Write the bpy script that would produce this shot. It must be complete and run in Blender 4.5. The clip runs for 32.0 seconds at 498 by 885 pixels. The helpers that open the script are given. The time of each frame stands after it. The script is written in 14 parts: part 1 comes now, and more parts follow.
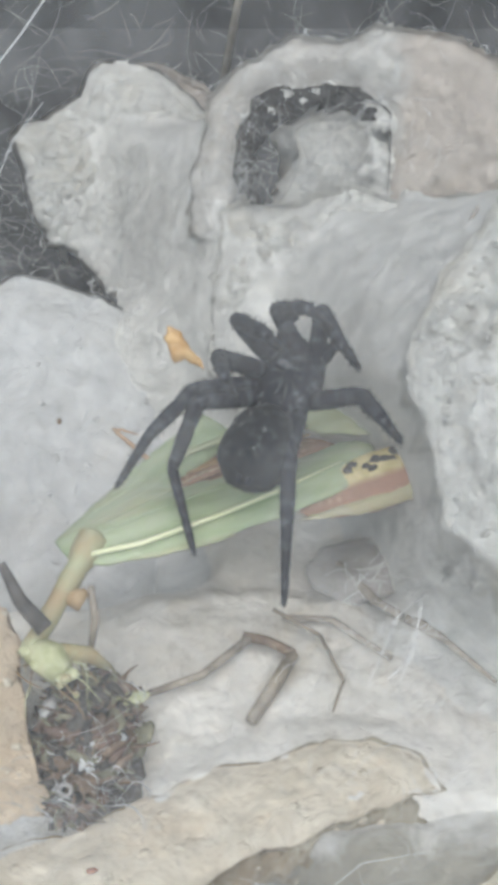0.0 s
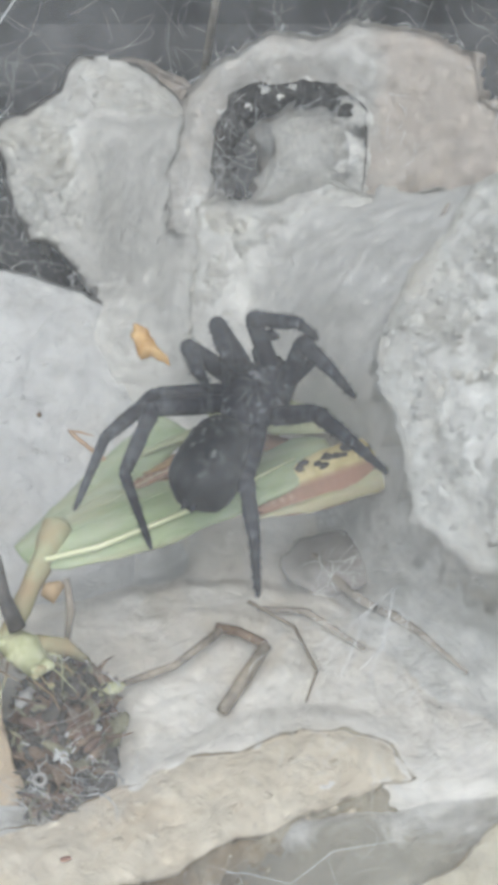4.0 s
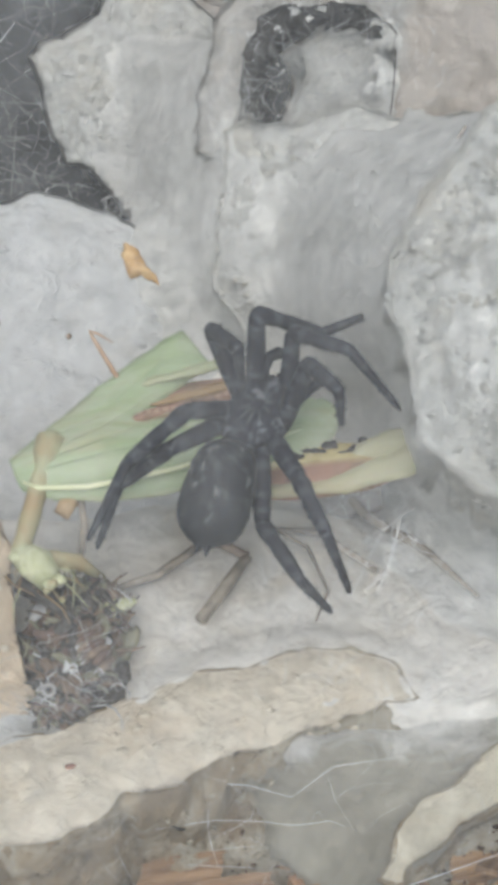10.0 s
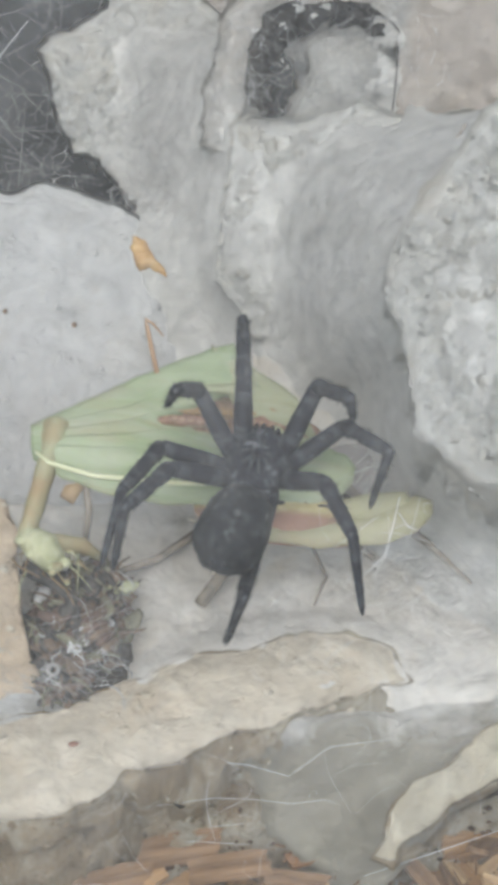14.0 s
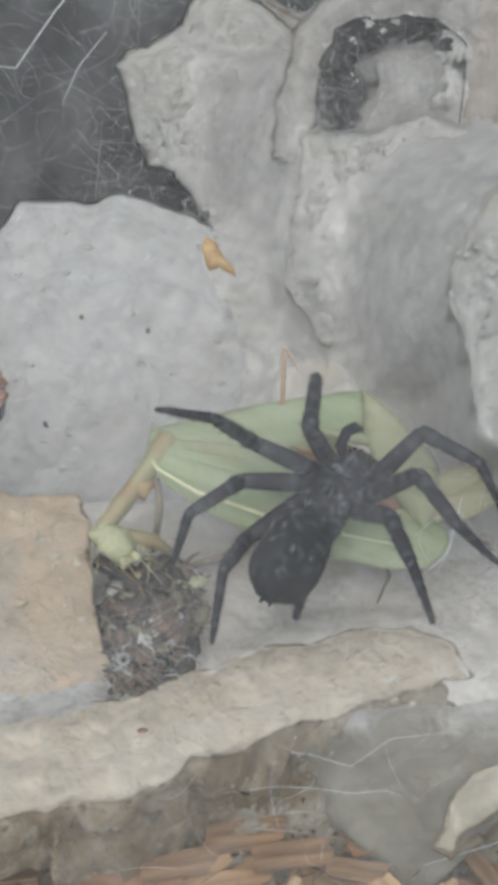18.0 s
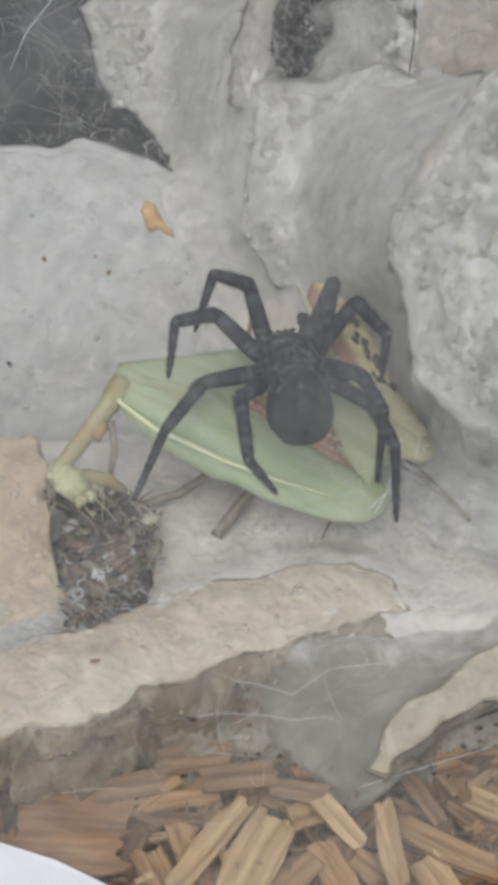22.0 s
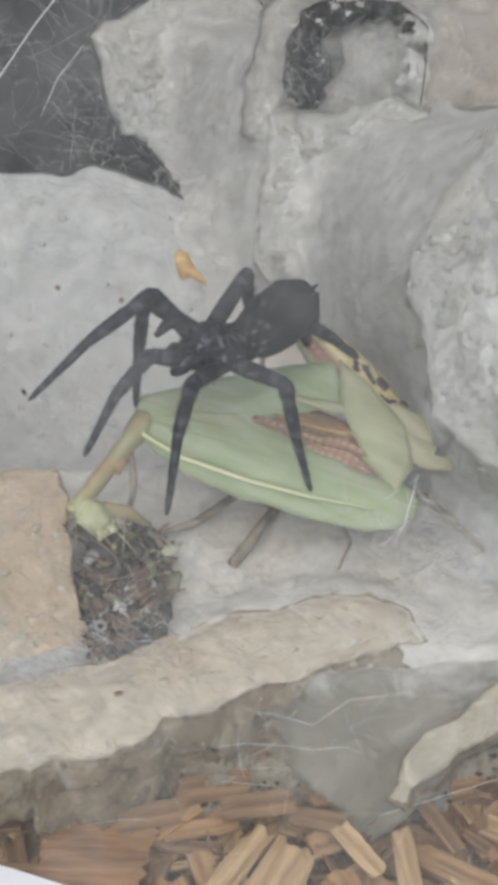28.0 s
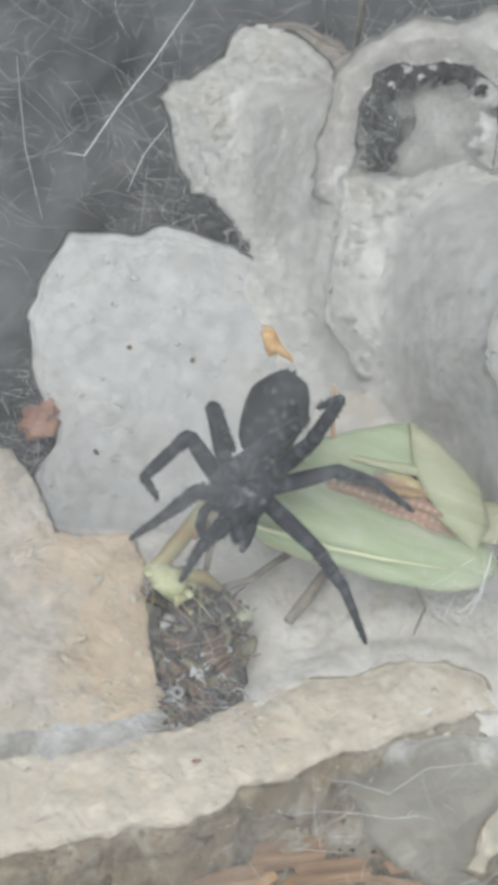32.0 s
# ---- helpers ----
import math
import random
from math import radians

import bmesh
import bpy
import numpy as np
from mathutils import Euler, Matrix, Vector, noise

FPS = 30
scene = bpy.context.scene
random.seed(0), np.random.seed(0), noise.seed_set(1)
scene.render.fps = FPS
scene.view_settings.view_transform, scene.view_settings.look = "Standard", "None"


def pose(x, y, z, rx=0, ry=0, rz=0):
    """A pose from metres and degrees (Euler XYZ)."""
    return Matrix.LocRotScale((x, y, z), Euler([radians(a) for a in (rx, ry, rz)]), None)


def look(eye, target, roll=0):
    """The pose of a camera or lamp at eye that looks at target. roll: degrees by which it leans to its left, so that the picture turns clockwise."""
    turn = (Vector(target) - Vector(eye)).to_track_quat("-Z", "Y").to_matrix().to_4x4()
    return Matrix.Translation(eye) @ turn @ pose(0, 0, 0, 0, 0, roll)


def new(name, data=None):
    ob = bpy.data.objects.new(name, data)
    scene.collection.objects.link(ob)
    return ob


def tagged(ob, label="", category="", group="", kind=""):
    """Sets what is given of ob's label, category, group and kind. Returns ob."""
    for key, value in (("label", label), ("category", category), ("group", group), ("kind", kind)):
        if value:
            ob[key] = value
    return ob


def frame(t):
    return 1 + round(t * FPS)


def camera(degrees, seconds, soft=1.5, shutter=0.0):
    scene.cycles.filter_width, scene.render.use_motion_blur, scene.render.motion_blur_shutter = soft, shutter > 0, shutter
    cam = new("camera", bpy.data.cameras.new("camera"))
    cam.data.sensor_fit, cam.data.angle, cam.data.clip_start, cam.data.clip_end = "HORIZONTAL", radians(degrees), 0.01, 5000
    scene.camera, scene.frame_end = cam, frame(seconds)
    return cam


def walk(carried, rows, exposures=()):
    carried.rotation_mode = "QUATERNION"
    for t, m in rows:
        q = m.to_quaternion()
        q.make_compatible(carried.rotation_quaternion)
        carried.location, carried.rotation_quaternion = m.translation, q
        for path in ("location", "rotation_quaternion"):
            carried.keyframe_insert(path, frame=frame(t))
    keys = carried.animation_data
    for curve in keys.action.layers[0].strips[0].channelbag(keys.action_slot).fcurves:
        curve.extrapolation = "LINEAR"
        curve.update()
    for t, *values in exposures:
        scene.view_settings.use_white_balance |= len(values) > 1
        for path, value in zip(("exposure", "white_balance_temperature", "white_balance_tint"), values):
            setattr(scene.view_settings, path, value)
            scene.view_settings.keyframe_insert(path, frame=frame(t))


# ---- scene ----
from mathutils import bvhtree, geometry

cam = camera(18, 32.0, soft=5.8)
PATH = [
    (0, pose(-0.00948, -0.09232, 0.13059, 49.072, -1.937, -3.851)),
    (0.5, pose(-0.00973, -0.09250, 0.13062, 48.990, -1.884, -3.817)),
    (1, pose(-0.00930, -0.09202, 0.13046, 48.924, -1.852, -3.773)),
    (1.5, pose(-0.00885, -0.09244, 0.13137, 48.839, -1.784, -3.789)),
    (2, pose(-0.00830, -0.09250, 0.13055, 48.740, -1.715, -3.756)),
    (2.5, pose(-0.00753, -0.09312, 0.13055, 48.683, -1.858, -3.892)),
    (3, pose(-0.00739, -0.09329, 0.13140, 48.637, -1.823, -3.922)),
    (3.5, pose(-0.00722, -0.09337, 0.13175, 48.576, -1.921, -3.943)),
    (5.5, pose(-0.00721, -0.09447, 0.13394, 49.223, -1.944, -3.687)),
    (6, pose(-0.00612, -0.09492, 0.13402, 49.051, -1.059, -2.883)),
    (6.5, pose(-0.00671, -0.09506, 0.13208, 48.661, -0.820, -2.478)),
    (7, pose(-0.00345, -0.09598, 0.13109, 47.576, -0.774, -2.109)),
    (7.5, pose(-0.00148, -0.09675, 0.13249, 47.425, 0.806, -0.412)),
    (8, pose(-0.00100, -0.09657, 0.13184, 46.667, 0.626, -0.537)),
    (8.5, pose(-0.00109, -0.09606, 0.13217, 46.428, 0.198, -0.854)),
    (9, pose(-0.00009, -0.09624, 0.13242, 46.246, -0.206, -1.038)),
    (9.5, pose(0.00115, -0.09586, 0.13278, 46.226, -0.260, -1.040)),
    (10, pose(0.00041, -0.09561, 0.13282, 46.077, -0.152, -0.978)),
    (10.5, pose(0.00120, -0.09584, 0.13183, 45.917, -0.104, -0.891)),
    (11, pose(0.00100, -0.09566, 0.13214, 45.811, -0.064, -0.764)),
    (11.5, pose(0.00114, -0.09583, 0.13261, 45.774, -0.090, -0.686)),
    (12, pose(0.00143, -0.09578, 0.13284, 45.720, -0.209, -0.768)),
    (12.5, pose(0.00144, -0.09593, 0.13362, 45.702, -0.154, -0.752)),
    (13, pose(0.00240, -0.09546, 0.13298, 45.666, -0.568, -0.813)),
    (13.5, pose(0.00161, -0.09761, 0.13553, 45.794, -0.826, -0.991)),
    (14, pose(-0.00015, -0.09834, 0.13538, 45.672, -0.719, -0.613)),
    (14.5, pose(-0.00159, -0.10089, 0.13750, 45.539, 0.154, 0.282)),
    (15, pose(-0.00033, -0.10081, 0.13759, 45.445, 0.140, 0.407)),
    (15.5, pose(0.00073, -0.10046, 0.13776, 45.447, 0.368, 0.633)),
    (17.5, pose(0.00060, -0.10422, 0.13512, 47.939, -0.018, 0.680)),
    (18, pose(0.00052, -0.10334, 0.13695, 46.512, 0.768, 1.678)),
    (18.5, pose(0.00065, -0.10357, 0.13929, 46.060, 0.815, 1.677)),
    (19, pose(0.00214, -0.10431, 0.13978, 45.968, 0.659, 1.494)),
    (19.5, pose(0.00569, -0.10462, 0.14052, 45.324, 2.839, 3.359)),
    (20, pose(0.00572, -0.10547, 0.14240, 44.277, 2.671, 3.317)),
    (20.5, pose(0.00632, -0.10456, 0.13927, 42.559, 1.061, 2.038)),
    (21, pose(0.00545, -0.10574, 0.14010, 42.221, 0.826, 1.785)),
    (21.5, pose(0.00539, -0.10606, 0.14270, 42.479, 0.790, 1.781)),
    (22, pose(0.00555, -0.10596, 0.14461, 43.211, 0.594, 1.627)),
    (22.5, pose(0.00553, -0.10626, 0.14583, 43.814, 0.343, 1.404)),
    (23, pose(0.00553, -0.10654, 0.14575, 44.085, 0.180, 1.247)),
    (23.5, pose(0.00528, -0.10612, 0.14506, 43.969, 0.221, 1.288)),
    (24, pose(0.00568, -0.10623, 0.14449, 43.845, 0.300, 1.475)),
    (24.5, pose(0.00531, -0.10560, 0.14339, 43.383, 0.633, 1.739)),
    (25, pose(0.00572, -0.10611, 0.14439, 43.220, 0.726, 1.820)),
    (25.5, pose(0.00565, -0.10590, 0.14412, 43.065, 0.777, 1.910)),
    (27.5, pose(0.00203, -0.10438, 0.14685, 42.679, -0.082, 1.108)),
    (28, pose(0.00062, -0.10448, 0.14932, 42.932, -0.130, 0.946)),
    (28.5, pose(-0.00142, -0.10424, 0.14971, 43.219, 0.402, 1.558)),
    (29, pose(-0.00151, -0.10415, 0.14997, 43.478, 0.773, 1.902)),
    (29.5, pose(-0.00201, -0.10398, 0.15073, 43.359, 0.722, 1.943)),
    (30, pose(-0.00252, -0.10349, 0.15090, 43.382, 0.761, 2.015)),
    (30.5, pose(-0.00249, -0.10265, 0.15207, 43.565, 0.669, 1.919)),
    (31, pose(-0.00297, -0.10203, 0.15216, 43.955, 0.706, 2.001)),
    (31.5, pose(-0.00353, -0.10205, 0.15233, 43.886, 0.786, 2.085)),
    (32, pose(-0.00339, -0.10199, 0.15244, 43.973, 0.757, 2.104)),
]
walk(cam, PATH, exposures=[(0, 0.54, 6230, 8), (6, 0.53, 6230, 8), (9, 0.46, 6320, 8.5), (14, 0.43, 6320, 8.5), (15, 0.34, 6330, 8.5), (18, 0.15, 6350, 9), (19, 0.37, 6380, 9), (20, 0.14, 6470, 9.5), (21, 0.14, 6480, 10), (25, 0.14, 6450, 10), (28, 0.18, 6450, 10), (29, 0.26, 6430, 9.5), (30, 0.19, 6380, 9.3), (31, 0.43, 6300, 8), (32, 0.46, 6310, 8)])

# ---- light ----
SUN_TURN, SUN_HEIGHT = 192.0, 63.0
world = bpy.data.worlds.new("daylight")
scene.world = world
world.use_nodes = True
sky = world.node_tree.nodes.new("ShaderNodeTexSky")
sky.sky_type, sky.sun_disc = "NISHITA", False
sky.sun_elevation, sky.sun_rotation = radians(SUN_HEIGHT), radians(SUN_TURN)
sky.air_density, sky.dust_density = 1.0, 3.0
world.node_tree.links.new(sky.outputs[0], world.node_tree.nodes["Background"].inputs[0])
world.node_tree.nodes["Background"].inputs[1].default_value = 0.12
sun_data = bpy.data.lights.new("sun", "SUN")
sun_data.energy, sun_data.angle, sun_data.color = 1.5, radians(105), (1.0, 0.98, 0.87)
sun = new("sun", sun_data)
sun.matrix_world = look((-0.07, -0.30, 0.68), (0, 0.02, 0.02))

MM = 0.001


# ---- materials ----
def shader(name, rough=0.8):
    m = bpy.data.materials.new(name)
    m.use_nodes = True
    return m, m.node_tree.nodes, m.node_tree.links, m.node_tree.nodes["Principled BSDF"]


def ramp(nodes, links, source, stops):
    r = nodes.new("ShaderNodeValToRGB")
    while len(r.color_ramp.elements) < len(stops):
        r.color_ramp.elements.new(0.5)
    for e, (at, col) in zip(r.color_ramp.elements, stops):
        e.position, e.color = at, (*col, 1)
    links.new(source, r.inputs[0])
    return r.outputs[0]


def noise_tex(nodes, links, scale, detail=6, rough=0.6, squash=None, warp=0.0):
    co = nodes.new("ShaderNodeTexCoord")
    out = co.outputs["Object"]
    if squash:
        mp = nodes.new("ShaderNodeMapping")
        mp.inputs["Scale"].default_value = squash
        links.new(out, mp.inputs[0])
        out = mp.outputs[0]
    n = nodes.new("ShaderNodeTexNoise")
    n.inputs["Scale"].default_value, n.inputs["Detail"].default_value = scale, detail
    n.inputs["Roughness"].default_value, n.inputs["Distortion"].default_value = rough, warp
    links.new(out, n.inputs["Vector"])
    return n.outputs["Fac"]


def mix(nodes, links, fac, a, b, mode="MIX"):
    x = nodes.new("ShaderNodeMix")
    x.data_type, x.blend_type = "RGBA", mode
    for sock, val in ((x.inputs[0], fac), (x.inputs[6], a), (x.inputs[7], b)):
        if hasattr(val, "is_linked"):
            links.new(val, sock)
        else:
            sock.default_value = val if isinstance(val, (int, float)) else (*val, 1)
    return x.outputs[2]


def bump(nodes, links, height, bsdf, strength, distance, before=None):
    b = nodes.new("ShaderNodeBump")
    b.inputs["Strength"].default_value, b.inputs["Distance"].default_value = strength, distance
    links.new(height, b.inputs["Height"])
    if before:
        links.new(before, b.inputs["Normal"])
    links.new(b.outputs[0], bsdf.inputs["Normal"])
    return b.outputs[0]


def stone_mat(name, light, dark, stain, amount=0.5, grain=1.0, relief=1.0, other=None):
    """Crumbly limestone: a mottled body, broad warm patches, pits and rusty stains; other: a second tone past the stone's middle."""
    m, nodes, links, bsdf = shader(name)
    body = ramp(nodes, links, noise_tex(nodes, links, 260 * grain, 8, 0.72, warp=0.8), [(0.36, dark), (0.58, light)])
    if other:
        co = nodes.new("ShaderNodeTexCoord")
        sep = nodes.new("ShaderNodeSeparateXYZ")
        links.new(co.outputs["Object"], sep.inputs[0])
        side = nodes.new("ShaderNodeMapRange")
        side.inputs[1].default_value, side.inputs[2].default_value = other[1] * MM, other[2] * MM
        side.inputs[3].default_value, side.inputs[4].default_value = -0.3, 0.3
        links.new(sep.outputs[0], side.inputs[0])
        add = nodes.new("ShaderNodeMath")
        links.new(noise_tex(nodes, links, 150, 6, 0.7), add.inputs[0])
        links.new(side.outputs[0], add.inputs[1])
        body = mix(nodes, links, ramp(nodes, links, add.outputs[0], [(0.40, (0, 0, 0)), (0.60, (1, 1, 1))]), body, other[0])
    warm = ramp(nodes, links, noise_tex(nodes, links, 120, 4, 0.6, warp=1.0), [(0.47, (0, 0, 0)), (0.68, (0.6, 0.6, 0.6))])
    col = mix(nodes, links, warm, body, tuple(0.45 * a + 0.55 * b for a, b in zip(light, stain)))
    spots = ramp(nodes, links, noise_tex(nodes, links, 95, 6, 0.65, warp=0.6), [(0.62 - 0.10 * amount, (0, 0, 0)), (0.78, (0.9, 0.9, 0.9))])
    col = mix(nodes, links, spots, col, stain)
    pits = ramp(nodes, links, noise_tex(nodes, links, 560 * grain, 5, 0.75, warp=0.5), [(0.30, (0.58, 0.56, 0.52)), (0.46, (1, 1, 1))])
    col = mix(nodes, links, 0.4, col, pits, "MULTIPLY")
    links.new(col, bsdf.inputs["Base Color"])
    bsdf.inputs["Roughness"].default_value = 0.92
    bsdf.inputs["Specular IOR Level"].default_value = 0.25
    n1 = bump(nodes, links, noise_tex(nodes, links, 330 * grain, 8, 0.72, warp=1.6), bsdf, 0.9, 1.8 * relief * MM)
    bump(nodes, links, noise_tex(nodes, links, 1100, 3, 0.6), bsdf, 0.5, 0.25 * relief * MM, n1)
    return m


def plain_mat(name, a, b, scale, rough, relief=0.0, squash=None, spec=0.5, sheen=0.0, trans=0.0, alpha=1.0):
    m, nodes, links, bsdf = shader(name)
    fac = noise_tex(nodes, links, scale, 6, 0.6, squash)
    links.new(ramp(nodes, links, fac, [(0.35, a), (0.65, b)]), bsdf.inputs["Base Color"])
    bsdf.inputs["Roughness"].default_value = rough
    bsdf.inputs["Specular IOR Level"].default_value = spec
    bsdf.inputs["Sheen Weight"].default_value = sheen
    bsdf.inputs["Alpha"].default_value = alpha
    if relief:
        bump(nodes, links, fac, bsdf, 0.8, relief)
    return m


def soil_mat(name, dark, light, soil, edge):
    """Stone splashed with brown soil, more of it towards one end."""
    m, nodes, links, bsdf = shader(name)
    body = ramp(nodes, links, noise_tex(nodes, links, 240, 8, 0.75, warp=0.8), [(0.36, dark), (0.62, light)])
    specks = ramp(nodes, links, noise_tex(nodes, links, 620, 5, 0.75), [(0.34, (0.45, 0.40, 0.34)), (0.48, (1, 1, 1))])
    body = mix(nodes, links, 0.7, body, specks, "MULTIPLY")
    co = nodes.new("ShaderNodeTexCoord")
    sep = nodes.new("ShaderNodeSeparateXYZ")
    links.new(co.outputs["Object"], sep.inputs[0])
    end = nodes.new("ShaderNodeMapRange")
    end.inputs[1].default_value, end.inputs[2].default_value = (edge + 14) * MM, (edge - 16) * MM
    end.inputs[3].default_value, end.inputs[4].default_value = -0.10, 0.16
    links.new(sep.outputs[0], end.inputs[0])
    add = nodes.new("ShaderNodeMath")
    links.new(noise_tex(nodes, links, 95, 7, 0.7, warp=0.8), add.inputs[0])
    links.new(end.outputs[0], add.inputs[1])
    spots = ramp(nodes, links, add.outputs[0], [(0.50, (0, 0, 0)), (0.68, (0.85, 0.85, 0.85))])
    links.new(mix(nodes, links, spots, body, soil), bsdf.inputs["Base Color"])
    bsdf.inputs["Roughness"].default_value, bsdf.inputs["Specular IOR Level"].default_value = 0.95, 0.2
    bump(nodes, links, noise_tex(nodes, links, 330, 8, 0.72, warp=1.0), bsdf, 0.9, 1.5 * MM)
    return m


STONE_WHITE = stone_mat("limestone_white", (0.70, 0.71, 0.665), (0.575, 0.58, 0.545), (0.62, 0.575, 0.46), 0.4)
STONE_SILK = stone_mat("limestone_snowy", (0.62, 0.635, 0.62), (0.535, 0.55, 0.54), (0.53, 0.52, 0.47), 0.15, 0.8, 0.7)
STONE_TAN = stone_mat("limestone_tan", (0.78, 0.72, 0.58), (0.68, 0.615, 0.48), (0.64, 0.50, 0.32), 0.6, relief=0.8)
STONE_BUFF = stone_mat("limestone_buff", (0.54, 0.50, 0.445), (0.43, 0.395, 0.35), (0.45, 0.36, 0.28), 0.8)
STONE_ARCH = stone_mat("limestone_half_silky", (0.64, 0.64, 0.60), (0.50, 0.49, 0.455), (0.48, 0.42, 0.34), 0.5, other=((0.55, 0.505, 0.445), 6, 13))
STONE_BLOCK = stone_mat("limestone_block", (0.70, 0.655, 0.56), (0.58, 0.535, 0.445), (0.60, 0.47, 0.31), 0.6, other=((0.72, 0.595, 0.43), -13, 0))
# dark copy of the limestone: shade inside the hole, put into the colour
STONE_HOLE_SHADE = stone_mat("limestone_hole_shade", (0.20, 0.195, 0.185), (0.10, 0.10, 0.095), (0.12, 0.10, 0.08), 0.6)
STONE_RIM = stone_mat("limestone_straw", (0.74, 0.70, 0.55), (0.60, 0.555, 0.42), (0.50, 0.40, 0.24), 0.6)
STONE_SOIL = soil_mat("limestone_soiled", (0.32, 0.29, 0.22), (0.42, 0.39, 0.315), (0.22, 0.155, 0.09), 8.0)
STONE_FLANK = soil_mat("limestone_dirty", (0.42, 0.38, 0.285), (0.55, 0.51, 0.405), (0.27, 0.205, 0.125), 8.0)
DARK = plain_mat("dark_back", (0.014, 0.017, 0.019), (0.088, 0.094, 0.096), 130, 0.8, 0.0, (1.0, 1.0, 0.5))
LITTER = plain_mat("litter", (0.05, 0.032, 0.018), (0.14, 0.085, 0.045), 300, 0.9, 1.0 * MM)
WOODS = [plain_mat("wood_" + n, a, b, 320, 0.8, 0.5 * MM, (0.18, 3.0, 3.0)) for n, a, b in (
    ("tan", (0.30, 0.195, 0.10), (0.53, 0.385, 0.215)), ("orange", (0.23, 0.13, 0.06), (0.41, 0.265, 0.135)),
    ("brown", (0.13, 0.08, 0.045), (0.28, 0.18, 0.10)))]
BARK = plain_mat("bark_red", (0.17, 0.095, 0.05), (0.35, 0.205, 0.105), 160, 0.75, 0.5 * MM, (0.6, 1.6, 1.0))
PAPER = plain_mat("paper_white", (0.74, 0.76, 0.80), (0.80, 0.82, 0.85), 200, 0.6, 0.02 * MM)


# ---- mesh helpers ----
def part(name, bm, material, parent=None, label="", smooth=True):
    me = bpy.data.meshes.new(name)
    bm.to_mesh(me)
    bm.free()
    for m in (material if isinstance(material, (list, tuple)) else [material]):
        me.materials.append(m)
    if smooth:
        me.polygons.foreach_set("use_smooth", [True] * len(me.polygons))
    ob = new(name, me)
    if parent:
        ob.parent = parent
    if label:
        ob["label"] = label
    return ob


def plane_basis(normal):
    n = Vector(normal).normalized()
    u = Vector((0, 0, 1)).cross(n).normalized()
    return u, n.cross(u), n


def fractal(p, scale, octaves=4):
    return noise.fractal(Vector(p) * scale, 1.0, 2.0, octaves, noise_basis="PERLIN_ORIGINAL")


def fill(outline, step, seed=0.0, wobble=0.9):
    """Fine points and triangles inside an outline, with each point's distance from the rim. Millimetres."""
    ring = [Vector(p) for p in outline]
    n = len(ring)
    fine = []
    for i in range(n):
        a, b = ring[i], ring[(i + 1) % n]
        k = max(1, int((b - a).length / step))
        for j in range(k):
            p = a.lerp(b, j / k)
            w = Vector((fractal((p.x + seed, p.y, 3), 0.22), fractal((p.x, p.y + seed, 9), 0.22)))
            fine.append(p + w * wobble)
    m = len(fine)
    arr = np.array([(p.x, p.y) for p in fine])
    nxt = np.roll(arr, -1, 0)
    rng = random.Random(int(seed * 10) + 5)
    gx, gy = np.meshgrid(np.arange(arr[:, 0].min(), arr[:, 0].max(), step), np.arange(arr[:, 1].min(), arr[:, 1].max(), step))
    cand = np.stack([gx.ravel(), gy.ravel()], 1)
    cand += np.array([[rng.uniform(-0.3, 0.3) * step, rng.uniform(-0.3, 0.3) * step] for _ in range(len(cand))])
    inside = np.zeros(len(cand), bool)
    dist = np.full(len(cand), 1e9)
    for a, b in zip(arr, nxt):
        hit = (a[1] > cand[:, 1]) != (b[1] > cand[:, 1])
        cross = (b[0] - a[0]) * (cand[:, 1] - a[1]) / (b[1] - a[1] + 1e-12) + a[0]
        inside ^= hit & (cand[:, 0] < cross)
        ab = b - a
        s = np.clip(((cand - a) @ ab) / (ab @ ab + 1e-12), 0, 1)
        dist = np.minimum(dist, np.hypot(*(cand - a - s[:, None] * ab).T))
    keep = inside & (dist > 0.45 * step)
    pts = [Vector(p) for p in cand[keep]]
    verts, _, faces = geometry.delaunay_2d_cdt(fine + pts, [(i, (i + 1) % m) for i in range(m)], [], 1, 1e-5)[:3]
    lookup = dict(((round(p.x, 4), round(p.y, 4)), d) for p, d in zip(pts, dist[keep]))
    return verts, faces, [lookup.get((round(v.x, 4), round(v.y, 4)), 0.0) for v in verts], arr.mean(0)


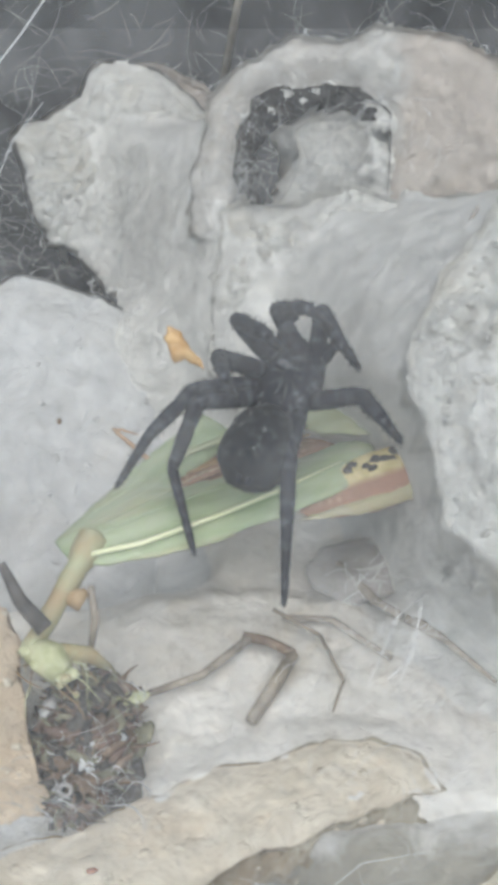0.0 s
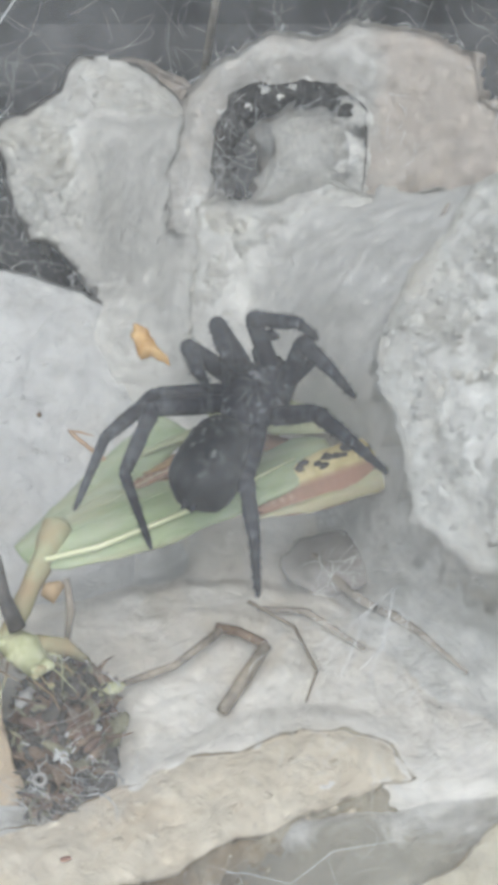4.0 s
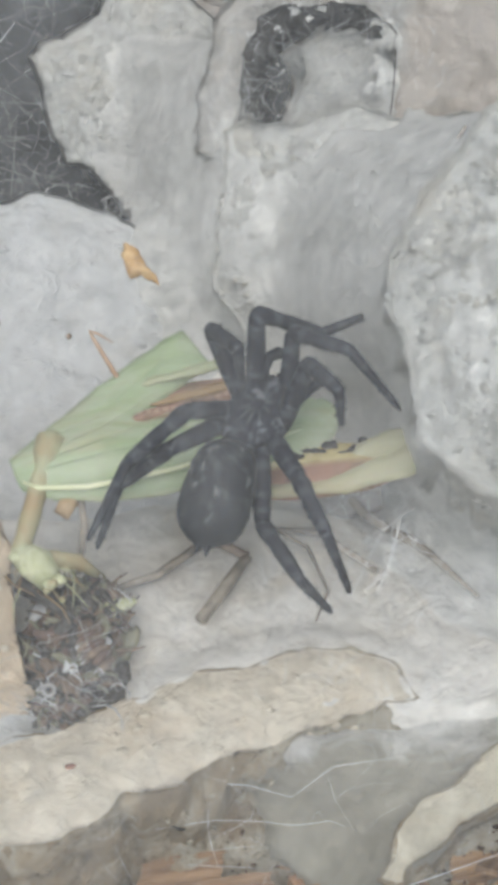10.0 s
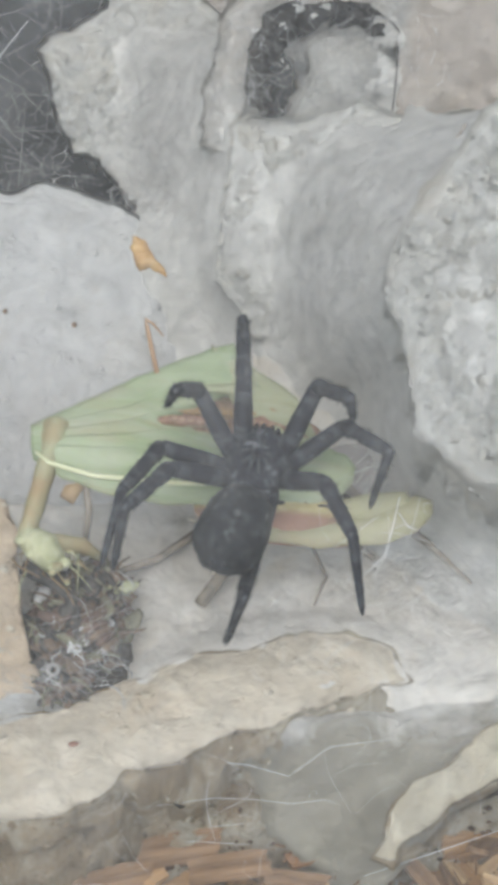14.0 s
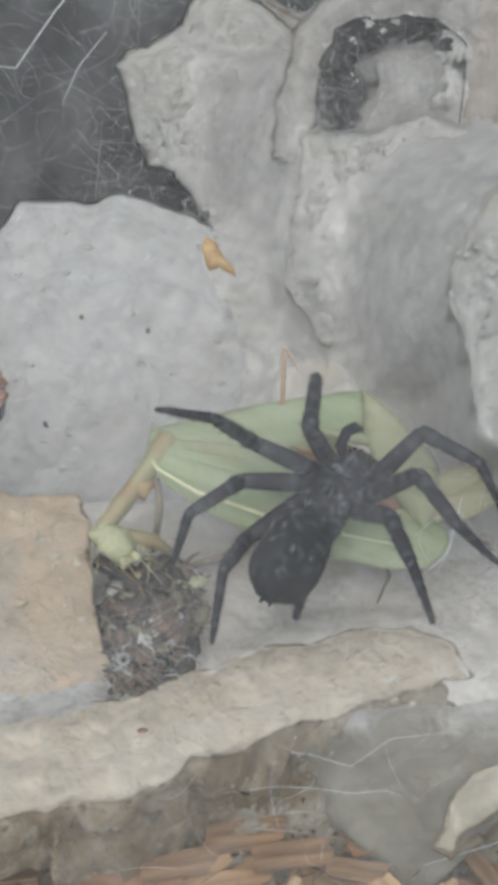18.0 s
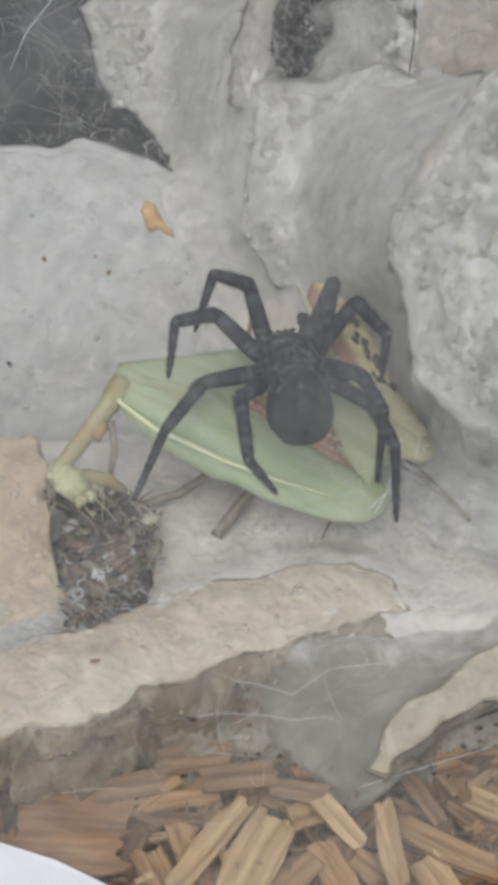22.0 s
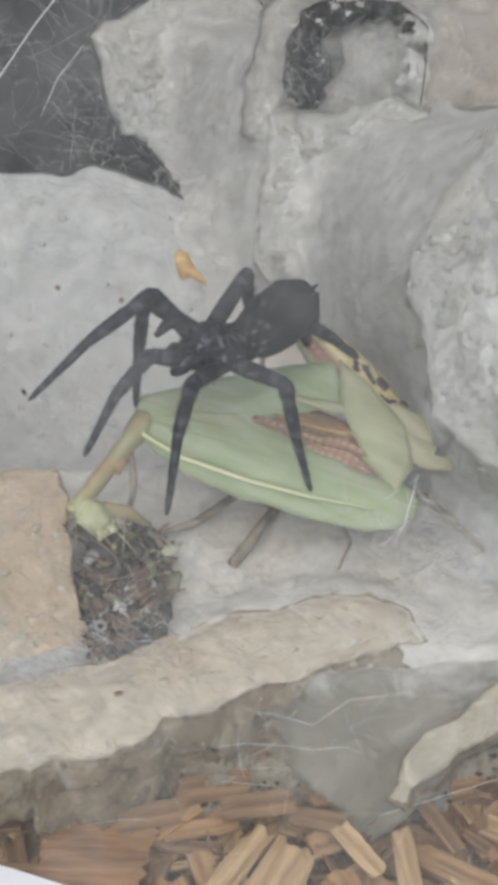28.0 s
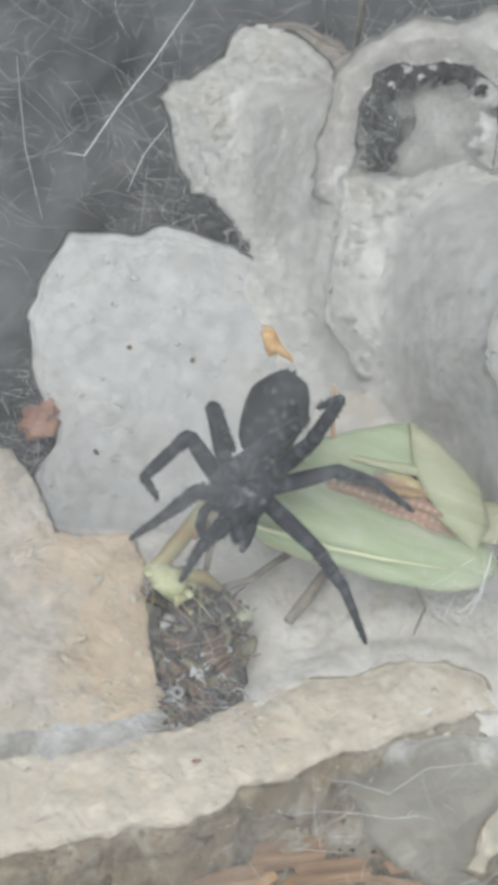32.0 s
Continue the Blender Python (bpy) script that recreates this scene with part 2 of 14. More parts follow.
def rock_mesh(outline, depth, bulge, rough, step=1.1, edge=4.0, seed=0.0, flare=0.15, hollows=()):
    """A stone from its outline in its own face plane: a domed, crumbly face, rounded rim and thick flanks. Millimetres."""
    verts, faces, dist, mid = fill(outline, step, seed)
    bm = bmesh.new()
    top = []
    crag = 1.0 if rough > 1.5 else 0.2
    for v, d in zip(verts, dist):
        s = 1 - math.exp(-d / edge)
        z = bulge * (s - 0.75) + rough * s * (1.2 * fractal((v.x, v.y, seed), 0.10, 3) + (0.55 + 0.2 * crag) * fractal((v.x, v.y, seed + 7), 0.33, 4) - (0.55 + 0.45 * crag) * abs(fractal((v.x, v.y, seed + 20), 0.75, 4)) + 0.2)
        for hx, hy, hr, hd in hollows:
            z -= hd * math.exp(-(((v.x - hx) ** 2 + (v.y - hy) ** 2) / hr ** 2) ** 2)
        top.append(bm.verts.new((v.x * MM, v.y * MM, z * MM)))
    for f in faces:
        try:
            bm.faces.new([top[i] for i in f])
        except ValueError:
            pass
    bm.normal_update()
    for f in bm.faces:
        if f.normal.z < 0:
            f.normal_flip()
    face = set(bm.faces)
    rims = [e for e in bm.edges if e.is_boundary]
    centre = Vector(mid)
    old = rims
    for layer in (0.05, 0.1, 0.16, 0.23, 0.3, 0.38, 0.48, 0.58, 0.7, 0.85, 1.0):
        made = bmesh.ops.extrude_edge_only(bm, edges=old)
        vs = [g for g in made["geom"] if isinstance(g, bmesh.types.BMVert)]
        for v in vs:
            p = Vector((v.co.x / MM, v.co.y / MM))
            away = (p - centre) * (flare if layer < 1 else -0.1) * 0.25
            w = (fractal((p.x, p.y, seed + layer * depth), 0.32, 4) * 1.3 + 1.2 * fractal((p.x, p.y, seed + 4 + layer * depth), 0.9, 3)) * min(1, layer * 3)
            v.co.x += (away.x + w * 0.6) * MM
            v.co.y += (away.y + w * 0.6) * MM
            v.co.z = (-depth * layer + w) * MM
        old = [g for g in made["geom"] if isinstance(g, bmesh.types.BMEdge) and g.is_boundary]
    bmesh.ops.holes_fill(bm, edges=old, sides=0)
    for f in bm.faces:
        f.material_index = 0 if f in face else 1
    bmesh.ops.recalc_face_normals(bm, faces=bm.faces)
    return bm


STONES = []


def rock(name, at, normal, outline, material, label, depth=14, bulge=3.0, rough=1.2, step=1.1, edge=4.0, seed=0.0, flare=0.15, hollows=(), category="rock", flank=None):
    ob = part(name, rock_mesh(outline, depth, bulge, rough, step, edge, seed, flare, hollows), [material, flank or material])
    u, v, n = plane_basis(normal)
    turn = Matrix((u, v, n)).transposed().to_4x4()
    ob.matrix_world = Matrix.Translation(Vector(at) * MM) @ turn
    STONES.append((ob, ob.matrix_world.copy()))
    return tagged(ob, label, category, group="stacked stones")


def stone_tree(which):
    """A search tree of the faces of some of the stones, in world space."""
    verts, faces = [], []
    for i in which:
        ob, m = STONES[i] if i >= 0 else (FACE, Matrix())
        k = len(verts)
        verts += [m @ v.co for v in ob.data.vertices]
        faces += [[k + j for j in f.vertices] for f in ob.data.polygons]
    return bvhtree.BVHTree.FromPolygons(verts, faces)


def land(tree, p, way=(0, 0.7, -0.7)):
    """Where something that comes from the front lands on the stones near p (millimetres)."""
    way = Vector(way).normalized()
    return tree.ray_cast(Vector(p) * MM - way * 0.06, way)[:2]


# ---- ground and walls ----
def sheet(name, x0, x1, y0, y1, step, height, material, label, thick=1.0):
    bm = bmesh.new()
    nx, ny = int((x1 - x0) / step), int((y1 - y0) / step)
    rows = [[bm.verts.new(((x0 + i * step) * MM, (y0 + j * step) * MM, height(x0 + i * step, y0 + j * step) * MM)) for i in range(nx + 1)] for j in range(ny + 1)]
    for j in range(ny):
        for i in range(nx):
            bm.faces.new((rows[j][i], rows[j][i + 1], rows[j + 1][i + 1], rows[j + 1][i]))
    return tagged(part(name, bm, material), label, name, kind="structure")


def box(name, size, at, material, parent=None, label="", bevel=0.0):
    bm = bmesh.new()
    bmesh.ops.create_cube(bm, size=1)
    bmesh.ops.scale(bm, vec=[s * MM for s in size], verts=bm.verts)
    if bevel:
        bmesh.ops.bevel(bm, geom=list(bm.edges), offset=bevel * MM, segments=2, affect="EDGES")
    ob = part(name, bm, material, parent, label, smooth=False)
    ob.location = [c * MM for c in at]
    return ob


sheet("ground", -240, 240, -240, 160, 40, lambda x, y: -3.6, LITTER, "dark litter floor under the wood chips")
sheet("tank_floor", -132, 132, 20, 132, 12, lambda x, y: -2.8 + 0.014 * max(0, y - 60) ** 2, DARK, "dark smooth floor of the tank behind the stones")
tagged(box("wall_back", (420, 6, 160), (0, 112, 76), DARK), "dark smooth back wall of the tank", "wall", kind="structure")
tagged(box("wall_left", (6, 176, 160), (-135, 21, 76), DARK), "dark smooth side wall of the tank", "wall", kind="structure")
tagged(box("wall_right", (6, 176, 160), (135, 21, 76), DARK), "dark smooth side wall of the tank", "wall", kind="structure")


def smooth(a, b, x):
    x = min(1, max(0, (x - a) / (b - a)))
    return x * x * (3 - 2 * x)


def crest(x):
    """The back edge of the low mound in the hollow."""
    return float(np.interp(x, CREST_X, CREST_Y))


CREST_X, CREST_Y = (-13, -8, -2, 4, 12, 17, 21, 25, 34), (18.4, 20.8, 21.6, 21.2, 19, 14.5, 10.5, 4.7, -8)


def hollow(x, y):
    """The floor between the stones: a shallow bowl that rises to the back."""
    z = 11.0 + 0.0016 * (x - 2) ** 2
    back = 26 + 0.006 * (x - 6) ** 2
    z += smooth(-1, 8, x) * 0.55 * math.log1p(math.exp((y - back) / 3)) * 3
    z += 1.0 * fractal((x, y, 2), 0.06, 3) + 0.32 * fractal((x, y, 5), 0.25, 4) + 0.25 * abs(fractal((x, y, 8), 0.7, 3))
    z += 1.5 * smooth(0, -2.6, y - crest(x) + 0.8 * fractal((x, y, 11), 0.3, 3)) * smooth(-16, -6, x) + 0.9 * smooth(4.5, -5, y) * smooth(-8, -2, x)
    lip = float(np.interp(x, (-15, -6, 3, 10, 17, 40), (-13, -11, -9, -8, -8, -8)))
    if y < lip:
        z -= 3.6 * (lip - y) * smooth(0, 2, lip - y)
    back = float(np.interp(x, (-14.8, -6.1, 2.8, 10, 16.5, 19, 23), (-9.8, -5.7, -2.9, -1.0, -3.0, -5.5, -9)))
    near = smooth(5.5, 0.2, y - back + 0.9 * fractal((x, y, 21), 0.25, 3)) * smooth(-11, -8, x) * smooth(23, 18, x)
    if near > 0 and y > lip:
        z += (14.5 + 0.25 * fractal((x, y, 23), 0.4, 3) - z) * near
    low = 10.4 - (0.15 * (x + 25) - 0.45 * (y - 40)) / 0.88
    return z + (min(z, low) - z) * smooth(0, 5, y - crest(x)) * smooth(0, -6, x)


STONE_CREAM = stone_mat("limestone_cream", (0.84, 0.825, 0.755), (0.74, 0.725, 0.665), (0.72, 0.65, 0.51), 0.4, relief=0.7)
HOLLOW = sheet("hollow_floor", -34, 36, -14, 62, 0.6, hollow, STONE_CREAM, "pale silk-dusted stone floor of the hollow")

# ---- stones ----
rock("stone", (-8, 80, 26), (0.1, -0.75, 0.66), [(-15.8, 6.2), (-14.6, 8.0), (-11.3, 8.1), (-8.0, 10.2), (-4.7, 14.2), (-0.7, 14.8), (3.6, 14.0), (8.3, 10.0), (10.7, 4.8), (12.5, -0.6), (14.5, -6.7), (15, -13), (14, -21), (5, -28), (-1, -25), (-3.6, -18.5), (-6.6, -12.5), (-9.5, -9.3), (-12.6, -8.2), (-13.7, -3.5), (-15.2, 1.2)],
     STONE_WHITE, "pale crumbly limestone block leaning at the back", 16, 4, 1.6, step=0.5, seed=1.0, flare=-0.3)
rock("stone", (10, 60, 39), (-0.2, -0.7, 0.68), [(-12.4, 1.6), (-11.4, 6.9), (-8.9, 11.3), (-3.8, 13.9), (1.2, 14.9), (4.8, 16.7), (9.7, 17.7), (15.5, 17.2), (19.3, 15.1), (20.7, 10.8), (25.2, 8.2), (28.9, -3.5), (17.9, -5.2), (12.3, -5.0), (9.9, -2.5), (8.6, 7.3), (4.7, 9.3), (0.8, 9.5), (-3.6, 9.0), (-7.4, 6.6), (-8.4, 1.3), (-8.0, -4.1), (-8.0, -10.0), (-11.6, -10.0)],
     STONE_ARCH, "buff limestone block arching over a dark hole", 12, 2.5, 1.4, step=0.6, seed=2.0, flare=0.0, edge=2.5, flank=STONE_HOLE_SHADE)
# the dark shade colour stays only on the walls around the hole
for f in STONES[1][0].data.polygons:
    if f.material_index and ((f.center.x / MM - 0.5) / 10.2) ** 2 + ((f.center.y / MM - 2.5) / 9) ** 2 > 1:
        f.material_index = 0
rock("stone", (8, 52, 33), (-0.3, -0.66, 0.69), [(-9.6, 3.0), (-8.4, 4.6), (-6.0, 4.4), (-2.0, 5.3), (4.7, 8.8), (10.8, 8.9), (17.4, 10.7), (23.6, 13.3), (26.6, 11.5), (23, 4), (20.5, -1), (18.5, -7), (17, -15), (9.6, -19.3), (0.6, -20.4), (-5.6, -15.4), (-7.6, -9.4), (-9.2, -0.5)],
     STONE_WHITE, "white knobbly limestone block behind the prey", 20, 3.0, 1.9, step=0.42, seed=3.0, flare=-0.1)
rock("stone", (10.4, 61.9, 34), (-0.2, -0.7, 0.68), [(-2.3, 7.6), (0.1, 9.3), (4.0, 9.6), (8.9, 7.9), (11.8, 2.0), (5.7, 0.5), (0.5, -1.2), (-3.0, -2.1), (-1.6, 1.4), (-1.1, 4.1)],
     STONE_WHITE, "small pale stone wedged inside the hole", 8, 2, 1.3, seed=4.0, edge=2, step=0.6)
rock("stone", (24, 18, 50), (-0.3, -0.6, 0.74), [(-8.1, -5.3), (-7.2, -0.1), (-5.8, 4.5), (-4.5, 9.2), (-0.2, 12.4), (5.9, 11.3), (13.2, -7.4), (16.2, -19.2), (10.8, -22.6), (5.5, -22.3), (0.3, -19.8), (-2.9, -14.5), (-6.7, -9.2)],
     STONE_WHITE, "rough white limestone boulder coated with silk", 26, 3, 2.2, step=0.42, seed=5.0, flare=0.1)
rock("stone", (-25, 40, 12), (0.15, -0.45, 0.88), [(-2.6, 25.6), (3.6, 24.2), (9.3, 24.0), (13.8, 22.0), (19.0, 19.0), (21.6, 15.1), (23.1, 5.2), (22.5, -9.0), (13.0, -24.0), (3.0, -30.0), (-7.5, -32.0), (-15.0, -26.0), (-14.4, -6.0), (-10.5, -0.6), (-12.1, 5.8), (-11.1, 14.9), (-7.9, 19.8)],
     STONE_SILK, "smooth white limestone slab behind the prey", 14, 2.5, 0.9, seed=6.0, flare=-0.2)
rock("stone", (-23, 4, 22), (0.1, -0.45, 0.89), [(-17.3, 18.4), (-9.6, 15.7), (-7.2, 11.1), (-6.0, 6.1), (-0.7, 4.9), (1.9, 4.0), (2.6, 0.1), (2.5, -4.3), (2.7, -9.2), (3.3, -15.1), (-2.0, -17.0), (-9.1, -17.2), (-16.0, -16.9), (-25.1, -16.0)],
     STONE_BLOCK, "tan limestone block beside the debris", 18, 1.5, 1.0, step=0.75, seed=7.0, flare=-0.1, edge=2)
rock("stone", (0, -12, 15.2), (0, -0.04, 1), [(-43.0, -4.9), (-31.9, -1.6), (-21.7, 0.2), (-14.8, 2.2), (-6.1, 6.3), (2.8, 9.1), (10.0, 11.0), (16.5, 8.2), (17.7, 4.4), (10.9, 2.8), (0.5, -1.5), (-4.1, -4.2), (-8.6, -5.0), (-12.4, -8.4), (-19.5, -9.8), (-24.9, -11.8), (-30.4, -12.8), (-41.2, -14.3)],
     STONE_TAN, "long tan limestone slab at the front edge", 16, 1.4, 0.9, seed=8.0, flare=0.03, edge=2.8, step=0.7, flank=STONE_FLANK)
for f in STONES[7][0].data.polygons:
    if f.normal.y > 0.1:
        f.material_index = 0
for v in STONES[7][0].data.vertices:
    low = smooth(-0.8, -3.5, v.co.z / MM)
    if low > 0:
        v.co.y -= low * (1.5 * fractal(v.co / MM, 0.22, 3) - 1.3 * abs(fractal(v.co / MM, 0.55, 4)) + 0.6) * MM
        v.co.z = max(v.co.z, (-16 + 7.5 * smooth(-18, -27, v.co.x / MM) + 1.2 * fractal(v.co / MM, 0.3, 3)) * MM)
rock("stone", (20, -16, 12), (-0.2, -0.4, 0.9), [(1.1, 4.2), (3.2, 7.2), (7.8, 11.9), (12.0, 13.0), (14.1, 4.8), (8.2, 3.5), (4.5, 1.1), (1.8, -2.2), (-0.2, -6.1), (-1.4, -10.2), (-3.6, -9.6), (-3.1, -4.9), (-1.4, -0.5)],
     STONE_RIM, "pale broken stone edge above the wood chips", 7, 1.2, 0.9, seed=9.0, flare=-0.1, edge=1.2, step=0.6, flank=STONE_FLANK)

rock("stone", (-3, 94, 26), (0, -0.75, 0.66), [(-13.1, 3.9), (-10.9, 6.8), (-6.9, 7.9), (-1.1, 6.8), (4.0, 5.3), (6.8, 0.9), (5.9, -7.2), (3.6, -15.9), (-1.5, -15.8), (-7.2, -7.0)],
     STONE_BUFF, "brownish limestone block behind the leaning one", 10, 2.5, 1.2, seed=10.0, flare=-0.2)


def apron(x, y):
    """The soiled stone face under the front slab, running down to the chips."""
    edge = -15.5 + 0.10 * x + 2.2 * fractal((x, 1, 1), 0.09, 3)
    z = 12.6 - 1.25 * max(0, edge + 7.0 - y) - 0.8 * max(0, y - edge - 8)
    if 7 < x < 17:
        z += 2.0 * math.exp(-((x - 12.5) / 3.5) ** 2) * (1 if y > -24 else 0.6)
    return max(-3.4, z + 0.7 * fractal((x, y, 4), 0.25, 4) + 0.3 * fractal((x, y, 6), 0.9, 3))


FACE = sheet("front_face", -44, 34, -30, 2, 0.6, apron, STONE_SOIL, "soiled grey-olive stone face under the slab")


# ---- wood chips ----
def chip_mesh(rng):
    """A torn flake of softwood, longer than wide."""
    bm = bmesh.new()
    ln, wd, th = rng.uniform(5, 15), rng.uniform(0.8, 4.2), rng.uniform(0.25, 0.6)
    k = 5
    top, low = [], []
    for s in (1, -1):
        for i in range(k):
            x = (i / (k - 1) - 0.5) * ln * s
            y = 0.5 * wd * s * (1 - 0.5 * abs(2 * i / (k - 1) - 1) ** 2 * rng.random()) + rng.uniform(-0.25, 0.25)
            z = 0.3 * fractal((x, y, ln), 0.3)
            top.append(bm.verts.new(((x + rng.uniform(-0.4, 0.4)) * MM, y * MM, (z + th / 2) * MM)))
            low.append(bm.verts.new((x * MM, y * 1.05 * MM, (z - th / 2) * MM)))
    n = len(top)
    bm.faces.new(top)
    bm.faces.new(low[::-1])
    for i in range(n):
        bm.faces.new((top[i], low[i], low[(i + 1) % n], top[(i + 1) % n]))
    bmesh.ops.recalc_face_normals(bm, faces=bm.faces)
    me = bpy.data.meshes.new("wood_chip")
    bm.to_mesh(me)
    bm.free()
    return me


def wood_chips():
    rng = random.Random(11)
    kinds = []
    for i in range(18):
        me = chip_mesh(rng)
        me.materials.append(WOODS[i % 3])
        kinds.append(me)
    for i in range(250):
        ob = new("wood_chip", kinds[rng.randrange(18)])
        x, y = rng.uniform(-36, 36), rng.uniform(-48, -13)
        ob.matrix_world = pose(x * MM, y * MM, (-2.8 + 2.4 * (i / 250) + rng.uniform(-0.3, 0.3)) * MM, rng.gauss(0, 14), rng.gauss(0, 14), rng.uniform(0, 360))
        tagged(ob, "flat torn flake of tan softwood on the floor", "wood chip", group="wood chips")


wood_chips()


def chip_dust():
    """Fine torn fibres between the flakes."""
    rng = random.Random(5)
    bm = bmesh.new()
    for i in range(1500):
        x, y = rng.uniform(-36, 36), -14 - 30 * rng.random() ** 1.6
        a, ln = rng.uniform(0, 2 * math.pi), rng.uniform(0.4, 2.4)
        d = Vector((math.cos(a), math.sin(a), rng.uniform(-0.25, 0.25))) * ln
        p = Vector((x, y, rng.uniform(-2.0, 0.9)))
        w = Vector((-d.y, d.x, 0)).normalized() * rng.uniform(0.06, 0.22)
        up = Vector((0, 0, 0.12))
        q = [bm.verts.new(v * MM) for v in (p - w, p + w, p + d + w * 0.4, p + d - w * 0.4, p - w + up, p + w + up, p + d + up)]
        for f in ((4, 5, 6), (0, 4, 6, 3), (1, 2, 6, 5), (0, 1, 5, 4)):
            bm.faces.new([q[k] for k in f])
    tagged(part("wood_fibres", bm, WOODS[2], smooth=False), "fine brown torn wood fibres among the chips", "wood fibres", kind="stuff")


chip_dust()


def large_chip(a, b, width, z, material, name="wood_chip", seed=1.0, roll=0.0, label="long torn splinter of fibrous softwood on the chips", curl=0.5, ridge=0.28):
    """One long splinter from a to b on the heap, with ragged ends and raised fibres. Millimetres."""
    rng = random.Random(int(seed * 7))
    a, b = Vector(a), Vector(b)
    ln = (b - a).length
    nx, ny = max(6, int(ln / 0.7)), max(5, int(width / 0.3))
    bm = bmesh.new()
    start = [0.05 + 0.07 * fractal((j * width / ny, seed, 2), 0.6, 3) + rng.uniform(0, 0.035) for j in range(ny + 1)]
    stop = [0.94 + 0.08 * fractal((j * width / ny, seed, 8), 0.6, 3) - rng.uniform(0, 0.035) for j in range(ny + 1)]
    for k, lift in ((0, 0.0), (1, -0.45)):
        rows = []
        for j in range(ny + 1):
            row = []
            for i in range(nx + 1):
                s = start[j] + (stop[j] - start[j]) * i / nx
                taper = 1 - 0.16 * abs(2 * s - 1) ** 3 + 0.12 * fractal((s * ln, seed, 12), 0.15, 2)
                y = (j / ny - 0.5) * width * taper + 0.25 * fractal((s * ln, seed, 1), 0.2)
                h = ridge * fractal((s * ln * 0.25, y * 3.2, seed), 0.6, 3) + curl * (y / width) ** 2 * 2 + 0.3 * fractal((s * ln, seed, 5), 0.12)
                row.append(bm.verts.new(((s - 0.5) * ln * MM, y * MM, (h + lift) * MM)))
            rows.append(row)
        for j in range(ny):
            for i in range(nx):
                q = (rows[j][i], rows[j][i + 1], rows[j + 1][i + 1], rows[j + 1][i])
                bm.faces.new(q if k == 0 else q[::-1])
        if k == 0:
            upper = rows
    rim = lambda r: r[0] + [row[-1] for row in r[1:]] + r[-1][-2::-1] + [row[0] for row in r[-2:0:-1]]
    p, q = rim(upper), rim(rows)
    for i in range(len(p)):
        j = (i + 1) % len(p)
        bm.faces.new((p[i], q[i], q[j], p[j]))
    bmesh.ops.recalc_face_normals(bm, faces=bm.faces)
    ob = part(name, bm, material, smooth=False)
    mid = (a + b) / 2
    ob.matrix_world = pose(mid.x * MM, mid.y * MM, z * MM, roll, rng.gauss(0, 3), math.degrees(math.atan2(b.y - a.y, b.x - a.x)))
    return tagged(ob, label, "wood chip", group="wood chips")


def large_chips():
    for k, (a, b, w, z, m, roll) in enumerate((
            ((1.9, -21.5), (-6.2, -32.9), 2.6, 1.5, 0, 6), ((5, -22.9), (-0.1, -33.9), 5.0, 1.0, 0, -5), ((15.2, -21.1), (16.7, -32.7), 2.3, 2.2, 0, 8),
            ((16.2, -23.8), (27.1, -30.1), 3.0, 1.3, 1, -6), ((-9.8, -22.8), (-1.2, -20.9), 1.8, 0.7, 1, 4), ((8.2, -26.2), (12.6, -33.5), 3.2, 0.9, 1, 3),
            ((20.4, -17.5), (29.5, -14.2), 3.4, 1.0, 1, -4), ((8.5, -21.5), (13.6, -27.0), 2.2, 1.2, 0, 10), ((-9.0, -27.0), (-4.0, -36.0), 3.4, 0.5, 1, -4),
            ((19.0, -27.5), (24.0, -36.5), 3.6, 0.9, 0, 5), ((24.0, -20.5), (32.0, -24.5), 3.0, 0.8, 0, -8), ((2.0, -35.5), (12.0, -37.0), 3.2, 1.1, 0, 6),
            ((-22.0, -27.0), (-12.5, -36.0), 3.6, 0.6, 1, 4), ((17.5, -18.6), (21.5, -24.6), 1.6, 1.6, 2, 0), ((-8.5, -18.6), (0.5, -17.2), 3.0, 2.6, 2, 32), ((-4.0, -20.2), (5.0, -18.9), 2.6, 1.9, 2, 22),
            ((-15.0, -22.0), (-6.0, -19.8), 2.6, 1.8, 2, 26), ((3.5, -20.4), (10.5, -21.6), 2.2, 1.4, 2, 10))):
        large_chip(a, b, w, z, WOODS[m], seed=k + 1.5, roll=roll)
    for a, b, w, z, sd in (((-23, -25.5), (-9.4, -26.2), 10.5, 1.2, 31.0), ((6.0, -18.4), (9.4, -17.2), 2.0, 0.9, 32.0)):
        large_chip(a, b, w, z, BARK, "bark_flake", sd, -4, "reddish-brown scale of bark among the wood chips", 0.9, 0.12)


large_chips()


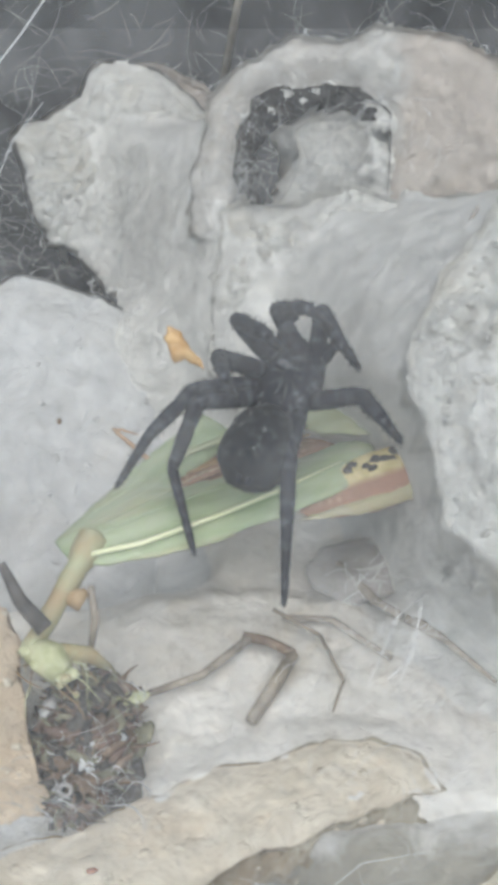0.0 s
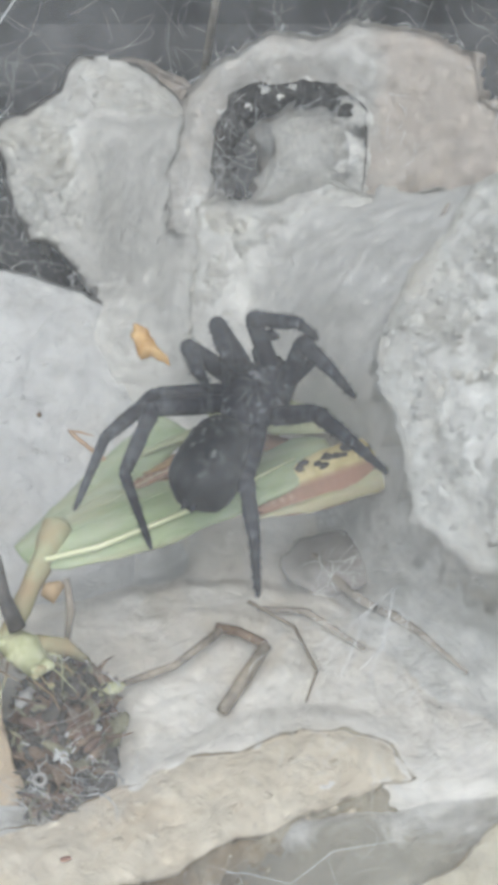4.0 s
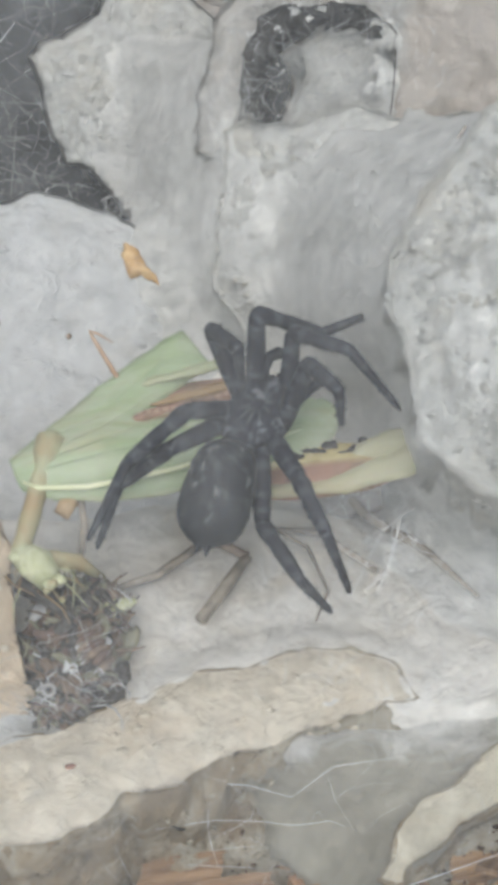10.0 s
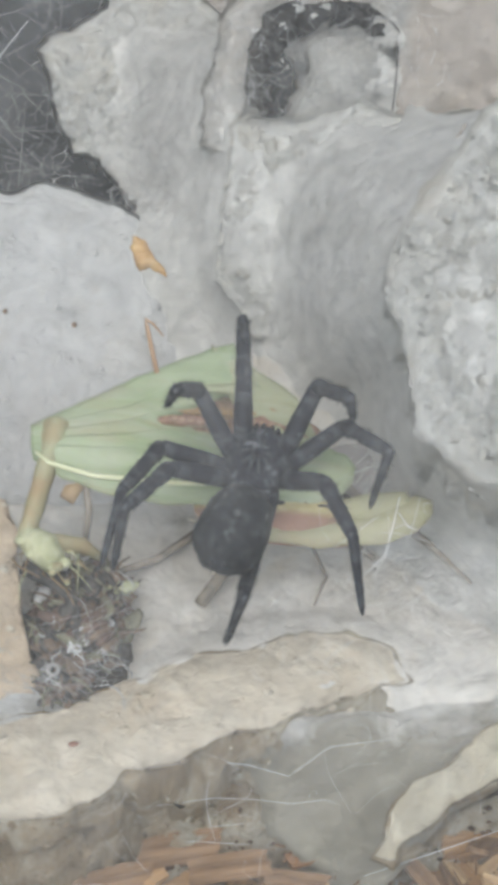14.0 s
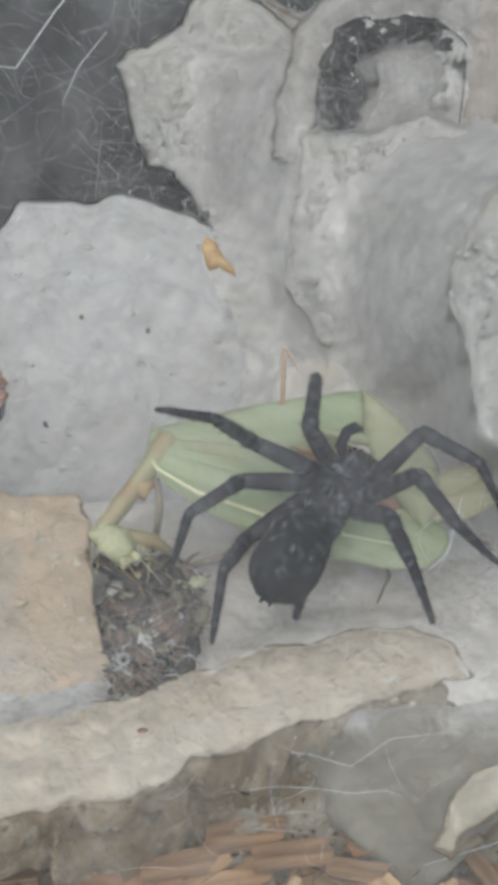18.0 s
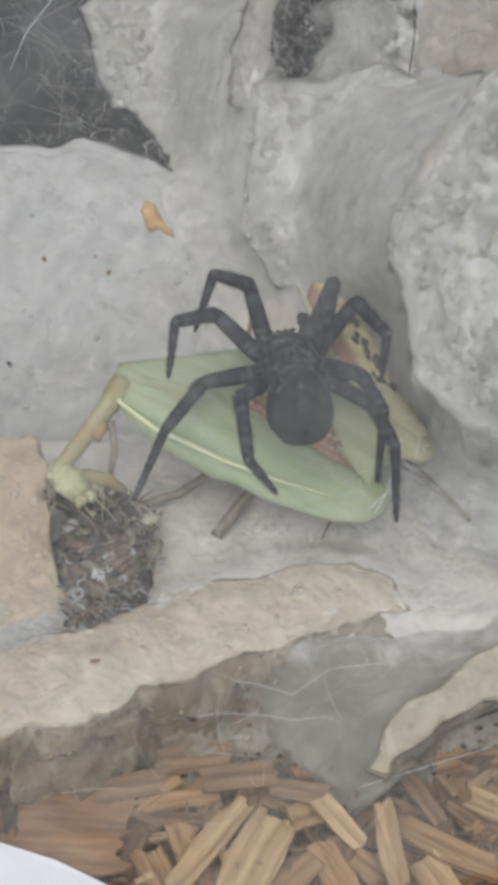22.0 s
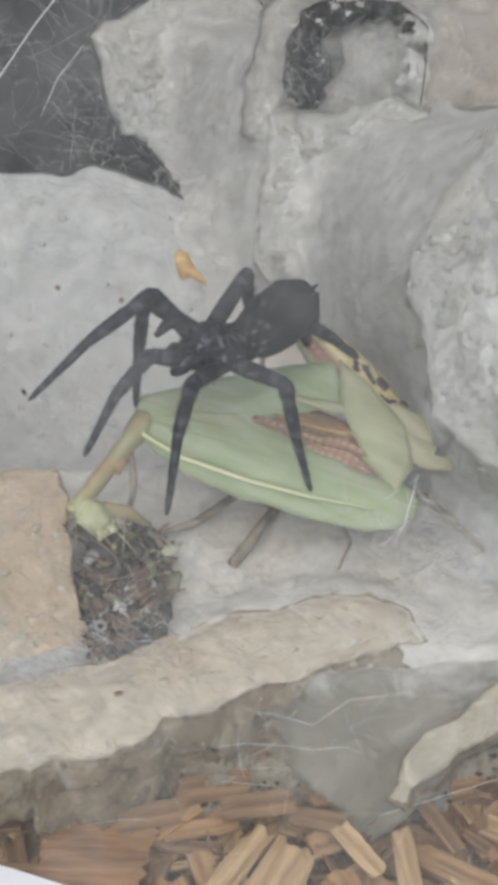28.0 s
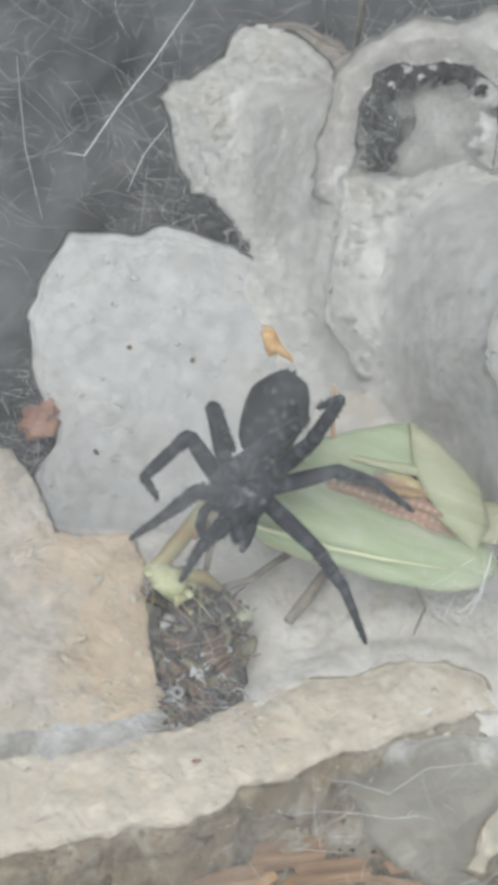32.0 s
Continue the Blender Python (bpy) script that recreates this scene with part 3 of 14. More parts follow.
def soil():
    """Dark crumbs of soil along the foot of the front stones."""
    rng = random.Random(19)
    verts, faces = [], []
    for _ in range(420):
        x = rng.uniform(-30, 30)
        y = -18.0 + 0.1 * x + rng.gauss(0, 2.2)
        r, z = rng.uniform(0.1, 0.45) * rng.random() + 0.1, max(-2.6, apron(x, y))
        if z > 2.6 + 2.5 * fractal((x, y, 1), 0.3):
            continue
        k = len(verts)
        for d in ((1, 0, 0), (-1, 0, 0), (0, 1, 0), (0, -1, 0), (0, 0, 1), (0, 0, -1)):
            verts.append([c * MM for c in (x + d[0] * r * rng.uniform(0.6, 1.5), y + d[1] * r * rng.uniform(0.6, 1.4), z + 0.1 + d[2] * r * rng.uniform(0.4, 0.9))])
        faces += [[k + i for i in f] for f in ((0, 2, 4), (2, 1, 4), (1, 3, 4), (3, 0, 4), (2, 0, 5), (1, 2, 5), (3, 1, 5), (0, 3, 5))]
    me = bpy.data.meshes.new("soil_crumbs")
    me.from_pydata(verts, [], faces)
    me.materials.append(LITTER)
    tagged(new("soil_crumbs", me), "dark crumbs of soil at the foot of the stones", "soil", kind="stuff")


soil()


def paper():
    bm = bmesh.new()
    pts = [(-60, -18), (-24.5, -27.6), (-17.2, -29.8), (-10.9, -32.7), (-6.7, -37.2), (-3, -46), (-10, -70), (-60, -70)]
    rows = [[bm.verts.new((x * MM, y * MM, (z + 0.25 * math.sin(x * 0.2)) * MM)) for x, y in pts] for z in (2.3, 1.9)]
    bm.faces.new(rows[0])
    bm.faces.new(rows[1][::-1])
    for i in range(len(pts)):
        j = (i + 1) % len(pts)
        bm.faces.new((rows[0][i], rows[1][i], rows[1][j], rows[0][j]))
    bmesh.ops.recalc_face_normals(bm, faces=bm.faces)
    tagged(part("paper_sheet", bm, PAPER, smooth=False), "white paper sheet lying on the wood chips", "paper")


paper()

# ---- materials of the creatures ----
def spider_mat(name, dark, grey, amount, bands=0.0):
    """Black cuticle with patches of short grey down."""
    m, nodes, links, bsdf = shader(name)
    down = ramp(nodes, links, noise_tex(nodes, links, 700, 6, 0.75), [(0.595 - 0.1 * amount, (0, 0, 0)), (0.71 - 0.08 * amount, (0.85, 0.85, 0.85))])
    if bands:
        co = nodes.new("ShaderNodeTexCoord")
        sep = nodes.new("ShaderNodeSeparateXYZ")
        links.new(co.outputs["Object"], sep.inputs[0])
        fold = nodes.new("ShaderNodeMath")
        fold.operation, fold.inputs[1].default_value = "PINGPONG", bands * MM
        links.new(sep.outputs[2], fold.inputs[0])
        span = nodes.new("ShaderNodeMath")
        span.operation, span.inputs[1].default_value = "MULTIPLY_ADD", 0.62 / (bands * MM)
        links.new(fold.outputs[0], span.inputs[0])
        links.new(noise_tex(nodes, links, 300, 7, 0.8, warp=0.5), span.inputs[2])
        pale = ramp(nodes, links, span.outputs[0], [(0.98, (0, 0, 0)), (1.35, (0.22, 0.22, 0.22))])
        down = mix(nodes, links, 1.0, down, pale, "ADD")
    links.new(mix(nodes, links, down, dark, grey), bsdf.inputs["Base Color"])
    links.new(ramp(nodes, links, down, [(0, (0.68, 0.68, 0.68)), (1, (0.95, 0.95, 0.95))]), bsdf.inputs["Roughness"])
    bsdf.inputs["Specular IOR Level"].default_value = 0.3
    bsdf.inputs["Sheen Weight"].default_value = 0.03
    bsdf.inputs["Sheen Roughness"].default_value = 0.4
    bump(nodes, links, noise_tex(nodes, links, 2600, 3, 0.6), bsdf, 0.6, 0.12 * MM)
    return m


def skin_mat(name, split):
    """Dusty pink abdomen skin with rows of pale dots; split: yellow with dark blotches on its upper side."""
    m, nodes, links, bsdf = shader(name)
    co = nodes.new("ShaderNodeTexCoord")
    vor = nodes.new("ShaderNodeTexVoronoi")
    vor.inputs["Scale"].default_value, vor.inputs["Randomness"].default_value = 1150, 0.25
    links.new(co.outputs["Object"], vor.inputs["Vector"])
    tone = ramp(nodes, links, noise_tex(nodes, links, 170, 4), [(0.38, (0.20, 0.14, 0.085)), (0.62, (0.31, 0.18, 0.125))])
    col = mix(nodes, links, ramp(nodes, links, vor.outputs["Distance"], [(0.18, (0.5, 0.5, 0.5)), (0.40, (0, 0, 0))]), tone, (0.50, 0.37, 0.27))
    if split:
        sep = nodes.new("ShaderNodeSeparateXYZ")
        links.new(co.outputs["Object"], sep.inputs[0])
        side = nodes.new("ShaderNodeMapRange")
        side.inputs[1].default_value, side.inputs[2].default_value = -0.3 * MM, 0.5 * MM
        links.new(sep.outputs[1], side.inputs[0])
        gold = ramp(nodes, links, noise_tex(nodes, links, 420, 4), [(0.36, (0.40, 0.33, 0.15)), (0.6, (0.60, 0.53, 0.29))])
        col = mix(nodes, links, side.outputs[0], col, gold)
    links.new(col, bsdf.inputs["Base Color"])
    bsdf.inputs["Roughness"].default_value = 0.6
    bump(nodes, links, vor.outputs["Distance"], bsdf, 0.4, 0.15 * MM)
    return m


def wing_mat(name, dark, light, patch):
    """Leathery wing: fine length-wise grain and pale worn patches."""
    m, nodes, links, bsdf = shader(name)
    grain = noise_tex(nodes, links, 190, 6, 0.65, (0.22, 3.0, 1.0))
    body = ramp(nodes, links, grain, [(0.36, dark), (0.64, light)])
    worn = ramp(nodes, links, noise_tex(nodes, links, 110, 5, 0.6, (0.5, 1.3, 1.0), 0.8), [(0.44, (0, 0, 0)), (0.66, (0.8, 0.8, 0.8))])
    dried = ramp(nodes, links, noise_tex(nodes, links, 70, 6, 0.65, (0.45, 2.2, 1.0), 0.6), [(0.50, (0, 0, 0)), (0.68, (0.75, 0.75, 0.75))])
    col = mix(nodes, links, worn, body, patch)
    links.new(mix(nodes, links, dried, col, (0.34, 0.29, 0.17)), bsdf.inputs["Base Color"])
    bsdf.inputs["Roughness"].default_value = 0.55
    bsdf.inputs["Subsurface Weight"].default_value = 0.15
    bsdf.inputs["Subsurface Radius"].default_value = (0.6 * MM, 0.9 * MM, 0.4 * MM)
    bump(nodes, links, grain, bsdf, 0.6, 0.2 * MM)
    return m


SPIDER_BLACK = spider_mat("spider_black", (0.010, 0.013, 0.019), (0.175, 0.185, 0.195), 0.85)
SPIDER_LEG = spider_mat("spider_leg", (0.010, 0.013, 0.019), (0.16, 0.17, 0.18), 0.55, 2.1)
SPIDER_BELLY = spider_mat("spider_abdomen", (0.011, 0.014, 0.016), (0.085, 0.09, 0.09), 0.8)
SPIDER_DOWN = plain_mat("spider_down", (0.05, 0.055, 0.055), (0.12, 0.125, 0.12), 900, 0.9)
SPIDER_BALD = plain_mat("spider_eye", (0.01, 0.01, 0.01), (0.02, 0.02, 0.02), 300, 0.08)
WING = wing_mat("wing_green", (0.25, 0.325, 0.175), (0.35, 0.415, 0.26), (0.45, 0.46, 0.36))
WING_PALE = wing_mat("wing_pale", (0.285, 0.315, 0.18), (0.375, 0.395, 0.255), (0.44, 0.42, 0.30))
WING_BACK = wing_mat("hind_wing_straw", (0.34, 0.335, 0.20), (0.43, 0.42, 0.28), (0.47, 0.46, 0.35))
VEIN = plain_mat("vein_cream", (0.60, 0.64, 0.38), (0.70, 0.72, 0.48), 300, 0.45)
ABDOMEN_SKIN = skin_mat("abdomen_skin", False)
TAIL_SKIN = skin_mat("tail_skin", True)
THORAX = plain_mat("thorax_green", (0.32, 0.235, 0.12), (0.345, 0.375, 0.225), 260, 0.6, 0.5 * MM)
YELLOW = plain_mat("soft_yellow", (0.35, 0.37, 0.20), (0.53, 0.54, 0.35), 500, 0.7, 0.5 * MM)
LIMB = plain_mat("prey_limb", (0.15, 0.13, 0.105), (0.34, 0.30, 0.24), 420, 0.7, 0.5 * MM)
TWIG = plain_mat("twig_grey", (0.23, 0.21, 0.18), (0.40, 0.37, 0.32), 400, 0.85, 0.15 * MM)
RIND = plain_mat("dry_rind", (0.24, 0.155, 0.07), (0.38, 0.27, 0.14), 300, 0.6, 0.2 * MM)
AMBER = plain_mat("amber_flake", (0.36, 0.20, 0.06), (0.56, 0.38, 0.17), 450, 0.55, 0.1 * MM)
FOOT = plain_mat("foot_brown", (0.34, 0.22, 0.13), (0.46, 0.33, 0.22), 300, 0.6)
REDBROWN = plain_mat("husk_red", (0.20, 0.10, 0.07), (0.36, 0.22, 0.16), 300, 0.7, 0.2 * MM)
SCRAPS = [plain_mat("scrap_" + n, a, b, 500, 0.7, 0.2 * MM) for n, a, b in (
    ("black", (0.028, 0.026, 0.024), (0.10, 0.092, 0.08)), ("brown", (0.10, 0.072, 0.05), (0.25, 0.185, 0.13)),
    ("red", (0.09, 0.06, 0.048), (0.18, 0.125, 0.095)), ("olive", (0.12, 0.12, 0.08), (0.26, 0.245, 0.165)))]
SILK = plain_mat("silk_white", (0.66, 0.68, 0.67), (0.80, 0.81, 0.79), 500, 0.6)
SILK_GREY = plain_mat("silk_grey", (0.34, 0.35, 0.34), (0.52, 0.53, 0.52), 500, 0.7)


def silk_mat(name, light, dark, soil):
    """Felted silk, mixed towards a darker olive tone (soil) low at the front."""
    m, nodes, links, bsdf = shader(name)
    body = ramp(nodes, links, noise_tex(nodes, links, 200, 8, 0.72, warp=1.0), [(0.36, dark), (0.62, light)])
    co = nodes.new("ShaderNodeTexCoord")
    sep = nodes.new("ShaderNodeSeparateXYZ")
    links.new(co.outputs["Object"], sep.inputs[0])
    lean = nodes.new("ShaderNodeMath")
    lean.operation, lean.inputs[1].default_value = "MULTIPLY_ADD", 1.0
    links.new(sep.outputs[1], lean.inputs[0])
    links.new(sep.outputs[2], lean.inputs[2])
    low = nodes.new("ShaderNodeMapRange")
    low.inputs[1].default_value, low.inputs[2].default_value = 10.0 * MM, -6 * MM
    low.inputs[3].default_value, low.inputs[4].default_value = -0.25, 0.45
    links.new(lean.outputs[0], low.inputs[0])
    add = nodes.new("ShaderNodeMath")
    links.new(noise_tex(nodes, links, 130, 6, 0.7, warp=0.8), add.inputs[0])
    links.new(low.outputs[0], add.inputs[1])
    low_tone = ramp(nodes, links, add.outputs[0], [(0.40, (0, 0, 0)), (0.75, (0.95, 0.95, 0.95))])
    links.new(mix(nodes, links, low_tone, body, soil), bsdf.inputs["Base Color"])
    bsdf.inputs["Roughness"].default_value, bsdf.inputs["Specular IOR Level"].default_value = 0.95, 0.2
    n1 = bump(nodes, links, noise_tex(nodes, links, 330, 8, 0.72, warp=1.4), bsdf, 1.0, 1.7 * MM)
    bump(nodes, links, noise_tex(nodes, links, 900, 4, 0.65), bsdf, 0.4, 0.25 * MM, n1)
    return m


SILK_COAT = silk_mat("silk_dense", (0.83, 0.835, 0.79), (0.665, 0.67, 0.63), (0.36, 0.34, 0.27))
HUSK = plain_mat("husk_grey", (0.24, 0.235, 0.22), (0.36, 0.35, 0.33), 200, 0.6, 0.15 * MM)


# ---- shapes of the creatures ----
def tube(points, radii, sides=8, caps=True, bm=None):
    """A round limb through points with a radius at each. Millimetres."""
    bm = bm or bmesh.new()
    rings = []
    pts = [Vector(p) for p in points]
    side = None
    for i, p in enumerate(pts):
        d = (pts[min(i + 1, len(pts) - 1)] - pts[max(i - 1, 0)]).normalized()
        if side is None:
            side = d.orthogonal().normalized()
        side = (side - d * side.dot(d)).normalized()
        up = d.cross(side)
        rings.append([bm.verts.new((p + (side * math.cos(a) + up * math.sin(a)) * radii[i]) * MM) for a in (2 * math.pi * k / sides for k in range(sides))])
    for a, b in zip(rings, rings[1:]):
        for k in range(sides):
            bm.faces.new((a[k], a[(k + 1) % sides], b[(k + 1) % sides], b[k]))
    if caps:
        bm.faces.new(rings[0][::-1])
        bm.faces.new(rings[-1])
    return bm


def lathe(length, profile, sides=14, flat=1.0, bend=0.0, hairs=0, seed=1, bristle=0.5):
    """A body or limb along its z axis; profile: (part of the length, radius in mm)."""
    bm = tube([(bend * math.sin(math.pi * s), 0, s * length) for s, _ in profile], [r for _, r in profile], sides)
    for v in bm.verts:
        v.co.x *= flat
    rng = random.Random(seed)
    for _ in range(hairs):
        s = rng.uniform(0.04, 0.97)
        r = np.interp(s, [p[0] for p in profile], [p[1] for p in profile])
        a = rng.uniform(0, 2 * math.pi)
        root = Vector((math.cos(a) * r * flat * 0.95 + bend * math.sin(math.pi * s), math.sin(a) * r * 0.95, s * length))
        tip = root + Vector((math.cos(a), math.sin(a), rng.uniform(0.3, 1.0))) * bristle * rng.uniform(0.5, 1.1)
        w = Vector((-math.sin(a), math.cos(a), 0)) * 0.035
        bm.faces.new([bm.verts.new(q * MM) for q in (root - w, root + w, tip)])
    return bm


def blob(size, squash=1.0, detail=3, rough=0.0, seed=0.0):
    bm = bmesh.new()
    bmesh.ops.create_icosphere(bm, subdivisions=detail, radius=1)
    for v in bm.verts:
        w = 1 + rough * fractal(v.co + Vector((seed, seed, 0)), 1.6, 3)
        v.co = Vector((v.co.x * size[0], v.co.y * size[1], v.co.z * size[2])) * w * MM
    return bm


def shell(outline, bulge, thick, step=0.9, edge=3.0, seed=0.0, ripple=0.25, wobble=0.25):
    """A thin domed leaf of wing or silk with a real thickness. Millimetres."""
    verts, faces, dist, mid = fill(outline, step, seed, wobble)
    bm = bmesh.new()
    top, low = [], []
    for v, d in zip(verts, dist):
        z = bulge * (1 - math.exp(-d / edge)) + ripple * fractal((v.x * 0.5, v.y * 2, seed), 0.35, 3)
        top.append(bm.verts.new((v.x * MM, v.y * MM, z * MM)))
        low.append(bm.verts.new((v.x * MM, v.y * MM, (z - thick) * MM)))
    for f in faces:
        bm.faces.new([top[i] for i in f])
        bm.faces.new([low[i] for i in reversed(f)])
    for e in [e for e in bm.edges if e.is_boundary and e.verts[0] in set(top)]:
        i, j = top.index(e.verts[0]), top.index(e.verts[1])
        bm.faces.new((top[i], top[j], low[j], low[i]))
    bmesh.ops.recalc_face_normals(bm, faces=bm.faces)
    return bm


def aim(ax, ay, az, bx, by, bz, rx, ry):
    """The pose of a limb that starts at a and points at b, in millimetres; r is the way in which it rests."""
    rest = Vector((rx, ry, 0))
    way = Vector((bx - ax, by - ay, bz - az)).normalized()
    turn = rest.rotation_difference(way) @ Vector((0, 0, 1)).rotation_difference(rest)
    return Matrix.Translation(Vector((ax, ay, az)) * MM) @ turn.to_matrix().to_4x4()


# ---- the spider ----
LEGS = {}


def make_spider():
    """Forward is x, left is y, up is z; the waist is the origin."""
    spider = tagged(new("spider"), "large black hairy spider with grey-flecked legs on its prey", "spider")
    bm = blob((4.6, 3.2, 2.1), detail=4, rough=0.03)
    for v in bm.verts:
        f = v.co.x / (4.6 * MM)
        v.co.y *= 1 - 0.32 * max(0, f) ** 1.5 - 0.12 * max(0, -f) ** 2
        v.co.z *= 1 + 0.18 * max(0, f)
        if v.co.z > 0:
            v.co.z -= 0.5 * MM * math.exp(-((f + 0.15) / 0.22) ** 2) * math.exp(-(v.co.y / (0.5 * MM)) ** 2)
        v.co.x += 4.2 * MM
    ceph = part("cephalothorax", bm, SPIDER_BLACK, spider)
    for y, x, r in ((0.45, 8.25, 0.24), (-0.45, 8.25, 0.24), (1.05, 8.0, 0.20), (-1.05, 8.0, 0.20), (0.5, 7.75, 0.22), (-0.5, 7.75, 0.22), (1.2, 7.4, 0.2), (-1.2, 7.4, 0.2)):
        eye = part("eye", blob((r, r, r), detail=2), SPIDER_BALD, ceph, "glossy black eye")
        eye.location = (x * MM, y * MM, (1.55 - 0.5 * (x - 7.4)) * MM)
    for k in range(10):
        a = radians(36 * k + 18)
        line = [(4.0 + (0.7 + r) * math.cos(a), (0.45 + 0.66 * r) * math.sin(a), 2.18 - 0.16 * r * r) for r in (0.0, 0.8, 1.6, 2.3)]
        part("pale_streak", tube(line, [0.03, 0.07, 0.06, 0.02], 5), SPIDER_DOWN, ceph, "pale grey streak of down")
    for s in (1, -1):
        jaw = part("chelicera", lathe(2.6, [(0, 0.5), (0.2, 0.95), (0.6, 0.85), (0.9, 0.5), (1, 0.2)], 10, hairs=30, seed=4), SPIDER_BLACK, spider)
        jaw.matrix_local = aim(7.9, 0.95 * s, -0.1, 9.3, 0.85 * s, -2.3, 0, s)
        palp = part("pedipalp", tube([(0, 0, 0), (0.3, 0.6 * s, 1.4), (1.5, 0.9 * s, 2.0), (2.8, 0.8 * s, 1.3), (3.6, 0.6 * s, 0.2)], [0.55, 0.6, 0.58, 0.62, 0.3], 9), SPIDER_BLACK, spider)
        palp.location = (7.0 * MM, 1.7 * s * MM, 0.2 * MM)
    belly = part("abdomen", lathe(10.6, [(0, 0.7), (0.02, 1.5), (0.07, 2.3), (0.16, 2.85), (0.32, 3.2), (0.5, 3.35), (0.66, 3.35), (0.78, 3.15), (0.87, 2.65), (0.94, 1.85), (0.98, 1.0), (1, 0.4)], 26, 0.88, hairs=420, seed=7, bristle=0.3), SPIDER_BELLY, spider, "oval dark grey-black abdomen")
    for v in belly.data.vertices:
        v.co *= 1 + 0.05 * fractal(v.co / MM, 0.45, 3)
    rng = random.Random(8)
    for i in range(14):
        z, a = rng.uniform(1.5, 9.0), rng.uniform(-1.3, 1.3)
        r = float(np.interp(z / 10.6, (0.1, 0.32, 0.66, 0.88), (2.4, 3.2, 3.35, 2.6))) - 0.02
        fleck = part("pale_fleck", blob((0.14, rng.uniform(0.12, 0.35), rng.uniform(0.25, 0.7)), detail=2, rough=0.5, seed=z), SPIDER_DOWN, belly, "pale grey patch of down")
        fleck.matrix_local = Matrix.Translation(Vector((0.88 * r * math.cos(a), r * math.sin(a), z)) * MM) @ Matrix.Rotation(a, 4, "Z")
    for s in (1, -1):
        spin = part("spinneret", lathe(1.5, [(0, 0.3), (0.5, 0.28), (1, 0.12)], 7), SPIDER_BLACK, belly)
        spin.location = (0.2 * MM, 0.45 * s * MM, 10.0 * MM)
    lengths = {"1": (8.0, 8.2, 8.2), "2": (7.6, 7.8, 7.8), "3": (7.2, 7.4, 7.8), "4": (7.6, 8.4, 9.0)}
    for key, (a, b, c) in lengths.items():
        for side in "lr":
            k = side + key
            LEGS[k + "a"] = part("leg_femur", lathe(a, [(-0.06, 0.3), (0, 0.70), (0.1, 0.92), (0.45, 0.96), (0.8, 0.85), (0.97, 0.78), (1.04, 0.45)], 10, hairs=110, seed=int(key)), SPIDER_LEG, spider)
            LEGS[k + "b"] = part("leg_tibia", lathe(b, [(-0.06, 0.3), (0, 0.78), (0.12, 0.87), (0.28, 0.76), (0.34, 0.68), (0.45, 0.76), (0.75, 0.70), (0.96, 0.60), (1.03, 0.3)], 10, hairs=110, seed=int(key) + 4), SPIDER_LEG, spider)
            LEGS[k + "c"] = part("leg_metatarsus", lathe(c, [(-0.05, 0.25), (0, 0.55), (0.2, 0.51), (0.52, 0.43), (0.58, 0.37), (0.64, 0.41), (0.9, 0.31), (1, 0.15)], 9, hairs=90, seed=int(key) + 8), SPIDER_LEG, spider)
    return spider, belly


SPIDER, SPIDER_ABDOMEN = make_spider()


# ---- the prey: a dead mantis ----
HIND_LEG = []


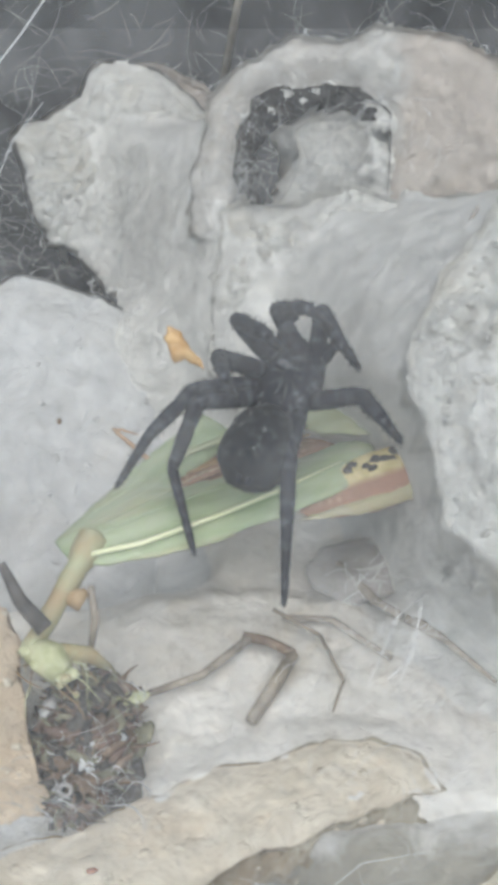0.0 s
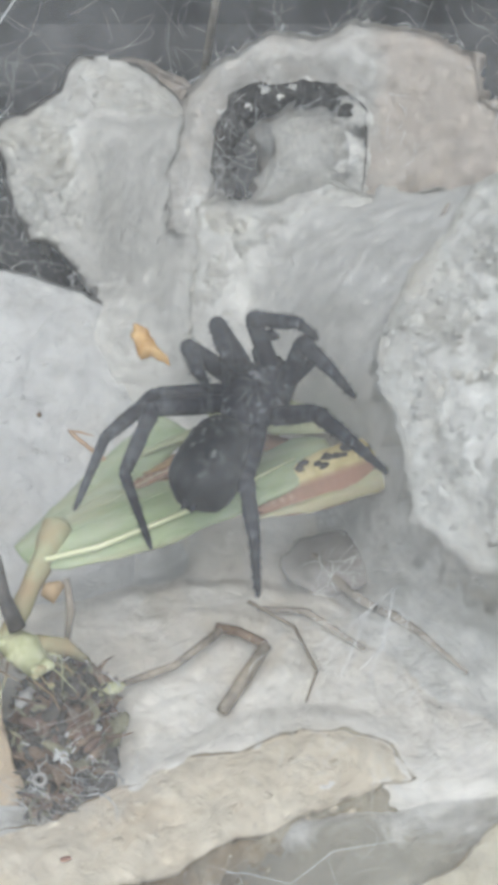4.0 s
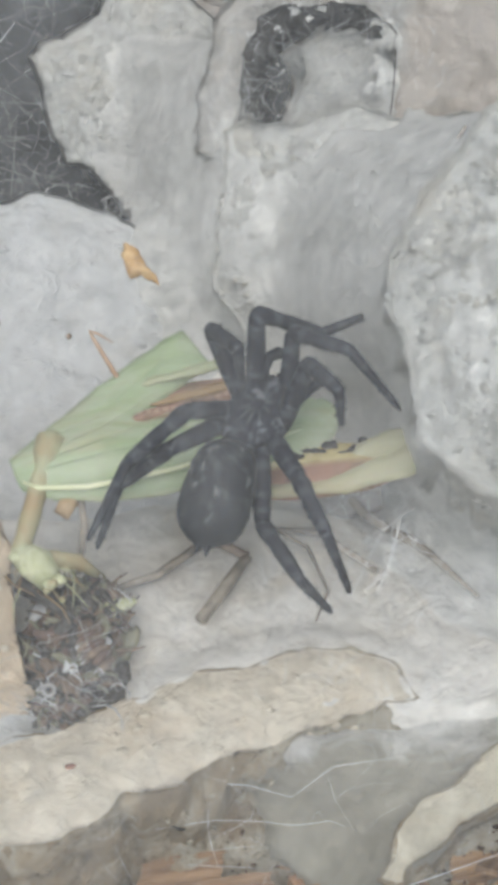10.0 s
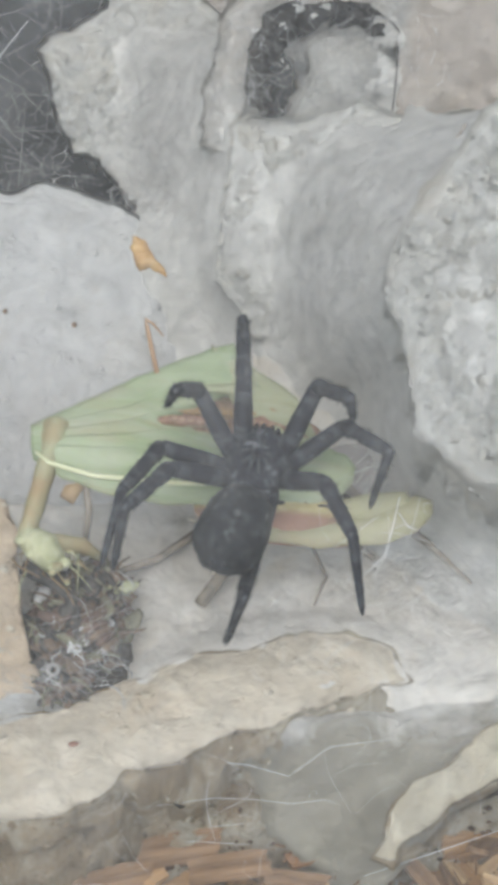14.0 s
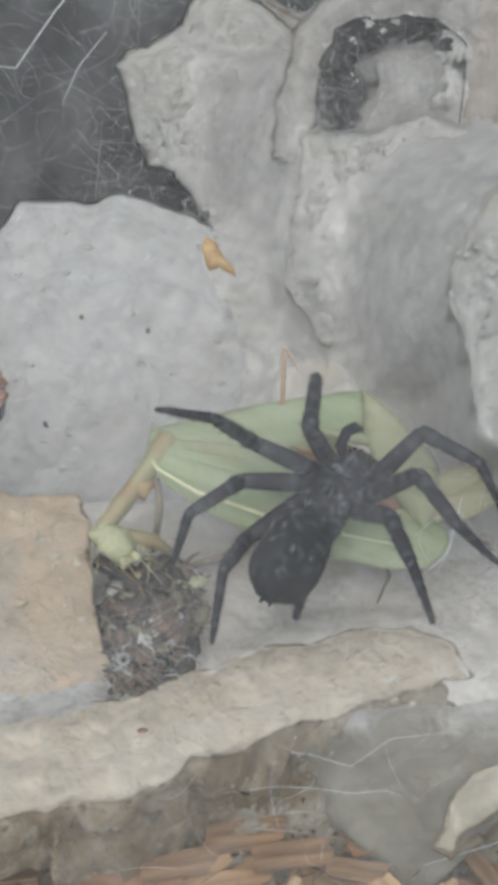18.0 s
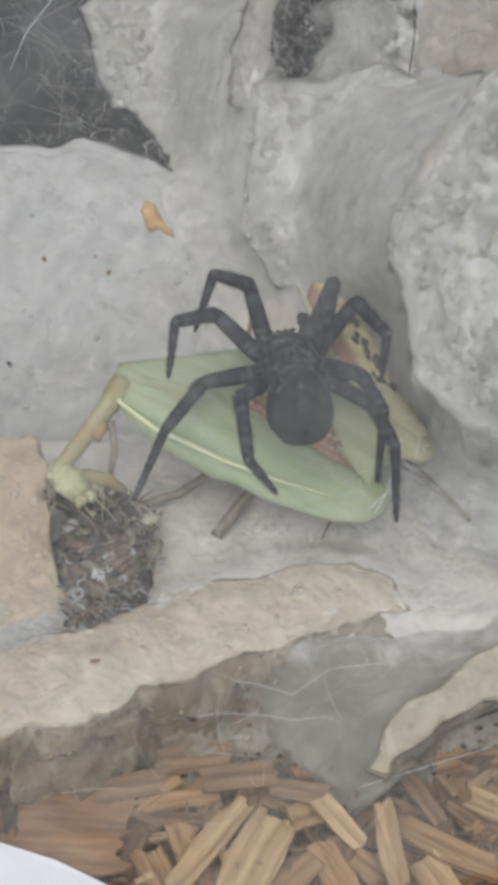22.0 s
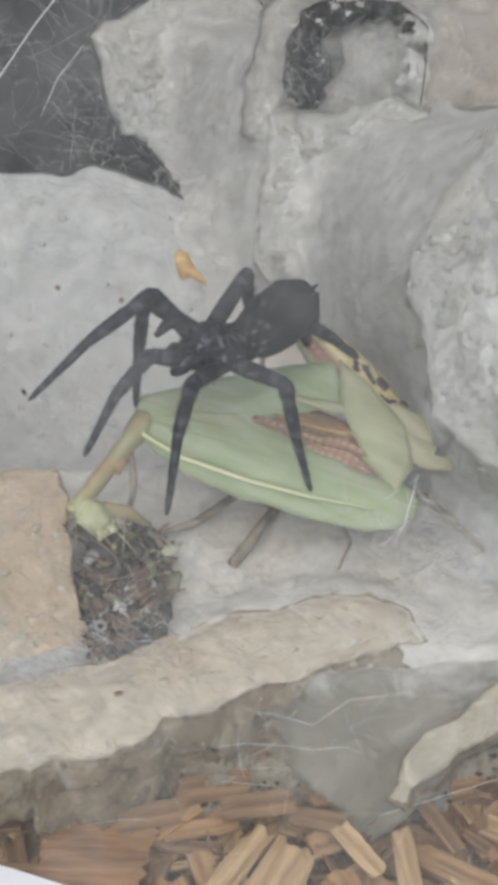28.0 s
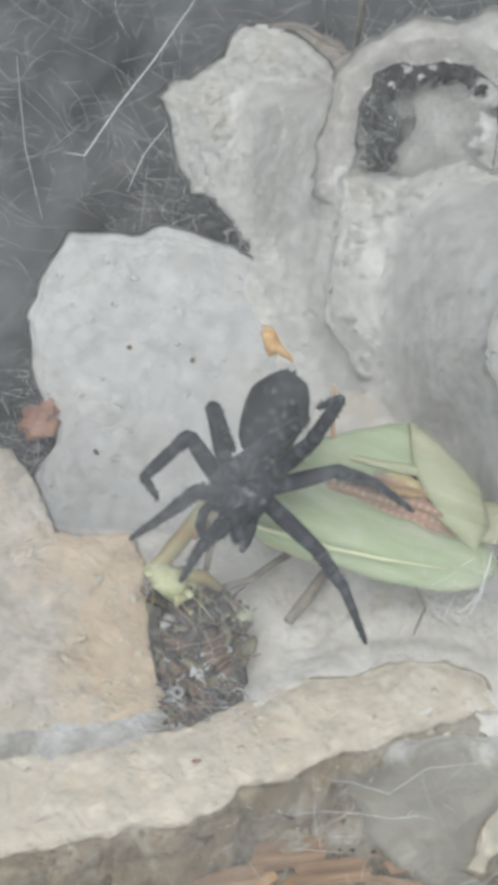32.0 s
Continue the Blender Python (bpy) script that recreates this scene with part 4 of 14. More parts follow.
def make_mantis():
    mantis = tagged(new("mantis"), "dead green mantis lying on its side, partly eaten", "mantis")
    foot = Matrix.Translation((-0.0187, 0.004, 0.0125))
    mantis.matrix_world = foot
    inner = blob((10.5, 3.4, 1.4), detail=4, rough=0.05)
    bmesh.ops.translate(inner, verts=inner.verts, vec=(17 * MM, 7.4 * MM, -1.2 * MM))
    body = part("abdomen", inner, ABDOMEN_SKIN, mantis, "pink abdomen with rows of pale dots")
    body.matrix_parent_inverse = foot.inverted()
    part("fore_wing", shell([(-2.8, 3.8), (3.1, 8.3), (10.8, 13.9), (15.8, 16.6), (18.2, 12.0), (13.1, 8.6), (10.8, 6.8), (16.2, 6.6), (22.0, 6.0), (25.0, 6.4), (27.2, 6.7), (28.8, 6.3), (30.0, 5.0), (30.0, 3.4), (29.0, 1.7), (26.4, 0.2), (19.4, -1.2), (11.9, -1.9), (6.0, -1.9), (1.6, -1.0), (-1.7, 0.4)], 1.5, 0.22, 0.7, 3.0, 1.0), WING, body, "leaf-green fore wing with a cream edge vein")
    flap = part("fore_wing", shell([(15.8, 16.8), (19.7, 15.2), (25.4, 12.3), (27.8, 8.5), (27.3, 5.2), (22.5, 7.3), (18.1, 11.5)], 0.9, 0.22, 0.7, 2.0, 2.0), WING_PALE, body, "pale green torn end of a wing")
    part("wing_vein", tube([(-1.5, 1.0, 0.5), (0, 0, 0.75), (4.8, -0.7, 0.95), (12.8, -0.1, 1.15), (18.6, 0.8, 1.25), (25.8, 2.4, 1.25)], [0.16, 0.26, 0.27, 0.24, 0.2, 0.08], 6), VEIN, body, "cream edge vein")
    for y0, y1 in ((2.0, 3.2), (3.6, 6.0), (5.0, 9.0), (6.6, 12.0)):
        part("wing_vein", tube([(0.5, y0 * 0.6 + 0.6, 1.1), (7, y0 + 0.5, 1.62), (13, y1 - 0.2, 1.72), (17, y1 + 0.6, 1.2)], [0.03, 0.05, 0.045, 0.02], 5), WING, body)
    bar = part("abdomen_plate", blob((4.6, 0.5, 0.4), detail=3, rough=0.2), RIND, body, "brown stripe in the opened abdomen")
    bar.matrix_local = pose(16.5 * MM, 8.6 * MM, 0.2 * MM, 0, 0, 8)
    tail = part("hind_body", blob((9.6, 2.9, 1.5), detail=4, rough=0.04), TAIL_SKIN, body, "pink and yellow spotted hind body")
    for v in tail.data.vertices:
        v.co.x += 9.2 * MM
    hind = part("hind_wing", shell([(-1.0, -1.4), (5, -2.9), (12, -3.1), (18.3, -2.2), (21.4, -0.6), (23.0, 1.5), (23.0, 2.9), (21.4, 3.4), (18.6, 2.2), (15.2, 0.8), (10, -1.3), (4, -1.6)], 0.8, 0.2, 0.6, 1.2, 3.0), WING_BACK, tail, "straw-yellow folded hind wing")
    hind.location = (0, 0, 1.0 * MM)
    hind2 = part("hind_wing", shell([(12.5, 0.2), (17.5, 0.3), (20.8, 2.0), (20.4, 3.6), (17.0, 3.2), (13.5, 1.9)], 0.7, 0.2, 0.6, 1.2, 4.0), WING_BACK, tail, "straw-yellow curled wing tip")
    hind2.location = (0, 0, 1.3 * MM)
    rng = random.Random(3)
    for i in range(13):
        spot = part("dark_spot", blob((rng.uniform(0.4, 0.75), rng.uniform(0.3, 0.5), 0.2), detail=2, rough=0.5, seed=i), SCRAPS[0], tail, "dark brown spot")
        spot.location = ((5.6 + 0.72 * i + rng.uniform(-0.3, 0.3)) * MM, (1.2 + rng.uniform(-0.5, 1.0)) * MM, (1.32 - 0.02 * i) * MM)
    part("foot", tube([(9.6, 10.2, -0.6), (8.6, 11.9, 0.2), (6.7, 16.6, 0.5), (6.4, 17.4, 0.5), (7.3, 17.0, 0.4), (8.6, 15.9, 0.2)], [0.26, 0.28, 0.24, 0.2, 0.16, 0.06], 7), FOOT, body, "thin brown hooked foot")
    for k, line in enumerate(([(4, 6.3), (12, 7.5), (20, 8.6), (25, 7.2), (20, 7.3), (12, 6.5)], [(7, 9.0), (13, 10.9), (19, 12.2), (20.5, 11.2), (13, 9.9)], [(17, 9.4), (22, 9.8), (25, 8.6), (22, 8.9)])):
        part("wing_fold", shell(line, 0.5, 0.12, 0.5, 0.8, 14.0 + k, 0.4, 0.4), (ABDOMEN_SKIN, WING_PALE, RIND)[k], body, "shrivelled strip of torn wing").location = (0, 0, (0.5, 0.7, 0.4)[k] * MM)
    neck = part("thorax", lathe(12.5, [(-0.02, 0.8), (0.06, 1.2), (0.18, 1.05), (0.3, 1.2), (0.45, 1.1), (0.62, 1.3), (0.74, 1.25), (0.87, 1.75), (1.0, 1.85), (1.05, 1.0)], 12, 0.85), THORAX, mantis, "olive-green tubular thorax")
    neck.matrix_parent_inverse = foot.inverted()
    for pts, r, m, name in (
            ([(-19.5, 5.5, 21.2), (-17.5, 3.6, 21.4), (-16.2, 2.4, 20.2)], [1.3, 1.75, 1.2], YELLOW, "soft_tissue"),
            ([(-16.0, 9.2, 23.6), (-15.2, 9.0, 23.3), (-14.2, 9.9, 23.6)], [0.6, 1.1, 0.45], RIND, "coxa"),
            ([(-18.6, 4.8, 20.6), (-16.4, 5.0, 20.6), (-14.0, 5.6, 19.6), (-12.2, 5.6, 17.8)], [0.8, 1.0, 0.85, 0.4], THORAX, "fore_leg"),
            ([(-13.8, 10.4, 23.8), (-13.4, 8.4, 21.5), (-14.2, 6.4, 17.0)], [0.35, 0.4, 0.25], LIMB, "middle_leg"),
            ([(-12.5, 6.6, 14.2), (-7.2, 9.0, 13.9), (-2.4, 13.0, 14.4)], [0.35, 0.42, 0.5], LIMB, "hind_leg"),
            ([(-2.9, 13.4, 14.4), (-0.6, 12.6, 14.6), (1.9, 10.9, 14.5)], [0.55, 0.5, 0.5], SCRAPS[1], "hind_leg"),
            ([(1.9, 10.9, 14.4), (-0.4, 7.2, 14.0), (-2.8, 3.6, 13.4)], [0.62, 0.72, 0.62], LIMB, "hind_leg"),
            ([(4.0, 14.5, 15.5), (8.5, 11.8, 14.5), (10.4, 7.0, 13.3), (9.0, 3.4, 13.0)], [0.22, 0.22, 0.18, 0.1], LIMB, "antenna")):
        ob = part(name, tube(pts, r, 8), m, mantis)
        ob.matrix_parent_inverse = foot.inverted()
        if name == "hind_leg":
            HIND_LEG.append(ob)
    rng = random.Random(17)
    for i in range(34):
        c = Vector((-18.4, 4.6, 21.3)).lerp(Vector((-15.8, 1.8, 20.4)), rng.random()) + Vector((rng.gauss(0, 0.8), rng.gauss(0, 0.7), rng.gauss(0.5, 0.4)))
        r = rng.uniform(0.3, 0.75)
        crumb = part("tissue_crumb", blob((r, r * rng.uniform(0.6, 1), r * 0.8), detail=2, rough=0.35, seed=i), YELLOW if rng.random() < 0.75 else THORAX, mantis)
        crumb.matrix_parent_inverse = foot.inverted()
        crumb.location = c * MM
    for i in range(26):
        c = Vector((-17.0, 3.2, 20.8)) + Vector((rng.gauss(0, 1.4), rng.gauss(0, 1.2), rng.gauss(0, 0.3)))
        d = Vector((rng.uniform(-0.4, 1.2), rng.uniform(-1.3, 0.2), rng.uniform(-0.7, 0.1))) * rng.uniform(1.2, 3.6)
        fibre = part("fibre", tube([c, c + d * 0.5 + Vector((rng.gauss(0, 0.3), rng.gauss(0, 0.3), 0.3)), c + d], [0.1, 0.08, 0.03], 4), (YELLOW, THORAX, RIND)[i % 3], mantis)
        fibre.matrix_parent_inverse = foot.inverted()
    fore = part("fore_leg", tube([(0, 0, 0), (-0.3, 0.4, 3.5), (0.2, 0, 7.2)], [0.85, 0.7, 0.4], 8), SCRAPS[0], mantis, "dark folded fore leg")
    fore.matrix_parent_inverse = foot.inverted()
    return body, tail, neck, flap, fore


PREY, TAIL, THORAX_PART, FLAP, FORE_LEG = make_mantis()


# ---- debris and small things ----
def scrap_mesh(rng, kind):
    bm = bmesh.new()
    if kind == 0:
        pts = [(rng.uniform(-1, 1) * 0.4, i * 0.7, rng.uniform(-1, 1) * 0.3) for i in range(4)]
        return tube(pts, [0.22, 0.26, 0.2, 0.1], 6)
    bmesh.ops.create_icosphere(bm, subdivisions=2, radius=1)
    big = 0.55 + 1.0 * rng.random() ** 2
    sx, sy, sz = rng.uniform(0.7, 1.7) * big, rng.uniform(0.4, 1.0) * big, rng.uniform(0.15, 0.5) * big
    o = rng.uniform(0, 50)
    for v in bm.verts:
        w = 1 + 0.7 * fractal(v.co + Vector((o, 0, 0)), 1.3, 3)
        v.co = Vector((v.co.x * sx, v.co.y * sy, v.co.z * sz + 0.3 * v.co.x ** 2)) * w * MM
    return bm


def make_remains():
    """A heap of sucked-out insect pieces bound with silk, in the corner between two stones."""
    rng = random.Random(21)
    heap = tagged(new("prey_remains"), "dark heap of old insect remains bound with silk", "insect remains")
    heap.location = (-0.0145, -0.001, 0.013)
    core = blob((5.2, 8.6, 2.2), detail=5, rough=0.55, seed=3)
    part("core", core, SCRAPS[0], heap).matrix_local = pose(0, -0.0005, -0.0006, 0, 0, 12)
    for i in range(290):
        a = rng.uniform(0, 2 * math.pi) if i < 230 else rng.uniform(math.pi, 2 * math.pi)
        r = math.sqrt(rng.random())
        x, y = 4.9 * r * math.cos(a), 8.8 * r * math.sin(a)
        x = x * (0.60 + 0.44 * smooth(-9, 2, y)) + 0.12 * y
        z = 3.3 * (1 - r * r) + rng.uniform(0.1, 0.9) + 0.08 * y
        k = rng.choice((0, 1, 1, 1))
        m = SCRAPS[rng.choice((0, 0, 1, 1, 2, 3) if y < 4 else (0, 1, 3, 3, 2))]
        ob = part("shell_piece" if k else "leg_piece", scrap_mesh(rng, k), m, heap)
        ob.matrix_local = pose(x * MM, y * MM, z * MM, rng.uniform(-40, 40), rng.uniform(-40, 40), rng.uniform(0, 360))
    bm = bmesh.new()
    for i in range(16):
        a = 2 * math.pi * i / 16
        for j in range(6):
            b = 2 * math.pi * j / 6
            bm.verts.new(((0.55 + 0.2 * math.cos(b)) * math.cos(a) * MM, (0.5 + 0.2 * math.cos(b)) * math.sin(a) * MM, 0.2 * math.sin(b) * MM))
    bm.verts.ensure_lookup_table()
    for i in range(16):
        for j in range(6):
            bm.faces.new([bm.verts[(p % 16) * 6 + q % 6] for p, q in ((i, j), (i + 1, j), (i + 1, j + 1), (i, j + 1))])
    ring = part("ring", bm, HUSK, heap, "pale ring of cuticle")
    ring.matrix_local = pose(-1.6 * MM, -6.6 * MM, 3.9 * MM, 30, 0, 0)
    for i in range(15):
        p = Vector((rng.uniform(-4.5, 4.5), rng.uniform(-8, 7), rng.uniform(2.5, 4.2)))
        q = p + Vector((rng.uniform(-3, 3), rng.uniform(-3, 3), rng.uniform(-1, 0.6)))
        mid = (p + q) / 2 + Vector((rng.uniform(-1, 1), rng.uniform(-1, 1), 0.5))
        part("silk_wisp", tube([p, p.lerp(mid, 0.6) + Vector((0, 0.3, 0)), mid, mid.lerp(q, 0.5) + Vector((0.4, 0, 0)), q], [0.03, 0.07, 0.09, 0.07, 0.03], 5), SILK_GREY, heap)
    for i in range(26):
        y = rng.uniform(-7, 6.5)
        x = rng.uniform(-4.2, 4.0) * (0.60 + 0.44 * smooth(-9, 2, y)) + 0.12 * y
        wad = part("silk_wad" if i % 3 else "soft_clump", blob((rng.uniform(0.5, 1.3), rng.uniform(0.4, 0.9), 0.4), detail=3, rough=0.7, seed=i * 1.7), SILK_GREY if i % 3 == 1 else SCRAPS[i % 2], heap)
        wad.matrix_local = pose(x * MM, y * MM, (3.4 - 0.11 * x * x - 0.028 * y * y + 0.06 * y + rng.uniform(0.1, 0.7)) * MM, rng.uniform(-25, 25), rng.uniform(-25, 25), rng.uniform(0, 360))
    for i in range(46):
        a, r = rng.uniform(0, 2 * math.pi), rng.uniform(0.65, 1.02)
        p = Vector((4.6 * r * math.cos(a), 8.2 * r * math.sin(a), rng.uniform(0.8, 3.2)))
        p.x = p.x * (0.60 + 0.44 * smooth(-9, 2, p.y)) + 0.12 * p.y
        d = Vector((math.cos(a) + rng.gauss(0, 0.7), math.sin(a) + rng.gauss(0, 0.7), rng.uniform(-0.1, 0.5))).normalized() * rng.uniform(1.0, 2.8)
        bend = Vector((rng.gauss(0, 0.5), rng.gauss(0, 0.5), rng.uniform(0, 0.6)))
        part("leg_piece", tube([p - d * 0.4, p + bend * 0.4, p + d * 0.5 + bend, p + d], [0.16, 0.2, 0.15, 0.05], 5), SCRAPS[rng.choice((0, 1, 3))], heap)
    for k in range(8):
        ring_at = (0.6 + 0.42 * k, 0.3 - 0.5 * k, 4.0 - 0.05 * (k - 3) ** 2)
        rib = part("body_segment", blob((0.34, 1.5 - 0.09 * abs(k - 3), 0.7), detail=2, rough=0.2, seed=k), SCRAPS[1] if k % 2 else SCRAPS[2], heap, "ribbed tawny piece of an insect body")
        rib.matrix_local = pose(*[c * MM for c in ring_at], 0, 0, -50 + rng.uniform(-8, 8))
    for at, turn, size, m, label in (((4.4, 4.6, 2.6), 10, (1.6, 0.75, 0.5), YELLOW, "pale yellow curled piece"), ((-3.4, 3.2, 3.2), 60, (1.2, 0.6, 0.4), SILK_GREY, "grey wad of silk"), ((5.6, 1.2, 1.6), 70, (1.3, 0.8, 0.5), SCRAPS[3], "")):
        part("piece", blob(size, detail=3, rough=0.25, seed=turn), m, heap, label).matrix_local = pose(*[c * MM for c in at], 0, 0, turn)


make_remains()


def small_things():
    leaf = tagged(part("dry_flake", shell([(-2.0, 0.3), (-1.4, 0.7), (-1.0, 1.4), (-0.2, 1.2), (0.5, 1.1), (0.9, 0.3), (1.4, -0.2), (1.8, -0.9), (2.3, -1.9), (1.2, -1.3), (0.5, -0.9), (-0.4, -1.2), (-0.9, -0.5)], 0.4, 0.15, 0.3, 0.6, 5.0, 0.5, 1.1), AMBER), "amber scrap of dry leaf caught in silk threads", "leaf scrap")
    leaf.matrix_world = pose(-0.0057, -0.0034, 0.0624, 44, 0, 0) @ Matrix.Diagonal((0.7, 0.78, 1, 1))
    for pts, r, m, name, label, cat in (
            ([(23.6, 33.6, 50.2), (21.6, 31.4, 47.6), (19.6, 29.4, 44.9)], [0.16, 0.22, 0.12], TWIG, "thin_stem", "thin grey dry stem lying on white stone", "stem"),
            ([(11.4, 21.6, 14.6), (14.7, 16.5, 14.2), (17.0, 14.2, 14.4)], [0.4, 0.55, 0.45], TWIG, "twig", "grey broken twig lying on the pale floor", "twig"),
            ([(17.4, 13.8, 14.4), (19.0, 12.5, 14.6), (21.0, 10.4, 14.6), (25.0, 5.2, 14.3)], [0.5, 0.6, 0.42, 0.2], TWIG, "twig", "grey broken twig lying on the pale floor", "twig"),
            ([(5.0, 14.8, 14.0), (10, 14.0, 14.2), (15.5, 9.6, 13.2)], [0.3, 0.4, 0.3], TWIG, "twig", "pale thin twig beside the prey", "twig"),
            ([(6.0, 8.6, 12.6), (7.6, 7.4, 12.7)], [0.22, 0.16], SCRAPS[1], "twig", "tiny dark splinter on the pale floor", "twig"),
            ([(1.8, 96, 20), (3.6, 84, 45), (5.2, 78, 60)], [0.6, 0.5, 0.4], TWIG, "dry_grass", "pale dry grass blade behind the stones", "grass")):
        tagged(part(name, tube(pts, r, 7), m), label, cat)
    # husk made wide and dark to take in the shade under the prey
    lobe = tagged(part("dark_husk", blob((5.4, 4.2, 1.5), detail=4, rough=0.2, seed=8), HUSK), "grey-brown empty husk, widened over the shaded recess under the prey", "husk")
    lobe.matrix_world = pose(0.0138, 0.0215, 0.0135, 0, 0, 10)
    husk = tagged(part("red_husk", blob((2.2, 3.3, 1.3), detail=4, rough=0.45, seed=2), REDBROWN), "red-brown seed husk beside white stone", "husk")
    husk.matrix_world = pose(-0.0368, 0.0371, 0.0115, 0, 0, -20)


small_things()


# ---- silk ----
def veil_mat():
    """A gauze so thin that most light passes, added to lay a milky haze over everything."""
    m, nodes, links, bsdf = shader("haze_gauze")
    wisps = ramp(nodes, links, noise_tex(nodes, links, 55, 7, 0.7, warp=1.5), [(0.35, (0.02, 0.02, 0.02)), (0.75, (0.09, 0.09, 0.09))])
    links.new(wisps, bsdf.inputs["Alpha"])
    bsdf.inputs["Base Color"].default_value = (0.78, 0.79, 0.78, 1)
    bsdf.inputs["Roughness"].default_value = 0.9
    bsdf.inputs["Specular IOR Level"].default_value = 0.1
    return m


HAZE_GAUZE = veil_mat()


def thread(points, r=0.07, sag=0.0):
    return tube(points, [r * 0.6] + [r] * (len(points) - 2) + [r * 0.5], 4)


def web(name, label, n, box, spread, r, seed, wander=2.0, material=None):
    """A tangle of fine threads inside a box of millimetres."""
    rng = random.Random(seed)
    bm = bmesh.new()
    for _ in range(n):
        p = Vector([rng.uniform(a, b) for a, b in box])
        d = Vector((rng.gauss(0, 1), rng.gauss(0, 0.6), rng.gauss(0, 1))).normalized() * rng.uniform(*spread)
        k = 5
        w = Vector((rng.gauss(0, 1), rng.gauss(0, 0.4), rng.gauss(0, 1))) * wander * 0.2
        pts = [p + d * (i / (k - 1) - 0.5) + w * math.sin(math.pi * i / (k - 1)) for i in range(k)]
        rr = r * rng.uniform(0.4, 1.3)
        tube(pts, [rr * 0.4, rr, rr, rr, rr * 0.4], 3, False, bm)
    return tagged(part(name, bm, material or SILK), label, "cobweb", kind="stuff")


def silk():
    web("cobweb", "fine grey cobweb before the dark back wall", 360, ((-80, -18), (60, 92), (8, 44)), (3, 14), 0.03, 31, 7, SILK_GREY)
    web("cobweb", "fine grey cobweb high on the dark back wall", 380, ((-50, 60), (94, 106), (26, 64)), (3, 14), 0.034, 30, 7, SILK_GREY)
    web("cobweb", "tangle of silk in the dark hole of the stones", 240, ((2, 18), (56, 66), (30, 47)), (1, 5), 0.034, 32, 4, SILK_GREY)
    web("cobweb", "tangle of silk in the crevice between stones", 210, ((-30, -7), (60, 76), (8, 30)), (1, 5), 0.036, 33, 4, SILK_GREY)
    web("cobweb", "white fuzz of silk at the end of the crevice", 130, ((-14, -6), (57, 66), (11, 21)), (1, 4.5), 0.05, 41, 3)
    web("cobweb", "white fuzz of silk along the rim of the hole", 70, ((1, 19), (55, 60), (37, 48)), (1, 4), 0.035, 42, 3, SILK_GREY)
    web("cobweb", "grey fuzz of silk beside the remains", 90, ((-23, -9), (-10, -4), (14, 17)), (1, 4), 0.03, 43, 3, SILK_GREY)
    web("cobweb", "fine silk over the floor beside the slab", 120, ((4, 28), (-8, 12), (13.5, 17)), (2, 8), 0.028, 44, 3)
    web("cobweb", "grey fuzz of silk in the gap beside the white slab", 160, ((-41.8, -32.8), (29.1, 51.1), (7, 13)), (1, 5), 0.045, 45, 3, SILK_GREY)
    web("cobweb", "fine silk over the front stone face", 40, ((-30, 26), (-26, -12), (3, 18)), (2, 8), 0.018, 34, 4)
    web("cobweb", "fine silk around the end of the prey", 150, ((10, 26), (2, 18), (13, 24)), (1.5, 7), 0.03, 35, 4)
    web("cobweb", "fine silk over the remains", 60, ((-22, -8), (-12, 8), (15, 20)), (1.5, 5), 0.03, 36, 4, SILK_GREY)
    for pts, r in (
            ([(-13.9, 24.9, 78.2), (-17.6, 20.7, 74.4), (-20.4, 18.0, 71.9), (-23.6, 14.4, 68.6), (-25.4, 14.5, 68.8)], 0.06),
            ([(-16.0, 16.9, 70.6), (-18.3, 14.6, 68.6), (-19.7, 12.2, 66.3)], 0.045),
            ([(-29.9, 20.6, 74.9), (-29.0, 14.8, 69.2), (-27.3, 10.1, 64.6)], 0.03),
            ([(-8.1, -14.3, 10.9), (-3.5, -13.9, 11.4), (2.1, -14.3, 11.2), (6.0, -15.2, 10.6), (7.6, -14.4, 11.4), (9.9, -13.1, 12.3), (15.5, -12.6, 12.8)], 0.034),
            ([(-6.5, -17.0, 8.4), (-1.0, -16.5, 9.0), (3.0, -16.6, 8.9), (6.2, -16.9, 8.6), (9.4, -16.6, 8.8), (10.9, -17.0, 8.5)], 0.028),
            ([(-3.5, -18.6, 5.0), (2.4, -18.9, 4.8)], 0.04),
            ([(13, -22, 4.4), (19, -20.5, 5.6), (26, -18.6, 6.8)], 0.05),
            ([(17.0, 7.1, 24.9), (16.4, 5.0, 23.6), (15.5, 2.4, 22.0), (14.3, 0.3, 20.9)], 0.09),
            ([(15.5, 2.4, 22.0), (14.0, 1.2, 21.0), (13.2, 0.9, 20.4)], 0.08),
            ([(16.9, 5.8, 24.1), (17.8, 4.6, 23.4), (18.8, 4.5, 23.1)], 0.07),
            ([(19.2, 14.1, 17.9), (15.9, 11.5, 17.1), (12.4, 4.8, 15.0)], 0.08),
            ([(16.1, 13.9, 17.9), (15.9, 11.5, 17.2)], 0.07),
            ([(-5.7, -3.2, 62.4), (-14, 20, 48), (-20, 40, 26)], 0.014)):
        tagged(part("silk_thread", thread(pts, r), SILK), "long white silk thread stretched between stones", "silk thread", group="silk threads")
    # large sheet in front of the whole hollow, added for the milky haze
    verts = [(-34, -30), (-10, -34), (14, -33), (36, -28), (40, 0), (38, 30), (20, 46), (-8, 48), (-36, 44), (-42, 10)]
    veil = tagged(part("haze_veil", shell(verts, 2.0, 0.02, 4.0, 12, 9.0, 0.8), HAZE_GAUZE), "thin milky veil added as haze over the hollow", "silk veil", kind="stuff")
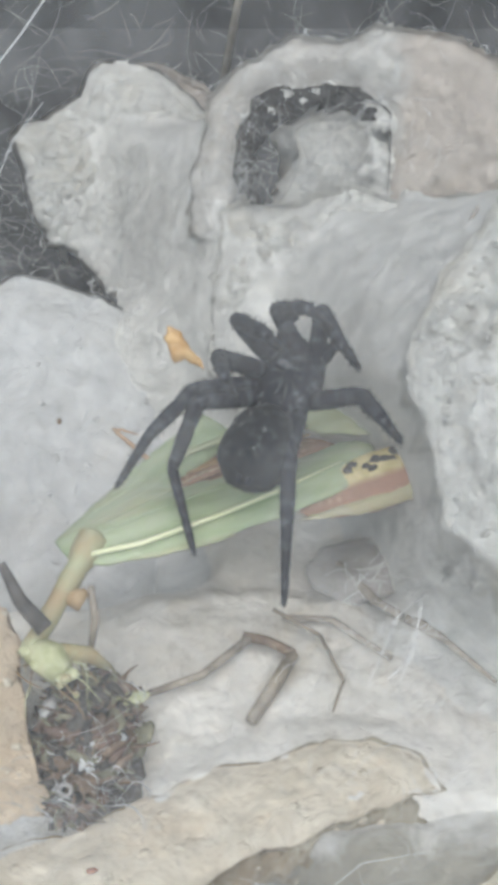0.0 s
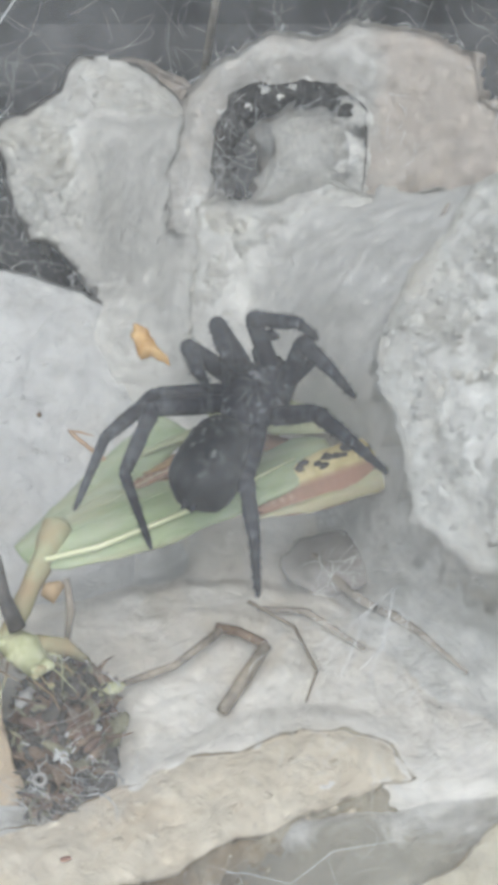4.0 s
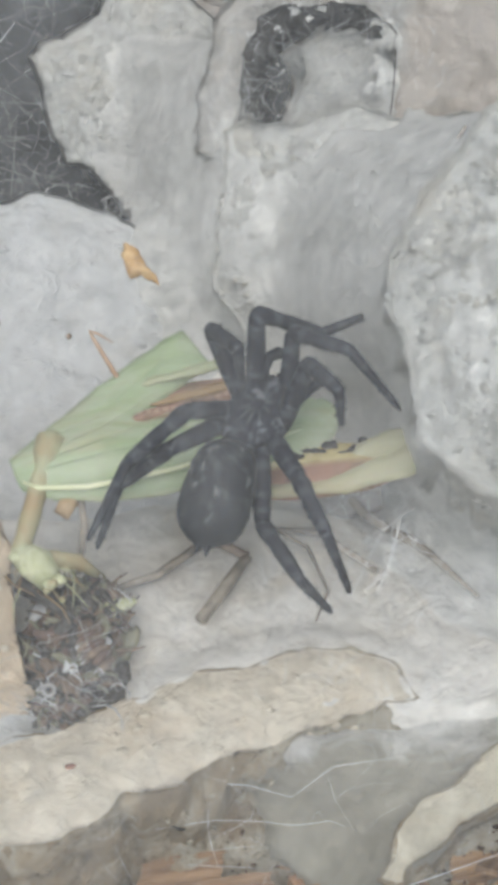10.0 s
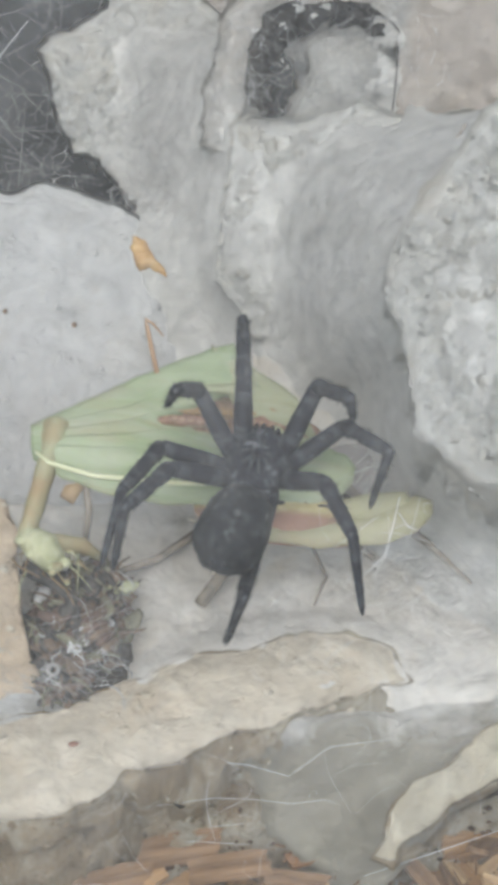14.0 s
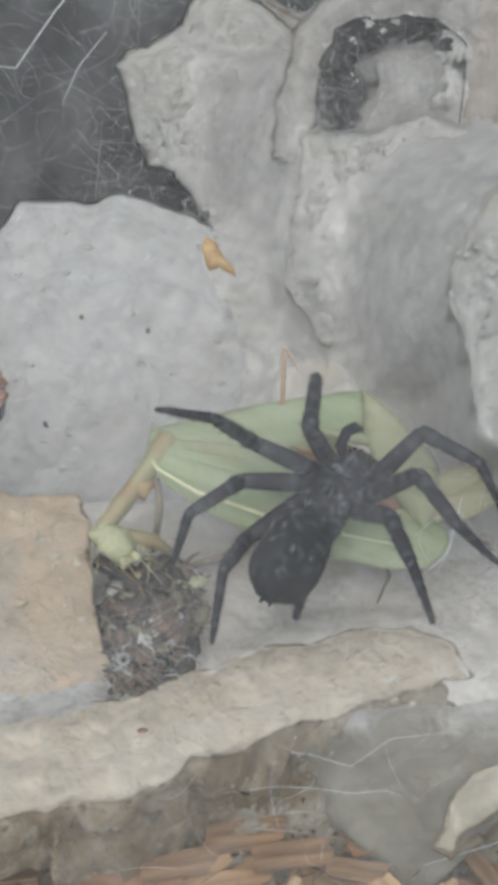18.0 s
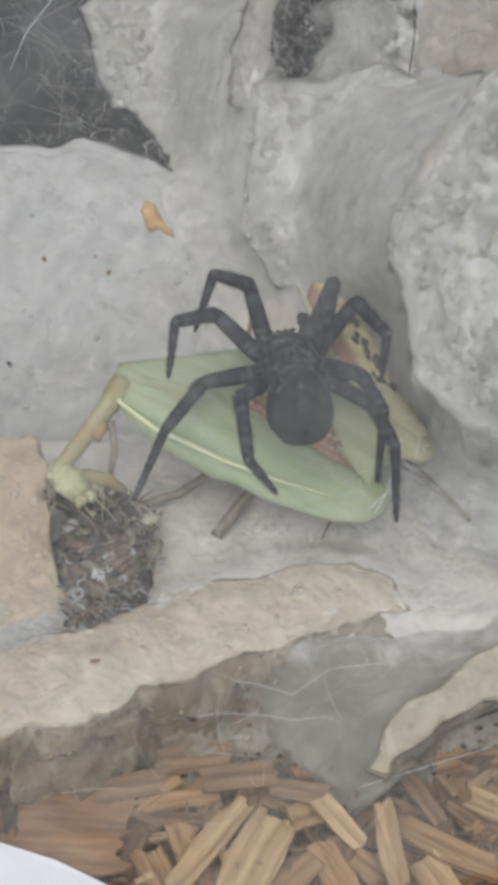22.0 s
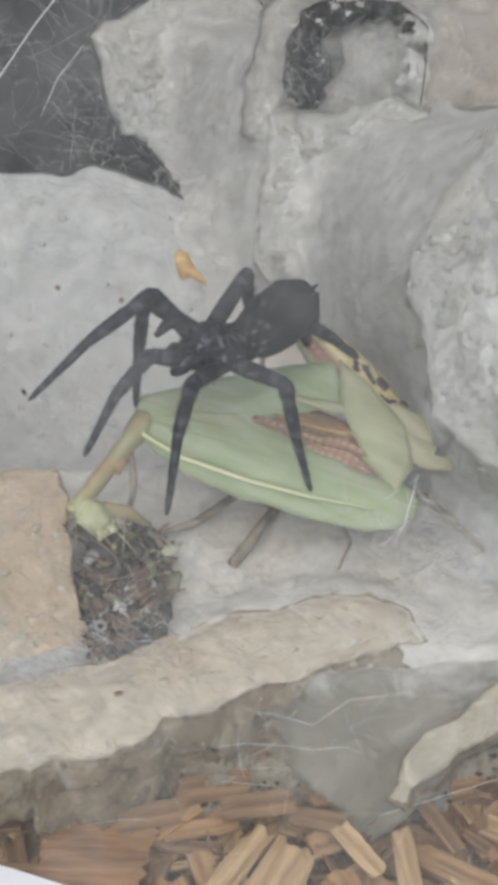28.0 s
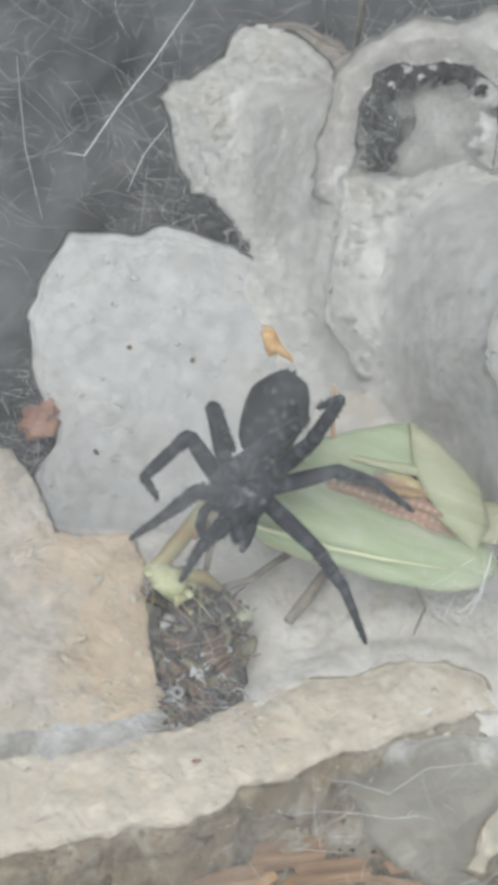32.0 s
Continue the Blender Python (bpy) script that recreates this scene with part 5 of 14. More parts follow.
    veil.matrix_world = pose(-0.001, -0.034, 0.074, 45, 0, 0)


silk()


def rim_fuzz(which, n, length, r, seed, label, material=None, span=None):
    """Short torn threads that blur the outer edge of a stone."""
    rng = random.Random(seed)
    ob, m = STONES[which]
    edge = [v.co.copy() for v in ob.data.vertices if v.co.z < 0 and v.co.z > -4 * MM]
    mid = sum(edge, Vector()) / len(edge)
    bm = bmesh.new()
    for _ in range(n):
        p = edge[rng.randrange(len(edge))]
        if span and not span(*(m @ p / MM)):
            continue
        out = (p - mid).normalized()
        along = Vector((-out.y, out.x, 0)) * rng.choice((-1, 1))
        d = (out * rng.uniform(-0.4, 0.9) + along * rng.uniform(0.1, 1.2) + Vector((0, 0, rng.uniform(0, 0.8)))) * rng.uniform(*length)
        q = m @ p / MM
        d = m.to_3x3() @ d
        bow = Vector((rng.gauss(0, 1), rng.gauss(0, 1), rng.gauss(0, 1))) * 0.18 * d.length
        rr = r * rng.uniform(0.5, 1.4)
        tube([q - d * 0.3, q + bow * 0.6, q + d * 0.35 + bow, q + d * 0.7], [rr * 0.5, rr, rr, rr * 0.3], 3, False, bm)
    return tagged(part("cobweb", bm, material or SILK), label, "cobweb", kind="stuff")


rim_fuzz(0, 420, (0.6, 2.6), 0.055, 51, "torn silk along the edge of the leaning block")
rim_fuzz(5, 130, (0.8, 3.2), 0.04, 52, "torn silk along the edge of the smooth slab")
rim_fuzz(1, 240, (0.6, 2.6), 0.042, 53, "torn silk along the rim of the dark hole")
rim_fuzz(9, 160, (0.6, 2.6), 0.05, 54, "torn silk along the brownish block")



def spread(a, r, pick):
    """The largest or smallest value within r cells."""
    out = a.copy()
    for i in range(-r, r + 1):
        for j in range(-r, r + 1):
            if i * i + j * j <= r * r + 1:
                out = pick(out, np.roll(np.roll(a, i, 0), j, 1))
    return out


def blur(a, sigma):
    k = np.exp(-0.5 * (np.arange(-9, 10) / sigma) ** 2)
    k /= k.sum()
    a = sum(w * np.roll(a, i - 9, 0) for i, w in enumerate(k))
    return sum(w * np.roll(a, i - 9, 1) for i, w in enumerate(k))


def silk_coat():
    """Dense silk spun across the seams between the stones, sagging into them."""
    step, r2 = 0.6, math.sqrt(0.5)
    verts, faces = [], []
    for ob, m in STONES[:9] + [(HOLLOW, Matrix()), (FACE, Matrix())]:
        k = len(verts)
        verts += [m @ v.co for v in ob.data.vertices]
        faces += [[k + j for j in f.vertices] for f in ob.data.polygons]
    tree = bvhtree.BVHTree.FromPolygons(verts, faces)
    us, vs = np.arange(-46, 48, step), np.arange(-22, 94, step)
    high = np.full((len(vs), len(us)), -90.0)
    for j, v in enumerate(vs):
        for i, u in enumerate(us):
            hit = tree.ray_cast(Vector((u, v * r2 - 90 * r2, v * r2 + 90 * r2)) * MM, Vector((0, r2, -r2)))[0]
            if hit is not None:
                high[j, i] = (hit.z - hit.y) * r2 / MM
    full = spread(spread(high, 7, np.maximum), 7, np.minimum)
    wide = spread(spread(high, 12, np.maximum), 12, np.minimum)
    far = (np.clip((vs - 44) / 8, 0, 1) * np.clip((66 - vs) / 5, 0, 1))[:, None]
    uu, vv = np.meshgrid(us, vs)
    slope = high.copy()
    for _ in range(26):
        for side, cost in ((1, 2.1), (-1, 2.1)):
            slope = np.maximum(slope, np.roll(slope, side, 1) - cost * step)
            slope = np.maximum(slope, np.roll(slope, side, 0) - cost * step)
    gap = np.clip((uu - 7) / 5, 0, 1) * np.clip((vv - 34) / 8, 0, 1) * np.clip((66 - vv) / 8, 0, 1)
    cleft = np.clip((uu + 12) / 3, 0, 1) * np.clip((4 - uu) / 3, 0, 1) * np.clip((vv - 46) / 6, 0, 1) * np.clip((80 - vv) / 4, 0, 1)
    front = np.clip((uu - 1) / 4, 0, 1) * np.clip((6 - vv) / 4, 0, 1)
    wavy = np.array([[fractal((u, v, 15), 0.22, 3) for u in us] for v in vs])
    lay = full * (1 - far) + np.minimum(wide, full + 12) * far
    lay = np.maximum(lay, lay * (1 - gap) + np.minimum(slope, 10) * gap)
    lay = np.maximum(lay, lay * (1 - cleft) + (blur(slope, 4.0) + 1.4) * cleft)
    lay = blur(np.maximum(lay, lay * (1 - front) + wide * front), 2.6)
    lay = lay * (1 - gap) + (blur(lay, 4.0) + 0.5) * gap
    solid = (high > -60) | ((cleft > 0.1) & (lay > -58))
    seam = spread((lay - high > 0.8) & solid, 3, np.logical_or) & solid
    shown = (vv > -8 - 0.45 * (uu - 2) - 4.5 * np.exp(-((uu - 11) / 4) ** 2) + 2 * wavy) & (vv > -13 + 1.19 * (uu - 16.5)) & (uu > 2 + 5 * wavy)
    seam &= ((uu + 14.2) / 8) ** 2 + ((vv - 12) / 8) ** 2 > 1
    seam &= ((uu - 8) / 8.5) ** 2 + ((vv - 72.5) / 9.5) ** 2 > 1
    seam &= ((vv - lay) * r2 > -8) | shown | ((uu < -11) & (vv > -4) & (vv < 7.5))
    seam &= ~((uu > -10) & (uu < 18) & (vv > 2.5) & (vv < 14))
    seam &= ~((uu < -17) & (vv > 7.5) & (vv < 24))
    seam &= ~((uu < -7) & (vv > 13) & (vv < 36))
    seam &= ~((uu > 8) & (vv > 65 + 6 * wavy))
    under = spread(high, 2, np.minimum)
    thin = blur(seam.astype(float), 1.8)
    bm = bmesh.new()
    grid = {}
    for j, v in enumerate(vs):
        for i, u in enumerate(us):
            if thin[j, i] > 0.06 and solid[j, i]:
                w = lay[j, i] - 0.15 + 0.4 * fractal((u, v, 3), 0.3, 4) - gap[j, i] * (0.9 * abs(fractal((u, v, 9), 0.6, 4)) - 0.8 * fractal((u, v, 21), 0.28, 3) - 0.4 * fractal((u, v, 31), 1.0, 3)) + 0.14 * fractal((u, v, 19), 1.1, 3) - 3.0 * (1 - thin[j, i]) ** 2
                if thin[j, i] < 0.45:
                    w = min(w, under[j, i] - 0.4)
                grid[j, i] = bm.verts.new(Vector((u, (v - w) * r2, (v + w) * r2)) * MM)
    for j, i in grid:
        q = [(j, i), (j, i + 1), (j + 1, i + 1), (j + 1, i)]
        if all(c in grid for c in q):
            bm.faces.new([grid[c] for c in q])
    for v in [v for v in bm.verts if not v.link_faces]:
        bm.verts.remove(v)
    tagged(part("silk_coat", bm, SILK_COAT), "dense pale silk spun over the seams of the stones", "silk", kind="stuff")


silk_coat()


def hole_lace():
    """A torn, holed sheet of silk that hangs across the upper and inner rim of the dark hole."""
    m, step = STONES[1][1], 0.22
    bm = bmesh.new()
    grid = {}
    for j in range(-30, 50):
        for i in range(-42, 50):
            x, y = i * step, j * step
            if ((x - 0.8) / 10.2) ** 4 + ((y - 2.2) / 8.8) ** 4 > 1:
                continue
            dense = -0.46 + 0.22 * smooth(3.5, 9.5, y) + 1.1 * smooth(4.5, 9.5, x) + 0.25 * smooth(-6.5, -9, x)
            if fractal((x, y, 44), 0.75, 5) + 0.35 * fractal((x, y, 45), 0.25, 2) + dense > 0:
                grid[i, j] = bm.verts.new(m @ (Vector((x, y, -1.5 + 0.9 * fractal((x, y, 46), 0.5, 3))) * MM))
    for i, j in list(grid):
        q = [(i, j), (i + 1, j), (i + 1, j + 1), (i, j + 1)]
        if all(c in grid for c in q):
            bm.faces.new([grid[c] for c in q])
    for v in [v for v in bm.verts if not v.link_faces]:
        bm.verts.remove(v)
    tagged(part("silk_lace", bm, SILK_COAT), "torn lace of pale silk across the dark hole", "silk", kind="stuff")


hole_lace()


# ---- crumbs and grains on the stones ----
def crumbs():
    """White crumbs that cling to the stones behind the prey."""
    rng = random.Random(77)
    pebble = bmesh.new()
    bmesh.ops.create_icosphere(pebble, subdivisions=1, radius=1)
    base = [v.co.copy() for v in pebble.verts]
    tris = [[v.index for v in f.verts] for f in pebble.faces]
    pebble.free()
    for which, n, span, m, label in (((2,), 1000, ((-6, 24), (38, 58), (14, 46)), STONE_WHITE, "white crumbs of limestone stuck on the block"),
                                     ((4,), 1000, ((14, 40), (0, 34), (30, 62)), STONE_WHITE, "white crumbs of limestone stuck on the boulder"),
                                     ((0,), 520, ((-22, 6), (62, 90), (10, 38)), STONE_WHITE, "white crumbs of limestone stuck on the leaning block"),
                                     ((5,), 260, ((-40, -4), (16, 66), (2, 26)), STONE_SILK, "white crumbs of silk-dusted stone on the slab"),
                                     ((-1,), 900, ((-42, 8), (-30, -14), (-2, 12)), STONE_SOIL, "grey-brown crumbs of soiled stone under the slab"),
                                     ((7,), 900, ((-44, 10), (-34, -17), (2, 16)), STONE_FLANK, "grey-brown crumbs on the broken edge of the slab"),
                                     ((6, 7), 420, ((-40, 18), (-22, 16), (16, 26)), STONE_TAN, "tan crumbs of limestone on the slab")):
        tree = stone_tree(which)
        verts, faces = [], []
        for _ in range(n):
            at, up = land(tree, [rng.uniform(a, b) for a, b in span])
            if at is None or (m is STONE_FLANK and up.z > 0.55):
                continue
            turn = Vector((0, 0, 1)).rotation_difference(up if up.z > -0.2 else -up).to_matrix()
            r = 0.15 + 0.5 * rng.random() ** 2.5
            k = len(verts)
            for c in base:
                j = 1 + rng.uniform(-0.5, 0.5)
                verts.append(at + turn @ (Vector((c.x * r * j, c.y * r * rng.uniform(0.7, 1.0), c.z * r * 0.26)) * MM))
            faces += [[k + i for i in f] for f in tris]
        me = bpy.data.meshes.new("stone_crumbs")
        me.from_pydata(verts, [], faces)
        me.materials.append(m)
        me.polygons.foreach_set("use_smooth", [True] * len(me.polygons))
        tagged(new("stone_crumbs", me), label, "stone crumbs", kind="stuff")
    tree = stone_tree(range(len(STONES)))
    for p, size, m, label in (
            ((-2.4, 84, 22.5), (0.75, 0.4, 0.3), SCRAPS[1], "small dark grain stuck on pale stone"), ((-4.4, 85, 25.7), (0.4, 0.25, 0.2), SCRAPS[1], "small dark grain stuck on pale stone"),
            ((21.0, 42.4, 42.8), (0.6, 0.8, 0.3), SCRAPS[1], "small dark grain stuck on pale stone"), ((18.6, 46, 41.5), (1.3, 0.45, 0.3), SCRAPS[1], "small dark grain stuck on pale stone"),
            ((16.4, 47.5, 41.2), (0.7, 0.3, 0.2), SCRAPS[1], "small dark grain stuck on pale stone"), ((21.2, 3.5, 57.2), (0.5, 0.5, 0.35), REDBROWN, "tiny red-brown grain on white stone"),
            ((-13.7, -24.9, 25.5), (0.55, 0.3, 0.2), REDBROWN, "tiny red-brown grain on the tan slab"), ((-29.5, 39.2, 4), (0.5, 0.3, 0.2), SCRAPS[0], "small dark grain stuck on pale stone"),
            ((-26, 48, 14), (0.35, 0.35, 0.2), SCRAPS[1], "small dark grain stuck on pale stone"), ((-18, 46, 14), (0.4, 0.35, 0.2), SCRAPS[1], "small dark grain stuck on pale stone")):
        at, up = land(tree, p)
        if at is not None:
            ob = tagged(part("stone_grain", blob(size, detail=2, rough=0.3, seed=p[0]), m), label, "grain", group="grains on the stones")
            ob.matrix_world = Matrix.Translation(at) @ Vector((0, 0, 1)).rotation_difference(up).to_matrix().to_4x4()


crumbs()


# ---- what moves: the spider ----
def spider_rows():
    walk(SPIDER, [
        (0, pose(0.00347, 0.01998, 0.03576, 7.3, -22.9, 59.8)),
        (0.5, pose(0.00355, 0.01990, 0.03572, 7.0, -22.0, 61.2)),
        (1, pose(0.00364, 0.01981, 0.03567, 6.7, -21.2, 62.6)),
        (1.5, pose(0.00376, 0.01973, 0.03563, 6.4, -19.3, 63.4)),
        (2, pose(0.00388, 0.01964, 0.03559, 6.3, -17.4, 64.2)),
        (2.5, pose(0.00360, 0.01933, 0.03543, 8.7, -13.1, 53.9)),
        (3, pose(0.00332, 0.01902, 0.03527, 10.3, -8.5, 44.0)),
        (3.5, pose(0.00298, 0.01898, 0.03525, 10.4, -10.2, 45.5)),
        (4, pose(0.00214, 0.01889, 0.03521, 10.3, -14.9, 49.3)),
        (4.5, pose(0.00105, 0.01877, 0.03515, 9.6, -21.1, 54.6)),
        (5, pose(-0.00005, 0.01865, 0.03509, 8.3, -27.2, 60.3)),
        (5.5, pose(-0.00089, 0.01856, 0.03504, 6.7, -31.6, 64.8)),
        (6, pose(-0.00123, 0.01853, 0.03502, 6.0, -33.3, 66.7)),
        (6.5, pose(0.00168, 0.01721, 0.03436, 6.9, -23.2, 63.3)),
        (7, pose(0.00460, 0.01588, 0.03369, 7.1, -13.1, 60.2)),
        (7.5, pose(0.00474, 0.01523, 0.03336, 8.3, -14.9, 54.1)),
        (8, pose(0.00489, 0.01458, 0.03303, 9.7, -16.6, 47.9)),
        (8.5, pose(0.00465, 0.01325, 0.03235, 11.0, -25.3, 38.7)),
        (9, pose(0.00441, 0.01191, 0.03168, 14.1, -33.7, 28.5)),
        (9.5, pose(0.00263, 0.01107, 0.03125, 11.0, -23.3, 38.3)),
        (10, pose(0.00085, 0.01022, 0.03082, 9.8, -12.6, 47.0)),
        (10.5, pose(0.00126, 0.00990, 0.03066, 11.0, -21.8, 37.7)),
        (11, pose(0.00167, 0.00958, 0.03050, 14.0, -30.7, 27.5)),
        (11.5, pose(0.00136, 0.00929, 0.03035, 10.2, -19.2, 39.6)),
        (12, pose(0.00105, 0.00901, 0.03021, 9.2, -7.2, 50.4)),
        (12.5, pose(0.00220, 0.00737, 0.02938, 6.2, -1.3, 61.6)),
        (13, pose(0.00335, 0.00573, 0.02855, 4.5, 5.1, 72.6)),
        (13.5, pose(0.00280, 0.00506, 0.02821, 4.0, 0.9, 74.5)),
        (14, pose(0.00225, 0.00438, 0.02787, 3.4, -3.2, 76.4)),
        (14.5, pose(0.00233, 0.00450, 0.02793, 4.5, -1.3, 72.2)),
        (15, pose(0.00242, 0.00462, 0.02799, 5.5, 0.8, 68.1)),
        (15.5, pose(0.00240, 0.00445, 0.02790, 5.6, -0.2, 66.9)),
        (16, pose(0.00236, 0.00403, 0.02769, 6.0, -2.5, 63.9)),
        (16.5, pose(0.00230, 0.00348, 0.02742, 6.8, -5.6, 59.8)),
        (17, pose(0.00225, 0.00294, 0.02714, 7.7, -8.5, 55.6)),
        (17.5, pose(0.00220, 0.00252, 0.02693, 8.6, -10.7, 52.4)),
        (18, pose(0.00219, 0.00235, 0.02684, 9.0, -11.6, 51.1)),
        (18.5, pose(0.00209, 0.00314, 0.02725, 6.5, -10.0, 61.8)),
        (19, pose(0.00200, 0.00394, 0.02765, 4.4, -7.9, 72.3)),
        (19.5, pose(0.00334, 0.00387, 0.02761, 3.9, -3.3, 74.2)),
        (20, pose(0.00468, 0.00379, 0.02757, 3.6, 1.3, 76.0)),
        (20.5, pose(0.00545, 0.00569, 0.02853, 0.9, 2.2, 86.1)),
        (21, pose(0.00623, 0.00759, 0.02949, -1.6, 3.6, 96.2)),
        (21.5, pose(0.00610, 0.00880, 0.03010, -2.4, 8.4, 98.5)),
        (22, pose(0.00598, 0.01001, 0.03072, -3.0, 13.2, 100.8)),
        (22.5, pose(0.00608, 0.01139, 0.03142, -3.0, 17.2, 100.3)),
        (23, pose(0.00619, 0.01278, 0.03212, -3.0, 21.2, 99.9)),
        (23.5, pose(0.00568, 0.01356, 0.03251, -3.7, 22.1, 101.9)),
        (24, pose(0.00517, 0.01435, 0.03291, -4.3, 23.0, 104.0)),
        (24.5, pose(0.00598, 0.01336, 0.03241, -5.1, 20.5, 107.5)),
        (25, pose(0.00679, 0.01238, 0.03192, -6.0, 18.1, 111.0)),
        (25.5, pose(0.00622, 0.01273, 0.03221, -3.9, 15.8, 117.1)),
        (26, pose(0.00485, 0.01356, 0.03291, 2.0, 4.3, 141.2)),
        (26.5, pose(0.00322, 0.01455, 0.03374, -1.2, -19.8, -173.6)),
        (27, pose(0.00185, 0.01539, 0.03444, -11.1, -29.1, -146.5)),
        (27.5, pose(0.00128, 0.01573, 0.03473, -14.2, -30.6, -139.5)),
        (28, pose(-0.00165, 0.01638, 0.03506, -13.0, -20.3, -142.1)),
        (28.5, pose(-0.00216, 0.01689, 0.03532, -12.8, -19.5, -141.4)),
        (29, pose(-0.00266, 0.01741, 0.03558, -12.6, -18.7, -140.7)),
        (29.5, pose(-0.00386, 0.01724, 0.03549, -11.7, -16.5, -136.8)),
        (30, pose(-0.00506, 0.01706, 0.03540, -10.8, -14.4, -132.8)),
        (30.5, pose(-0.00548, 0.01650, 0.03512, -10.4, -10.3, -132.1)),
        (31, pose(-0.00591, 0.01593, 0.03483, -9.9, -6.3, -131.3)),
        (31.5, pose(-0.00703, 0.01382, 0.03377, -8.9, 8.4, -121.8)),
        (32, pose(-0.00814, 0.01171, 0.03270, -5.3, 22.6, -111.3)),
    ])
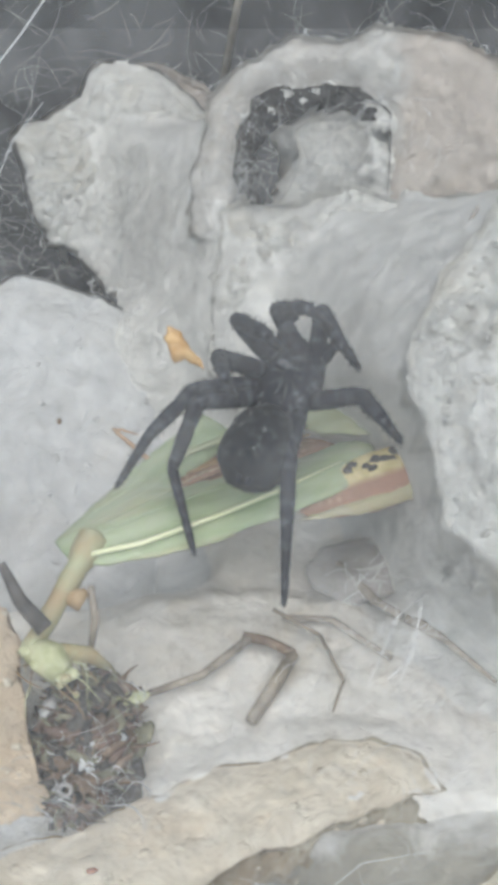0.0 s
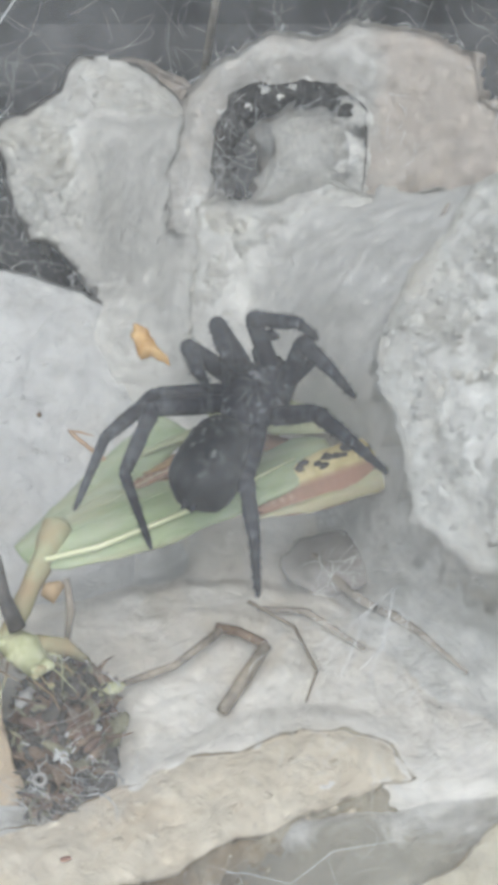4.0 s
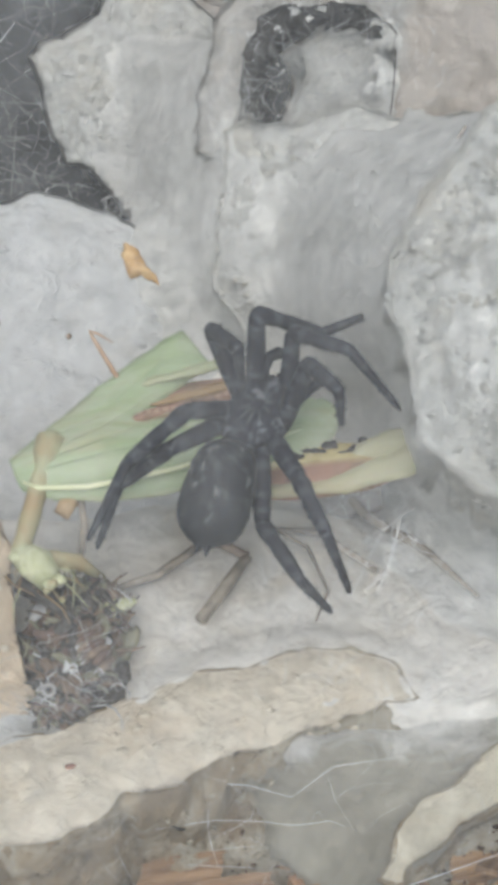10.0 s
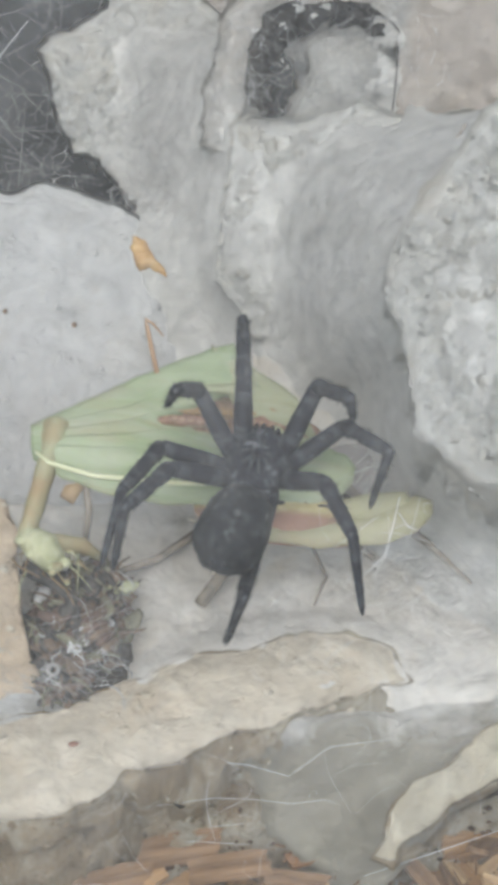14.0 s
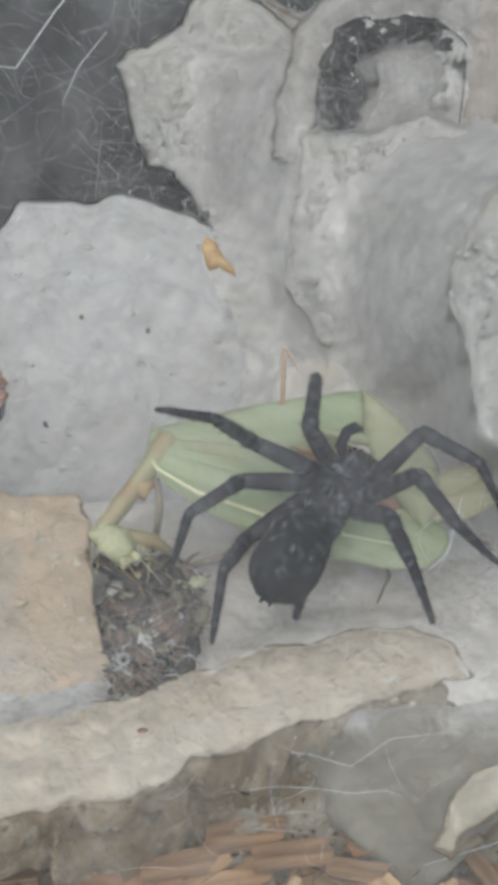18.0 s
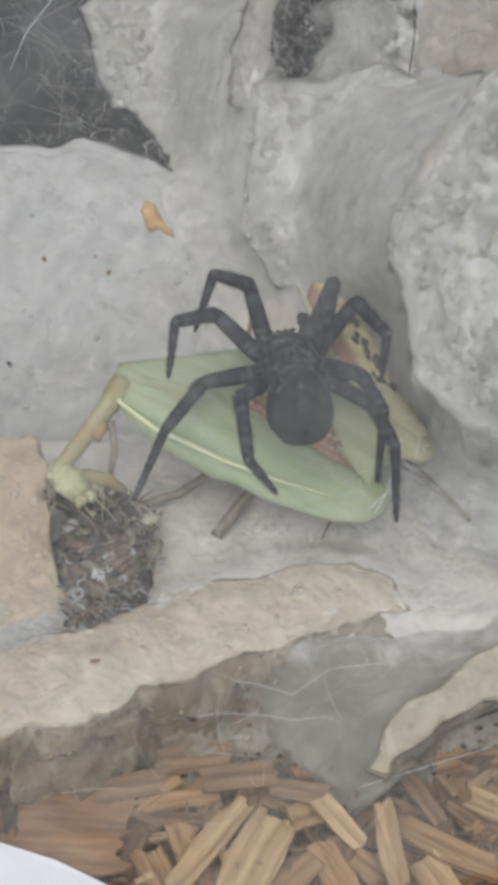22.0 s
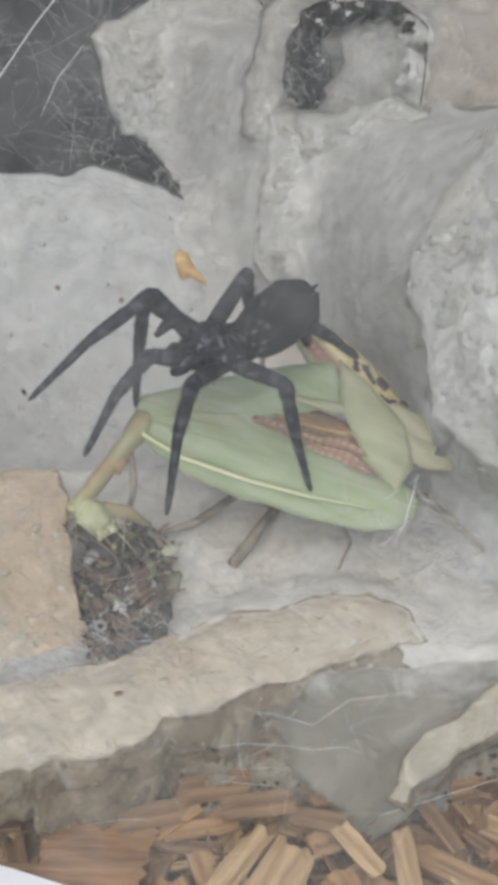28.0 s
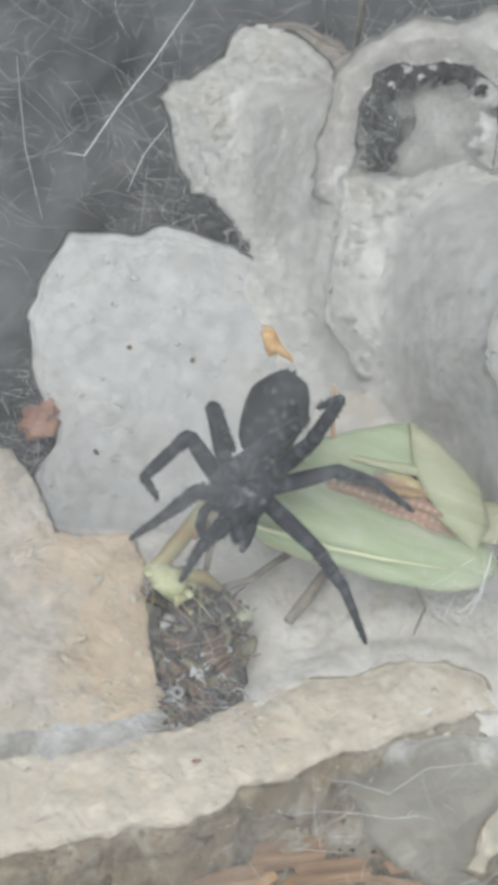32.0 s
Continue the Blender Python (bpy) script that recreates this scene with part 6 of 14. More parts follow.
    walk(SPIDER_ABDOMEN, [
        (0, aim(0, 0, 0, -8.93, -1.41, 5.53, -1, 0)),
        (0.5, aim(0, 0, 0, -9.06, -1.27, 5.36, -1, 0)),
        (1, aim(0, 0, 0, -9.18, -1.12, 5.18, -1, 0)),
        (1.5, aim(0, 0, 0, -9.39, -0.93, 4.83, -1, 0)),
        (2, aim(0, 0, 0, -9.58, -0.73, 4.47, -1, 0)),
        (2.5, aim(0, 0, 0, -9.90, -2.05, 3.18, -1, 0)),
        (3, aim(0, 0, 0, -9.91, -3.30, 1.80, -1, 0)),
        (3.5, aim(0, 0, 0, -9.96, -3.12, 1.86, -1, 0)),
        (4, aim(0, 0, 0, -10.06, -2.67, 1.99, -1, 0)),
        (4.5, aim(0, 0, 0, -10.17, -2.07, 2.16, -1, 0)),
        (5, aim(0, 0, 0, -10.24, -1.46, 2.32, -1, 0)),
        (5.5, aim(0, 0, 0, -10.27, -0.99, 2.43, -1, 0)),
        (6, aim(0, 0, 0, -10.28, -0.80, 2.48, -1, 0)),
        (6.5, aim(0, 0, 0, -10.38, -0.56, 2.06, -1, 0)),
        (7, aim(0, 0, 0, -10.47, -0.32, 1.64, -1, 0)),
        (7.5, aim(0, 0, 0, -10.24, -1.22, 2.46, -1, 0)),
        (8, aim(0, 0, 0, -9.87, -2.10, 3.24, -1, 0)),
        (8.5, aim(0, 0, 0, -8.82, -3.55, 4.69, -1, 0)),
        (9, aim(0, 0, 0, -7.36, -4.83, 5.91, -1, 0)),
        (9.5, aim(0, 0, 0, -8.91, -5.11, 2.60, -1, 0)),
        (10, aim(0, 0, 0, -9.40, -4.79, -1.01, -1, 0)),
        (10.5, aim(0, 0, 0, -9.33, -4.89, 1.18, -1, 0)),
        (11, aim(0, 0, 0, -8.86, -4.78, 3.32, -1, 0)),
        (11.5, aim(0, 0, 0, -9.57, -3.56, 2.86, -1, 0)),
        (12, aim(0, 0, 0, -10.09, -2.26, 2.33, -1, 0)),
        (12.5, aim(0, 0, 0, -10.48, -0.46, 1.52, -1, 0)),
        (13, aim(0, 0, 0, -10.49, 1.37, 0.65, -1, 0)),
        (13.5, aim(0, 0, 0, -10.45, 0.98, 1.49, -1, 0)),
        (14, aim(0, 0, 0, -10.32, 0.59, 2.33, -1, 0)),
        (14.5, aim(0, 0, 0, -10.39, 0.18, 2.11, -1, 0)),
        (15, aim(0, 0, 0, -10.43, -0.24, 1.89, -1, 0)),
        (15.5, aim(0, 0, 0, -10.43, -0.41, 1.87, -1, 0)),
        (16, aim(0, 0, 0, -10.41, -0.86, 1.81, -1, 0)),
        (16.5, aim(0, 0, 0, -10.36, -1.44, 1.73, -1, 0)),
        (17, aim(0, 0, 0, -10.28, -2.01, 1.64, -1, 0)),
        (17.5, aim(0, 0, 0, -10.19, -2.44, 1.58, -1, 0)),
        (18, aim(0, 0, 0, -10.16, -2.62, 1.55, -1, 0)),
        (18.5, aim(0, 0, 0, -10.30, -1.64, 1.88, -1, 0)),
        (19, aim(0, 0, 0, -10.35, -0.65, 2.19, -1, 0)),
        (19.5, aim(0, 0, 0, -10.49, -0.92, 1.23, -1, 0)),
        (20, aim(0, 0, 0, -10.53, -1.17, 0.25, -1, 0)),
        (20.5, aim(0, 0, 0, -10.56, -0.14, 0.89, -1, 0)),
        (21, aim(0, 0, 0, -10.45, 0.89, 1.51, -1, 0)),
        (21.5, aim(0, 0, 0, -10.51, 1.10, 0.86, -1, 0)),
        (22, aim(0, 0, 0, -10.52, 1.32, 0.20, -1, 0)),
        (22.5, aim(0, 0, 0, -10.58, 0.61, -0.18, -1, 0)),
        (23, aim(0, 0, 0, -10.30, -1.40, -1.60, -1, 0)),
        (23.5, aim(0, 0, 0, -10.28, -1.70, -1.80, -1, 0)),
        (24, aim(0, 0, 0, -10.25, -1.90, -1.90, -1, 0)),
        (24.5, aim(0, 0, 0, -10.28, -1.60, -1.60, -1, 0)),
        (25, aim(0, 0, 0, -10.58, 0.64, -0.09, -1, 0)),
        (25.5, aim(0, 0, 0, -10.50, 1.04, 1.04, -1, 0)),
        (26, aim(0, 0, 0, -9.36, 2.21, 4.45, -1, 0)),
        (26.5, aim(0, 0, 0, -5.68, 3.37, 8.29, -1, 0)),
        (27, aim(0, 0, 0, -2.18, 3.66, 9.71, -1, 0)),
        (27.5, aim(0, 0, 0, -0.99, 3.66, 9.90, -1, 0)),
        (28, aim(0, 0, 0, -1.89, 3.03, 9.98, -1, 0)),
        (28.5, aim(0, 0, 0, -2.24, 1.73, 10.21, -1, 0)),
        (29, aim(0, 0, 0, -2.56, 0.40, 10.28, -1, 0)),
        (29.5, aim(0, 0, 0, -2.25, 1.06, 10.30, -1, 0)),
        (30, aim(0, 0, 0, -1.94, 1.71, 10.28, -1, 0)),
        (30.5, aim(0, 0, 0, -3.76, 1.34, 9.82, -1, 0)),
        (31, aim(0, 0, 0, -5.45, 0.92, 9.05, -1, 0)),
        (31.5, aim(0, 0, 0, -9.78, 0.19, 4.08, -1, 0)),
        (32, aim(0, 0, 0, -10.29, -0.62, -2.48, -1, 0)),
    ])
    walk(LEGS['l1a'], [
        (0, aim(5.60, 1.90, -0.30, 4.86, 5.66, 6.72, 0, 1)),
        (0.5, aim(5.60, 1.90, -0.30, 5.23, 5.35, 6.91, 0, 1)),
        (1, aim(5.60, 1.90, -0.30, 5.60, 5.02, 7.06, 0, 1)),
        (1.5, aim(5.60, 1.90, -0.30, 5.36, 5.09, 7.03, 0, 1)),
        (2, aim(5.60, 1.90, -0.30, 5.12, 5.15, 6.99, 0, 1)),
        (2.5, aim(5.60, 1.90, -0.30, 4.84, 5.94, 6.57, 0, 1)),
        (3, aim(5.60, 1.90, -0.30, 4.57, 6.66, 6.05, 0, 1)),
        (3.5, aim(5.60, 1.90, -0.30, 4.58, 6.29, 6.31, 0, 1)),
        (4, aim(5.60, 1.90, -0.30, 4.63, 5.21, 6.92, 0, 1)),
        (4.5, aim(5.60, 1.90, -0.30, 4.75, 3.58, 7.48, 0, 1)),
        (5, aim(5.60, 1.90, -0.30, 4.90, 1.86, 7.67, 0, 1)),
        (5.5, aim(5.60, 1.90, -0.30, 5.03, 0.64, 7.58, 0, 1)),
        (6, aim(5.60, 1.90, -0.30, 5.08, 0.19, 7.50, 0, 1)),
        (6.5, aim(5.60, 1.90, -0.30, 8.26, 2.98, 7.17, 0, 1)),
        (7, aim(5.60, 1.90, -0.30, 10.69, 5.47, 4.73, 0, 1)),
        (7.5, aim(5.60, 1.90, -0.30, 10.01, 6.57, 4.47, 0, 1)),
        (8, aim(5.60, 1.90, -0.30, 9.21, 7.53, 4.08, 0, 1)),
        (8.5, aim(5.60, 1.90, -0.30, 9.27, 7.86, 3.58, 0, 1)),
        (9, aim(5.60, 1.90, -0.30, 9.30, 8.15, 3.05, 0, 1)),
        (9.5, aim(5.60, 1.90, -0.30, 9.65, 6.82, 4.55, 0, 1)),
        (10, aim(5.60, 1.90, -0.30, 9.73, 5.16, 5.73, 0, 1)),
        (10.5, aim(5.60, 1.90, -0.30, 10.06, 6.54, 4.45, 0, 1)),
        (11, aim(5.60, 1.90, -0.30, 10.13, 7.66, 2.91, 0, 1)),
        (11.5, aim(5.60, 1.90, -0.30, 10.84, 6.17, 3.97, 0, 1)),
        (12, aim(5.60, 1.90, -0.30, 11.24, 4.43, 4.78, 0, 1)),
        (12.5, aim(5.60, 1.90, -0.30, 8.59, 3.08, 7.02, 0, 1)),
        (13, aim(5.60, 1.90, -0.30, 5.29, 1.48, 7.68, 0, 1)),
        (13.5, aim(5.60, 1.90, -0.30, 6.73, 2.12, 7.62, 0, 1)),
        (14, aim(5.60, 1.90, -0.30, 8.13, 2.76, 7.24, 0, 1)),
        (14.5, aim(5.60, 1.90, -0.30, 8.30, 3.73, 7.01, 0, 1)),
        (15, aim(5.60, 1.90, -0.30, 8.42, 4.67, 6.66, 0, 1)),
        (15.5, aim(5.60, 1.90, -0.30, 8.11, 4.63, 6.79, 0, 1)),
        (16, aim(5.60, 1.90, -0.30, 7.32, 4.50, 7.07, 0, 1)),
        (16.5, aim(5.60, 1.90, -0.30, 6.21, 4.28, 7.31, 0, 1)),
        (17, aim(5.60, 1.90, -0.30, 5.10, 4.02, 7.40, 0, 1)),
        (17.5, aim(5.60, 1.90, -0.30, 4.28, 3.79, 7.36, 0, 1)),
        (18, aim(5.60, 1.90, -0.30, 3.96, 3.69, 7.32, 0, 1)),
        (18.5, aim(5.60, 1.90, -0.30, 5.82, 4.29, 7.33, 0, 1)),
        (19, aim(5.60, 1.90, -0.30, 7.66, 4.74, 6.89, 0, 1)),
        (19.5, aim(5.60, 1.90, -0.30, 7.12, 4.61, 7.07, 0, 1)),
        (20, aim(5.60, 1.90, -0.30, 6.58, 4.46, 7.22, 0, 1)),
        (20.5, aim(5.60, 1.90, -0.30, 6.20, 3.75, 7.46, 0, 1)),
        (21, aim(5.60, 1.90, -0.30, 5.81, 3.03, 7.62, 0, 1)),
        (21.5, aim(5.60, 1.90, -0.30, 7.69, 2.96, 7.35, 0, 1)),
        (22, aim(5.60, 1.90, -0.30, 9.44, 2.83, 6.65, 0, 1)),
        (22.5, aim(5.60, 1.90, -0.30, 8.92, 3.33, 6.84, 0, 1)),
        (23, aim(5.60, 1.90, -0.30, 8.38, 3.81, 6.96, 0, 1)),
        (23.5, aim(5.60, 1.90, -0.30, 6.52, 3.59, 7.46, 0, 1)),
        (24, aim(5.60, 1.90, -0.30, 4.60, 3.28, 7.52, 0, 1)),
        (24.5, aim(5.60, 1.90, -0.30, 6.93, 3.34, 7.46, 0, 1)),
        (25, aim(5.60, 1.90, -0.30, 9.14, 3.28, 6.74, 0, 1)),
        (25.5, aim(5.60, 1.90, -0.30, 9.77, 2.94, 6.45, 0, 1)),
        (26, aim(5.60, 1.90, -0.30, 11.29, 1.95, 5.32, 0, 1)),
        (26.5, aim(5.60, 1.90, -0.30, 12.66, 0.66, 3.26, 0, 1)),
        (27, aim(5.60, 1.90, -0.30, 13.13, -0.22, 1.38, 0, 1)),
        (27.5, aim(5.60, 1.90, -0.30, 13.17, -0.51, 0.66, 0, 1)),
        (28, aim(5.60, 1.90, -0.30, 13.35, 0.42, 1.01, 0, 1)),
        (28.5, aim(5.60, 1.90, -0.30, 13.39, 0.37, 0.66, 0, 1)),
        (29, aim(5.60, 1.90, -0.30, 13.42, 0.32, 0.31, 0, 1)),
        (29.5, aim(5.60, 1.90, -0.30, 13.41, 0.51, 0.73, 0, 1)),
        (30, aim(5.60, 1.90, -0.30, 13.38, 0.70, 1.15, 0, 1)),
        (30.5, aim(5.60, 1.90, -0.30, 13.19, 0.57, 1.86, 0, 1)),
        (31, aim(5.60, 1.90, -0.30, 12.93, 0.45, 2.56, 0, 1)),
        (31.5, aim(5.60, 1.90, -0.30, 11.81, 0.42, 4.52, 0, 1)),
        (32, aim(5.60, 1.90, -0.30, 10.20, 0.51, 6.10, 0, 1)),
    ])
    walk(LEGS['l1b'], [
        (0, aim(4.86, 5.66, 6.72, 1.65, 1.23, 12.83, 0, 1)),
        (0.5, aim(5.23, 5.35, 6.91, 1.65, 1.35, 13.11, 0, 1)),
        (1, aim(5.60, 5.02, 7.06, 1.67, 1.48, 13.32, 0, 1)),
        (1.5, aim(5.36, 5.09, 7.03, 1.24, 1.30, 13.02, 0, 1)),
        (2, aim(5.12, 5.15, 6.99, 0.82, 1.14, 12.70, 0, 1)),
        (2.5, aim(4.84, 5.94, 6.57, 0.13, 1.11, 11.23, 0, 1)),
        (3, aim(4.57, 6.66, 6.05, -0.42, 1.17, 9.54, 0, 1)),
        (3.5, aim(4.58, 6.29, 6.31, -0.40, 1.05, 10.18, 0, 1)),
        (4, aim(4.63, 5.21, 6.92, -0.26, 0.72, 11.73, 0, 1)),
        (4.5, aim(4.75, 3.58, 7.48, 0.14, 0.30, 13.42, 0, 1)),
        (5, aim(4.90, 1.86, 7.67, 0.79, -0.07, 14.50, 0, 1)),
        (5.5, aim(5.03, 0.64, 7.58, 1.38, -0.27, 14.86, 0, 1)),
        (6, aim(5.08, 0.19, 7.50, 1.62, -0.33, 14.91, 0, 1)),
        (6.5, aim(8.26, 2.98, 7.17, 5.32, 1.12, 14.59, 0, 1)),
        (7, aim(10.69, 5.47, 4.73, 8.37, 2.32, 11.93, 0, 1)),
        (7.5, aim(10.01, 6.57, 4.47, 8.41, 1.98, 11.08, 0, 1)),
        (8, aim(9.21, 7.53, 4.08, 8.41, 1.72, 9.81, 0, 1)),
        (8.5, aim(9.27, 7.86, 3.58, 10.10, 1.05, 8.08, 0, 1)),
        (9, aim(9.30, 8.15, 3.05, 11.71, 0.87, 5.97, 0, 1)),
        (9.5, aim(9.65, 6.82, 4.55, 14.11, 0.07, 3.19, 0, 1)),
        (10, aim(9.73, 5.16, 5.73, 14.73, 1.24, 0.55, 0, 1)),
        (10.5, aim(10.06, 6.54, 4.45, 14.07, 3.87, -2.18, 0, 1)),
        (11, aim(10.13, 7.66, 2.91, 12.87, 6.42, -4.72, 0, 1)),
        (11.5, aim(10.84, 6.17, 3.97, 15.71, 4.35, -2.37, 0, 1)),
        (12, aim(11.24, 4.43, 4.78, 17.77, 2.20, 0.35, 0, 1)),
        (12.5, aim(8.59, 3.08, 7.02, 16.51, 2.90, 4.92, 0, 1)),
        (13, aim(5.29, 1.48, 7.68, 13.25, 3.38, 8.27, 0, 1)),
        (13.5, aim(6.73, 2.12, 7.62, 14.70, 4.06, 7.85, 0, 1)),
        (14, aim(8.13, 2.76, 7.24, 16.09, 4.72, 7.13, 0, 1)),
        (14.5, aim(8.30, 3.73, 7.01, 16.06, 6.37, 7.02, 0, 1)),
        (15, aim(8.42, 4.67, 6.66, 15.93, 7.96, 6.79, 0, 1)),
        (15.5, aim(8.11, 4.63, 6.79, 15.59, 8.00, 6.71, 0, 1)),
        (16, aim(7.32, 4.50, 7.07, 14.67, 8.09, 6.48, 0, 1)),
        (16.5, aim(6.21, 4.28, 7.31, 13.35, 8.12, 6.04, 0, 1)),
        (17, aim(5.10, 4.02, 7.40, 11.96, 8.06, 5.46, 0, 1)),
        (17.5, aim(4.28, 3.79, 7.36, 10.89, 7.98, 4.93, 0, 1)),
        (18, aim(3.96, 3.69, 7.32, 10.47, 7.93, 4.70, 0, 1)),
        (18.5, aim(5.82, 4.29, 7.33, 12.70, 8.49, 5.85, 0, 1)),
        (19, aim(7.66, 4.74, 6.89, 14.77, 8.80, 6.58, 0, 1)),
        (19.5, aim(7.12, 4.61, 7.07, 14.30, 8.56, 7.28, 0, 1)),
        (20, aim(6.58, 4.46, 7.22, 13.79, 8.29, 7.95, 0, 1)),
        (20.5, aim(6.20, 3.75, 7.46, 14.06, 6.05, 7.75, 0, 1)),
        (21, aim(5.81, 3.03, 7.62, 13.98, 3.68, 7.46, 0, 1)),
        (21.5, aim(7.69, 2.96, 7.35, 10.96, 8.30, 12.64, 0, 1)),
        (22, aim(9.44, 2.83, 6.65, 4.14, 6.85, 11.44, 0, 1)),
        (22.5, aim(8.92, 3.33, 6.84, 3.18, 7.47, 10.96, 0, 1)),
        (23, aim(8.38, 3.81, 6.96, 2.25, 8.03, 10.38, 0, 1)),
        (23.5, aim(6.52, 3.59, 7.46, 0.07, 8.34, 9.25, 0, 1)),
        (24, aim(4.60, 3.28, 7.52, -1.86, 8.33, 7.58, 0, 1)),
        (24.5, aim(6.93, 3.34, 7.46, 0.08, 7.73, 8.46, 0, 1)),
        (25, aim(9.14, 3.28, 6.74, 2.05, 6.92, 8.67, 0, 1)),
        (25.5, aim(9.77, 2.94, 6.45, 3.10, 7.28, 8.40, 0, 1)),
        (26, aim(11.29, 1.95, 5.32, 7.41, 8.94, 7.15, 0, 1)),
        (26.5, aim(12.66, 0.66, 3.26, 16.94, 7.65, 3.52, 0, 1)),
        (27, aim(13.13, -0.22, 1.38, 20.05, 4.12, 0.72, 0, 1)),
        (27.5, aim(13.17, -0.51, 0.66, 20.46, 3.13, -0.17, 0, 1)),
        (28, aim(13.35, 0.42, 1.01, 20.34, 4.68, 1.45, 0, 1)),
        (28.5, aim(13.39, 0.37, 0.66, 20.22, 4.87, 1.24, 0, 1)),
        (29, aim(13.42, 0.32, 0.31, 20.07, 5.06, 1.02, 0, 1)),
        (29.5, aim(13.41, 0.51, 0.73, 19.91, 5.42, 1.73, 0, 1)),
        (30, aim(13.38, 0.70, 1.15, 19.70, 5.76, 2.44, 0, 1)),
        (30.5, aim(13.19, 0.57, 1.86, 20.16, 4.55, 3.54, 0, 1)),
        (31, aim(12.93, 0.45, 2.56, 20.37, 3.24, 4.58, 0, 1)),
        (31.5, aim(11.81, 0.42, 4.52, 18.29, 2.11, 9.26, 0, 1)),
        (32, aim(10.20, 0.51, 6.10, 14.79, 0.85, 12.88, 0, 1)),
    ])
